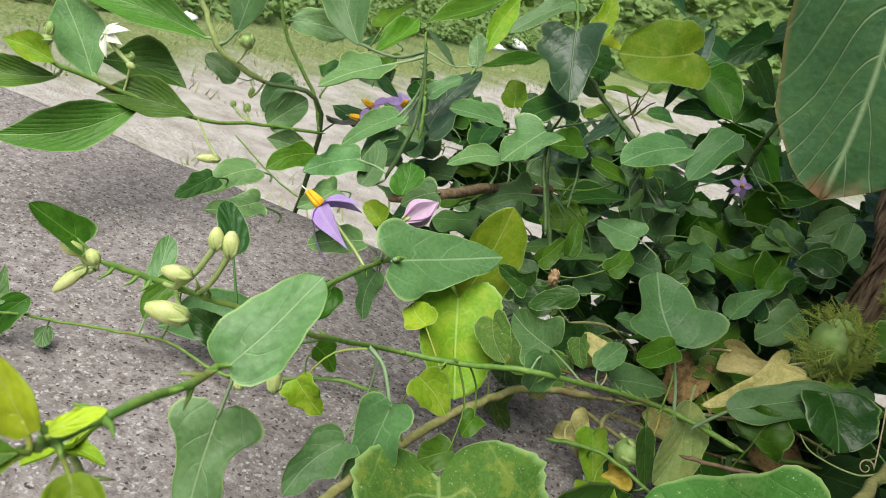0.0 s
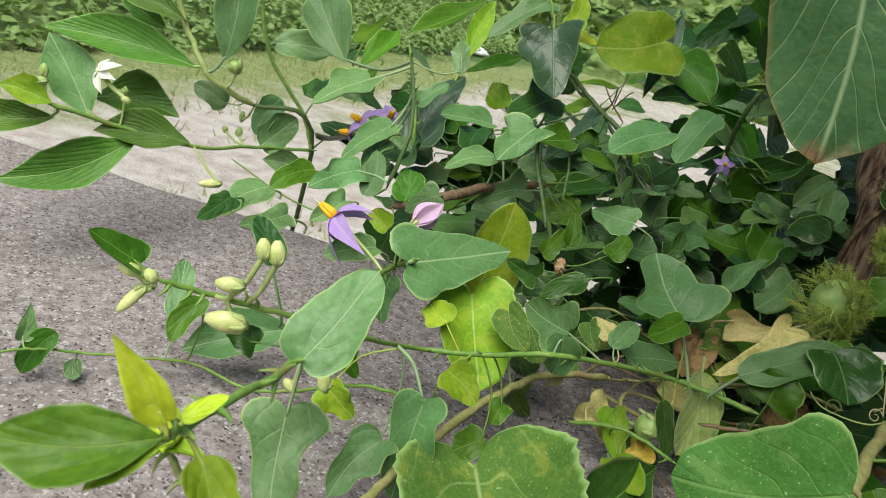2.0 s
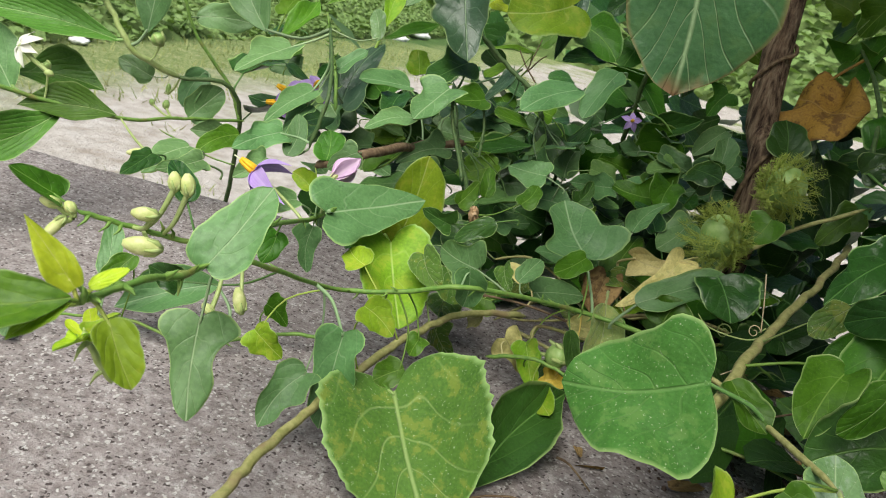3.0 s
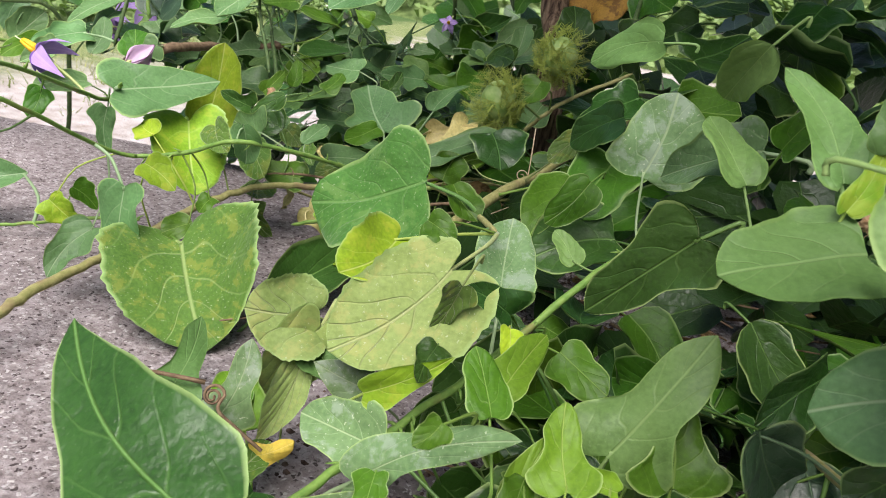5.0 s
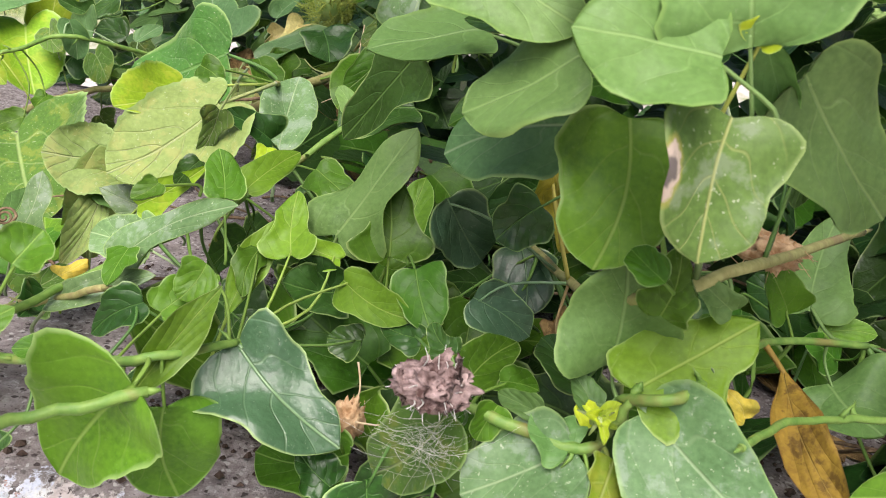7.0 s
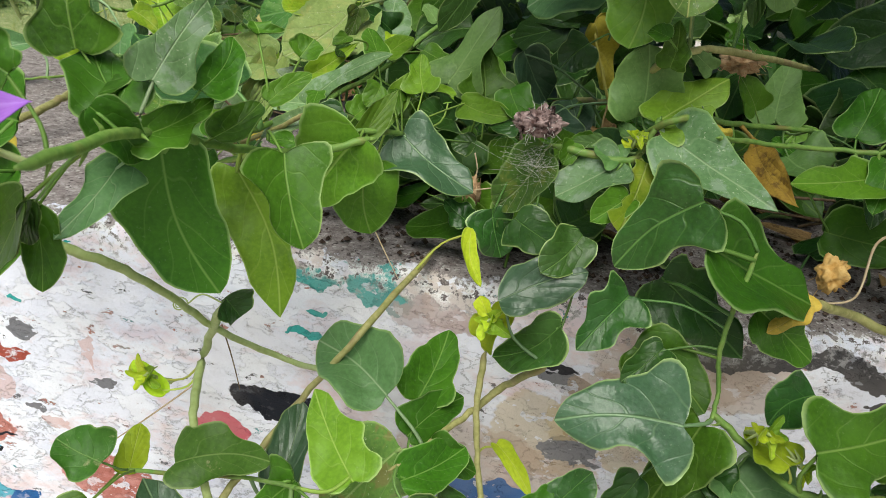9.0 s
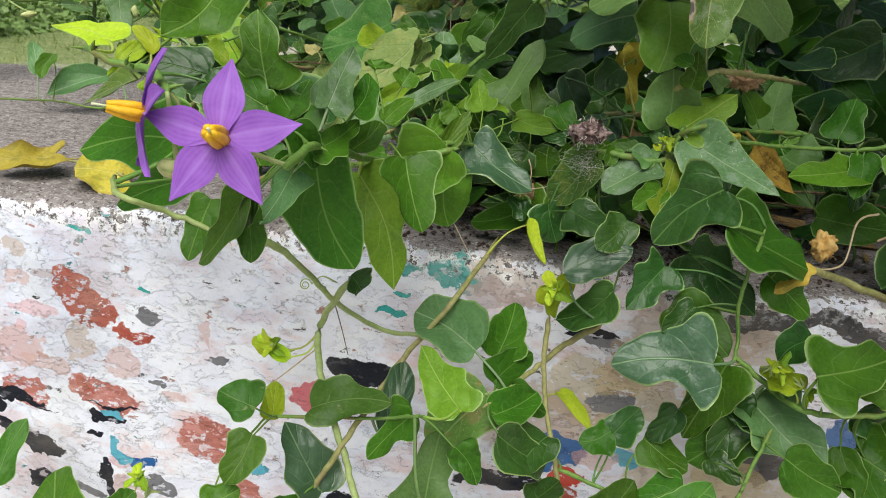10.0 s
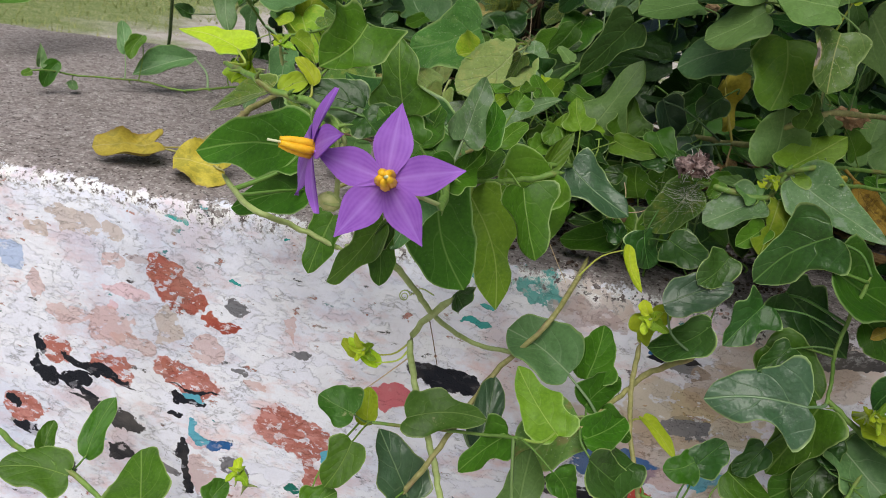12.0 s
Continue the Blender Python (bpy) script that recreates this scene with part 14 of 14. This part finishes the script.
X("Cd", 597, 356, 72, 628, 359, 54, 32, 0.4, 0.5, 0.8)
X("Cd", 616, 385, 57, 592, 365, 40, 31, -0.0, -0.6, 0.8)
X("Cd", 621, 246, 61, 603, 203, 74, 29, -0.5, 0.4, 0.7)
X("Cd", 633, 220, 66, 600, 237, 44, 33, -0.6, -0.5, 0.6)
X("Cd", 76, 375, 35, 114, 382, 39, 25, 0.1, -0.9, 0.5)
X("Cg", 152, 292, 27, 109, 274, 33, 44, 0.3, -0.5, 0.8)
X("Cg", 200, 327, 14, 157, 337, 26, 37, -0.1, -0.9, 0.5)
X("Cg", 210, 352, 67, 244, 357, 60, 31, 0.2, -0.3, 0.9)
X("Cg", 231, 302, 36, 258, 319, 44, 21, 0.1, -0.5, 0.8)
X("Cg", 271, 345, 54, 263, 379, 60, 29, 0.7, 0.0, 0.7)
X("Cg", 285, 211, 40, 334, 212, 62, 41, -0.4, -0.3, 0.9)
X("Cg", 296, 299, 15, 285, 259, 11, 31, 0.5, -0.2, 0.9)
X("Cg", 300, 405, 70, 285, 385, 40, 24, 0.1, -0.9, 0.5)
X("Cg", 311, 274, 16, 314, 301, -5, 24, 0.7, 0.4, 0.6)
X("Cg", 329, 374, 106, 302, 369, 79, 27, -0.5, -0.6, 0.6)
X("Cg", 331, 211, 16, 341, 187, 31, 21, -0.1, 0.5, 0.9)
X("Cg", 337, 234, 12, 335, 197, 27, 26, -0.8, 0.3, 0.6)
X("Cg", 339, 372, 109, 340, 334, 90, 29, 0.3, -0.4, 0.8)
X("Cg", 351, 222, 84, 332, 193, 50, 33, -0.3, -0.7, 0.7)
X("Cg", 357, 350, 18, 397, 357, 16, 33, 0.1, -0.5, 0.9)
X("Cg", 364, 236, 73, 360, 196, 59, 29, -0.3, -0.3, 0.9)
X("Cg", 366, 385, 19, 392, 384, -5, 29, -0.1, -1.0, -0.0)
X("Cg", 371, 233, 52, 333, 243, 44, 35, -0.2, 0.0, 1.0)
X("Cg", 374, 240, 28, 347, 233, 35, 18, 0.3, -0.2, 0.9)
X("Cg", 378, 346, 46, 352, 348, 23, 27, -0.4, -0.8, 0.4)
X("Cg", 384, 293, 44, 355, 287, 58, 23, 0.3, -0.9, 0.2)
X("Cg", 391, 319, 24, 398, 344, -5, 34, -1.0, 0.1, -0.1)
X("Cg", 408, 215, 80, 426, 195, 66, 27, -0.6, -0.7, 0.4)
X("Cg", 422, 291, 62, 389, 295, 56, 29, -0.2, -0.6, 0.8)
X("Cg", 444, 239, 70, 473, 222, 39, 41, -0.1, -0.9, 0.4)
X("Cg", 455, 374, 17, 452, 404, 1, 25, 0.3, 0.5, 0.8)
X("Cg", 475, 386, 74, 437, 398, 95, 34, -0.0, -0.9, 0.5)
X("Cg", 488, 314, 37, 461, 301, 32, 19, 0.0, -0.4, 0.9)
X("Cg", 524, 368, 65, 556, 377, 33, 42, 0.2, -1.0, -0.1)
X("Cg", 531, 277, 76, 550, 247, 75, 28, -0.4, -0.3, 0.9)
X("Cg", 551, 223, 30, 562, 252, 44, 30, 0.2, -0.5, 0.8)
X("Cg", 555, 393, 106, 570, 362, 67, 49, -0.0, -0.8, 0.6)
X("Cg", 56, 371, 57, 90, 367, 28, 34, 0.6, -0.0, 0.8)
X("Cg", 587, 371, 88, 564, 324, 99, 47, -0.7, 0.5, 0.5)
X("Cg", 588, 370, 24, 626, 339, 13, 32, -0.3, -0.6, 0.8)
X("Cg", 610, 332, 79, 581, 294, 77, 35, 0.5, -0.4, 0.8)
X("Cg", 620, 375, 40, 578, 365, 59, 35, 0.5, -0.6, 0.7)
X("Cg", 621, 298, 13, 580, 282, 6, 37, 0.3, -0.9, 0.4)
X("Cg", 81, 273, 28, 67, 319, 37, 32, 0.0, -0.2, 1.0)
X("Cg", 94, 394, 53, 120, 354, 52, 44, -0.4, -0.3, 0.8)
X("Bc", -143, 556, 87, -163, 574, 65, 32, -0.6, 0.2, 0.7)
X("Bc", -20, 544, 85, -55, 577, 75, 43, -0.5, -0.3, 0.8)
X("Bc", -230, 532, 68, -269, 511, 79, 36, 0.4, -0.4, 0.8)
X("Bc", -76, 550, 103, -50, 575, 92, 33, 0.2, 0.3, 1.0)
X("Bc", 1, 546, 159, -2, 508, 156, 26, 0.5, -0.1, 0.9)
X("Bc", 108, 612, 116, 91, 586, 108, 25, 0.3, -0.5, 0.8)
X("Bc", 116, 536, 68, 117, 558, 47, 28, -0.7, 0.5, 0.5)
X("Bc", 3, 615, 123, 32, 591, 119, 27, -0.4, -0.6, 0.7)
X("Bc", 38, 565, 248, 37, 599, 252, 29, -0.2, -0.1, 1.0)
X("Bc", 54, 605, 180, 25, 584, 161, 38, -0.3, -0.4, 0.9)
X("Bc", 7, 583, 158, 33, 588, 131, 32, 0.5, -0.8, 0.3)
X("Bd", -16, 655, 235, 20, 632, 254, 38, -0.6, -0.5, 0.6)
X("Bd", -53, 596, 79, -73, 631, 92, 29, 0.3, -0.2, 0.9)
X("Bd", -76, 549, 121, -109, 548, 96, 27, -0.6, -0.2, 0.8)
X("Bd", 128, 533, 137, 89, 549, 127, 26, -0.4, -0.3, 0.9)
X("Bd", 15, 743, 53, 41, 696, 47, 45, -0.4, -0.3, 0.9)
X("Bd", 19, 662, 83, -11, 627, 69, 35, 0.3, -0.5, 0.8)
X("Bd", 39, 571, 55, 55, 604, 23, 40, 0.9, -0.1, 0.4)
X("Bd", 53, 591, 197, 36, 620, 171, 29, -0.7, 0.2, 0.7)
X("Bd", 59, 574, 131, 98, 567, 105, 32, 0.5, -0.4, 0.8)
X("Bd", 75, 692, 132, 88, 660, 90, 36, 0.5, -0.6, 0.6)
X("Bd", 85, 599, 144, 59, 615, 125, 26, -0.5, -0.8, 0.0)
X("Bg", -144, 532, 106, -123, 513, 92, 26, -0.1, -0.6, 0.8)
X("Bg", -193, 543, 93, -230, 575, 101, 36, -0.1, -0.4, 0.9)
X("Bg", -2, 677, 249, 15, 661, 222, 33, 0.2, -0.8, 0.6)
X("Bg", -56, 537, 95, -20, 518, 77, 32, 0.3, -0.2, 0.9)
X("Bg", -82, 615, 96, -45, 590, 86, 37, 0.3, 0.0, 1.0)
X("Bg", 1, 627, 192, -7, 601, 162, 31, -0.1, -0.7, 0.7)
X("Bg", 123, 577, 156, 148, 605, 132, 37, 0.5, 0.3, 0.8)
X("Bg", 19, 541, 156, -10, 518, 167, 36, 0.1, 0.3, 0.9)
X("Bg", 65, 720, 54, 26, 753, 43, 43, -0.6, -0.6, 0.5)
X("Bg", 8, 537, 108, 6, 496, 85, 37, 0.6, -0.4, 0.7)
# joined filler; its dark greens carry painted interior shade
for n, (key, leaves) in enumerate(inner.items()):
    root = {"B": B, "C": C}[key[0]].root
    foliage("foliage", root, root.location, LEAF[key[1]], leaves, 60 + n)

# both sets take the dark leaf green, shade painted into the colour
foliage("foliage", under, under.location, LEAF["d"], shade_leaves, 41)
foliage("foliage", under, under.location, LEAF["d"], dimmed_leaves, 42)
rng = random.Random(44)
for k in range(14):
    bm = bmesh.new()
    a = Vector((rng.uniform(-0.2, 0.6), rng.uniform(0.45, 0.9), GROUND_Z - 0.02)) - under.location
    pts = curve_points([a, a + Vector((rng.gauss(0, 0.06), rng.gauss(-0.02, 0.05), 0.3)), a + Vector((rng.gauss(0, 0.12), rng.gauss(-0.04, 0.08), rng.uniform(0.5, 0.68)))], 6)
    tube(bm, pts, 0.004, 0.0016, 6, 0.15, rng)
    part("stem", bm, STEM["dark"], under)


# ---- leaf litter and twigs under the vines ----
rng = random.Random(8)
litter = []
for _ in range(240):
    x, y = rng.uniform(0.02, 0.62), rng.uniform(0.06, 0.41)
    if x < 0.2 and y < 0.24 and rng.random() < 0.85:
        continue
    lf = random_leaf(rng, Vector((x, y, 0.0015 + rng.random() * 0.003)), 0.01, 0.026)
    litter.append((lf[0], Vector((lf[1].x, lf[1].y, abs(lf[1].z) * 0.12)), Vector((rng.gauss(0, 0.3), rng.gauss(0, 0.3), 1)), lf[3], lf[4] * 0.7))
tagged(foliage("leaf_litter", None, Vector((0.3, 0.2, 0.0)), LEAF["r"], litter, 9), "withered brown leaves lying on the wall top", "leaf litter", kind="stuff")
# dark soil crumbs washed in under the vines
soil, nt, b = material("dark_soil", 0.95, 0.1)
nt.links.new(ramp(nt, noise_tex(nt, coords(nt), 260.0, 4.0), (0.35, (0.035, 0.024, 0.019)), (0.65, (0.12, 0.085, 0.068))), b.inputs["Base Color"])
bm = bmesh.new()
for _ in range(5200):
    x, y = rng.uniform(0.04, 0.62), 0.012 + 0.36 * rng.random()
    if noise.noise(Vector((x * 17, y * 17, 6))) < -0.12 + max(0.0, 0.16 - x) * 4:
        continue
    r = rng.uniform(0.0006, 0.0018)
    c = Vector((x, y, r * 0.4))
    ring = [bm.verts.new(c + Vector((math.cos(a), math.sin(a), rng.uniform(-0.25, 0.25))) * r * rng.uniform(0.7, 1.2)) for a in (0.2, 1.5, 2.7, 3.9, 5.1)]
    top, low = bm.verts.new(c + Vector((0, 0, r * 0.9))), bm.verts.new(c - Vector((0, 0, r * 0.6)))
    for k in range(5):
        bm.faces.new((ring[k], ring[(k + 1) % 5], top))
        bm.faces.new((ring[(k + 1) % 5], ring[k], low))
tagged(mesh_object("soil_crumbs", bm, soil, smooth=False), "dark brown soil crumbs scattered on the wall top", "soil", kind="stuff")
bm = bmesh.new()
for _ in range(110):
    p = Vector((rng.uniform(0.05, 0.6), rng.uniform(0.08, 0.37), 0.002 + rng.random() * 0.02))
    a = rng.uniform(0, 6.28)
    d = Vector((math.cos(a), math.sin(a) * 0.6, rng.uniform(-0.05, 0.25))) * rng.uniform(0.02, 0.09)
    tube(bm, curve_points([p, p + d * 0.5 + Vector((rng.gauss(0, 0.003), rng.gauss(0, 0.003), 0.003)), p + d], 3), rng.uniform(0.0005, 0.0013), 0.0004, 5)
twigs = mesh_object("twig_litter", bm, STEM["brown"])
tagged(twigs, "thin dry brown twigs under the vines", "twigs", kind="stuff")

# ---- far side: grass, low hedge, scraps ----
rng = random.Random(12)
bm = bmesh.new()
for _ in range(9000):
    x, y = rng.uniform(-3.3, 0.4), rng.uniform(1.2, 7.5)
    if noise.noise(Vector((x * 2.2, y * 2.2, 4))) < -0.2 + 0.9 * (x + 2.2) and noise.noise(Vector((x * 1.1, y * 1.1, 8))) < 0.22:
        continue
    h, a = rng.uniform(0.02, 0.06), rng.uniform(0, 6.28)
    p = Vector((x, y, GROUND_Z - 0.01))
    side, lean = Vector((math.cos(a), math.sin(a), 0)) * 0.004, Vector((rng.gauss(0, 0.02), rng.gauss(0, 0.02), h))
    bm.faces.new([bm.verts.new(q) for q in (p - side, p + side, p + lean + side * 0.3)])
m, nt, b = material("thin_grass", 0.8, 0.2)
n = noise_tex(nt, coords(nt), 3.0, 4.0)
nt.links.new(ramp(nt, n, (0.3, (0.16, 0.21, 0.06)), (0.55, (0.3, 0.33, 0.12)), (0.75, (0.42, 0.4, 0.2))), b.inputs["Base Color"])
tagged(mesh_object("grass", bm, m), "thin yellowish grass on sandy ground", "grass", kind="stuff")


def hedge_edge(y):
    return -2.62 - 0.1 * y + 0.16 * noise.noise(Vector((0, y * 1.1, 5)))


def mound(x, y):
    return GROUND_Z + 0.06 + max(0.0, hedge_edge(y) - x) * 0.36 + 0.10 * noise.noise(Vector((x * 1.7, y * 1.7, 2))) + 0.05 * noise.noise(Vector((x * 5, y * 5, 7)))


hedge_leaves = []
for _ in range(21000):
    y = rng.uniform(0.6, 11.5)
    x = hedge_edge(y) - 4.2 * rng.random() ** 1.5
    p = Vector((x, y, mound(x, y) + rng.uniform(-0.03, 0.03)))
    hedge_leaves.append(random_leaf(rng, p, 0.03, 0.065))
for _ in range(7000):
    x, y = rng.uniform(-10.0, 9.0), 12.0 + 5.0 * rng.random()
    hedge_leaves.append(random_leaf(rng, Vector((x, y, GROUND_Z + (y - 12.0) * 0.75 + rng.uniform(0.0, 0.2))), 0.12, 0.24))
hedge = foliage("low_hedge", None, Vector((-4, 4, GROUND_Z)), LEAF["h"], hedge_leaves, 13)
tagged(hedge, "mid-green low creeping hedge beyond the grass", "hedge", kind="stuff")
bm = bmesh.new()
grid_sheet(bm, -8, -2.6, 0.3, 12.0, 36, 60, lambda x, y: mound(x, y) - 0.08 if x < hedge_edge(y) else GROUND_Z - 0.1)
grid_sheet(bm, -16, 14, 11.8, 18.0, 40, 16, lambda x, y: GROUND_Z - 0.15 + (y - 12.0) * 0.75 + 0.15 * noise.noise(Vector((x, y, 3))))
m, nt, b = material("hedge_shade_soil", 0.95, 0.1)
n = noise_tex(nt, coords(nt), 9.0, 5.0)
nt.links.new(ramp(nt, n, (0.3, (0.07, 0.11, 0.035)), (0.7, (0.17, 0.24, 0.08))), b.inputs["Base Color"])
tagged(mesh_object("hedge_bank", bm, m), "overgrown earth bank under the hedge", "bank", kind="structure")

m, nt, b = material("white_scrap", 0.6, 0.3)
nt.links.new(ramp(nt, noise_tex(nt, coords(nt), 30.0), (0.3, (0.7, 0.7, 0.7)), (0.7, (0.85, 0.85, 0.85))), b.inputs["Base Color"])
for k, (x, y, s) in enumerate(((-2.88, 2.9, 0.09), (-3.6, 9.2, 0.3), (-3.3, 7.9, 0.2))):
    bm = bmesh.new()
    bmesh.ops.create_icosphere(bm, subdivisions=3, radius=s / 2)
    for v in bm.verts:
        d = v.co.normalized()
        v.co = v.co * (1 + 0.4 * noise.noise(d * 2.3 + Vector((k * 9, 0, 0))))
        v.co.z *= 0.45
    ob = mesh_object("paper_scrap", bm, m)
    ob.location = (x, y, GROUND_Z + 0.02)
    tagged(ob, "crumpled white scrap lying on the grass", "litter", group="white scraps")
